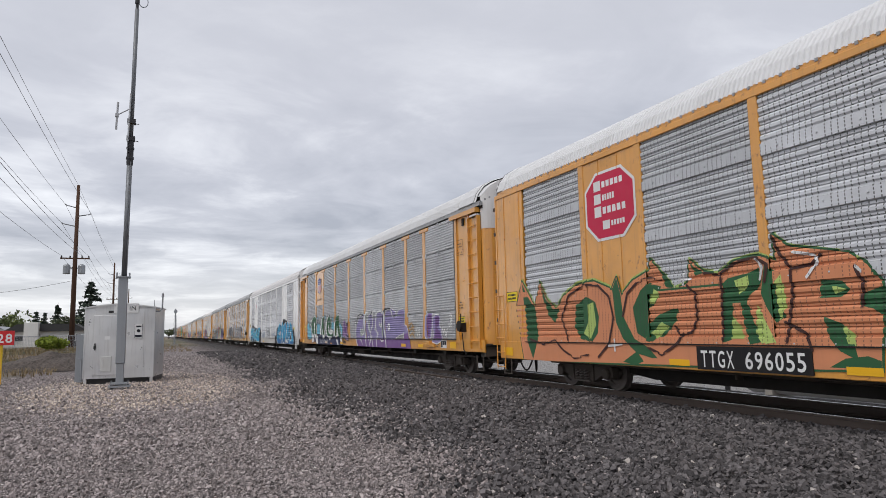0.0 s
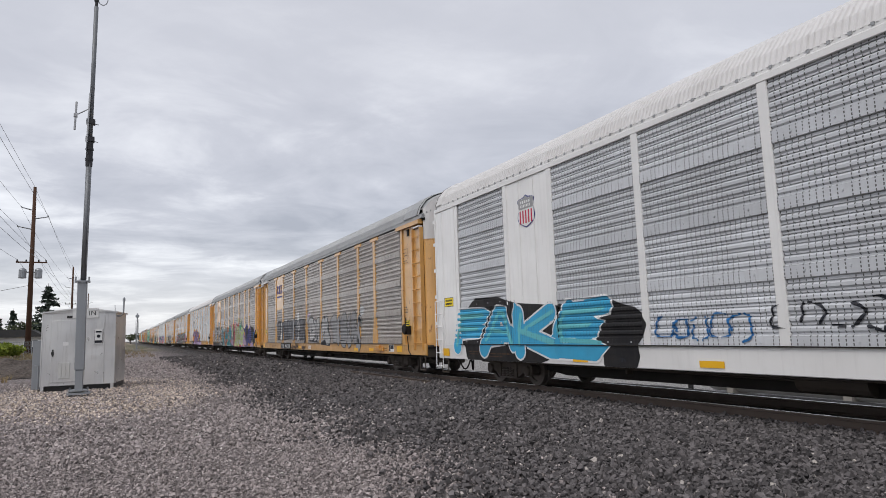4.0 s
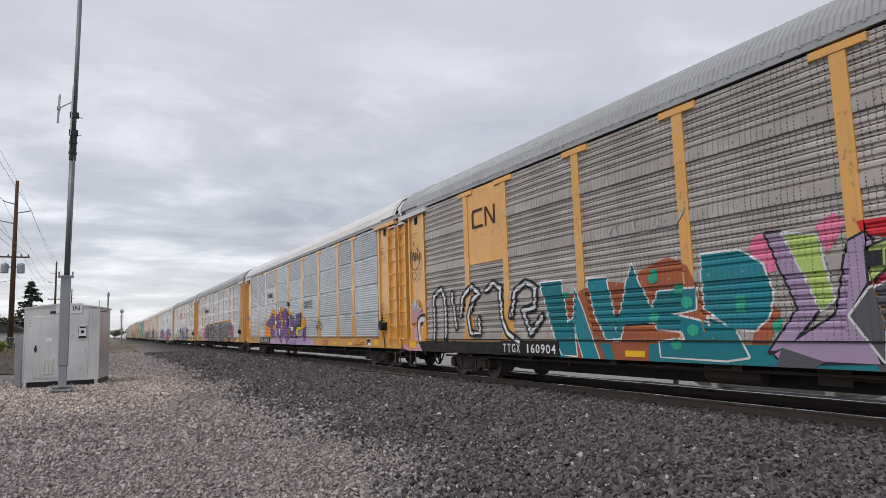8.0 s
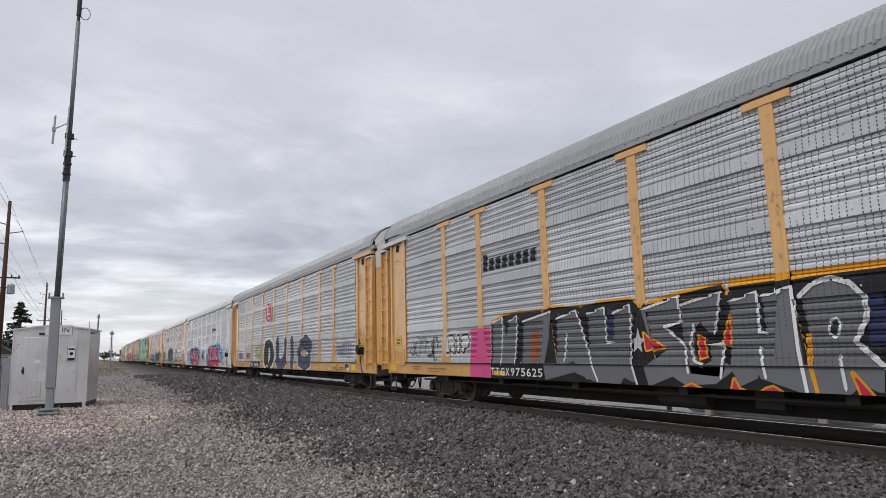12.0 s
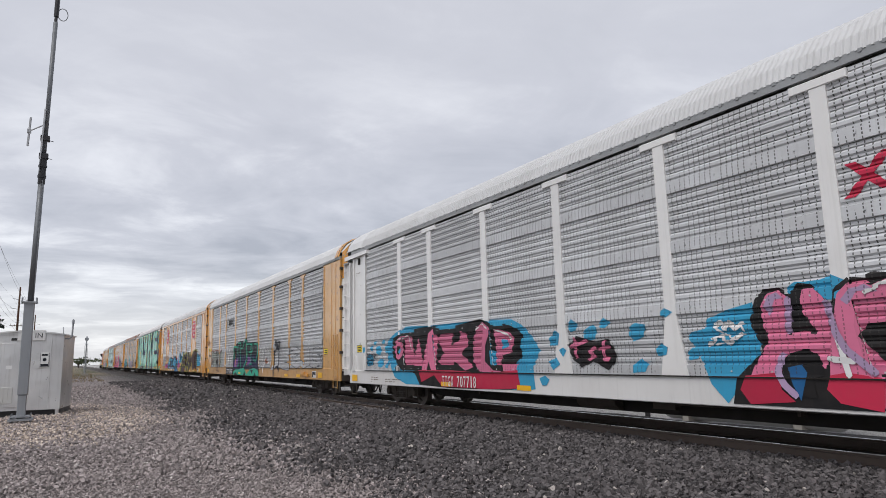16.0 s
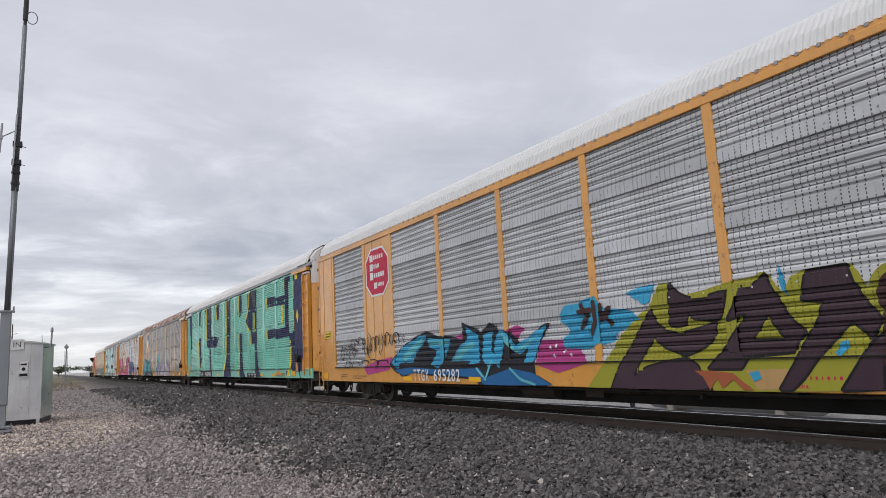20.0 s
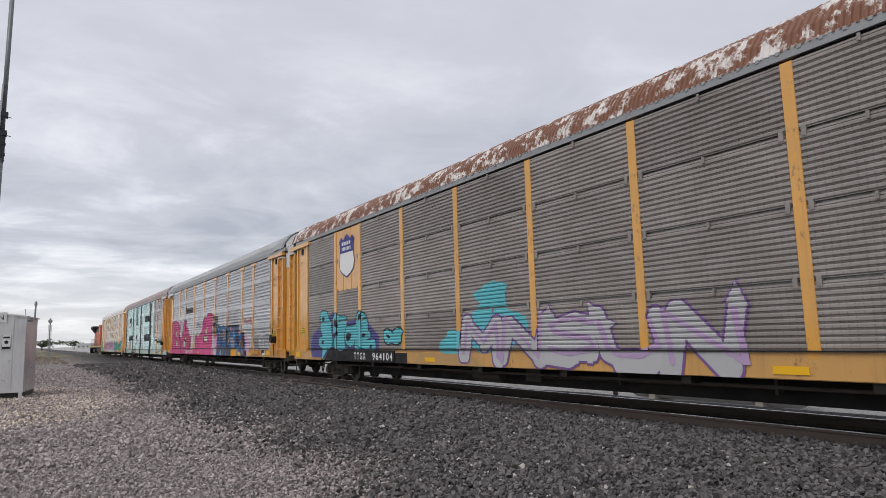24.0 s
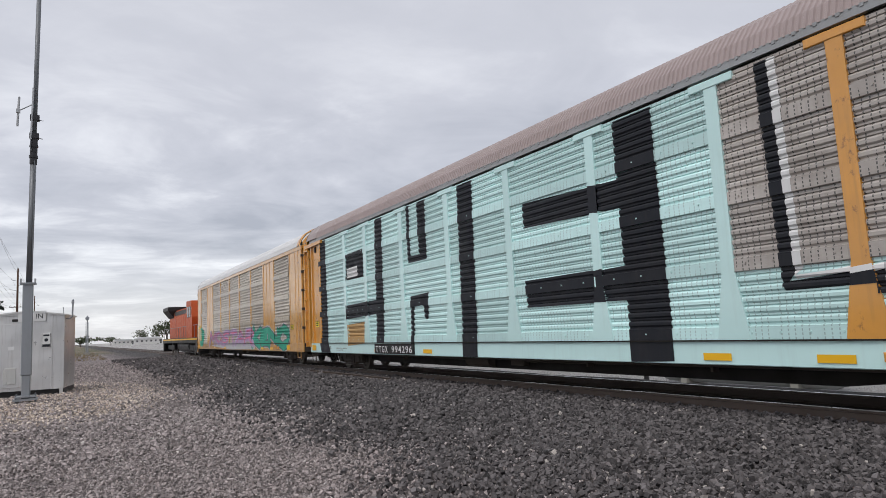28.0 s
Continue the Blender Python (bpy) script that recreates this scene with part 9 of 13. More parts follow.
    shape(C["sky"], None, 1, (25.19, 1.93), (25.39, 2.01), (25.5, 1.9), (25.43, 1.72), (25.23, 1.68))
    shape(C["sky"], None, 1, (24.43, 1.58), (24.61, 1.62), (24.62, 1.43), (24.43, 1.4))
    shape(C["sky"], None, 0, (3.15, 1.95), (3.3, 1.99), (3.71, 2.15), (4.49, 2.31), (5.9, 2.26), (6.85, 2.28), (8.25, 2.26), (8.99, 2.22), (9.8, 2.21), (10.21, 2.06), (10.59, 1.74), (10.79, 1.5), (10.55, 1.15), (10.61, 0.66), (10.21, 0.65), (4.44, 0.65), (3.68, 0.83), (3.28, 1.27), (3.15, 1.09))
    shape(C["black"], None, 1, (3.51, 1.98), (4.42, 2.2), (5.04, 2.22), (6.06, 2.25), (6.84, 2.14), (7.57, 2.22), (8.5, 2.29), (9.22, 2.11), (9.57, 2.13), (9.93, 2.01), (10.22, 1.85), (10.08, 1.64), (10.18, 1.39), (9.88, 1.21), (10.05, 0.66), (9.13, 0.64), (7.06, 0.61), (5.33, 0.64), (5, 0.98), (4.15, 1.05), (3.49, 1.47))
    shape(C["pink"], None, 2, (3.83, 1.97), (4.49, 2.08), (4.78, 2.14), (4.98, 1.42), (5.24, 1.96), (5.52, 1.17), (4.46, 1.17), (4.17, 1.63), (3.85, 1.47), (3.58, 1.73))
    shape(C["pink"], None, 2, (5.61, 1.6), (5.89, 2.06), (6.16, 2.17), (6.37, 1.89), (6.25, 1.29), (6.36, 0.96), (6.01, 1.05), (5.86, 1.29), (5.71, 0.98), (5.45, 1.06))
    shape(C["pink"], None, 2, (6.34, 1.89), (6.59, 2.03), (6.99, 2.11), (7.19, 2), (7.09, 1.72), (7.52, 1.82), (7.56, 2.06), (7.86, 1.95), (7.95, 1.69), (7.56, 1.49), (8.18, 1.14), (7.78, 1.06), (7.24, 1.28), (7.08, 1.11), (6.64, 1.11), (6.37, 1.29), (6.69, 1.51))
    shape(C["pink"], None, 2, (8.17, 1.83), (8.36, 2.09), (8.63, 2.21), (8.96, 2.04), (8.74, 1.67), (8.69, 1.28), (9.02, 1.08), (9.38, 1.06), (8.91, 0.94), (8.43, 1.06), (8.14, 1.28))
    shape(C["pink"], None, 2, (9.03, 2.06), (9.44, 1.97), (9.77, 1.9), (9.89, 1.74), (9.74, 1.46), (9.41, 1.41), (9.33, 1.21), (10, 1.21), (9.93, 1.06), (9.15, 1.06), (9.15, 1.66))
    shape(C["sky"], None, 3, (9.39, 1.78), (9.65, 1.75), (9.67, 1.6), (9.42, 1.55))
    shape(C["sky"], None, 3, (8.9, 1.54), (9.14, 1.51), (9.16, 1.17), (8.93, 1.21))
    shape(C["crimson"], None, 3, (4.27, 1.07), (5.24, 1.07), (5.44, 0.73), (6.17, 0.93), (6.59, 0.64), (8.89, 0.64), (10.09, 0.69), (9.99, 1.08), (8.68, 1.01), (7.08, 1.06))
    line(C["white"], 0.02, (3.95, 1.94), (4.63, 2.04), (4.84, 1.62))
    line(C["white"], 0.02, (8.34, 2.04), (8.65, 2.16), (8.84, 2.04))
    line(C["white"], 0.02, (9.12, 2), (9.66, 1.88), (9.79, 1.75))
    line(C["white"], 0.018, (15.13, 1.8), (15.26, 1.84), (15.18, 1.74), (15.3, 1.68))
    line(C["white"], 0.018, (15.36, 1.83), (15.37, 1.71), (15.49, 1.81))
    line(C["white"], 0.018, (15.5, 1.74), (15.62, 1.8), (15.67, 1.69))
    line(C["white"], 0.018, (15.1, 1.59), (15.34, 1.65), (15.48, 1.59), (15.66, 1.64))
    line(C["white"], 0.018, (15.16, 1.5), (15.38, 1.55), (15.57, 1.52))
    shape(C["sky"], None, 0, (17.47, 2.2), (17.77, 2.36), (18.22, 2.36), (18.9, 2.33), (19.14, 2.37), (19.59, 2.38), (20.09, 2.39), (20.5, 2.48), (20.98, 2.36), (21.48, 2.23), (21.8, 2.2), (22.24, 2.12), (22.54, 1.91), (22.8, 1.8), (23.02, 1.55), (23.05, 1.4), (22.9, 1.21), (22.64, 1.05), (22.56, 0.86), (22.29, 0.79), (18.1, 0.7))
    shape(C["black"], None, 1, (17.23, 2.22), (17.52, 2.34), (17.86, 2.28), (18.22, 2.33), (18.68, 2.13), (19.05, 2.28), (19.59, 2.34), (19.94, 2.25), (20.33, 2.07), (20.69, 2.34), (20.86, 2.13), (21.21, 2.29), (21.49, 2.32), (21.72, 2.12), (21.73, 1.85), (21.58, 1.6), (21.82, 1.42), (22.07, 1.37), (22.28, 1.13), (22.38, 0.79), (21.92, 0.7), (21.74, 0.61), (18.09, 0.59), (17.17, 0.67))
    shape(C["pink"], None, 3, (17.31, 2.09), (17.66, 2.23), (17.94, 2.21), (18.07, 2.05), (18.01, 1.88), (17.73, 1.78), (17.61, 1.49), (17.69, 1.26), (17.86, 1.12), (17.49, 1.08), (17.31, 1.26), (17.24, 1.68))
    shape(C["pink"], None, 3, (18.15, 2.05), (18.39, 2.2), (18.64, 2.15), (18.79, 1.96), (18.68, 1.69), (18.75, 1.26), (18.84, 1.2), (18.96, 1.79), (19.07, 2.1), (19.35, 2.19), (19.53, 2.13), (19.55, 1.66), (19.4, 1.36), (19.46, 1.13), (18.13, 1.11), (18.07, 1.48))
    shape(C["pink"], None, 3, (19.6, 2.07), (19.74, 2.22), (20.07, 2.14), (20.32, 1.96), (20.45, 2), (20.44, 1.81), (20.23, 1.69), (19.92, 1.75), (19.75, 1.66), (20.04, 1.5), (20.15, 1.35), (20.01, 1.14), (19.53, 1.13), (19.42, 1.26), (19.57, 1.46))
    shape(C["pink"], None, 3, (20.55, 1.9), (20.76, 1.95), (21.08, 2.12), (21.37, 2.22), (21.63, 2.12), (21.69, 1.9), (21.6, 1.77), (21.48, 1.69), (21.61, 1.36), (21.96, 1.28), (22.18, 1.11), (21.42, 1.08), (21.27, 1.19), (20.99, 1.24), (20.69, 1.14), (20.4, 1.11), (20.46, 1.35), (20.72, 1.53), (20.62, 1.68))
    shape(C["crimson"], None, 2, (17.29, 1), (22.31, 1.03), (22.38, 0.8), (21.82, 0.75), (21.61, 0.63), (18.76, 0.62), (17.27, 0.7))
    shape(C["pink"], None, 4, (21.46, 1.07), (22.21, 1.07), (22.13, 0.91), (21.53, 0.9))
    shape(C["black"], None, 4, (19.59, 1.2), (19.79, 1.29), (19.99, 1.2), (19.94, 0.98), (19.68, 0.93), (19.55, 1.05))
    shape(C["sky"], None, 5, (19.65, 1.15), (19.82, 1.21), (19.86, 1.06), (19.72, 0.99))
    shape(C["black"], None, 4, (20.82, 1.25), (21.06, 1.32), (21.24, 1.21), (21.09, 1.07), (20.89, 1.12))
    shape(C["sky"], None, 5, (20.87, 1.21), (21.05, 1.23), (21.12, 1.14), (20.96, 1.12))
    shape(C["sky"], None, 5, (20.16, 1.62), (20.36, 1.71), (20.44, 1.56), (20.27, 1.43))
    shape(C["sky"], None, 4, (18.48, 1.67), (18.75, 1.69), (18.69, 1.42), (18.57, 1.47))
    line(C["white"], 0.03, (17.42, 2.09), (17.66, 2.19), (17.92, 2.15))
    line(C["white"], 0.03, (18.25, 2.02), (18.42, 2.14), (18.65, 2.09))
    line(C["white"], 0.03, (19.64, 2.02), (19.79, 2.16), (20.06, 2.08))
    line(C["white"], 0.03, (21.07, 2.06), (21.37, 2.16), (21.59, 2.07))
    line(C["white"], 0.03, (20.11, 1.4), (20.24, 1.11))
    line(C["white"], 0.03, (20.2, 1.25), (20.56, 1.11))
    line(C["white"], 0.03, (21.8, 1.52), (21.84, 1.12))
    line(C["white"], 0.03, (21.97, 1.42), (22.04, 1.17))
    line(C["white"], 0.03, (22.02, 1.67), (22.1, 1.9), (22.16, 1.75))
    line(C["white"], 0.03, (22.24, 1.89), (22.26, 1.73), (22.37, 1.89))
    number_board(car, "TTGX 707718", 6.54, 8.4)
    shape(C["sky"], None, 1, (1.38, 1.68), (1.32, 1.62), (1.26, 1.58), (1.19, 1.62), (1.17, 1.7), (1.21, 1.77), (1.28, 1.79), (1.36, 1.77))
    shape(C["sky"], None, 1, (2.01, 1.72), (1.95, 1.66), (1.88, 1.63), (1.8, 1.66), (1.78, 1.73), (1.81, 1.81), (1.9, 1.82), (1.96, 1.79))
    shape(C["sky"], None, 1, (2.3, 1.89), (2.27, 1.85), (2.18, 1.83), (2.09, 1.85), (2.07, 1.91), (2.11, 1.95), (2.19, 1.96), (2.28, 1.94))
    shape(C["sky"], None, 1, (2.68, 1.64), (2.61, 1.53), (2.45, 1.49), (2.3, 1.55), (2.22, 1.67), (2.32, 1.79), (2.49, 1.8), (2.63, 1.75))
    shape(C["sky"], None, 1, (2.97, 1.9), (2.93, 1.86), (2.82, 1.85), (2.72, 1.87), (2.69, 1.93), (2.74, 1.97), (2.84, 1.98), (2.93, 1.96))
    shape(C["sky"], None, 1, (3.19, 1.68), (3.14, 1.58), (3.04, 1.56), (2.95, 1.61), (2.92, 1.7), (2.99, 1.8), (3.07, 1.83), (3.17, 1.77))
    shape(C["sky"], None, 1, (2.04, 1.34), (1.96, 1.2), (1.73, 1.15), (1.52, 1.2), (1.45, 1.35), (1.57, 1.51), (1.77, 1.54), (2.01, 1.47))
    shape(C["sky"], None, 1, (2.85, 1.24), (2.78, 1.15), (2.6, 1.11), (2.45, 1.15), (2.35, 1.25), (2.46, 1.36), (2.64, 1.4), (2.82, 1.36))
    shape(C["sky"], None, 1, (3.2, 1.18), (3.16, 1.11), (3.07, 1.1), (2.99, 1.12), (2.98, 1.18), (2.99, 1.23), (3.09, 1.26), (3.17, 1.24))
    line(C["ink"], 0.016, (1.54, 1.57), (1.61, 1.42))
    line(C["ink"], 0.016, (1.65, 1.58), (1.53, 1.42))
    line(C["ink"], 0.016, (1.69, 1.52), (1.76, 1.57), (1.78, 1.45), (1.7, 1.43), (1.69, 1.52))
    line(C["ink"], 0.016, (1.84, 1.41), (1.88, 1.57), (1.94, 1.43), (1.98, 1.58))
    line(C["ink"], 0.016, (2.01, 1.51), (2.08, 1.57), (2.13, 1.47), (2.04, 1.42), (2.01, 1.51))
    line(C["ink"], 0.016, (2.16, 1.4), (2.17, 1.55), (2.24, 1.5), (2.16, 1.47), (2.27, 1.38))
    line(C["ink"], 0.016, (1.52, 1.18), (1.56, 1.37), (1.66, 1.33), (1.55, 1.26))
    line(C["ink"], 0.016, (1.79, 1.35), (1.71, 1.33), (1.71, 1.19), (1.8, 1.21))
    line(C["ink"], 0.016, (1.9, 1.38), (1.9, 1.19))
    line(C["ink"], 0.016, (1.83, 1.34), (1.98, 1.38))
    line(C["ink"], 0.016, (2.09, 1.36), (2.01, 1.32), (2.08, 1.26), (2.01, 1.19))
    line(C["ink"], 0.016, (3.78, 1.02), (3.78, 1.16), (3.86, 1.14), (3.78, 1.09), (3.86, 1.02))
    line(C["ink"], 0.016, (3.92, 1.19), (4.01, 1.21))
    line(C["ink"], 0.016, (3.96, 1.19), (3.96, 1.02))
    line(C["ink"], 0.016, (4.01, 1.02), (4.02, 1.17), (4.11, 1.14), (4.08, 1.05), (4.01, 1.02))
    shape(C["black"], None, 3, (3.6, 1.97), (3.72, 1.82), (3.96, 1.91), (4.4, 1.94), (4.3, 1.16), (4.03, 1.38), (3.79, 1.44), (3.69, 1.67))
    line(C["pink"], 0.07, (3.78, 1.62), (3.81, 1.76), (3.95, 1.82), (4.15, 1.81), (4.24, 1.7), (4.21, 1.53), (4.03, 1.42), (3.85, 1.47), (3.78, 1.6))
    shape(C["sky"], None, 5, (3.95, 1.58), (4.12, 1.7), (4.16, 1.6), (4.05, 1.52))
    base_marks(car)
    return car


def car_j():
    car = car_carrier("yellow car carrier with grey screens and dark green graffiti", "pale_yellow", "grey", "wide", "wedge", "silver", ("flat", "flat"), ("yellow", "yellow"), door="white", heights=(0.62, 1.07))
    drape("owner_mark", join(rect(6.85, 7.15, 3.6, 3.95), rect(7.22, 7.46, 3.6, 3.95), rect(7.54, 7.85, 3.6, 3.95), rect(6.5, 6.56, 3.5, 4.1), rect(6.5, 6.66, 3.5, 3.55), rect(6.5, 6.66, 4.05, 4.1), rect(8.1, 8.16, 3.5, 4.1), rect(8.0, 8.16, 3.5, 3.55), rect(8.0, 8.16, 4.05, 4.1)), C["black"], car, 2, "black bracketed owner's mark")
    piece(car, "EGJS", 18.8, 24.4, 1.05, 1.95, SCREEN["grey"], C["ink"], None, seed=8, wild=0.8, weight=0.14, edge=0.022, label="black outline letters")
    scribble(car, 0.5, 1.2, 2.6, 2.85, C["rust"], 8, n=4, over="panel")
    shape, line = sprayer(car, "wide", "wedge")
    shape(C["ink"], None, 1, (8.57, 2.26), (9.55, 2.53), (10.49, 2.58), (11.11, 2.46), (11.64, 2.71), (11.8, 2.45), (12.78, 2.42), (13.56, 2.39), (14.34, 2.37), (14.42, 1.91), (14.44, 1.52), (14.63, 0.95), (14.36, 0.85), (12.62, 0.94), (8.36, 0.87), (8.28, 1.5))
    shape(C["navy"], None, 2, (8.36, 0.93), (8.56, 1.63), (9.73, 1.85), (11.04, 1.73), (12.7, 1.71), (13.64, 1.76), (14.19, 1.63), (14.57, 0.99), (12.63, 1.03), (10.76, 1))
    shape(C["violet"], None, 3, (8.7, 1.07), (8.89, 1.48), (9.58, 1.59), (9.65, 1.07))
    shape(C["violet"], None, 3, (11.85, 1.06), (12, 1.63), (12.69, 1.6), (12.89, 1.16))
    line(C["sea"], 0.05, (8.62, 2.26), (9.64, 2.25), (9.7, 2.05))
    line(C["sea"], 0.05, (9.72, 2.25), (9.78, 2.44), (10.36, 2.43), (10.24, 1.89), (10.36, 1.31), (10.54, 0.94))
    line(C["sea"], 0.05, (9.62, 1.99), (9.7, 1.59), (9.94, 1.19), (9.66, 1.13))
    line(C["sea"], 0.05, (10.44, 2.13), (10.98, 2.1), (11.07, 2.4), (11.53, 2.6), (11.72, 2.52), (11.76, 1.99), (11.79, 1.4), (11.17, 1))
    line(C["sea"], 0.05, (11.91, 1.69), (11.88, 2.33), (12.76, 2.31), (13.09, 2.31), (13.13, 1.9), (12.47, 1.89))
    line(C["sea"], 0.05, (13.55, 2.29), (14.33, 2.27), (14.37, 2.02))
    line(C["sea"], 0.05, (12.85, 2.3), (12.83, 1.37), (12.98, 1.26), (12.48, 1.22))
    line(C["sea"], 0.04, (13.32, 1.57), (13.74, 1.35), (14.19, 1.63))
    line(C["sea"], 0.05, (12.02, 1.85), (12.06, 1.39))
    shape(C["sea"], None, 3, (8.4, 2.27), (8.65, 2.33), (8.83, 1.62), (8.58, 1.49))
    shape(C["sea"], None, 3, (14.08, 1.84), (14.28, 1.87), (14.39, 2.21), (14.46, 1.91), (14.35, 1.63), (14.12, 1.64))
    line(C["ink"], 0.06, (14.32, 1.63), (14.62, 0.85))
    shape(C["sea"], None, 2, (8.49, 0.8), (9.15, 0.94), (9.64, 0.94), (10.76, 1), (11.18, 1.06), (11.64, 0.88), (11.9, 0.71), (12.62, 0.94), (13.56, 1.05), (14.38, 0.95), (14.61, 0.76), (14.57, 0.63), (8.6, 0.63))
    shape(C["ink"], None, 4, (8.73, 0.63), (9.14, 0.8), (9.84, 0.63))
    shape(C["ink"], None, 4, (11.13, 0.63), (11.45, 0.85), (11.67, 0.63))
    shape(C["ink"], None, 4, (13.52, 0.63), (13.75, 0.82), (14.08, 0.63))
    shape(C["ink"], None, 4, (12.78, 0.94), (13.15, 0.74), (13.4, 0.94))
    line(C["white"], 0.045, (14.55, 1.33), (14.74, 1.89), (15.06, 2.04), (15.33, 1.85), (15.39, 1.39), (15.18, 1.08), (14.76, 1.04), (14.55, 1.33))
    line(C["white"], 0.04, (14.9, 1.69), (15.03, 1.8), (15.12, 1.59), (15.02, 1.22), (14.88, 1.21), (14.9, 1.69))
    line(C["white"], 0.045, (15.42, 1.66), (15.51, 1.97), (15.74, 2.07), (15.93, 1.94), (15.95, 1.63), (15.77, 1.47), (15.81, 1.29), (15.63, 1.12))
    line(C["white"], 0.045, (16.1, 1.62), (16.19, 1.96), (16.4, 2.09), (16.57, 1.97), (16.57, 1.6), (16.51, 1.27), (16.25, 1.28))
    line(C["white"], 0.04, (16.25, 1.62), (16.32, 1.82), (16.42, 1.86), (16.43, 1.61), (16.36, 1.36))
    line(C["white"], 0.045, (16.82, 1.74), (16.73, 1.43), (16.8, 1.23), (16.97, 1.26), (17.08, 1.45), (17.06, 1.61))
    line(C["white"], 0.05, (15.49, 1.3), (15.49, 0.86))
    shape(C["rust"], None, 0, (15.68, 1.54), (15.94, 1.57), (16.05, 1.46), (15.96, 1.29), (15.7, 1.28))
    shape(C["rust"], None, 0, (15.97, 1.37), (16.32, 1.4), (16.34, 1.24), (15.95, 1.25))
    shape(C["white"], None, 2, (16.9, 0.99), (17.37, 1.24), (17.38, 0.97))
    shape(C["ink"], None, 3, (17.49, 1.85), (17.6, 1.8), (17.55, 1.1), (17.42, 1.03), (17.45, 1.55), (17.39, 1.7))
    line(C["ink"], 0.06, (17.48, 1.81), (17.88, 1.96), (18.23, 1.99), (18.32, 1.88), (18.3, 1.5), (18.28, 1.09), (18.36, 0.95))
    line(C["ink"], 0.06, (17.46, 0.99), (17.48, 0.63))
    line(C["ink"], 0.05, (17.76, 1.02), (17.91, 1.09), (18.19, 1.13), (18.27, 1.02))
    line(C["ink"], 0.04, (17.62, 2.14), (17.73, 2.39), (17.75, 2.12), (17.79, 2.34))
    line(C["ink"], 0.04, (17.82, 2.08), (17.86, 2.29))
    line(C["ink"], 0.04, (17.87, 2.03), (17.92, 2.28), (17.99, 2.02), (18.05, 2.27))
    line(C["ink"], 0.04, (18.1, 2.01), (18.17, 2.32), (18.26, 2.24), (18.18, 2.04), (18.1, 2.01))
    line(C["ink"], 0.04, (18.34, 2.05), (18.44, 2.32), (18.52, 2.24), (18.47, 2.04), (18.34, 2.05))
    shape(C["fog"], None, 1, (1.44, 2.04), (1.65, 2.12), (1.97, 2.12), (2.13, 2.03), (2.34, 1.98), (3, 1.99), (3.14, 2.04), (3.29, 2.13), (3.55, 2.07), (3.69, 1.97), (3.84, 2), (4.03, 1.96), (4.25, 1.9), (4.41, 1.96), (4.63, 2.03), (4.92, 2.12), (5.04, 2.03), (4.94, 1.05), (1.67, 1.06), (1.46, 1.27), (1.38, 1.55))
    line(C["rust"], 0.03, (1.47, 2.09), (1.87, 2.18), (2.41, 2.11), (3.02, 2.16), (3.3, 2.19), (3.9, 2.14), (4.27, 1.99), (4.64, 2.06), (4.96, 2.19))
    line(C["slate"], 0.05, (1.46, 2.06), (1.41, 1.83), (1.4, 1.5), (1.49, 1.25), (1.68, 1.03))
    line(C["ink"], 0.03, (1.62, 2.1), (1.97, 2.12), (2.19, 2.05), (2.29, 1.86), (2.38, 1.68), (2.33, 1.51), (2.24, 1.44), (1.96, 1.46))
    line(C["ink"], 0.035, (1.96, 1.46), (1.87, 1.3), (2, 1.41), (2.27, 1.42), (2.36, 1.29), (2.37, 1.16), (2.3, 1.06))
    shape(C["rust"], C["slate"], 3, (1.77, 1.6), (1.89, 1.62), (1.94, 1.3), (1.88, 1.22), (1.81, 1.35))
    line(C["ink"], 0.02, (2.31, 1.98), (2.99, 1.97))
    line(C["black"], 0.075, (3.04, 1.9), (3.07, 1.72), (3.13, 1.47), (3.2, 1.29))
    line(C["black"], 0.05, (3.2, 1.29), (3.27, 1.13), (3.33, 0.95), (3.48, 0.82))
    line(C["black"], 0.05, (3.14, 1.96), (3.21, 2.04), (3.38, 2.1), (3.51, 2.06), (3.62, 1.95), (3.66, 1.79), (3.61, 1.61), (3.49, 1.47), (3.34, 1.44), (3.19, 1.48), (3.1, 1.65), (3.09, 1.83))
    line(C["black"], 0.07, (3.14, 1.42), (3.51, 1.41))
    line(C["black"], 0.09, (3.51, 1.41), (3.56, 1.25), (3.63, 1.12), (3.7, 1.05))
    line(C["slate"], 0.05, (3.66, 1.84), (3.74, 1.95), (3.86, 1.99), (3.96, 1.93))
    line(C["slate"], 0.06, (3.66, 1.52), (3.68, 1.29), (3.73, 1.06))
    shape(C["rust"], C["slate"], 3, (3.81, 1.52), (3.89, 1.59), (3.94, 1.53), (3.94, 1.4), (3.85, 1.35))
    line(C["slate"], 0.05, (3.82, 1.14), (3.95, 1.13), (4.07, 1.24))
    line(C["ink"], 0.03, (4.32, 1.86), (4.33, 1.56), (4.35, 1.24), (4.37, 1.06))
    line(C["slate"], 0.05, (4.3, 1.93), (4.39, 1.81), (4.41, 1.41), (4.65, 1.4))
    line(C["ink"], 0.04, (4.63, 2.03), (4.95, 2.13), (5.05, 2))
    line(C["ink"], 0.03, (4.45, 1.33), (4.52, 1.23), (4.48, 1.06))
    line(C["brown"], 0.03, (3.69, 0.95), (3.88, 0.82), (4.1, 0.78), (4.33, 0.84))
    line(C["black"], 0.022, (-0.22, 2.86), (-0.25, 2.59))
    line(C["black"], 0.022, (-0.26, 2.86), (-0.04, 2.78), (-0.21, 2.72), (0, 2.63), (-0.26, 2.58))
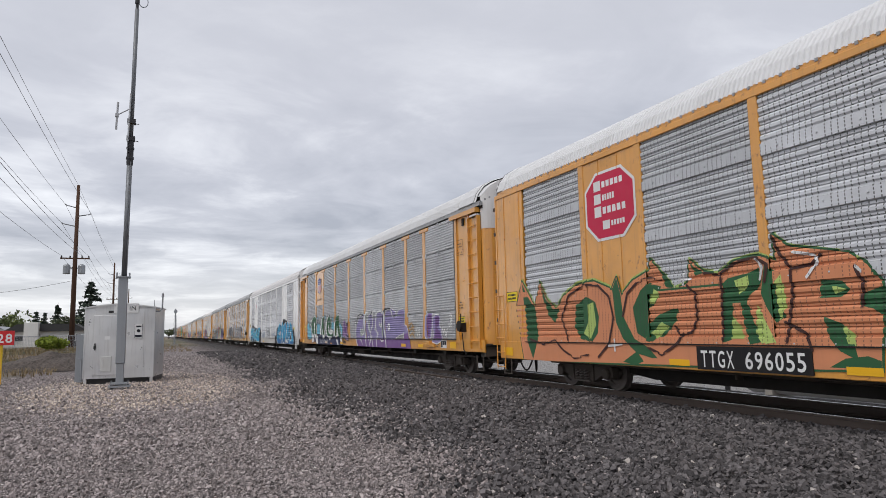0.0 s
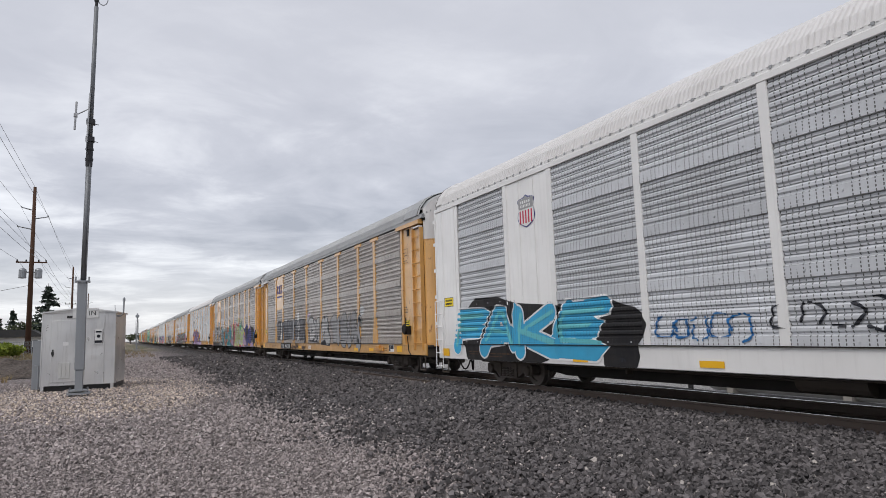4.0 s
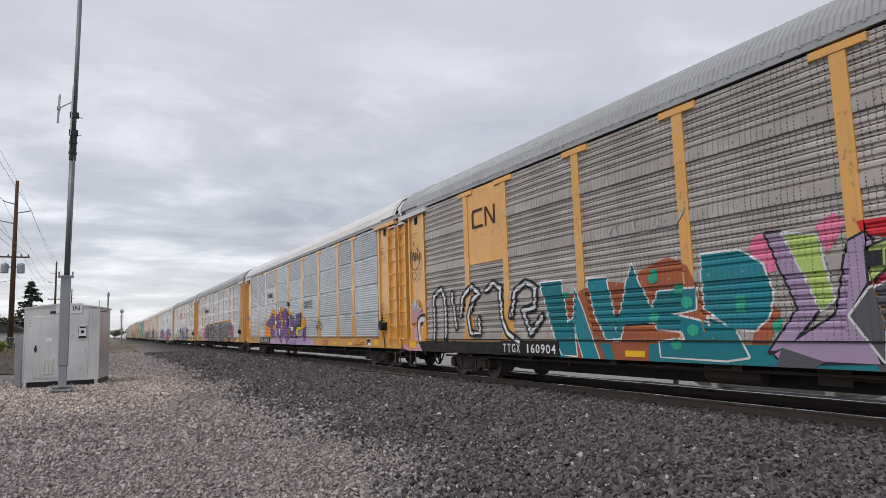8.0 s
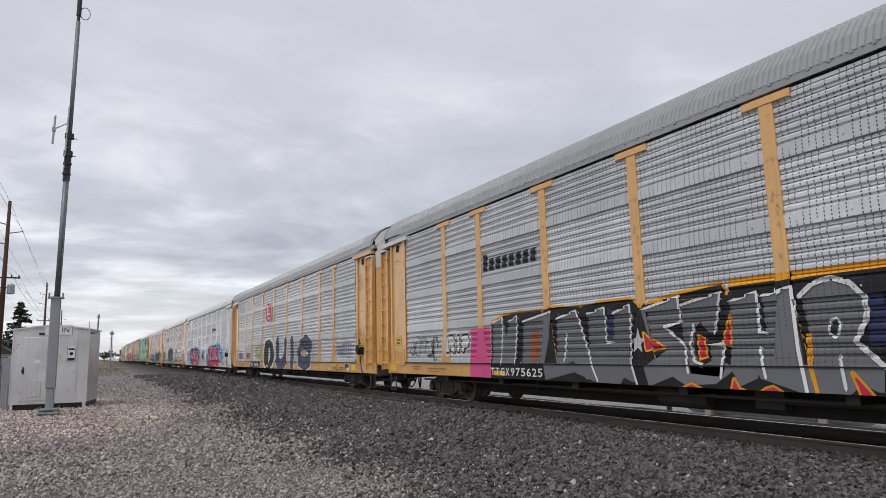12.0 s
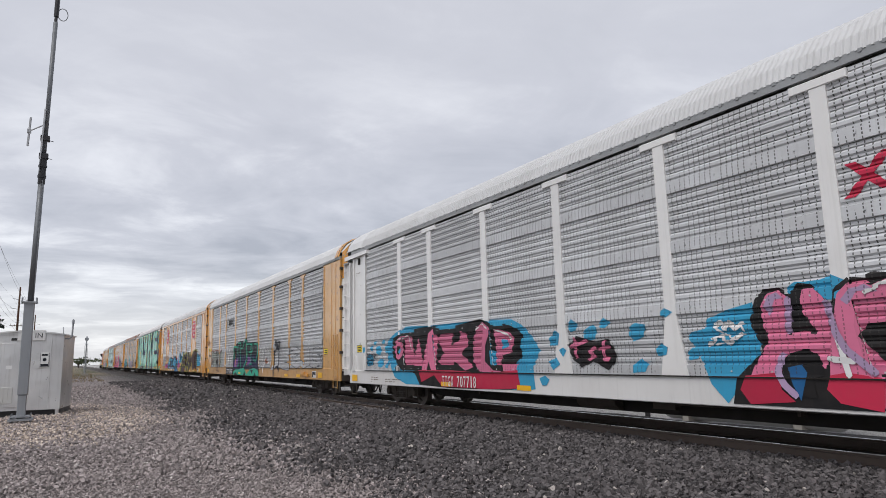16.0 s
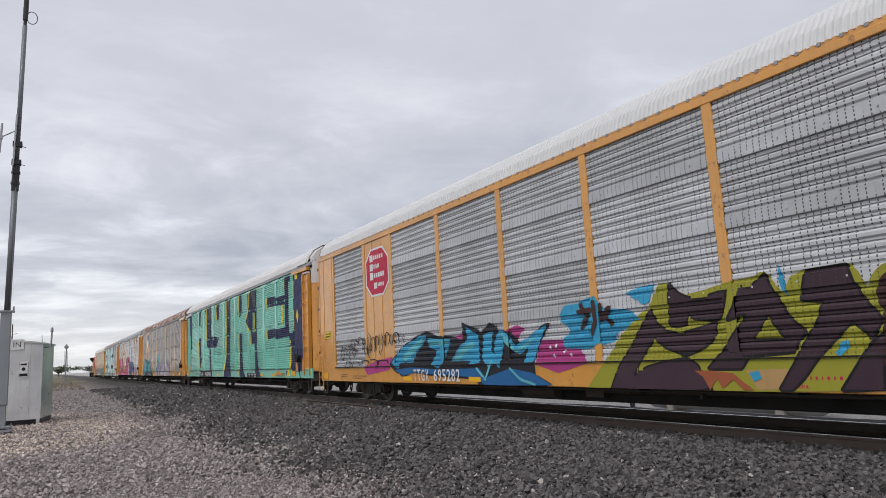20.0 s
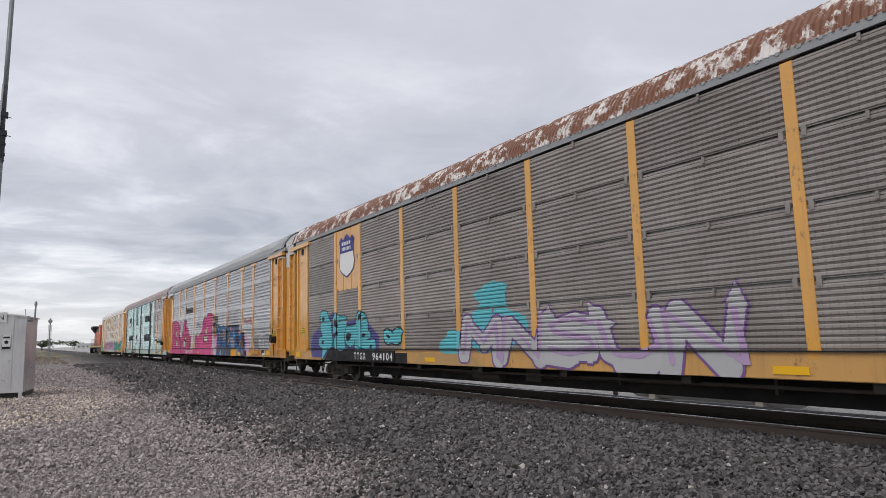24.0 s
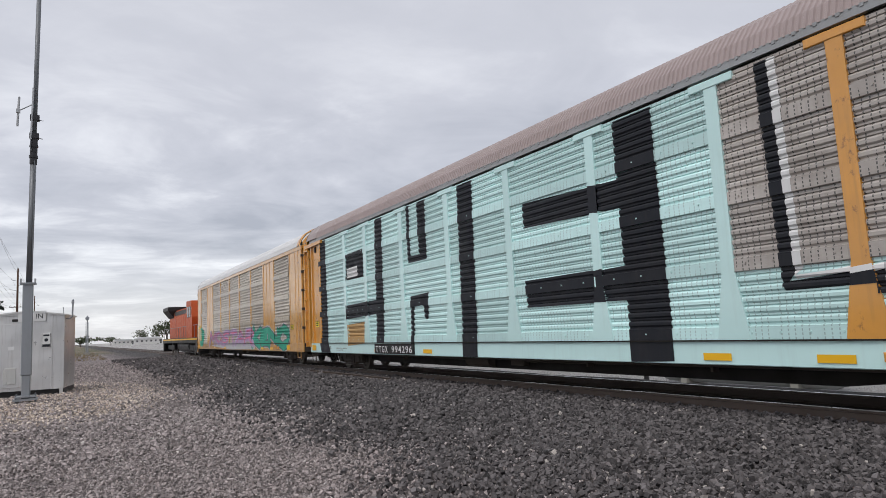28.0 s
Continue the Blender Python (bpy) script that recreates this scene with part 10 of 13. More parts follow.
    line(C["black"], 0.022, (0.08, 2.8), (0.06, 2.63), (0.17, 2.56), (0.3, 2.63), (0.31, 2.79))
    line(C["black"], 0.022, (0.55, 2.74), (0.39, 2.71), (0.35, 2.66), (0.49, 2.64))
    line(C["black"], 0.022, (0.35, 2.66), (0.35, 2.56), (0.53, 2.57))
    line(C["black"], 0.022, (0.61, 2.51), (0.58, 2.8), (0.77, 2.83), (0.78, 2.7), (0.59, 2.66), (0.82, 2.49))
    scribble(car, 0.45, 1.25, 1.72, 1.9, C["black"], 31, n=7, over="panel")
    line(C["white"], 0.035, (6.02, 2.03), (6.39, 2.36), (6.84, 2.27), (6.62, 1.97), (6.99, 1.68), (6.76, 1.23), (6.09, 1.18), (6.08, 1.87))
    line(C["white"], 0.035, (6.94, 1.2), (7.27, 2.05), (7.52, 2.11), (7.68, 1.22))
    line(C["white"], 0.03, (7.86, 2.02), (7.85, 1.22), (8.3, 1.78), (7.94, 1.62), (8.31, 1.33))
    number_board(car, "TTGX715453", 6.5, 8.5, C["black"])
    base_marks(car, True)
    return car


def car_k():
    car = car_carrier("yellow car carrier with red octagon emblems and brown graffiti", "yellow", "grey", "wide", "plain", "silver", ("flat", "flat"), ("yellow", "yellow"), ((1, 2, 0), (7, 8, 0)), heights=(0.64, 1.11))
    octagon_sign(car, 4.2, 5.85, 3.25, 4.75)
    octagon_sign(car, 20.05, 21.7, 3.25, 4.75)
    k = dict(kind="wide", style="plain")
    drape("graffiti_cloud", join(blob(14.2, 1.8, 0.9, 0.45, 4, 0.3), blob(23.4, 1.5, 0.8, 0.45, 5, 0.3), blob(22.6, 1.7, 0.8, 0.45, 6, 0.3)), C["sky"], car, 1, "sky blue sprayed haze", **k)
    shape, line = sprayer(car, "wide", "plain")
    shape(C["olive"], None, 1, (13.94, 0.6), (14.48, 1.11), (14.89, 1.54), (15.49, 1.96), (15.61, 1.98), (15.85, 2.36), (16.04, 2.35), (16.18, 2.22), (16.39, 2.12), (16.7, 2.15), (17.01, 2.21), (17.25, 2.24), (17.53, 2.24), (17.72, 2.33), (17.81, 2.24), (17.99, 1.97), (18.11, 2.19), (18.32, 2.27), (18.87, 2.29), (18.99, 2.15), (19.06, 1.94), (19.14, 2.06), (19.29, 2.16), (19.07, 0.67), (16.02, 0.62))
    shape(C["plum"], C["black"], 3, (14.59, 0.61), (14.8, 0.96), (15.13, 1.34), (15.63, 1.93), (15.72, 1.72), (15.91, 1.56), (16.19, 1.51), (16.46, 1.55), (16.86, 1.64), (16.82, 1.45), (16.64, 1.31), (16.36, 1.2), (16.1, 1.23), (15.83, 1.34), (15.67, 1.47), (15.51, 1.35), (15.27, 1.05), (15.12, 0.86), (15.49, 1), (15.97, 1.1), (16.28, 1.12), (16.45, 1.03), (16.59, 0.82), (16.67, 0.65))
    shape(C["plum"], C["black"], 3, (16.07, 2.32), (16.17, 2.2), (16.32, 2.1), (16.53, 2.03), (16.79, 2.05), (17.1, 2.12), (17.04, 1.9), (16.95, 1.72), (16.81, 1.68), (16.69, 1.72), (16.54, 1.72), (16.37, 1.81), (16.3, 1.65), (16.15, 1.64), (16.01, 1.66))
    shape(C["plum"], C["black"], 3, (17.08, 1.68), (17.22, 1.88), (17.31, 2.14), (17.51, 2.1), (17.61, 2.17), (17.74, 2.27), (17.81, 2.07), (17.91, 1.86), (18.03, 1.62), (18.22, 1.43), (18.11, 1.35), (18.01, 1.16), (17.38, 1.18), (17.22, 0.97), (16.67, 0.97), (16.92, 1.19), (17.14, 1.43), (17.34, 1.65), (17.42, 1.75), (17.27, 1.71))
    shape(C["olive"], C["black"], 4, (17.48, 1.38), (17.9, 1.37), (17.79, 1.52), (17.71, 1.68), (17.59, 1.51))
    shape(C["plum"], C["black"], 3, (18.23, 1.87), (18.34, 2.23), (18.85, 2.24), (18.9, 2.02), (19, 1.79), (19.17, 1.54), (19.03, 1.32), (18.95, 1.45), (18.82, 1.54), (18.72, 1.46), (18.51, 1.26), (18.3, 1.05), (18.12, 0.84), (17.94, 0.68), (17.78, 0.68), (18.05, 1.05), (18.23, 1.34), (18.41, 1.56), (18.52, 1.84), (18.3, 1.84))
    shape(C["plum"], C["black"], 3, (18.61, 0.69), (18.82, 0.97), (19.02, 1.24), (19.17, 1.36), (19.08, 0.7))
    shape(C["rust"], None, 4, (16.36, 0.97), (16.71, 0.94), (17.07, 0.9), (17.22, 0.78), (17.4, 0.65), (17.22, 0.66), (17.06, 0.81), (16.87, 0.67), (16.79, 0.82), (16.65, 0.65), (16.55, 0.84))
    shape(C["tan"], None, 2, (17.28, 0.94), (17.94, 0.96), (18, 0.9), (17.78, 0.68), (17.44, 0.67))
    shape(C["sky"], None, 2, (15.11, 2.27), (15.41, 2.35), (15.76, 2.36), (15.63, 2.07), (15.5, 2.04), (15.32, 2.15))
    shape(C["sky"], None, 2, (14.4, 1.49), (14.67, 1.7), (15.09, 1.82), (14.86, 1.59), (14.63, 1.46))
    shape(C["sky"], None, 4, (17.96, 2.39), (18.04, 2.12), (18.04, 1.92), (17.98, 2.01), (17.94, 2.21))
    shape(C["sky"], None, 4, (18.58, 1.15), (18.66, 1.29), (18.77, 1.32), (18.75, 1.21), (18.63, 1.1))
    shape(C["sky"], None, 4, (17.33, 0.9), (17.48, 0.94), (17.52, 0.83), (17.4, 0.78))
    shape(C["sky"], None, 2, (13.75, 1.52), (13.9, 1.7), (14.22, 1.8), (14.07, 1.61))
    shape(C["sky"], None, 2, (13.37, 1.89), (13.59, 2.03), (13.92, 2.11), (13.84, 1.97), (13.61, 1.9))
    line(C["brown"], 0.05, (13.99, 2.17), (14.11, 1.95), (13.97, 1.75))
    line(C["brown"], 0.05, (13.91, 2.05), (14.28, 2.06))
    line(C["brown"], 0.05, (14.32, 2.19), (14.34, 1.83), (14.22, 1.63))
    line(C["brown"], 0.05, (14.49, 2.13), (14.49, 1.87), (14.71, 2.05), (14.53, 1.96), (14.73, 1.78))
    shape(C["magenta"], None, 1, (12.65, 1.57), (13.43, 1.54), (13.88, 1.31), (14.04, 1.09), (13.19, 0.91), (12.5, 1.08))
    shape(C["magenta"], None, 1, (11.53, 1.83), (11.93, 1.93), (12.18, 1.83), (11.91, 1.63))
    shape(C["magenta"], None, 1, (3.82, 1.1), (4.89, 1.3), (5.9, 1.38), (5.65, 1), (4.11, 0.86))
    shape(C["magenta"], None, 1, (9.09, 1.75), (9.77, 1.86), (9.9, 1.64), (9.21, 1.53))
    shape(C["white"], None, 3, (12.94, 1.41), (12.99, 1.37), (13.04, 1.41), (13, 1.46))
    shape(C["white"], None, 3, (13.12, 1.44), (13.16, 1.39), (13.22, 1.44), (13.17, 1.48))
    shape(C["white"], None, 3, (13.35, 1.32), (13.4, 1.28), (13.45, 1.32), (13.41, 1.36))
    shape(C["white"], None, 3, (13.04, 1.24), (13.09, 1.2), (13.14, 1.24), (13.1, 1.29))
    shape(C["white"], None, 3, (13.54, 1.25), (13.58, 1.21), (13.64, 1.25), (13.6, 1.29))
    shape(C["ink"], None, 2, (5.66, 1.17), (6.51, 1.66), (7.48, 1.93), (7.96, 2.01), (8.54, 1.85), (9.24, 1.82), (9.7, 1.7), (9.75, 2.13), (10.32, 1.94), (10.56, 1.88), (10.94, 2.05), (11.28, 1.87), (11.71, 1.78), (12.08, 1.5), (12.49, 1.74), (12.82, 1.89), (13.07, 1.92), (12.7, 1.54), (12.47, 1.14), (12.48, 0.89), (13.07, 0.65), (10.37, 0.59), (10.27, 0.76), (7.05, 0.89), (6.53, 0.8), (6.01, 0.97))
    shape(C["sky"], None, 3, (5.82, 1.21), (6.5, 1.62), (7.54, 1.89), (7.98, 1.92), (7.77, 1.69), (7.37, 1.47), (7.07, 1.13), (6.64, 1.23), (6.23, 1.02))
    shape(C["cyan"], None, 4, (6.48, 1.36), (7.12, 1.66), (7.79, 1.87), (7.61, 1.64), (7.03, 1.38), (6.74, 1.23))
    shape(C["sky"], None, 3, (7.97, 1.83), (8.53, 1.77), (9.15, 1.75), (9.07, 1.56), (8.78, 1.17), (8.54, 1.03), (8.14, 1.12), (8.47, 1.46), (8.07, 1.59))
    shape(C["cyan"], None, 4, (8.03, 1.77), (9.06, 1.71), (9, 1.62), (8.13, 1.62))
    shape(C["sky"], None, 3, (9.11, 1.17), (9.53, 1.53), (9.96, 1.72), (9.86, 2.02), (10.22, 1.86), (10.43, 1.77), (10.43, 1.15), (10.09, 1.1), (9.7, 1.21))
    shape(C["cyan"], None, 4, (9.25, 1.22), (9.68, 1.51), (10.15, 1.65), (10.28, 1.54), (9.87, 1.42), (9.49, 1.19))
    shape(C["sky"], None, 3, (10.64, 1.79), (11.01, 1.85), (10.92, 1.42), (11.15, 1.14), (10.78, 1.04), (10.53, 1.24))
    shape(C["sky"], None, 3, (11.28, 1.88), (11.6, 1.74), (11.82, 1.49), (12.29, 1.65), (12.62, 1.78), (12.92, 1.88), (12.69, 1.57), (12.44, 1.14), (12.09, 1.08), (12.26, 1.41), (11.96, 1.3), (11.69, 1.43), (11.42, 1.6), (11.22, 1.01), (10.98, 1.16), (11.08, 1.64))
    shape(C["cyan"], None, 4, (11.31, 1.8), (11.59, 1.67), (11.81, 1.39), (12.38, 1.61), (12.67, 1.71), (12.25, 1.47), (11.84, 1.32), (11.5, 1.55))
    shape(C["blue"], None, 3, (6.02, 1), (7.07, 1.07), (8.6, 1), (10.41, 1.02), (10.67, 0.81), (11.62, 1.01), (12.39, 0.91), (12.99, 0.67), (10.6, 0.63), (10.29, 0.81), (7.22, 0.92), (6.57, 0.84))
    line(C["cyan"], 0.03, (10.32, 1.02), (10.66, 0.76), (10.93, 1.17))
    line(C["cyan"], 0.03, (11.62, 1.01), (11.99, 0.77), (12.46, 0.68))
    piece(car, "ME", 19.2, 22.8, 0.78, 2.15, C["brown"], C["olive"], C["olive"], seed=62, wild=0.8, weight=0.2, label="dark brown spray-painted letters edged olive", kind="wide", style="plain")
    scribble(car, 22.9, 24.5, 1.5, 2.1, C["black"], 5, n=5, **k)
    bars(car, 18.0, 19.2, 0.7, 0.92, 2, C["crimson"], over="sill")
    for n, (a, b, za, zb) in enumerate(((1.9, 3.2, 1.3, 1.9), (2.8, 4.4, 1.5, 2.1), (3.9, 5.3, 1.4, 2.2), (2.2, 5.6, 1.05, 1.35), (5.2, 6.6, 1.6, 2.2))):
        scribble(car, a, b, za, zb, C["black"], 20 + n, n=5, **k)
    number_board(car, "TTGX 695282", 7.11, 9.69)
    base_marks(car, True)
    return car


def car_l():
    car = car_carrier("sea-green fully painted car carrier with huge navy letters", "teal", "teal", "fine", "cap", "white", ("ladder", "ladder"), ("white", "white"), sill="teal", end_body="yellow", heights=(0.72, 1.1))
    drape("painted_panel", rect(24.45, 25.52, 1.0, 4.85), C["navy"], car, 1, "navy painted panel", kind="fine")
    drape("painted_panel", rect(0.3, 1.42, 1.0, 4.85), C["turq"], car, 1, "sea-green painted panel", kind="fine")

    def spray(mat, layer, *pts):
        drape("painted_letter", poly(*pts), mat, car, layer, "", kind="fine", style="cap")
    spray(C["navy"], 1, (0.96, 4.99), (1.67, 4.99), (1.85, 2.56), (1.06, 2.61))
    spray(C["navy"], 1, (4.36, 4.99), (4.9, 4.99), (4.64, 4.04), (4.37, 4.07))
    spray(C["navy"], 1, (4.4, 3.24), (4.94, 3.24), (5.17, 1.67), (4.79, 1.18), (4.35, 1.19))
    spray(C["navy"], 1, (6.26, 4.99), (8.16, 4.99), (8.16, 2.81), (7.32, 2.48), (6.82, 2.6), (6.67, 4.46))
    spray(C["navy"], 1, (7.86, 3.19), (10.31, 3.04), (9.76, 2.46), (7.32, 2.48))
    spray(C["navy"], 1, (7.66, 2.46), (8.0, 2.44), (8.22, 1.15), (7.82, 1.13))
    spray(C["navy"], 1, (9.68, 4.99), (10.34, 4.99), (10.35, 4.1), (9.8, 4.05))
    spray(C["navy"], 1, (12.38, 4.99), (13.18, 4.99), (13.22, 3.32), (13.14, 1.44), (13.4, 0.75), (11.68, 0.72), (12.32, 1.95), (12.4, 3.95))
    spray(C["navy"], 1, (15.25, 4.99), (15.73, 4.99), (15.76, 4.22), (15.62, 3.94), (15.23, 3.85))
    spray(C["navy"], 1, (15.3, 3.01), (15.84, 2.95), (15.85, 1.94), (16.05, 1.11), (16.54, 0.72), (15.34, 0.76), (15.35, 1.77))
    spray(C["navy"], 1, (17.31, 4.99), (17.64, 4.99), (18.02, 4.13), (17.19, 4.11))
    spray(C["navy"], 1, (18.4, 4.99), (18.62, 4.99), (18.6, 3.65), (18.64, 2.2), (18.82, 1.27), (19.41, 0.73), (18.39, 0.76), (18.25, 2.25))
    spray(C["navy"], 1, (17.19, 4.12), (18.63, 4.14), (18.58, 3.07), (17.95, 2.89), (17.64, 2.91), (16.54, 3.52), (17.21, 3.9))
    spray(C["navy"], 1, (17.64, 2.92), (18.66, 2.87), (18.7, 2.39), (17.71, 2.33))
    spray(C["slate"], 2, (7.18, 4.99), (8.16, 4.99), (8.15, 4.23), (7.17, 4.22))
    spray(C["slate"], 2, (12.56, 4.99), (13.14, 4.99), (13.2, 4.23), (12.7, 4.25))
    spray(C["slate"], 2, (17.64, 4.99), (18.38, 4.99), (18.42, 4.17), (18.02, 4.13))
    spray(C["turq"], 3, (17.95, 3.87), (18.33, 3.85), (18.34, 2.92), (17.93, 2.89))
    spray(C["yellow"], 4, (9.49, 4.99), (9.67, 4.99), (9.8, 4.12), (9.63, 4.09))
    spray(C["yellow"], 4, (12.14, 4.99), (12.34, 4.99), (12.35, 3.45), (12.32, 1.95), (11.69, 0.78), (11.52, 0.85), (12.11, 1.96), (12.13, 3.48))
    spray(C["yellow"], 4, (15.09, 4.99), (15.25, 4.99), (15.27, 3.9), (15.15, 3.87))
    spray(C["yellow"], 4, (15.13, 2.95), (15.28, 2.95), (15.35, 1.77), (15.35, 0.82), (15.16, 0.87), (15.18, 1.78))
    spray(C["yellow"], 4, (17.21, 4.99), (17.32, 4.99), (17.31, 4.17), (17.2, 4.16))
    spray(C["yellow"], 4, (16.47, 3.63), (17.19, 4.11), (17.27, 4.01), (16.57, 3.57))
    spray(C["yellow"], 4, (16.51, 3.48), (16.61, 3.5), (17.42, 3.05), (17.63, 2.27), (17.5, 2.27), (17.33, 2.96))
    spray(C["yellow"], 4, (18.18, 3.84), (18.32, 3.84), (18.35, 2.92), (18.23, 2.91))
    spray(C["yellow"], 4, (18.67, 4.99), (18.79, 4.99), (18.76, 4.93), (18.66, 4.94))
    spray(C["yellow"], 4, (6.55, 4.96), (6.86, 4.98), (6.99, 2.92), (6.77, 2.93))
    spray(C["yellow"], 4, (4.11, 2.98), (4.39, 3.0), (4.79, 1.22), (4.44, 1.19))
    spray(C["navy"], 1, (20.52, 4.37), (21.86, 4.29), (21.87, 3.87), (20.58, 3.92))
    spray(C["navy"], 1, (21.85, 4.22), (23.39, 4.24), (23.38, 3.81), (21.87, 3.87))
    spray(C["navy"], 1, (23.16, 4.99), (23.88, 4.99), (23.9, 4.7), (23.28, 4.89))
    spray(C["navy"], 1, (23.1, 4.99), (23.67, 4.78), (23.63, 2.58), (23.29, 2.38), (23.13, 3.0), (23.18, 4.31))
    spray(C["navy"], 1, (20.54, 2.85), (21.68, 2.88), (21.69, 2.51), (20.55, 2.43))
    spray(C["navy"], 1, (21.67, 2.83), (23.67, 2.86), (23.7, 2.45), (21.8, 2.39))
    spray(C["navy"], 1, (24.3, 4.95), (24.62, 4.9), (24.46, 1.48), (24.4, 0.83), (24.11, 0.87), (24.02, 1.36), (24.28, 3.57))
    spray(C["navy"], 1, (23.63, 2.58), (24.37, 2.54), (24.36, 1.05), (23.86, 1.12), (23.93, 1.9))
    spray(C["navy"], 1, (16.96, 4.99), (17.31, 4.99), (17.41, 4.06), (17.1, 3.86))
    spray(C["navy"], 1, (24.81, 4.59), (25.0, 4.63), (25.38, 3.43), (25.07, 0.97), (24.49, 0.98), (24.62, 3.48))
    spray(C["yellow"], 4, (20.36, 4.33), (20.51, 4.33), (20.51, 3.9), (20.35, 3.9))
    spray(C["yellow"], 4, (20.33, 2.86), (20.48, 2.86), (20.57, 2.41), (20.43, 2.38))
    spray(C["yellow"], 4, (22.7, 3.82), (22.91, 3.8), (22.91, 3.04), (22.74, 2.94), (22.79, 3.56))
    spray(C["yellow"], 4, (23.05, 4.99), (23.15, 4.99), (23.13, 4.41), (22.98, 4.37))
    spray(C["yellow"], 4, (24.31, 4.7), (24.41, 4.68), (24.39, 3.94), (24.29, 3.97))
    spray(C["yellow"], 4, (24.29, 3.49), (24.41, 3.48), (24.37, 2.62), (24.26, 2.6))
    spray(C["yellow"], 4, (23.82, 2.01), (23.97, 2.02), (23.97, 1.32), (23.64, 0.83), (23.28, 0.73), (23.72, 1.29))
    spray(C["yellow"], 4, (23.81, 2.27), (23.95, 2.26), (23.95, 2.15), (23.82, 2.15))
    part("number_board", Shape().box(U(16.9), U(18.8), -SIDE - 0.014, -SIDE - 0.008, 0.70, 0.93), C["black"], car, "black board with pale owner's bars")
    drape("owner_mark", join(rect(17.1, 17.55, 0.86, 0.90), rect(17.28, 17.37, 0.74, 0.86), rect(17.65, 18.1, 0.86, 0.90), rect(17.83, 17.92, 0.74, 0.86), poly((18.2, 0.74), (18.3, 0.74), (18.6, 0.90), (18.5, 0.90)), poly((18.5, 0.74), (18.6, 0.74), (18.3, 0.90), (18.2, 0.90))), C["pale_grey"], car, 5, "", over="sill")
    spray(C["yellow"], 5, (24.62, 4.72), (24.95, 4.70), (24.9, 4.97), (24.6, 4.99))
    spray(C["yellow"], 5, (24.7, 3.2), (24.85, 3.5), (25.0, 3.2), (24.9, 2.9))
    number_board(car, "TTGX  965435", 4.8, 8.4, C["black"])
    base_marks(car)
    return car


def car_m():
    car = car_carrier("yellow car carrier with brown screens, rusted roof and shield emblem", "bright_yellow", "dark", "fine", "plain", "rust", ("ladder", "ladder"), ("silver", "rust"), ((1, 2, 2),), sill="pale_yellow", band=False, heights=(0.72, 1.1))
    shield_sign(car, 5.0, 4.12, 1.25, 1.45, C["flag_blue"], C["white"])
    k = dict(kind="fine", style="plain")
    def shape(fill, edge, layer, *pts):
        painted(car, fill, edge, layer, pts, kind="fine", style="plain")
    shape(C["indigo"], None, 1, (1.77, 1.23), (1.95, 1.6), (3.79, 2.34), (4.96, 2.05), (5.74, 1.99), (6.56, 1.89), (7.31, 1.46), (7.24, 0.79), (1.89, 0.81))
    shape(C["black"], None, 2, (2.95, 0.69), (3.69, 1.16), (4.25, 1.11), (5.16, 1.08), (6.11, 1.11), (6.39, 0.87), (5.91, 0.74), (5.14, 0.86), (4.23, 0.82))
    shape(C["cyan"], C["ink"], 3, (2.68, 2.34), (2.92, 2.42), (3.29, 2.38), (3.43, 2.16), (3.66, 2.01), (3.69, 1.72), (3.81, 1.22), (3.31, 1.03), (2.84, 0.73), (2.94, 1.07), (2.55, 1.23), (2.54, 1.47), (2.91, 1.56), (2.7, 1.77))
    shape(C["cyan"], C["ink"], 3, (3.8, 2.13), (4.09, 2.29), (4.31, 2.18), (4.63, 2.15), (4.9, 2.18), (4.97, 1.87), (4.74, 1.55), (4.84, 1.16), (4.95, 1.11), (4.46, 1.04), (4.03, 1.11), (3.84, 1.59))
    shape(C["cyan"], C["ink"], 3, (4.78, 1.55), (4.98, 1.83), (5.61, 1.84), (5.75, 1.98), (5.67, 1.52), (5.46, 1.21), (5.17, 1.16), (4.89, 1.29))
    shape(C["cyan"], C["ink"], 3, (5.66, 1.98), (5.77, 2.21), (5.99, 2.27), (6.37, 2.15), (6.54, 1.91), (6.54, 1.69), (6.72, 1.58), (6.69, 1.44), (6.38, 1.36), (7.0, 1.4), (7.08, 1.19), (6.99, 1.06), (6.71, 1.04), (6.64, 0.91), (6.88, 0.75), (6.53, 0.84), (6.1, 1.04), (5.62, 1.05), (5.56, 1.28), (5.72, 1.68))
    shape(C["ink"], None, 5, (4.87, 1.53), (5.08, 1.62), (5.34, 1.59), (5.25, 1.42), (4.99, 1.34))
    shape(C["ink"], None, 5, (2.84, 2.1), (2.93, 2.22), (3.09, 2.19), (3.05, 2.05))
    shape(C["ink"], None, 5, (3.88, 1.96), (4.03, 2.11), (4.22, 1.98), (4.23, 1.8), (3.98, 1.86))
    shape(C["ink"], None, 5, (5.86, 2.06), (5.94, 2.18), (6.1, 2.18), (6.07, 2.03), (5.93, 1.99))
    shape(C["ink"], None, 5, (6.08, 1.54), (6.25, 1.59), (6.4, 1.55), (6.33, 1.47), (6.16, 1.46))
    shape(C["ink"], None, 5, (2.78, 1.3), (2.87, 1.42), (3.0, 1.38), (2.96, 1.24))
    shape(C["ink"], None, 5, (6.65, 1.15), (6.71, 1.24), (6.82, 1.21), (6.78, 1.1))
    shape(C["ink"], None, 5, (3.87, 1.58), (4.2, 1.7), (4.25, 1.61), (3.95, 1.44))
    shape(C["teal"], None, 4, (3.69, 1.22), (3.81, 1.45), (3.93, 1.22), (3.97, 1.11))
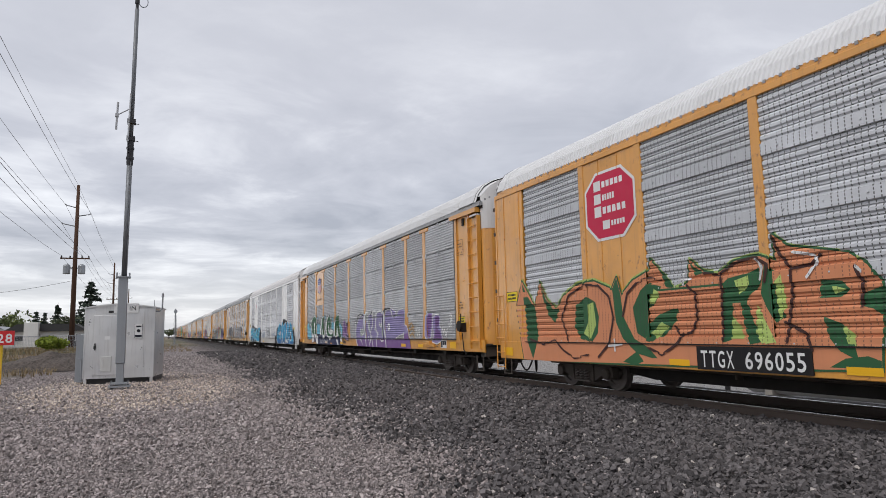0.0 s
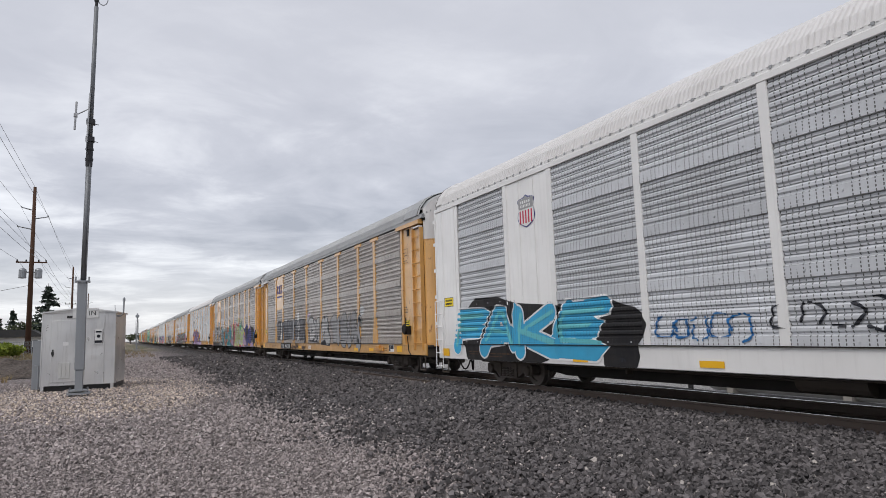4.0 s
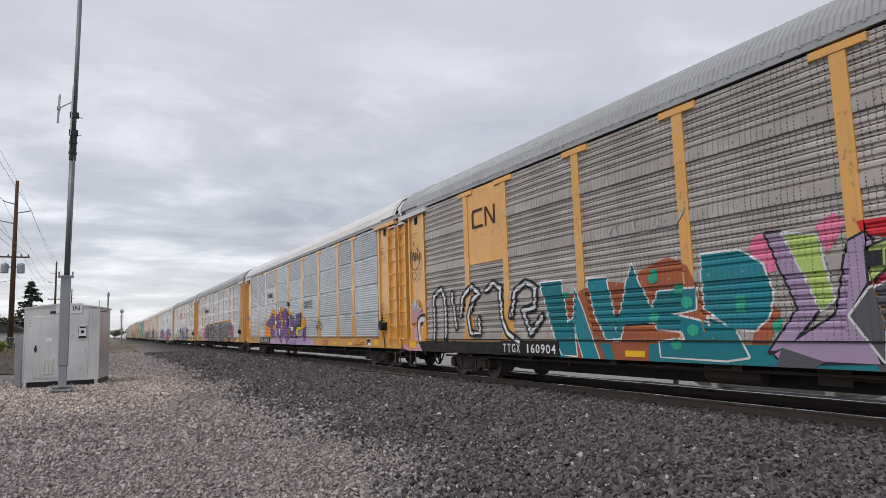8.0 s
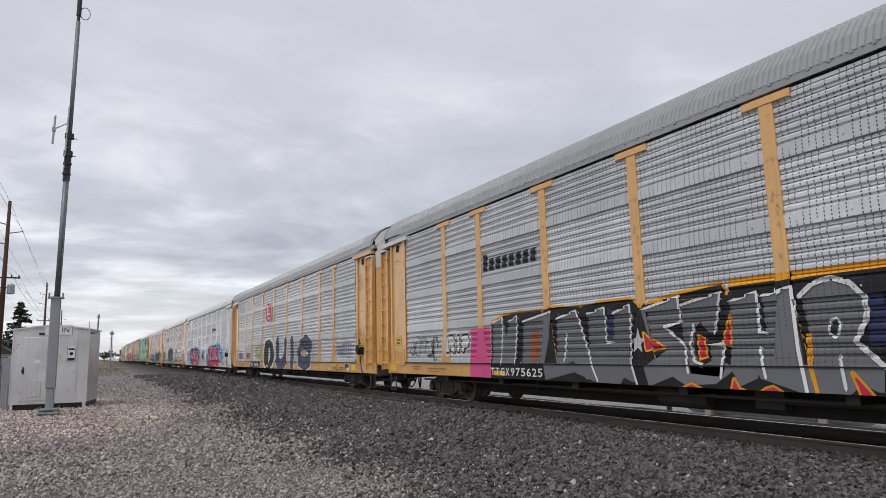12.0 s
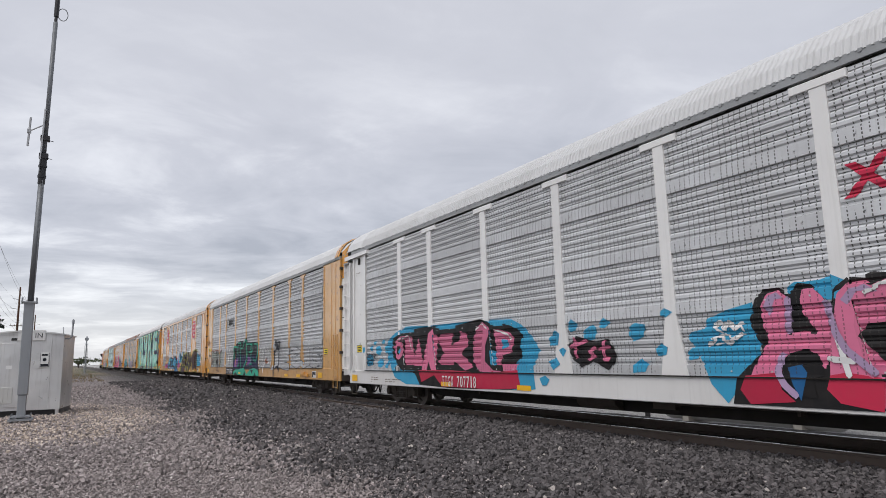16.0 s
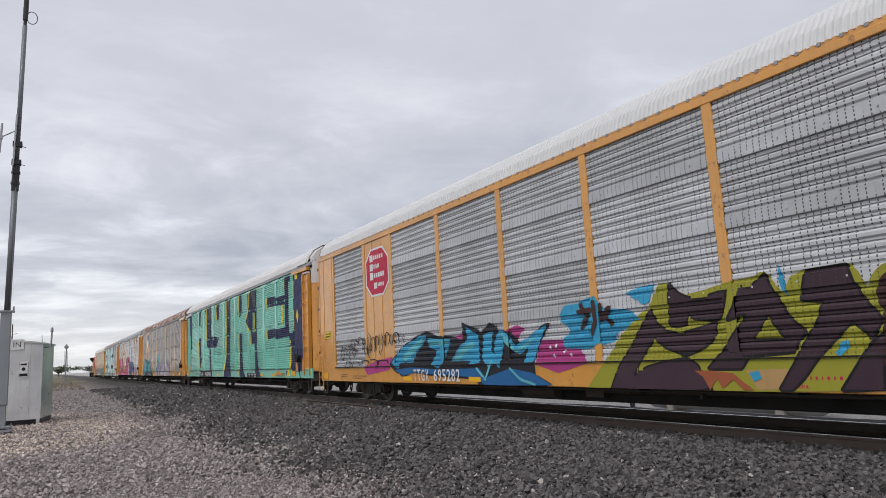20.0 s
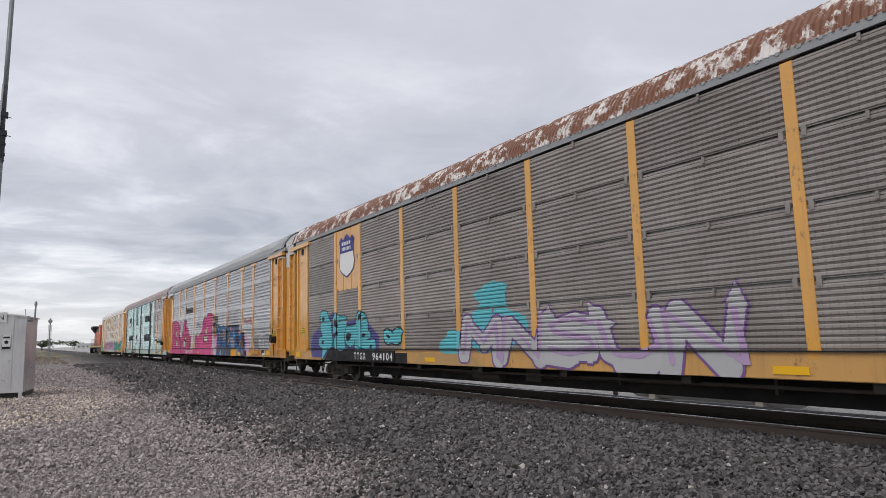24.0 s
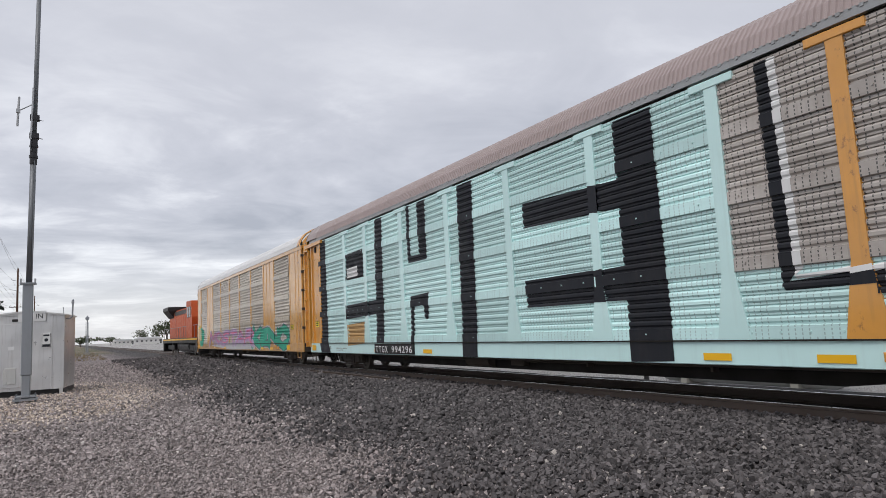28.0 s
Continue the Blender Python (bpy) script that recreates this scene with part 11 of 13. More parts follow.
    shape(C["teal"], None, 4, (5.71, 1.2), (6.11, 1.16), (6.46, 0.91), (6.1, 1.05))
    piece(car, "OS", 7.6, 8.7, 1.25, 1.7, C["cyan"], C["ink"], None, seed=4, label="small turquoise letters", **k)
    drape("graffiti_cloud", join(blob(11.3, 1.2, 0.6, 0.35, 5), blob(12.9, 2.3, 0.6, 0.3, 6), blob(13.0, 1.6, 1.0, 0.6, 7, 0.2)), C["cyan"], car, 1, "pale blue sprayed blobs", **k)
    piece(car, "MNSUN", 11.8, 19.0, 0.72, 1.85, C["pale_grey"], C["purple"], None, C["lilac"], seed=72, wild=1.1, label="pale and purple spray-painted letters", **k)
    drape("graffiti_block", poly((9.4, SILL_LOW + 0.01), (12.8, SILL_LOW + 0.01), (12.0, 1.0), (9.6, 1.0)), C["tan"], car, 1, "", **k)
    number_board(car, "TTGX  964104", 5.5, 8.3, C["black"])
    shape(C["black"], None, 1, (3.6, 0.63), (9.0, 0.63), (9.0, 1.0), (3.4, 1.0))
    bars(car, 24.2, 25.0, 3.0, 3.3, 3, C["ink"])
    base_marks(car)
    return car


def car_n():
    car = car_carrier("yellow car carrier with galvanised screens and pink graffiti", "yellow", "galv", "wide", "cap", "grey", ("ladder", "ladder"), ("white", "white"), heights=(0.74, 1.11))
    name_bars(car, 6.15, 8.5, 3.36, 3.80, C["ink"], 8, lean=0.04)

    def spray(mat, layer, *pts):
        drape("painted_letter", poly(*pts), mat, car, layer, "", kind="wide", style="cap")
    spray(C["magenta"], 1, (14.44, 1.85), (15.02, 1.89), (14.98, 1.08), (14.39, 1.08))
    spray(C["blush"], 1, (14.35, 1.14), (15.48, 1.08), (15.43, 0.84), (14.32, 0.84))
    scribble(car, 14.1, 15.2, 1.9, 2.9, C["ink"], 4, n=6)
    scribble(car, 9.6, 10.8, 2.3, 2.7, C["ink"], 5, n=4)
    shape, line = sprayer(car)
    shape(C["blue"], C["ink"], 2, (14.92, 2.09), (15.29, 2.32), (15.87, 2.25), (16.35, 2.29), (17.06, 2.17), (17.06, 1.46), (16.79, 0.71), (16.06, 0.69), (15.94, 1.11), (15.25, 0.72), (14.9, 0.71), (15.05, 1.51))
    shape(C["slate"], None, 3, (15.36, 2.12), (15.78, 2.14), (15.82, 1.6), (15.39, 1.44))
    shape(C["mid_grey"], None, 3, (16.18, 2.12), (16.7, 2.13), (16.8, 1.56), (16.27, 1.42))
    shape(C["slate"], None, 3, (15.12, 1.28), (15.8, 1.33), (15.85, 1), (15.17, 0.78))
    shape(C["navy"], None, 3, (15.86, 2.03), (16.14, 2.07), (16.14, 1.27), (15.86, 1.16))
    shape(C["slate"], None, 3, (16.22, 1.11), (16.83, 1.16), (16.72, 0.76), (16.21, 0.73))
    line(C["orange"], 0.04, (15.52, 1.94), (15.68, 1.82), (15.53, 1.66))
    line(C["orange"], 0.04, (16.47, 1.99), (16.6, 1.83), (16.42, 1.7))
    shape(C["white"], None, 4, (15.97, 1.86), (16.1, 1.91), (16.1, 1.72), (15.99, 1.7))
    shape(C["blush"], None, 1, (14.17, 1.65), (14.84, 1.8), (14.82, 0.71), (14.05, 0.79))
    shape(C["white"], None, 1, (1.11, 2.95), (1.35, 3.07), (2.87, 3.17), (2.98, 2.99), (3.87, 3.02), (4.25, 2.86), (4.46, 2.54), (4.52, 2.16), (4.76, 2), (5.18, 2.27), (5.29, 2.8), (5.41, 2.98), (6.38, 3), (6.47, 2.62), (6.91, 2.47), (7.34, 2.19), (7.53, 1.99), (7.93, 2.12), (7.88, 1.71), (5.78, 1.7), (1.93, 1.94))
    shape(C["hot_pink"], C["black"], 2, (1.34, 2.98), (2.83, 3.02), (2.92, 2.89), (3.79, 2.89), (4.17, 2.72), (4.39, 2.45), (4.39, 1.84), (4.67, 1.68), (5.03, 1.93), (5.38, 2.16), (5.48, 2.42), (5.57, 2.95), (6.37, 2.92), (6.42, 2.53), (6.9, 2.4), (7.33, 2.12), (7.54, 1.81), (7.9, 1.91), (7.81, 1.03), (6.04, 1.03), (6.01, 0.75), (1.55, 0.73), (1.35, 1.51))
    shape(C["lime"], C["black"], 3, (2.87, 2.33), (3.16, 2.23), (3.35, 2.01), (3.31, 1.91), (2.9, 1.93))
    shape(C["white"], None, 4, (2.89, 2.09), (3.1, 2.08), (3.32, 1.92), (2.9, 1.92))
    shape(C["lime"], C["black"], 3, (2.9, 1.62), (3.45, 1.59), (3.55, 1.44), (3.53, 1.26), (2.91, 1.27))
    shape(C["white"], None, 4, (2.92, 1.46), (3.27, 1.45), (3.28, 1.27), (2.93, 1.28))
    shape(C["black"], None, 3, (5.76, 1.53), (5.97, 1.73), (6.3, 1.87), (6.5, 1.7), (6.55, 1.42), (6.36, 1.19), (6.14, 1.13), (5.87, 1.2), (5.72, 1.33))
    shape(C["lime"], None, 4, (6.29, 1.51), (6.48, 1.54), (6.5, 1.34), (6.32, 1.19), (6.24, 1.27))
    shape(C["lime"], None, 4, (6.07, 1.77), (6.27, 1.83), (6.42, 1.7), (6.24, 1.63))
    shape(C["white"], None, 4, (5.78, 1.49), (6.05, 1.62), (6.16, 1.35), (6.14, 1.19), (5.92, 1.21), (5.79, 1.32))
    shape(C["lime"], C["black"], 3, (5.28, 2.75), (5.45, 2.84), (5.51, 2.63), (5.43, 2.33), (5.21, 2.09), (4.73, 1.72), (4.62, 1.77), (4.93, 1.98), (5.24, 2.31))
    shape(C["lime"], C["black"], 3, (1.14, 2.83), (1.34, 2.93), (1.33, 2.22), (1.33, 1.28), (1.13, 1.17))
    line(C["black"], 0.04, (4.67, 1.68), (4.74, 1.22), (4.82, 0.9), (5.07, 0.73))
    line(C["black"], 0.04, (7.54, 1.81), (7.64, 1.52), (7.63, 1.1))
    shape(C["blue"], C["ink"], 2, (17.12, 2.15), (17.26, 2.24), (17.84, 2.24), (18.69, 2.22), (19.45, 2.23), (19.39, 2.01), (19.3, 1.81), (19.48, 1.64), (19.66, 1.79), (19.86, 1.84), (20.01, 1.81), (20.37, 1.81), (20.37, 1.59), (20.48, 1.37), (20.56, 1.22), (20.49, 0.75), (19.98, 0.73), (19.79, 0.91), (19.63, 1.05), (19.51, 1.11), (19.38, 0.75), (19.28, 0.7), (19.39, 1.03), (19.23, 1.15), (17.97, 1.11), (17.88, 0.74), (17.83, 1.16), (17.36, 1.11), (17.1, 1.45))
    shape(C["slate"], None, 3, (17.22, 2.14), (17.58, 2.16), (17.57, 1.73), (17.35, 1.69), (17.19, 1.8))
    shape(C["slate"], None, 3, (18.73, 2.16), (19.28, 2.17), (19.31, 1.9), (18.81, 1.91))
    shape(C["mid_grey"], None, 3, (17.78, 1.67), (18.25, 1.7), (18.56, 1.5), (18.64, 1.15), (17.97, 1.16))
    shape(C["slate"], None, 3, (19.65, 1.63), (19.89, 1.46), (20.11, 1.22), (20.01, 1.07), (19.64, 1.15))
    shape(C["slate"], None, 3, (17.27, 1.55), (17.43, 1.16), (17.79, 1.12), (17.76, 0.74), (17.2, 0.72), (16.97, 1.16))
    shape(C["navy"], None, 3, (18.8, 1.76), (19.29, 1.69), (19.5, 1.51), (19.52, 1.23), (19.19, 1.19), (18.88, 1.49))
    shape(C["navy"], None, 4, (20.04, 1.73), (20.32, 1.73), (20.33, 1.45), (20.42, 1.22), (20.18, 1.15), (20.01, 1.46))
    shape(C["mid_grey"], None, 3, (18.94, 1.08), (19.41, 1.07), (19.28, 0.7), (19.05, 0.73))
    shape(C["sky"], None, 4, (18.37, 1.78), (18.7, 1.85), (18.74, 1.72), (18.42, 1.64))
    shape(C["crimson"], None, 4, (19.22, 2.16), (19.35, 2.16), (19.31, 1.98), (19.22, 1.99))
    line(C["orange"], 0.04, (17.95, 2.18), (17.96, 2.07), (18.08, 2.07))
    line(C["orange"], 0.04, (18.07, 2.17), (18.07, 1.94))
    line(C["orange"], 0.04, (18.42, 2.05), (18.53, 2.04), (18.44, 1.91), (18.53, 1.86), (18.48, 1.77))
    line(C["orange"], 0.04, (17.52, 1.49), (17.66, 1.68), (17.72, 1.63), (17.64, 1.44), (17.52, 1.46))
    line(C["orange"], 0.04, (19.69, 1.23), (19.93, 1.5))
    line(C["orange"], 0.04, (20.06, 1.07), (20.2, 0.92), (20.25, 1.03), (20.31, 0.85))
    shape(C["amber"], None, 1, (17.94, 1.05), (18.95, 1.05), (19.05, 0.73), (18.05, 0.72))
    shape(C["amber"], None, 1, (19.48, 0.87), (19.83, 0.85), (19.9, 0.75), (19.45, 0.75))
    shape(C["blush"], None, 1, (19.32, 1.85), (19.5, 1.96), (19.67, 1.91), (19.64, 1.71), (19.48, 1.64))
    shape(C["blush"], None, 0, (20.36, 1.75), (20.55, 1.77), (20.84, 1.72), (21.1, 1.59), (21.27, 1.31), (21.27, 1.08), (21.26, 0.74), (20.45, 0.74), (20.53, 1.22))
    shape(C["blush"], None, 1, (19.5, 1.05), (19.63, 1.05), (19.76, 0.87), (19.46, 0.87))
    shape(C["black"], None, 4, (20.49, 1.01), (20.87, 1.02), (20.91, 0.76), (20.51, 0.77))
    line(C["black"], 0.05, (17.22, 2.24), (17.84, 2.26), (18.69, 2.22), (19.45, 2.23))
    line(C["black"], 0.05, (17.12, 2.1), (17.1, 1.45), (17.36, 1.11))
    line(C["black"], 0.04, (19.93, 1.84), (20.37, 1.84), (20.41, 1.89))
    shape(C["white"], None, 5, (17.63, 1.84), (17.71, 1.91), (17.72, 1.8), (17.65, 1.77))
    shape(C["white"], None, 5, (16.91, 2.04), (16.99, 2.06), (17, 1.81), (16.89, 1.8))
    shape(C["white"], None, 0, (9.94, 1.92), (10.33, 2.08), (10.86, 2.14), (11.04, 2.68), (11.53, 2.96), (12.33, 3.1), (12.54, 3.24), (13.93, 3.15), (13.86, 1.15), (13.92, 0.76), (10.18, 0.77))
    shape(C["hot_pink"], C["black"], 1, (10.12, 1.76), (10.44, 1.96), (11.03, 2.02), (11.23, 2.58), (11.63, 2.81), (12.42, 2.95), (12.57, 3.1), (13.78, 3.05), (13.7, 1.17), (13.8, 0.78), (10.78, 0.75), (10.13, 0.8))
    shape(C["white"], C["black"], 3, (12.1, 1.97), (12.27, 2.2), (12.62, 2.34), (12.64, 1.97))
    shape(C["lime"], None, 4, (12.15, 1.99), (12.41, 2.14), (12.61, 2.24), (12.62, 2.08))
    shape(C["white"], C["black"], 3, (11.72, 1.79), (12.58, 1.8), (12.59, 1.55), (11.71, 1.53))
    shape(C["lime"], None, 4, (11.72, 1.73), (12.58, 1.75), (12.57, 1.67), (11.71, 1.65))
    shape(C["hot_pink"], C["black"], 2, (9.23, 0.76), (9.22, 1.82), (9.69, 1.93), (10.05, 1.67), (10.18, 0.77))
    line(C["ink"], 0.022, (13.96, 2.73), (14.04, 2.95), (14.14, 2.89), (14.01, 2.83), (14.15, 2.73))
    line(C["ink"], 0.022, (14.19, 2.71), (14.26, 2.92), (14.36, 2.86), (14.23, 2.8), (14.37, 2.7))
    line(C["ink"], 0.022, (14.4, 2.69), (14.48, 2.9), (14.57, 2.84), (14.45, 2.78), (14.58, 2.68))
    line(C["ink"], 0.022, (14.62, 2.67), (14.69, 2.88), (14.78, 2.82), (14.66, 2.76), (14.79, 2.66))
    line(C["ink"], 0.022, (14.82, 2.65), (14.89, 2.85), (14.98, 2.8), (14.87, 2.74), (14.99, 2.64))
    line(C["ink"], 0.022, (13.93, 2.3), (14.01, 2.52), (14.11, 2.46), (13.98, 2.4), (14.11, 2.3))
    line(C["ink"], 0.022, (14.15, 2.28), (14.23, 2.5), (14.33, 2.44), (14.2, 2.38), (14.33, 2.28))
    line(C["ink"], 0.022, (14.37, 2.27), (14.45, 2.48), (14.54, 2.42), (14.42, 2.36), (14.55, 2.27))
    line(C["ink"], 0.022, (14.58, 2.25), (14.66, 2.46), (14.75, 2.41), (14.63, 2.35), (14.75, 2.25))
    line(C["ink"], 0.022, (14.79, 2.24), (14.86, 2.44), (14.95, 2.39), (14.83, 2.33), (14.95, 2.24))
    line(C["ink"], 0.022, (13.9, 1.96), (13.98, 2.17), (14.08, 2.12), (13.95, 2.05), (14.09, 1.96))
    line(C["ink"], 0.022, (14.13, 1.95), (14.2, 2.16), (14.3, 2.11), (14.18, 2.04), (14.31, 1.95))
    line(C["ink"], 0.022, (14.35, 1.93), (14.42, 2.15), (14.51, 2.09), (14.39, 2.03), (14.52, 1.94))
    line(C["ink"], 0.022, (14.56, 1.92), (14.63, 2.13), (14.72, 2.08), (14.6, 2.02), (14.73, 1.93))
    line(C["ink"], 0.022, (14.76, 1.91), (14.84, 2.12), (14.92, 2.07), (14.81, 2), (14.93, 1.92))
    shape(C["hot_pink"], None, 1, (0.83, 1.1), (9.89, 1.07), (13.84, 1.05), (13.81, 0.69), (9.87, 0.74), (0.96, 0.75))
    shape(C["mid_grey"], None, 1, (15.42, 1.1), (16.8, 1.08), (16.77, 0.68), (15.87, 0.65))
    shape(C["blue"], None, 1, (14.72, 1.12), (15.42, 1.1), (15.9, 0.63), (15.13, 0.66))
    shape(C["blue"], None, 1, (16.8, 1.08), (17.95, 1.06), (17.93, 0.68), (17.04, 0.67))
    shape(C["amber"], None, 1, (17.97, 1.06), (18.94, 1.06), (19.08, 0.69), (17.98, 0.68))
    shape(C["mid_grey"], None, 1, (18.94, 1.06), (19.21, 1.05), (19.46, 0.68), (19.09, 0.69))
    shape(C["blue"], None, 1, (19.48, 1.05), (19.98, 1.04), (20.06, 0.68), (19.59, 0.69))
    shape(C["blush"], None, 0, (20, 1.04), (21.26, 1.01), (21.22, 0.64), (20.06, 0.68))
    number_board(car, "TTGX940784", 6.08, 8.86)
    piece(car, "ETR", 22.0, 24.5, 1.1, 1.7, C["mid_grey"], C["white"], None, seed=4, label="pale outline letters")
    scribble(car, 20.4, 21.6, 2.2, 2.6, C["crimson"], 8, n=7)
    base_marks(car)
    return car


def car_o():
    car = car_carrier("ice-blue painted car carrier with huge black letters", "ice", "ice", "wide", "cap", "mauve", ("ladder", "ladder"), ("yellow", "silver"), sill="ice", bare=(7, "brown"), end_body="yellow")

    def spray(mat, layer, *pts):
        drape("painted_letter", poly(*pts), mat, car, layer, "", kind="wide", style="cap")
    spray(C["coal"], 1, (1.2, 4.99), (2.01, 4.99), (2.12, 1.1), (1.27, 1.07))
    spray(C["coal"], 1, (1.13, 1.07), (2.12, 1.1), (2.39, 0.63), (1.36, 0.63))
    spray(C["coal"], 1, (4.19, 4.13), (5.79, 4.17), (5.75, 3.21), (4.16, 3.21))
    spray(C["coal"], 1, (4.08, 2.32), (7.39, 2.38), (7.39, 1.94), (4.09, 1.82))
    spray(C["coal"], 1, (6.84, 4.99), (7.39, 4.99), (7.3, 1.0), (6.72, 0.97))
    spray(C["coal"], 1, (9.16, 4.99), (9.35, 4.99), (9.36, 3.35), (9.17, 3.34))
    spray(C["coal"], 1, (9.86, 4.99), (10.35, 4.99), (10.35, 3.4), (9.9, 3.39))
    spray(C["coal"], 1, (9.19, 3.49), (10.36, 3.48), (10.34, 3.3), (9.21, 3.3))
    spray(C["coal"], 1, (9.26, 2.32), (10.35, 2.37), (10.31, 1.67), (10.11, 1.62), (10.01, 2.03), (9.45, 2.01), (9.39, 0.74), (9.18, 0.74))
    spray(C["coal"], 1, (12.14, 4.99), (12.86, 4.99), (12.77, 0.63), (12.08, 0.63))
    spray(C["coal"], 1, (17.77, 4.99), (18.69, 4.99), (18.77, 0.66), (17.81, 0.63))
    spray(C["coal"], 1, (14.88, 4.0), (17.81, 3.9), (17.8, 3.38), (14.89, 3.45))
    spray(C["coal"], 1, (14.84, 2.3), (17.83, 2.33), (17.81, 1.71), (14.86, 1.72))
    spray(C["coal"], 1, (20.67, 4.99), (20.87, 4.99), (21.0, 1.92), (20.76, 1.71))
    spray(C["coal"], 1, (20.77, 1.79), (22.12, 1.87), (22.1, 1.68), (20.79, 1.67))
    spray(C["white"], 2, (20.87, 4.99), (21.0, 4.99), (21.08, 1.97), (20.96, 1.86))
    spray(C["white"], 2, (20.96, 1.87), (22.13, 1.93), (22.12, 1.85), (20.97, 1.82))
    spray(C["white"], 2, (4.25, 3.61), (5.23, 3.65), (5.25, 3.29), (4.28, 3.28))
    spray(C["tan"], 2, (4.19, 1.63), (5.71, 1.69), (5.74, 0.97), (4.23, 0.89))
    spray(SCREEN["brown"], 0, (21.05, 1.99), (21.7, 1.99), (21.7, 4.96), (21.0, 4.96))
    spray(C["pale_grey"], 2, (22.1, 1.7), (24.5, 1.75), (24.6, 2.0), (22.1, 1.95))
    spray(C["coal"], 1, (22.0, 1.55), (24.7, 1.55), (24.7, 1.72), (22.0, 1.72))
    spray(C["coal"], 1, (24.2, 0.63), (24.6, 0.63), (24.7, 1.6), (24.3, 1.6))
    scribble(car, 22.3, 24.4, 1.9, 2.3, C["white"], 6, n=6)
    number_board(car, "TTGX 994296", 6.6, 9.4, C["black"])
    base_marks(car)
    return car


def car_p():
    car = car_carrier("tan car carrier with dusty screens and pastel graffiti", "pale_yellow", "tan", "wide", "plain", "silver", ("flat", "flat"), ("silver", "yellow"), ((1, 2, 0), (7, 8, 0)))
    k = dict(kind="wide", style="plain")
    drape("graffiti_cloud", blob(1.6, 1.5, 1.0, 0.7, 2, 0.1), C["sea"], car, 1, "green sprayed patch", **k)
    piece(car, "MOSTAR", 5.0, 17.8, 0.8, 1.8, C["lilac"], C["pale_grey"], None, C["pink"], seed=3, label="pastel spray-painted letters", **k)
    piece(car, "KENO", 17.5, 24.3, 0.75, 1.8, C["sea"], C["slate"], C["pale_grey"], seed=5, label="green spray-painted letters", **k)
    drape("graffiti_cloud", blob(13.0, 0.85, 6.0, 0.2, 6, 0.2), C["pale_grey"], car, 0, "", **k)
    base_marks(car, True)
    return car


for make, shift in ((car_a, -0.13), (car_b, -0.15), (car_c, 0.31), (car_d, 0.25), (car_e, 0.29), (car_f, -0.2), (car_g, -0.21), (car_h, -0.1), (car_i, 0.02), (car_j, -0.03),
                    (car_k, -0.04), (car_l, -0.03), (car_m, -0.07), (car_n, 0.05), (car_o, 0.2), (car_p, 0.2)):
    TRAIN.append((make(), shift))


# ---- the equipment cabin, the radio mast and the sign ----
def ribbed_metal():
    k = Nodes("dented_aluminium_sheet")
    # soft blotchy reflections on the sheet, put into its colour
    sheen_blot = k.span(k.noise(0.9, 3, 0.5, (1, 1, 0.8)), 0.35, 0.7)
    c = k.mix(sheen_blot, (0.56, 0.56, 0.57), (0.70, 0.695, 0.69))
    c = k.mix(k.span(k.noise(3, 6, 0.6, (5, 5, 0.3)), 0.55, 0.8, 0.0, 0.35), c, (0.16, 0.14, 0.12))
    k.bump(k.noise(1.5, 2, 0.4, (1, 1, 0.7)), 0.5, 0.06)
    return k.done(c, k.span(k.noise(2.5, 3), 0.3, 0.7, 0.26, 0.4), 0.6)


ALU = ribbed_metal()
DARK = paint("dark_shadow_grey", (0.03, 0.03, 0.032), 0.2, streak=False)


def letters(name, text, mat, parent, x, y, z, size, fat=0.0):
    """Flat characters standing in the x-z plane, facing -y."""
    v, f, at = [], [], x
    for ch in text:
        co, fs = glyph(ch, fat)
        n = len(v)
        v += [(at + a * size, y, z + b * size) for a, b in co]
        f += [tuple(i + n for i in q) for q in fs]
        at += (max(a for a, _ in co) + 0.10) * size
    return part(name, Shape().add(v, f), mat, parent)


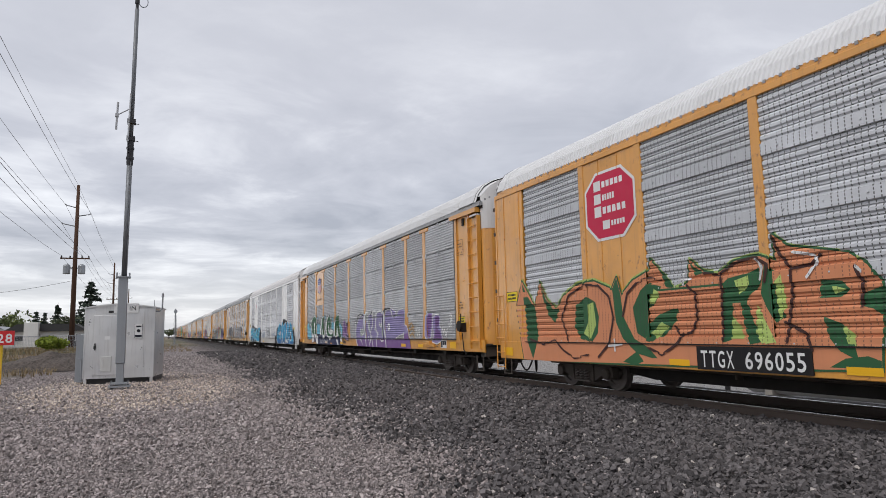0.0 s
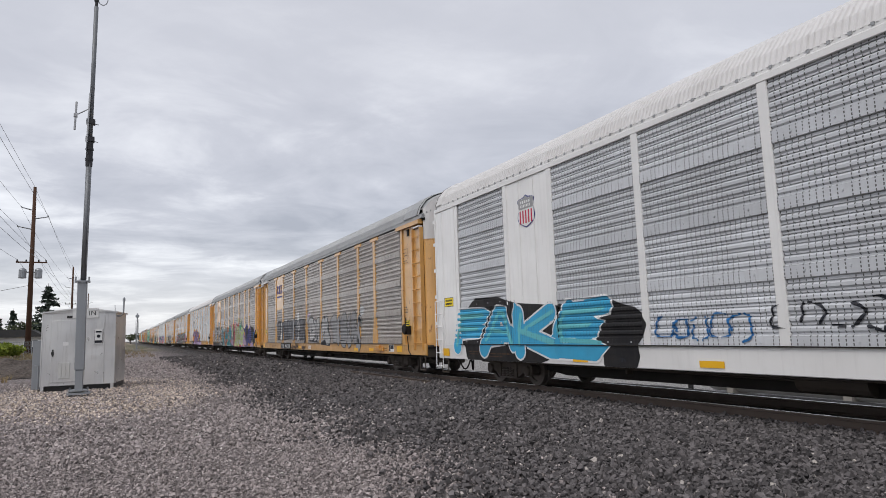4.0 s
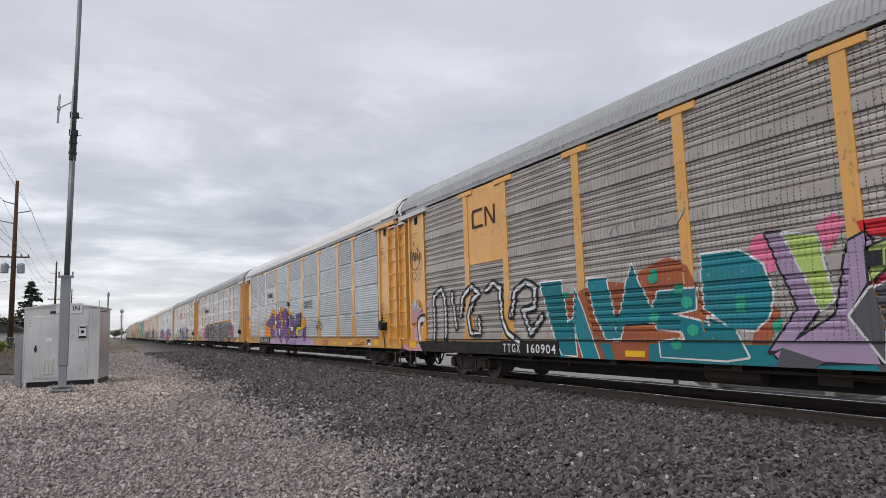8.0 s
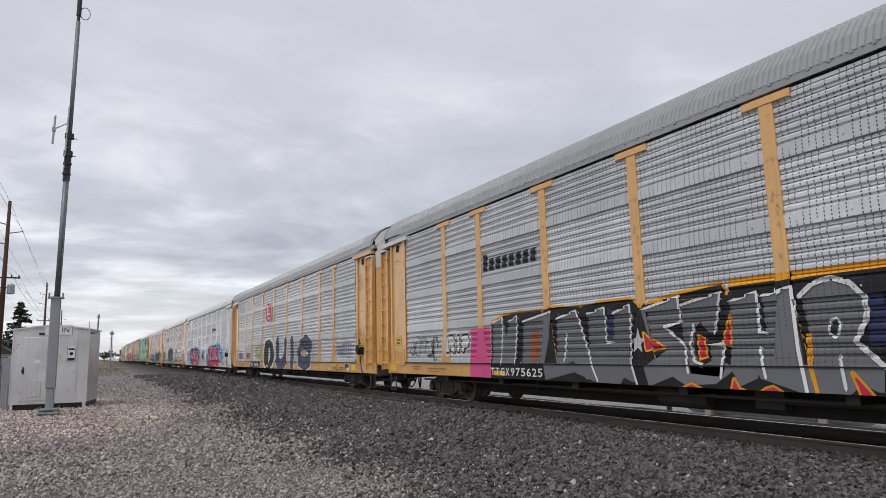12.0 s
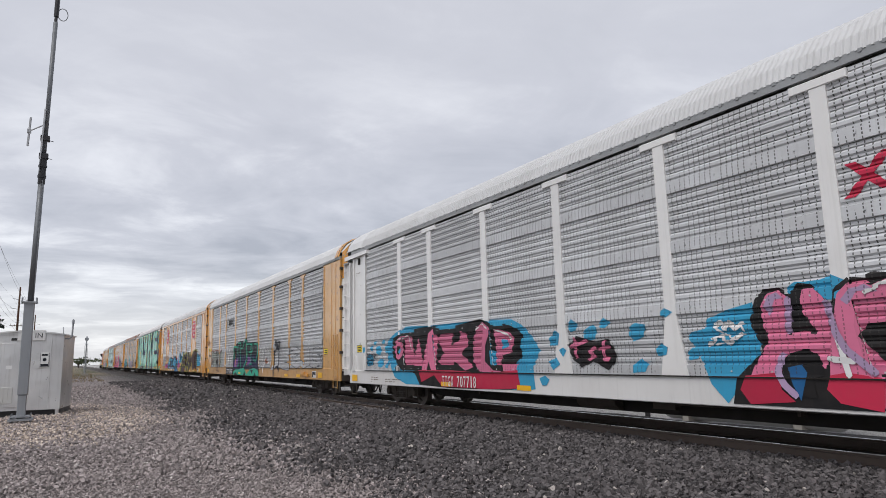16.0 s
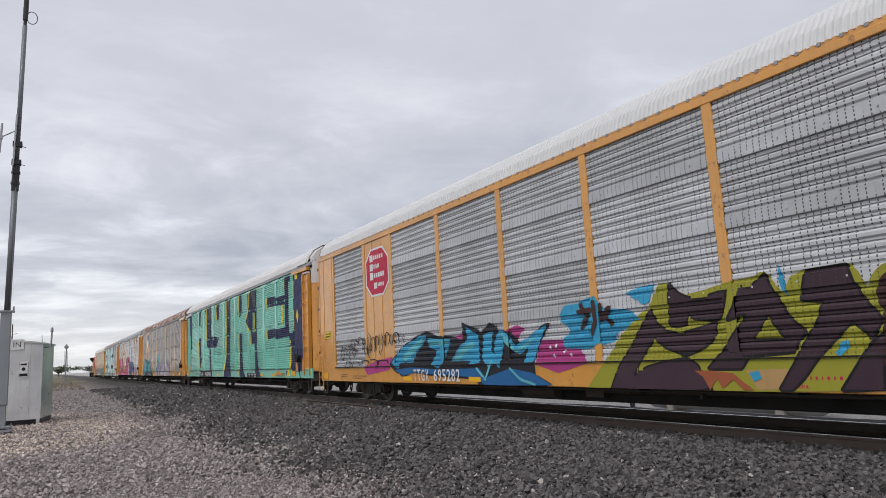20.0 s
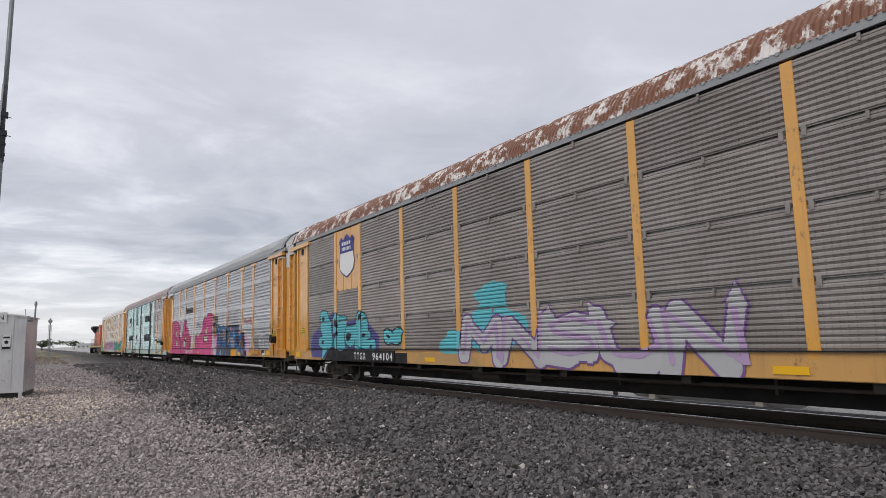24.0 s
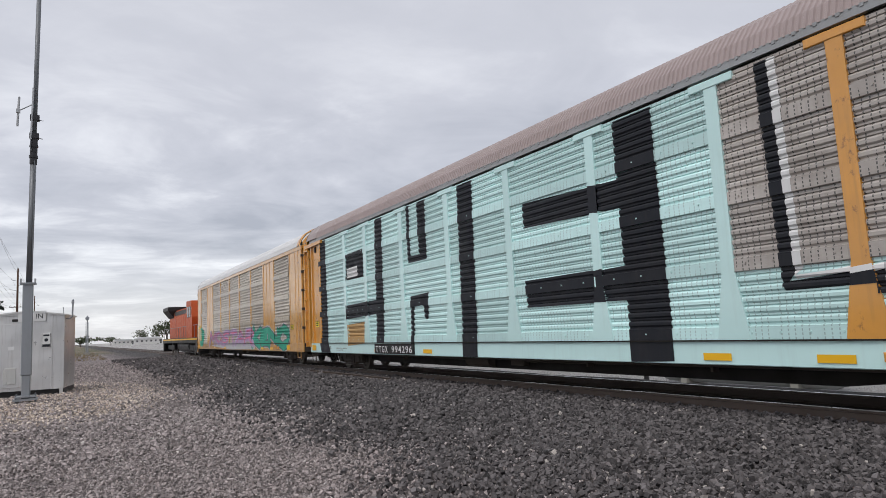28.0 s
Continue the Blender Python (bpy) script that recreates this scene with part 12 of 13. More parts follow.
def build_cabin():
    cab = tagged(new("equipment_cabin"), "silver sheet-metal equipment cabin on skids beside the mast", "cabin")
    cab.location, cab.rotation_euler = (-1.36, 27.25, 0.0), (0, 0, radians(-9))
    w, d, h0, h1 = 1.18, 1.15, 0.22, 2.80
    s = Shape().box(-w, w, 0, 2 * d, h0, h1)
    part("body", s, ALU, cab)
    s = Shape()
    n = 9
    arc = [(-w - 0.05 + (2 * w + 0.10) * i / (n - 1), h1 + 0.02 + 0.13 * math.sin(math.pi * i / (n - 1))) for i in range(n)]
    s.plate(arc + [(x, z - 0.05) for x, z in arc[::-1]], -0.06, 2 * d + 0.06)
    s.plate([(x, z - 0.01) for x, z in arc] + [(w, h1 - 0.02), (-w, h1 - 0.02)], 0.0, 0.03)
    part("roof", s, ALU, cab)
    for x in (-w, -w + 0.30, 0.82, w):
        part("corner_trim", Shape().slab(x - 0.022, x + 0.022, -0.014, 0.0, h0, h1, 0.004), ALU, cab)
    door = part("door", Shape().slab(-0.88, -0.06, -0.03, 0.0, 0.34, 2.52, 0.008), ALU, cab)
    part("handle", Shape().box(-0.83, -0.79, -0.07, -0.03, 1.25, 1.50).box(-0.86, -0.78, -0.045, -0.03, 1.3, 1.42), DARK, door)
    for z in (0.5, 1.4, 2.3):
        part("hinge", Shape().tube([(-0.05, -0.04, z), (-0.05, -0.04, z + 0.16)], 0.02, 6), GALV, door)
    vent = Shape().slab(-0.62, -0.24, -0.045, -0.03, 0.46, 1.02, 0.006)
    for i in range(3):
        vent.box(-0.60 + 0.125 * i, -0.51 + 0.125 * i, -0.055, -0.045, 0.49, 0.99)
    part("vent", vent, paint("pale_vent_paint", (0.5, 0.5, 0.49), 0.2), door)
    part("door_notice", Shape().box(-0.50, -0.32, -0.034, -0.03, 1.63, 1.75), SIGN_WHITE, door)
    part("lamp_slot", Shape().box(-0.40, -0.22, -0.03, -0.0, 2.60, 2.69), DARK, cab)
    sign = part("name_sign", Shape().slab(-0.22, 0.63, -0.05, -0.02, 2.60, 2.96, 0.005), SIGN_WHITE, cab, "white name board with black letters")
    letters("sign_text", "IN", C["ink"], sign, 0.30, -0.054, 2.69, 0.24)
    plate = part("warning_plate", Shape().slab(0.50, 0.82 - 0.03, -0.03, 0.0, 1.66, 2.18, 0.004), SIGN_WHITE, cab, "white warning plate with dark frame")
    s = Shape().box(0.53, 0.76, -0.034, -0.03, 1.69, 1.78).turned([(-0.034, 0.06), (-0.03, 0.06)], "y", 12, (0.645, 0, 1.93))
    s.box(0.51, 0.52, -0.034, -0.03, 1.67, 2.17).box(0.77, 0.78, -0.034, -0.03, 1.67, 2.17).box(0.55, 0.74, -0.034, -0.03, 2.06, 2.12)
    part("warning_print", s, C["ink"], plate)
    part("skid", Shape().box(-w, w, 0.10, 2 * d - 0.1, 0.02, h0), DARK, cab)
    for x in (-w + 0.06, w - 0.06):
        part("foot", Shape().box(x - 0.05, x + 0.05, -0.0, 0.2, 0.0, h0), ALU, cab)
    box = part("side_box", Shape().slab(-w - 0.30, -w - 0.02, 0.1, 0.7, 0.12, 1.84, 0.01), GALV, cab)
    part("conduit", Shape().tube([(-w - 0.08, 0.02, 0.1), (-w - 0.08, 0.02, 0.95), (-w - 0.2, 0.02, 0.95)], 0.025, 6), GALV, box)
    part("vent_pipe", Shape().tube([(w + 0.0, 0.3, 2.66), (w + 0.14, 0.25, 2.66), (w + 0.22, 0.25, 2.74), (w + 0.23, 0.25, 3.2)], 0.028, 8).turned([(3.2, 0.05), (3.32, 0.04), (3.36, 0.01)], "z", 8, (w + 0.23, 0.25, 0)), GALV, cab)
    part("vent_stub", Shape().tube([(w - 0.06, 0.3, 2.75), (w - 0.08, 0.3, 3.08)], 0.012, 6), GALV, cab)


build_cabin()


def build_mast():
    x, y = -1.16, 24.17
    mast = tagged(new("radio_mast"), "tall grey steel tilt-over radio mast with dipole aerial", "mast")
    mast.location = (x, y, 0.0)
    g = GALV
    dark = paint("dull_mast_steel", (0.17, 0.18, 0.195), 0.25, rough=0.5, metal=0.35)
    part("lower_tube", Shape().slab(-0.14, 0.14, -0.14, 0.14, 0.86, 3.70, 0.02), g, mast)
    part("stub_tube", Shape().slab(-0.115, 0.115, -0.115, 0.115, 0.16, 0.86, 0.02), g, mast)
    s = Shape().box(-0.32, 0.32, -0.3, 0.3, 0.10, 0.16).box(-0.28, 0.28, -0.26, 0.26, 0.20, 0.24)
    part("base_plate", s, g, mast)
    for a in (-1, 1):
        for b in (-1, 1):
            part("anchor_bolt", Shape().turned([(0.0, 0.02), (0.30, 0.02)], "z", 6, (a * 0.25, b * 0.22, 0)), dark, mast)
    part("footing", Shape().turned([(-0.25, 0.3), (0.02, 0.3), (0.05, 0.26)], "z", 14), paint("pale_concrete", (0.36, 0.34, 0.31), 0.3, rough=0.9), mast)
    s = Shape().box(-0.22, 0.22, -0.2, 0.2, 3.66, 3.70)
    for a in (-0.19, 0.19):
        s.turned([(3.62, 0.025), (3.82, 0.025)], "z", 6, (a, -0.16, 0))
    part("collar", s, g, mast)
    lean = 0.010
    P = lambda z: (0.02 + lean * (z - 3.7), 0.0, z)
    part("upper_tube", Shape().tube([P(3.70), P(7.6)], 0.088, 12), dark, mast, smooth=True)
    part("joint_sleeve", Shape().tube([P(7.5), P(8.4)], 0.105, 10).tube([P(7.7), P(7.78)], 0.125, 10).tube([P(8.05), P(8.12)], 0.125, 10), paint("black_sleeve", (0.03, 0.03, 0.035), 0.2), mast)
    part("top_tube", Shape().tube([P(8.4), P(13.1)], 0.068, 10), dark, mast, smooth=True)
    for z in (8.42, 9.02):
        s = Shape().box(P(z)[0] - 0.13, P(z)[0] + 0.13, -0.12, 0.1, z - 0.08, z + 0.08).tube([(P(z)[0] + 0.1, -0.1, z - 0.08), (P(z)[0] + 0.24, -0.1, z - 0.1)], 0.012, 5)
        part("clamp", s, paint("black_sleeve", (0.03, 0.03, 0.035)), mast)
    s = Shape().tube([P(13.0), P(13.5)], 0.05, 8).tube([P(13.3), P(14.4)], 0.075, 8)
    part("top_aerial", s, paint("black_sleeve", (0.03, 0.03, 0.035)), mast)
    ring = [(P(13.4)[0] + 0.19 + 0.15 * math.cos(t), 0, 13.42 + 0.22 * math.sin(t)) for t in [2 * math.pi * i / 14 for i in range(15)]]
    part("cable_loop", Shape().tube(ring, 0.014, 5), dark, mast)
    aer = part("aerial_boom", Shape().tube([(-0.02, -0.1, 8.3), (0.02, -0.1, 10.0)], 0.028, 6).tube([(0.0, -0.1, 9.44), (-0.36, -0.1, 9.19)], 0.02, 6), paint("pale_aerial_metal", (0.42, 0.43, 0.45), 0.1), mast, "pale dipole aerial on a short boom")
    part("dipole", Shape().tube([(-0.39, -0.1, 8.68), (-0.36, -0.1, 9.64)], 0.035, 6).box(-0.43, -0.32, -0.15, -0.05, 9.12, 9.24), paint("pale_aerial_metal", (0.42, 0.43, 0.45)), aer)
    part("feed_cable", Shape().tube([(-0.02, -0.1, 8.3), (-0.03, -0.12, 8.1), (0.0, -0.1, 7.9)], 0.015, 5).tube([(0.09, -0.11, 7.6), (0.10, -0.10, 3.8)], 0.012, 5), dark, mast)


build_mast()


def number_sign():
    sign = tagged(new("marker_sign"), "red marker sign with white figures on a yellow post", "sign")
    sign.location = (-5.42, 29.5, 0)
    red = paint("red_sign_sheet", (0.55, 0.03, 0.035), 0.12, streak=False)
    board = part("board", Shape().slab(-0.42, 0.36, -0.03, 0.0, 1.50, 2.04, 0.005), red, sign)
    letters("figures", "28", C["white"], board, -0.20, -0.034, 1.60, 0.46, 0.02)
    part("post", Shape().slab(-0.12, 0.0, 0.0, 0.06, -0.1, 1.7, 0.005), paint("yellow_post", (0.65, 0.42, 0.03), 0.2), sign)


number_sign()


# ---- poles and wires beside the line ----
POLE_WOOD = paint("weathered_pole_wood", (0.075, 0.040, 0.026), 0.5, (0.03, 0.022, 0.018), rough=0.9)
WIRE = paint("dark_wire", (0.06, 0.06, 0.065), 0.1, streak=False)
ARMS = ((-1.1, 15.0), (1.25, 14.15), (-1.35, 13.1))


def utility_pole(x, y, top, transformers=False, foot=0.0):
    pole = tagged(new("utility_pole"), "tall brown wooden utility pole with crossarms and wires", "utility pole", "poles along the line")
    pole.location = (x, y, foot)
    part("pole", Shape().tube([(0, 0, -0.5), (0, 0, top * 0.5), (0, 0, top)], [0.26, 0.21, 0.14], 10), POLE_WOOD, pole, smooth=True)
    for dx, z in ARMS:
        part("insulator_arm", Shape().tube([(0, 0, z - 0.25), (dx * 0.9, 0, z), (dx, 0, z + 0.1)], [0.06, 0.05, 0.07], 6), GALV, pole)
    part("crossarm", Shape().box(-1.3, 1.3, -0.12, 0.0, 9.55, 9.68), POLE_WOOD, pole)
    for dx in (-1.2, -0.45, 0.6, 1.2):
        part("insulator", Shape().turned([(9.68, 0.05), (9.75, 0.08), (9.88, 0.05)], "z", 7, (dx, -0.06, 0)), DARK, pole)
    if transformers:
        for dx in (-0.70, 0.62):
            part("transformer", Shape().turned([(8.05, 0.3), (8.1, 0.33), (8.85, 0.33), (8.95, 0.28), (9.05, 0.1)], "z", 12, (dx, -0.1, 0)), GALV, pole, "grey cylindrical transformer")
        part("bracket", Shape().box(-0.6, 0.6, -0.1, 0.0, 8.6, 8.7), DARK, pole)
    return pole


POLES = [(-8.0, -8.0, 18.6), (-8.0, 74.6, 17.1), (-9.2, 154.7, 17.3), (-9.6, 236.0, 17.0)]
for i, (x, y, top) in enumerate(POLES):
    utility_pole(x, y, top, i == 1)


def wires():
    n = 0
    for (xa, ya, ta), (xb, yb, tb) in zip(POLES, POLES[1:]):
        lines = [((xa + dx, ya, z + 0.1 + (ta - 17.1)), (xb + dx, yb, z + 0.1 + (tb - 17.1)), 0.9) for dx, z in ARMS]
        lines += [((xa, ya, ta), (xb, yb, tb), 0.5)]
        lines += [((xa + dx, ya, 9.88 + (ta - 17.1)), (xb + dx, yb, 9.88), 1.0) for dx in (-1.2, 0.6, 1.2)]
        for a, b, sag in lines:
            pts = []
            for j in range(17):
                t = j / 16
                pts.append((a[0] + (b[0] - a[0]) * t, a[1] + (b[1] - a[1]) * t, a[2] + (b[2] - a[2]) * t - 4 * sag * t * (1 - t)))
            tagged(new("overhead_wire", Shape().tube(pts, 0.013, 4).mesh("overhead_wire", WIRE)), "thin dark overhead wire strung between wooden poles", "wire", "wires on the poles")
    pts = [(-8.0 - 16 * t, 74.5 + 4 * t, 7.4 - 1.6 * t - 4 * 0.5 * t * (1 - t)) for t in [j / 12 for j in range(13)]]
    tagged(new("overhead_wire", Shape().tube(pts, 0.02, 4).mesh("overhead_wire", WIRE)), "thin service wire from the pole to the houses", "wire", "wires on the poles")


wires()


# ---- signal, fence, mound, plants and buildings in the distance ----
def leaf_material(name, a, b):
    k = Nodes(name)
    c = k.mix(k.island(), a, b)
    return k.done(k.mix(k.span(k.noise(0.9, 4), 0.35, 0.7, 0, 0.5), c, tuple(0.6 * x for x in a)), 0.8)


NEEDLES = leaf_material("dark_conifer_needles", (0.012, 0.022, 0.016), (0.035, 0.055, 0.036))
LEAVES = leaf_material("spring_leaves", (0.06, 0.085, 0.025), (0.16, 0.19, 0.06))
DULL_LEAVES = leaf_material("dull_leaves", (0.035, 0.05, 0.022), (0.085, 0.10, 0.045))
BRIGHT_LEAVES = leaf_material("bright_shrub_leaves", (0.12, 0.17, 0.015), (0.30, 0.36, 0.04))
BARK = paint("bark", (0.06, 0.045, 0.035), 0.4, rough=0.95)


def leaves_mesh(name, centres, size, mat, seed):
    r = np.random.RandomState(seed)
    n = len(centres)
    c = np.asarray(centres)
    a = r.normal(size=(n, 3))
    a /= np.linalg.norm(a, axis=1)[:, None]
    b = np.cross(a, r.normal(size=(n, 3)))
    b /= np.linalg.norm(b, axis=1)[:, None]
    s = size * r.uniform(0.6, 1.4, (n, 1))
    v = np.stack([c - a * s, c + b * s * 0.5, c + a * s, c - b * s * 0.5], 1).reshape(-1, 3)
    return mesh(name, v, [(4 * i, 4 * i + 1, 4 * i + 2, 4 * i + 3) for i in range(n)], mat)


def conifer(x, y, h, spread, seed, foot=0.0):
    tree = tagged(new("conifer"), "dark green pointed conifer tree", "tree", "conifers")
    tree.location = (x, y, foot)
    part("trunk", Shape().tube([(0, 0, -0.3), (0, 0, h * 0.6), (0, 0, h)], [0.03 * h, 0.016 * h, 0.01], 7), BARK, tree)
    r = np.random.RandomState(seed)
    pts = []
    for i in range(int(12 + h * 1.7)):
        t = (i + r.uniform(-0.4, 0.4)) / (12 + h * 1.7)
        z = h * (0.12 + 0.87 * t)
        for _ in range(5):
            a = r.uniform(0, 6.283)
            ln = spread * (1 - t) ** 0.8 * r.uniform(0.6, 1.12) + 0.15
            for j in range(9):
                q = (j + 0.5) / 9 * ln
                pts.append((q * math.cos(a) + r.normal(0, 0.05 * ln), q * math.sin(a) + r.normal(0, 0.05 * ln), z - 0.28 * q + 0.12 * q * q / max(ln, 0.3) + r.normal(0, 0.05)))
    put_mesh("crown", leaves_mesh("crown", pts, 0.030 * h, NEEDLES, seed), tree)
    return tree


def leafy_tree(x, y, h, w, mat, seed, label, name="tree", n=900, foot=0.0, trunk=True):
    tree = tagged(new(name), label, "shrub" if name == "shrub" else "tree")
    tree.location = (x, y, foot)
    r = np.random.RandomState(seed)
    if trunk:
        s = Shape().tube([(0, 0, -0.3), (0.05, 0, h * 0.3), (0, 0.05, h * 0.7)], [0.045 * h, 0.03 * h, 0.01 * h], 7)
        for i in range(5):
            a = r.uniform(0, 6.28)
            s.tube([(0, 0, h * 0.3), (w * 0.3 * math.cos(a), w * 0.3 * math.sin(a), h * (0.5 + 0.2 * r.uniform()))], [0.02 * h, 0.006 * h], 5)
        part("trunk", s, BARK, tree)
    wide = 0.30 if trunk else 0.16
    lumps = [(r.normal(0, wide) * w, r.normal(0, wide) * w, h * (0.42 + 0.4 * r.uniform()) if trunk else h * (0.3 + 0.4 * r.uniform()), r.uniform(0.2, 0.36)) for _ in range(12)]
    pts = []
    for i in range(n):
        cx, cy, cz, q = lumps[i % 12]
        d = r.normal(size=3)
        d /= np.linalg.norm(d)
        d *= r.uniform(0.55, 1.0)
        pts.append((cx + d[0] * q * w, cy + d[1] * q * w, max(0.05, cz + d[2] * q * h * 0.75)))
    put_mesh("crown", leaves_mesh("crown", pts, 0.075 * max(h, w) ** 0.8, mat, seed), tree)
    return tree


conifer(-9.55, 109.6, 10.4, 3.5, 1)
for i, (x, y, h, sp) in enumerate(((-17.3, 139, 8.2, 2.0), (-19.6, 141, 6.6, 1.8), (-21.3, 143, 7.0, 1.9), (-15.2, 139, 5.8, 1.8), (-29.5, 150, 8.3, 2.0))):
    conifer(x, y, h, sp, 10 + i)
for i, (x, y, h, w) in enumerate(((-26.5, 148, 7.0, 7.5), (-31.0, 150, 6.6, 6.0), (-23.6, 150, 5.6, 5.0), (-36, 140, 7.5, 6), (-11.8, 118, 5.5, 4.5), (-8.0, 116, 4.8, 4.0), (-13.6, 124, 5.0, 4.5))):
    leafy_tree(x, y, h, w, LEAVES if i in (0, 2) else DULL_LEAVES, 30 + i, "broad leafy tree in spring green behind the houses")
leafy_tree(-7.7, 59.5, 1.5, 2.2, BRIGHT_LEAVES, 3, "rounded bright yellow-green shrub by the fence", "shrub", 2200, 0.72, False)
for i, (x, y, h, w) in enumerate(((5.0, 420, 6.0, 11.0), (46, 430, 12.0, 9.0), (52, 440, 14.0, 8.0), (57, 436, 11.0, 9.0), (40, 450, 9.0, 9.0), (70, 460, 8.0, 12.0), (25, 520, 6.0, 12.0), (-4, 470, 5.5, 14))):
    leafy_tree(x, y, h, w, DULL_LEAVES, 60 + i, "dark distant tree on the plain", n=500)


def signal_mast():
    sig = tagged(new("signal_mast"), "slim railway signal mast with an oval backboard", "railway signal")
    sig.location = (2.36, 120.0, 0.0)
    part("mast", Shape().tube([(0, 0, 0.2), (0, 0, 6.2)], 0.09, 8), GALV, sig)
    part("head", Shape().turned([(-0.12, 0.12), (-0.10, 0.30), (0.06, 0.30), (0.2, 0.2)], "y", 16, (0, -0.12, 5.75)), GALV, sig)
    part("base", Shape().box(-0.5, 0.5, -0.4, 0.4, 0.0, 0.35), paint("pale_concrete", (0.36, 0.34, 0.31), 0.3, rough=0.9), sig)
    s = Shape()
    for x in (-0.2, 0.2):
        s.tube([(x, 0.2, 0.3), (x, 0.2, 5.2)], 0.025, 5)
    for i in range(12):
        s.tube([(-0.2, 0.2, 0.5 + 0.4 * i), (0.2, 0.2, 0.5 + 0.4 * i)], 0.02, 4)
    part("ladder", s, GALV, sig)


signal_mast()


def mound():
    r = random.Random(4)
    nx, ny = 40, 22
    v = []
    for j in range(ny):
        for i in range(nx):
            x, y = -3.6 + 7.2 * i / (nx - 1), 2.4 * j / (ny - 1) * 2 - 2.4
            e = math.sqrt((x / 3.4) ** 2 + (y / 2.2) ** 2)
            h = 0.95 * max(0.0, 1 - e) ** 0.7 * (1 + 0.35 * noise.noise((x * 1.2, y * 1.2, 2))) + 0.06 * noise.noise((x * 5, y * 5, 7))
            v.append((x, y, h - 0.08))
    f = [(j * nx + i, j * nx + i + 1, (j + 1) * nx + i + 1, (j + 1) * nx + i) for j in range(ny - 1) for i in range(nx - 1)]
    k = Nodes("broken_stone_heap")
    c = k.mix(k.span(k.noise(9, 6, 0.7), 0.35, 0.65), (0.028, 0.023, 0.020), (0.14, 0.115, 0.10))
    k.bump(k.noise(14, 5), 1.0, 0.08)
    ob = tagged(new("earth_mound", mesh("earth_mound", v, f, k.done(c, 0.95))), "low heap of dark broken stone behind the cabin", "heap")
    ob.location = (-5.2, 41.5, 0.12)


mound()


def dry_grass():
    r = np.random.RandomState(8)
    v, f = [], []

    def tuft(x, y, z, h):
        for _ in range(5):
            a, q = r.uniform(0, 6.28), r.uniform(0.05, 0.2)
            n = len(v)
            dx, dy = math.cos(a), math.sin(a)
            v.extend([(x - 0.02 * dy, y + 0.02 * dx, z), (x + 0.02 * dy, y - 0.02 * dx, z), (x + dx * q, y + dy * q, z + h * r.uniform(0.6, 1.2))])
            f.append((n, n + 1, n + 2))
    for _ in range(2400):
        x, y = r.uniform(-18, -4.6), r.uniform(34, 78)
        tuft(x, y, ground_height(x, y) - 0.02, 0.34)
    for _ in range(420):
        x, y = r.uniform(-1.5, 3.5), r.uniform(75, 135)
        tuft(x, y, ground_height(x, y) - 0.02, 0.25)
    k = Nodes("dry_grass")
    c = k.mix(k.island(), (0.13, 0.095, 0.05), (0.33, 0.25, 0.14))
    c = k.mix(k.span(k.noise(0.3, 3), 0.55, 0.75), c, (0.12, 0.12, 0.05))
    tagged(new("dry_grass", mesh("dry_grass", v, f, k.done(c, 0.9))), "sparse dry tan grass along the yard's edge", "grass", kind="stuff")


dry_grass()


def fence():
    fe = tagged(new("chain_link_fence"), "grey chain-link fence before the houses", "fence")
    fe.location = (0, 70, 0)
    xs = [-24 + 2.4 * i for i in range(8)]
    for x in xs:
        part("fence_post", Shape().tube([(x, 0, 0.5), (x, 0, 1.95)], 0.035, 6), GALV, fe)
    part("top_rail", Shape().tube([(xs[0], 0, 1.92), (xs[-1], 0, 1.92)], 0.025, 6), GALV, fe)
    s = Shape()
    x = xs[0]
    while x < xs[-1]:
        s.box(x, x + 0.012, -0.004, 0.004, 0.6, 1.92)
        x += 0.12
    for i in range(11):
        s.box(xs[0], xs[-1], -0.004, 0.004, 0.62 + 0.12 * i, 0.632 + 0.12 * i)
    tagged(part("mesh_fabric", s, GALV, fe), kind="stuff")


fence()


def low_house(x, y, w, d, h, wall, roof, seed, foot=0.6, label="low white house with a dark roof behind the fence"):
    ho = tagged(new("house"), label, "house", "houses behind the fence")
    ho.location = (x, y, foot)
    part("wall", Shape().box(-w / 2, w / 2, 0, d, 0, h), wall, ho)
    rf = Shape().plate([(-w / 2 - 0.4, h), (w / 2 + 0.4, h), (w / 2 - w * 0.14, h + 0.9), (-w / 2 + w * 0.14, h + 0.9)], -0.4, d + 0.4)
    part("roof", rf, roof, ho)
    n = max(2, int(w / 2.2))
    for i in range(n):
        cx = -w / 2 + w * (i + 0.5) / n
        win = part("window", Shape().slab(cx - 0.5, cx + 0.5, -0.05, 0.02, h * 0.38, h * 0.78, 0.02), SIGN_WHITE, ho)
        part("pane", Shape().box(cx - 0.42, cx + 0.42, -0.058, -0.052, h * 0.42, h * 0.74), DARK, win)
    part("door", Shape().slab(w * 0.5 - 1.2, w * 0.5 - 0.4, -0.04, 0.02, 0.0, h * 0.8, 0.02), DARK, ho)


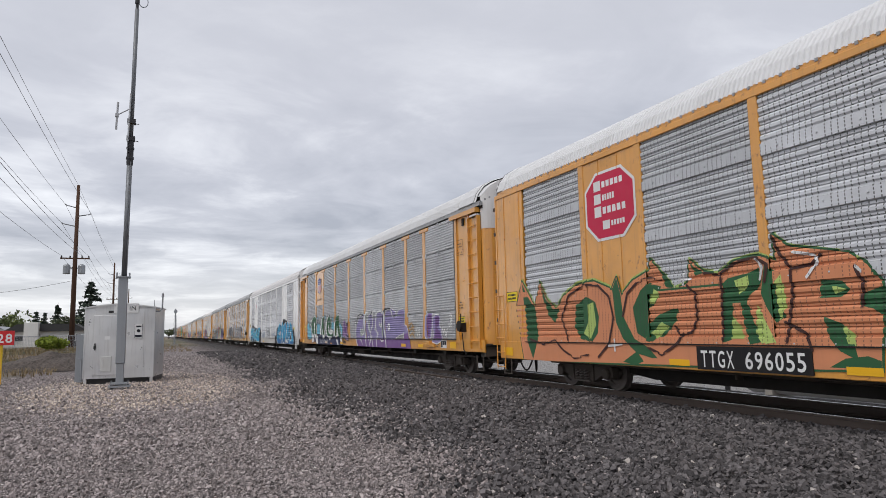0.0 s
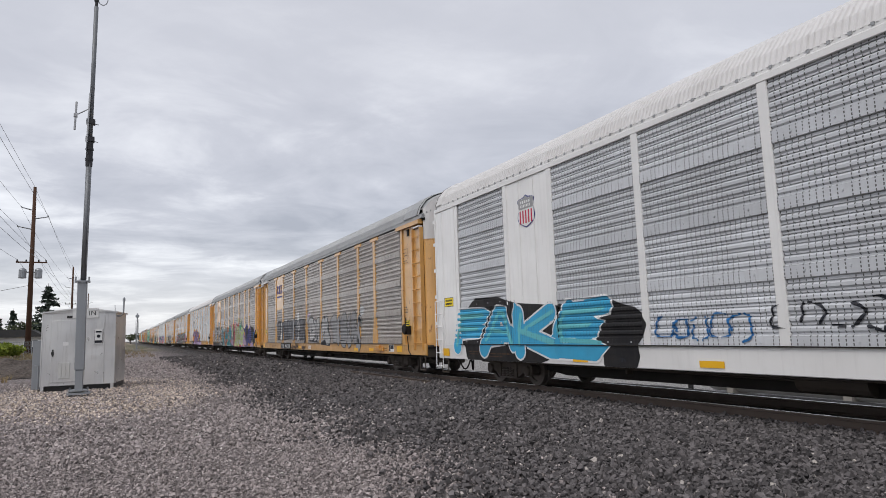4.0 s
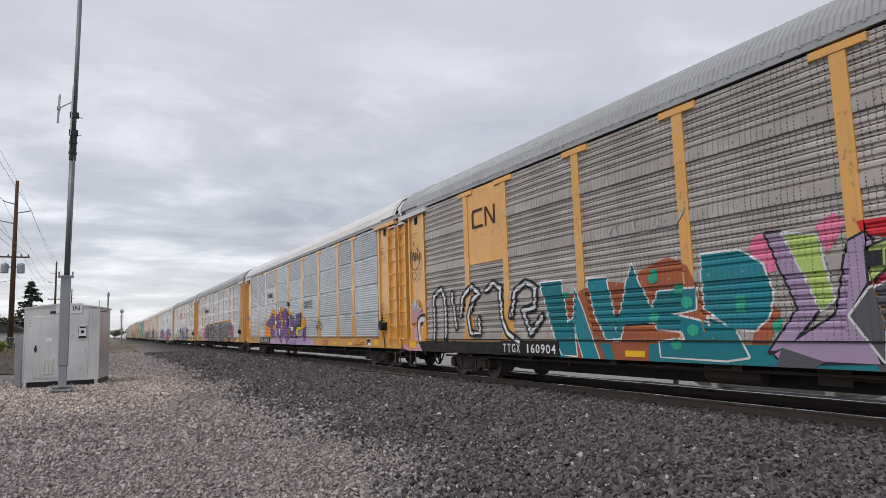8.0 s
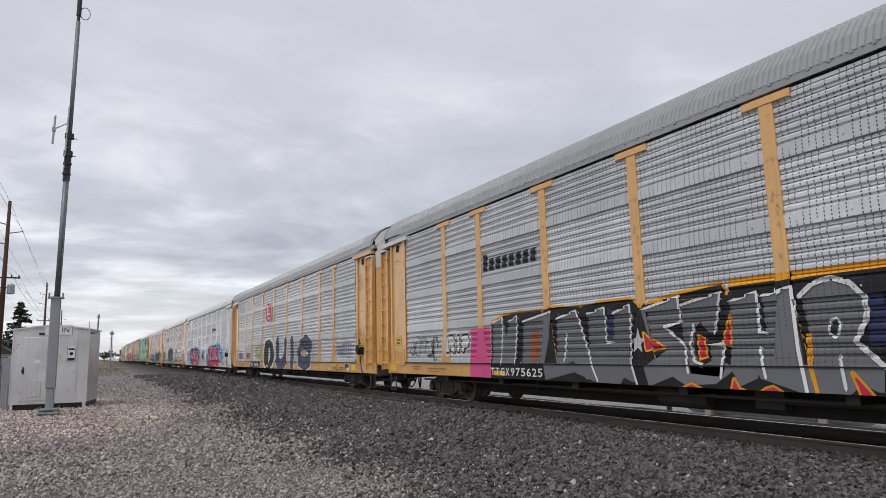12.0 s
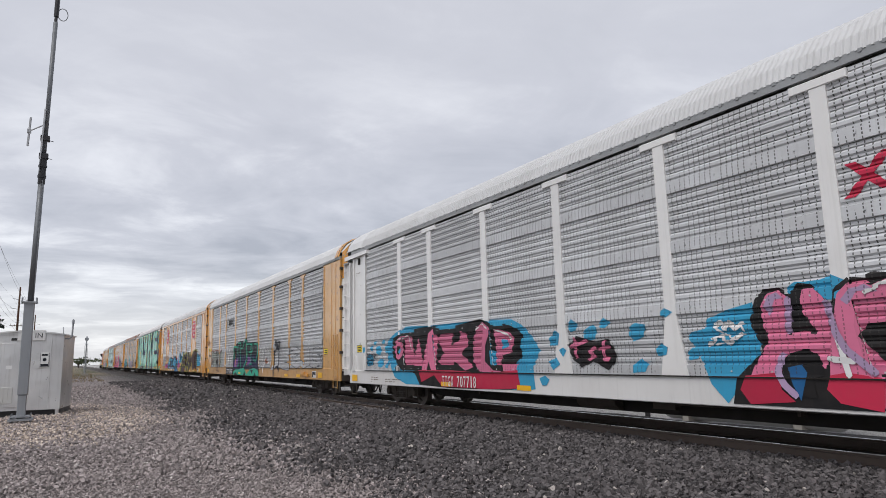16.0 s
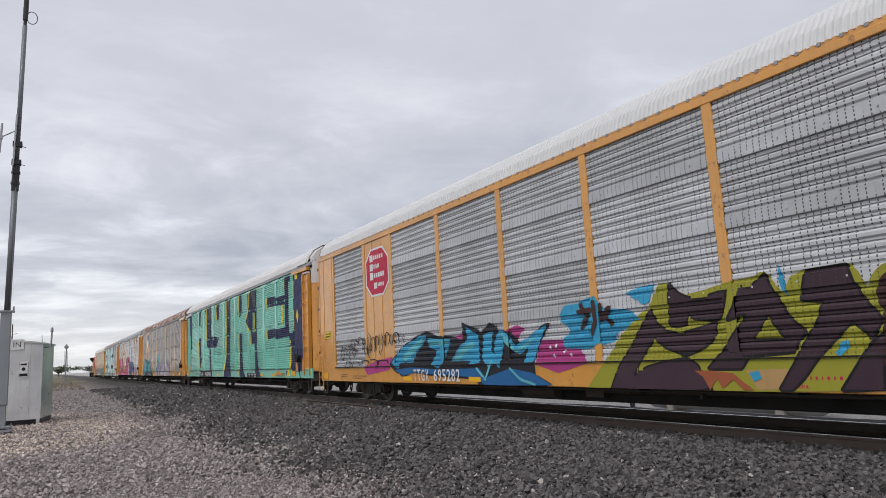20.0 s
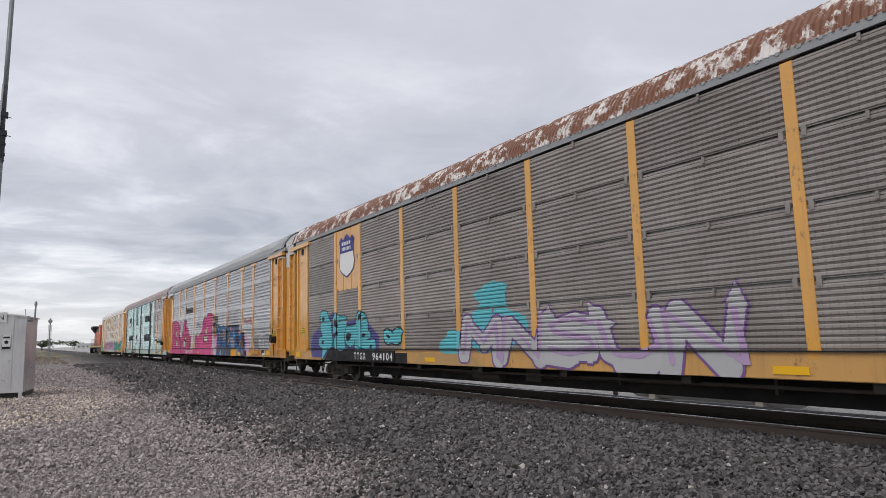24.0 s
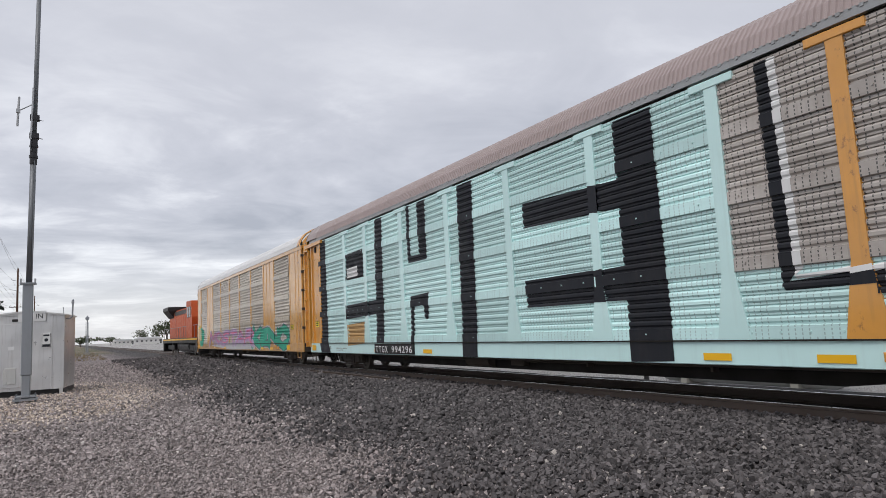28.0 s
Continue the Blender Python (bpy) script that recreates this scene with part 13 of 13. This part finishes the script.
WALL_WHITE = paint("white_house_paint", (0.62, 0.61, 0.59), 0.2)
WALL_GREY = paint("grey_house_paint", (0.33, 0.34, 0.36), 0.2)
ROOF_DARK = paint("dark_roof_shingle", (0.05, 0.052, 0.055), 0.4, rough=0.9)
low_house(-13.0, 95, 8.5, 6, 2.0, WALL_WHITE, ROOF_DARK, 1)
low_house(-21.5, 100, 7.0, 6, 1.9, WALL_WHITE, ROOF[ "grey"], 2)
tagged(new("storage_box", Shape().slab(-0.75, 0.75, 0, 1.5, 0.0, 3.0, 0.03).mesh("storage_box", WALL_WHITE)), "tall pale box standing before the house", "box").location = (-14.4, 93.5, 0.7)
for i, (x, y, w, h) in enumerate(((38, 400, 14, 3.0), (62, 420, 18, 3.4), (30, 470, 12, 2.6), (78, 410, 20, 3.2))):
    low_house(x, y, w, 8, h, WALL_WHITE if i % 2 == 0 else WALL_GREY, ROOF_DARK if i % 2 else ROOF["silver"], i, 0.0, "small pale building far off across the plain")


# ---- the lot past the track ----
def tank():
    tk = tagged(new("storage_tank"), "long pale grey cylindrical storage tank on saddles", "tank")
    tk.location = (18.0, 13.3, -0.6)
    pr = [(-3.25, 0.06), (-3.2, 0.28), (-3.05, 0.48), (-2.8, 0.58), (2.8, 0.58), (3.05, 0.48), (3.2, 0.28), (3.25, 0.06)]
    part("shell", Shape().turned(pr, "y", 24, (0, 0, 0.66)), paint("pale_tank_paint", (0.55, 0.55, 0.55), 0.3), tk, smooth=True)
    for y in (-1.9, 1.9):
        part("saddle", Shape().box(-0.5, 0.5, y - 0.12, y + 0.12, 0.0, 0.35), paint("pale_concrete", (0.36, 0.34, 0.31)), tk)
    part("guard_post", Shape().tube([(-0.4, 3.6, 0), (-0.4, 3.6, 1.1)], 0.09, 8), DARK, tk)


tank()


def utility_box():
    ub = tagged(new("utility_box"), "small grey louvred utility box on the lot", "utility box")
    ub.location = (20.0, 24.5, -0.6)
    part("case", Shape().slab(-0.5, 0.5, -0.5, 0.5, 0.0, 0.9, 0.03), paint("pale_tank_paint", (0.55, 0.55, 0.55)), ub)
    for i in range(4):
        part("louvre", Shape().box(-0.53, -0.5, -0.4 + 0.22 * i, -0.25 + 0.22 * i, 0.15, 0.75), DARK, ub)


utility_box()
tagged(new("spare_rail", Shape().plate([(8.37, 0.10), (8.50, 0.10), (8.45, 0.13), (8.45, 0.20), (8.475, 0.24), (8.395, 0.24), (8.42, 0.20), (8.42, 0.13)], 18.4, 26.0).mesh("spare_rail", RAIL_STEEL)), "spare rail lying on the ballast shoulder", "rail")


# ---- the locomotive at the end ----
def locomotive():
    lo = tagged(new("locomotive"), "orange and black diesel locomotive coupled behind the cars", "locomotive", "cars of the train")
    orange = paint("locomotive_orange", (0.52, 0.095, 0.025), 0.4, (0.06, 0.04, 0.03))
    black = paint("locomotive_black", (0.02, 0.02, 0.021), 0.4, (0.05, 0.04, 0.035))
    glass = paint("dark_cab_glass", (0.02, 0.025, 0.03), 0.05, rough=0.1, streak=False)
    part("frame", Shape().slab(-10.9, 10.9, -1.5, 1.5, 1.05, 1.5, 0.03), black, lo)
    part("sill_stripe", Shape().box(-10.8, 10.8, -1.515, -1.503, 1.32, 1.44), paint("reflective_yellow", (0.8, 0.44, 0.02)), lo)
    part("hood", Shape().slab(-9.8, 5.4, -0.95, 0.95, 1.5, 4.05, 0.06).box(-9.5, 5.2, -0.75, 0.75, 4.05, 4.3), orange, lo)
    part("hood_top", Shape().box(-6.0, 5.0, -0.99, 0.99, 3.75, 4.12), black, lo)
    part("radiator", Shape().add([(-10.2, -1.0, 3.6), (-6.6, -1.0, 3.6), (-6.6, 1.0, 3.6), (-10.2, 1.0, 3.6), (-10.4, -1.55, 4.35), (-6.4, -1.55, 4.35), (-6.4, 1.55, 4.35), (-10.4, 1.55, 4.35)], BOX_F).box(-10.4, -6.4, -1.55, 1.55, 4.35, 4.7), black, lo, "black flared radiator housing")
    for i in range(9):
        part("hood_door", Shape().slab(-5.8 + 1.2 * i, -4.7 + 1.2 * i, -0.99, -0.95, 1.65, 3.6, 0.02), orange, lo)
    cab = part("cab", Shape().plate([(5.4, 1.5), (8.2, 1.5), (8.4, 3.2), (8.0, 4.55), (5.4, 4.6)], -1.5, 1.5), orange, lo)
    part("window", Shape().slab(5.8, 6.7, -1.52, -1.5, 3.2, 4.1, 0.01), glass, cab)
    part("window", Shape().slab(6.9, 7.7, -1.52, -1.5, 3.2, 4.1, 0.01), glass, cab)
    part("nose", Shape().plate([(8.2, 1.5), (10.2, 1.5), (10.2, 2.6), (9.8, 3.1), (8.3, 3.3)], -1.0, 1.0), orange, lo)
    tankp = [(-3.4, 0.1), (-3.3, 0.55), (3.3, 0.55), (3.4, 0.1)]
    part("fuel_tank", Shape().turned(tankp, "x", 16, (0, -0.5, 0.75)).turned(tankp, "x", 16, (0, 0.5, 0.75)), paint("grimy_grey_tank", (0.16, 0.155, 0.15), 0.5), lo)
    s = Shape()
    for i in range(15):
        x = -10.5 + 1.5 * i
        s.tube([(x, -1.42, 1.5), (x, -1.42, 2.5)], 0.022, 5)
    s.tube([(-10.5, -1.42, 2.5), (10.5, -1.42, 2.5)], 0.022, 5)
    part("handrail", s, GALV, lo)
    for x in (-7.2, 7.2):
        bg = part("bogie", Shape().box(x - 2.4, x + 2.4, -1.15, -0.9, 0.42, 0.85).box(x - 2.4, x + 2.4, 0.9, 1.15, 0.42, 0.85).box(x - 0.3, x + 0.3, -1.0, 1.0, 0.5, 1.05), black, lo)
        for dx in (-1.8, 0, 1.8):
            part("wheelset", Shape().turned([(-0.80, 0.2), (-0.79, 0.5), (-0.70, 0.51), (-0.68, 0.2), (0.68, 0.2), (0.70, 0.51), (0.79, 0.5), (0.80, 0.2)], "y", 18, (x + dx, 0, 0.52)), WHEEL_STEEL, bg)
    for e in (-1, 1):
        part("pilot", Shape().box(*sorted((e * 10.9, e * 11.05)), -1.45, 1.45, 0.2, 1.3), black, lo)
        part("coupler", Shape().box(*sorted((e * 11.0, e * 11.6)), -0.12, 0.12, 0.66, 0.9), BOGIE_STEEL, lo)
        part("step_well", Shape().box(*sorted((e * 10.2, e * 10.85)), -1.48, -1.3, 0.35, 1.05), black, lo)
    return lo


LOCO = locomotive()


# ---- what moves: the train, and the wheels on their bogies ----
def motions():
    for i, (car, shift) in enumerate(TRAIN):
        y = FIRST_GAP + PITCH * i + shift - PITCH / 2
        walk(car, [(t, pose(TRACK_X, y - SPEED * t, RAIL_Z, 0, 0, -90)) for t in (0.0, 7.0, 14.0, 21.0, 28.0)])
    y = FIRST_GAP + PITCH * (len(TRAIN) - 1) + 0.2 + 11.6
    walk(LOCO, [(t, pose(TRACK_X, y - SPEED * t, RAIL_Z, 0, 0, -90)) for t in (0.0, 7.0, 14.0, 21.0, 28.0)])
    lead = {}
    for w, a in WHEELSETS:
        if a not in lead:
            turn = math.degrees(SPEED / FPS / WHEEL_R)
            walk(w, [(k / FPS, pose(a, 0, WHEEL_R, 0, turn * k, 0)) for k in range(28 * FPS + 1)])
            lead[a] = w
        else:
            keys = w.animation_data_create()
            w.rotation_mode = "QUATERNION"
            keys.action = lead[a].animation_data.action
            keys.action_slot = lead[a].animation_data.action_slot


motions()
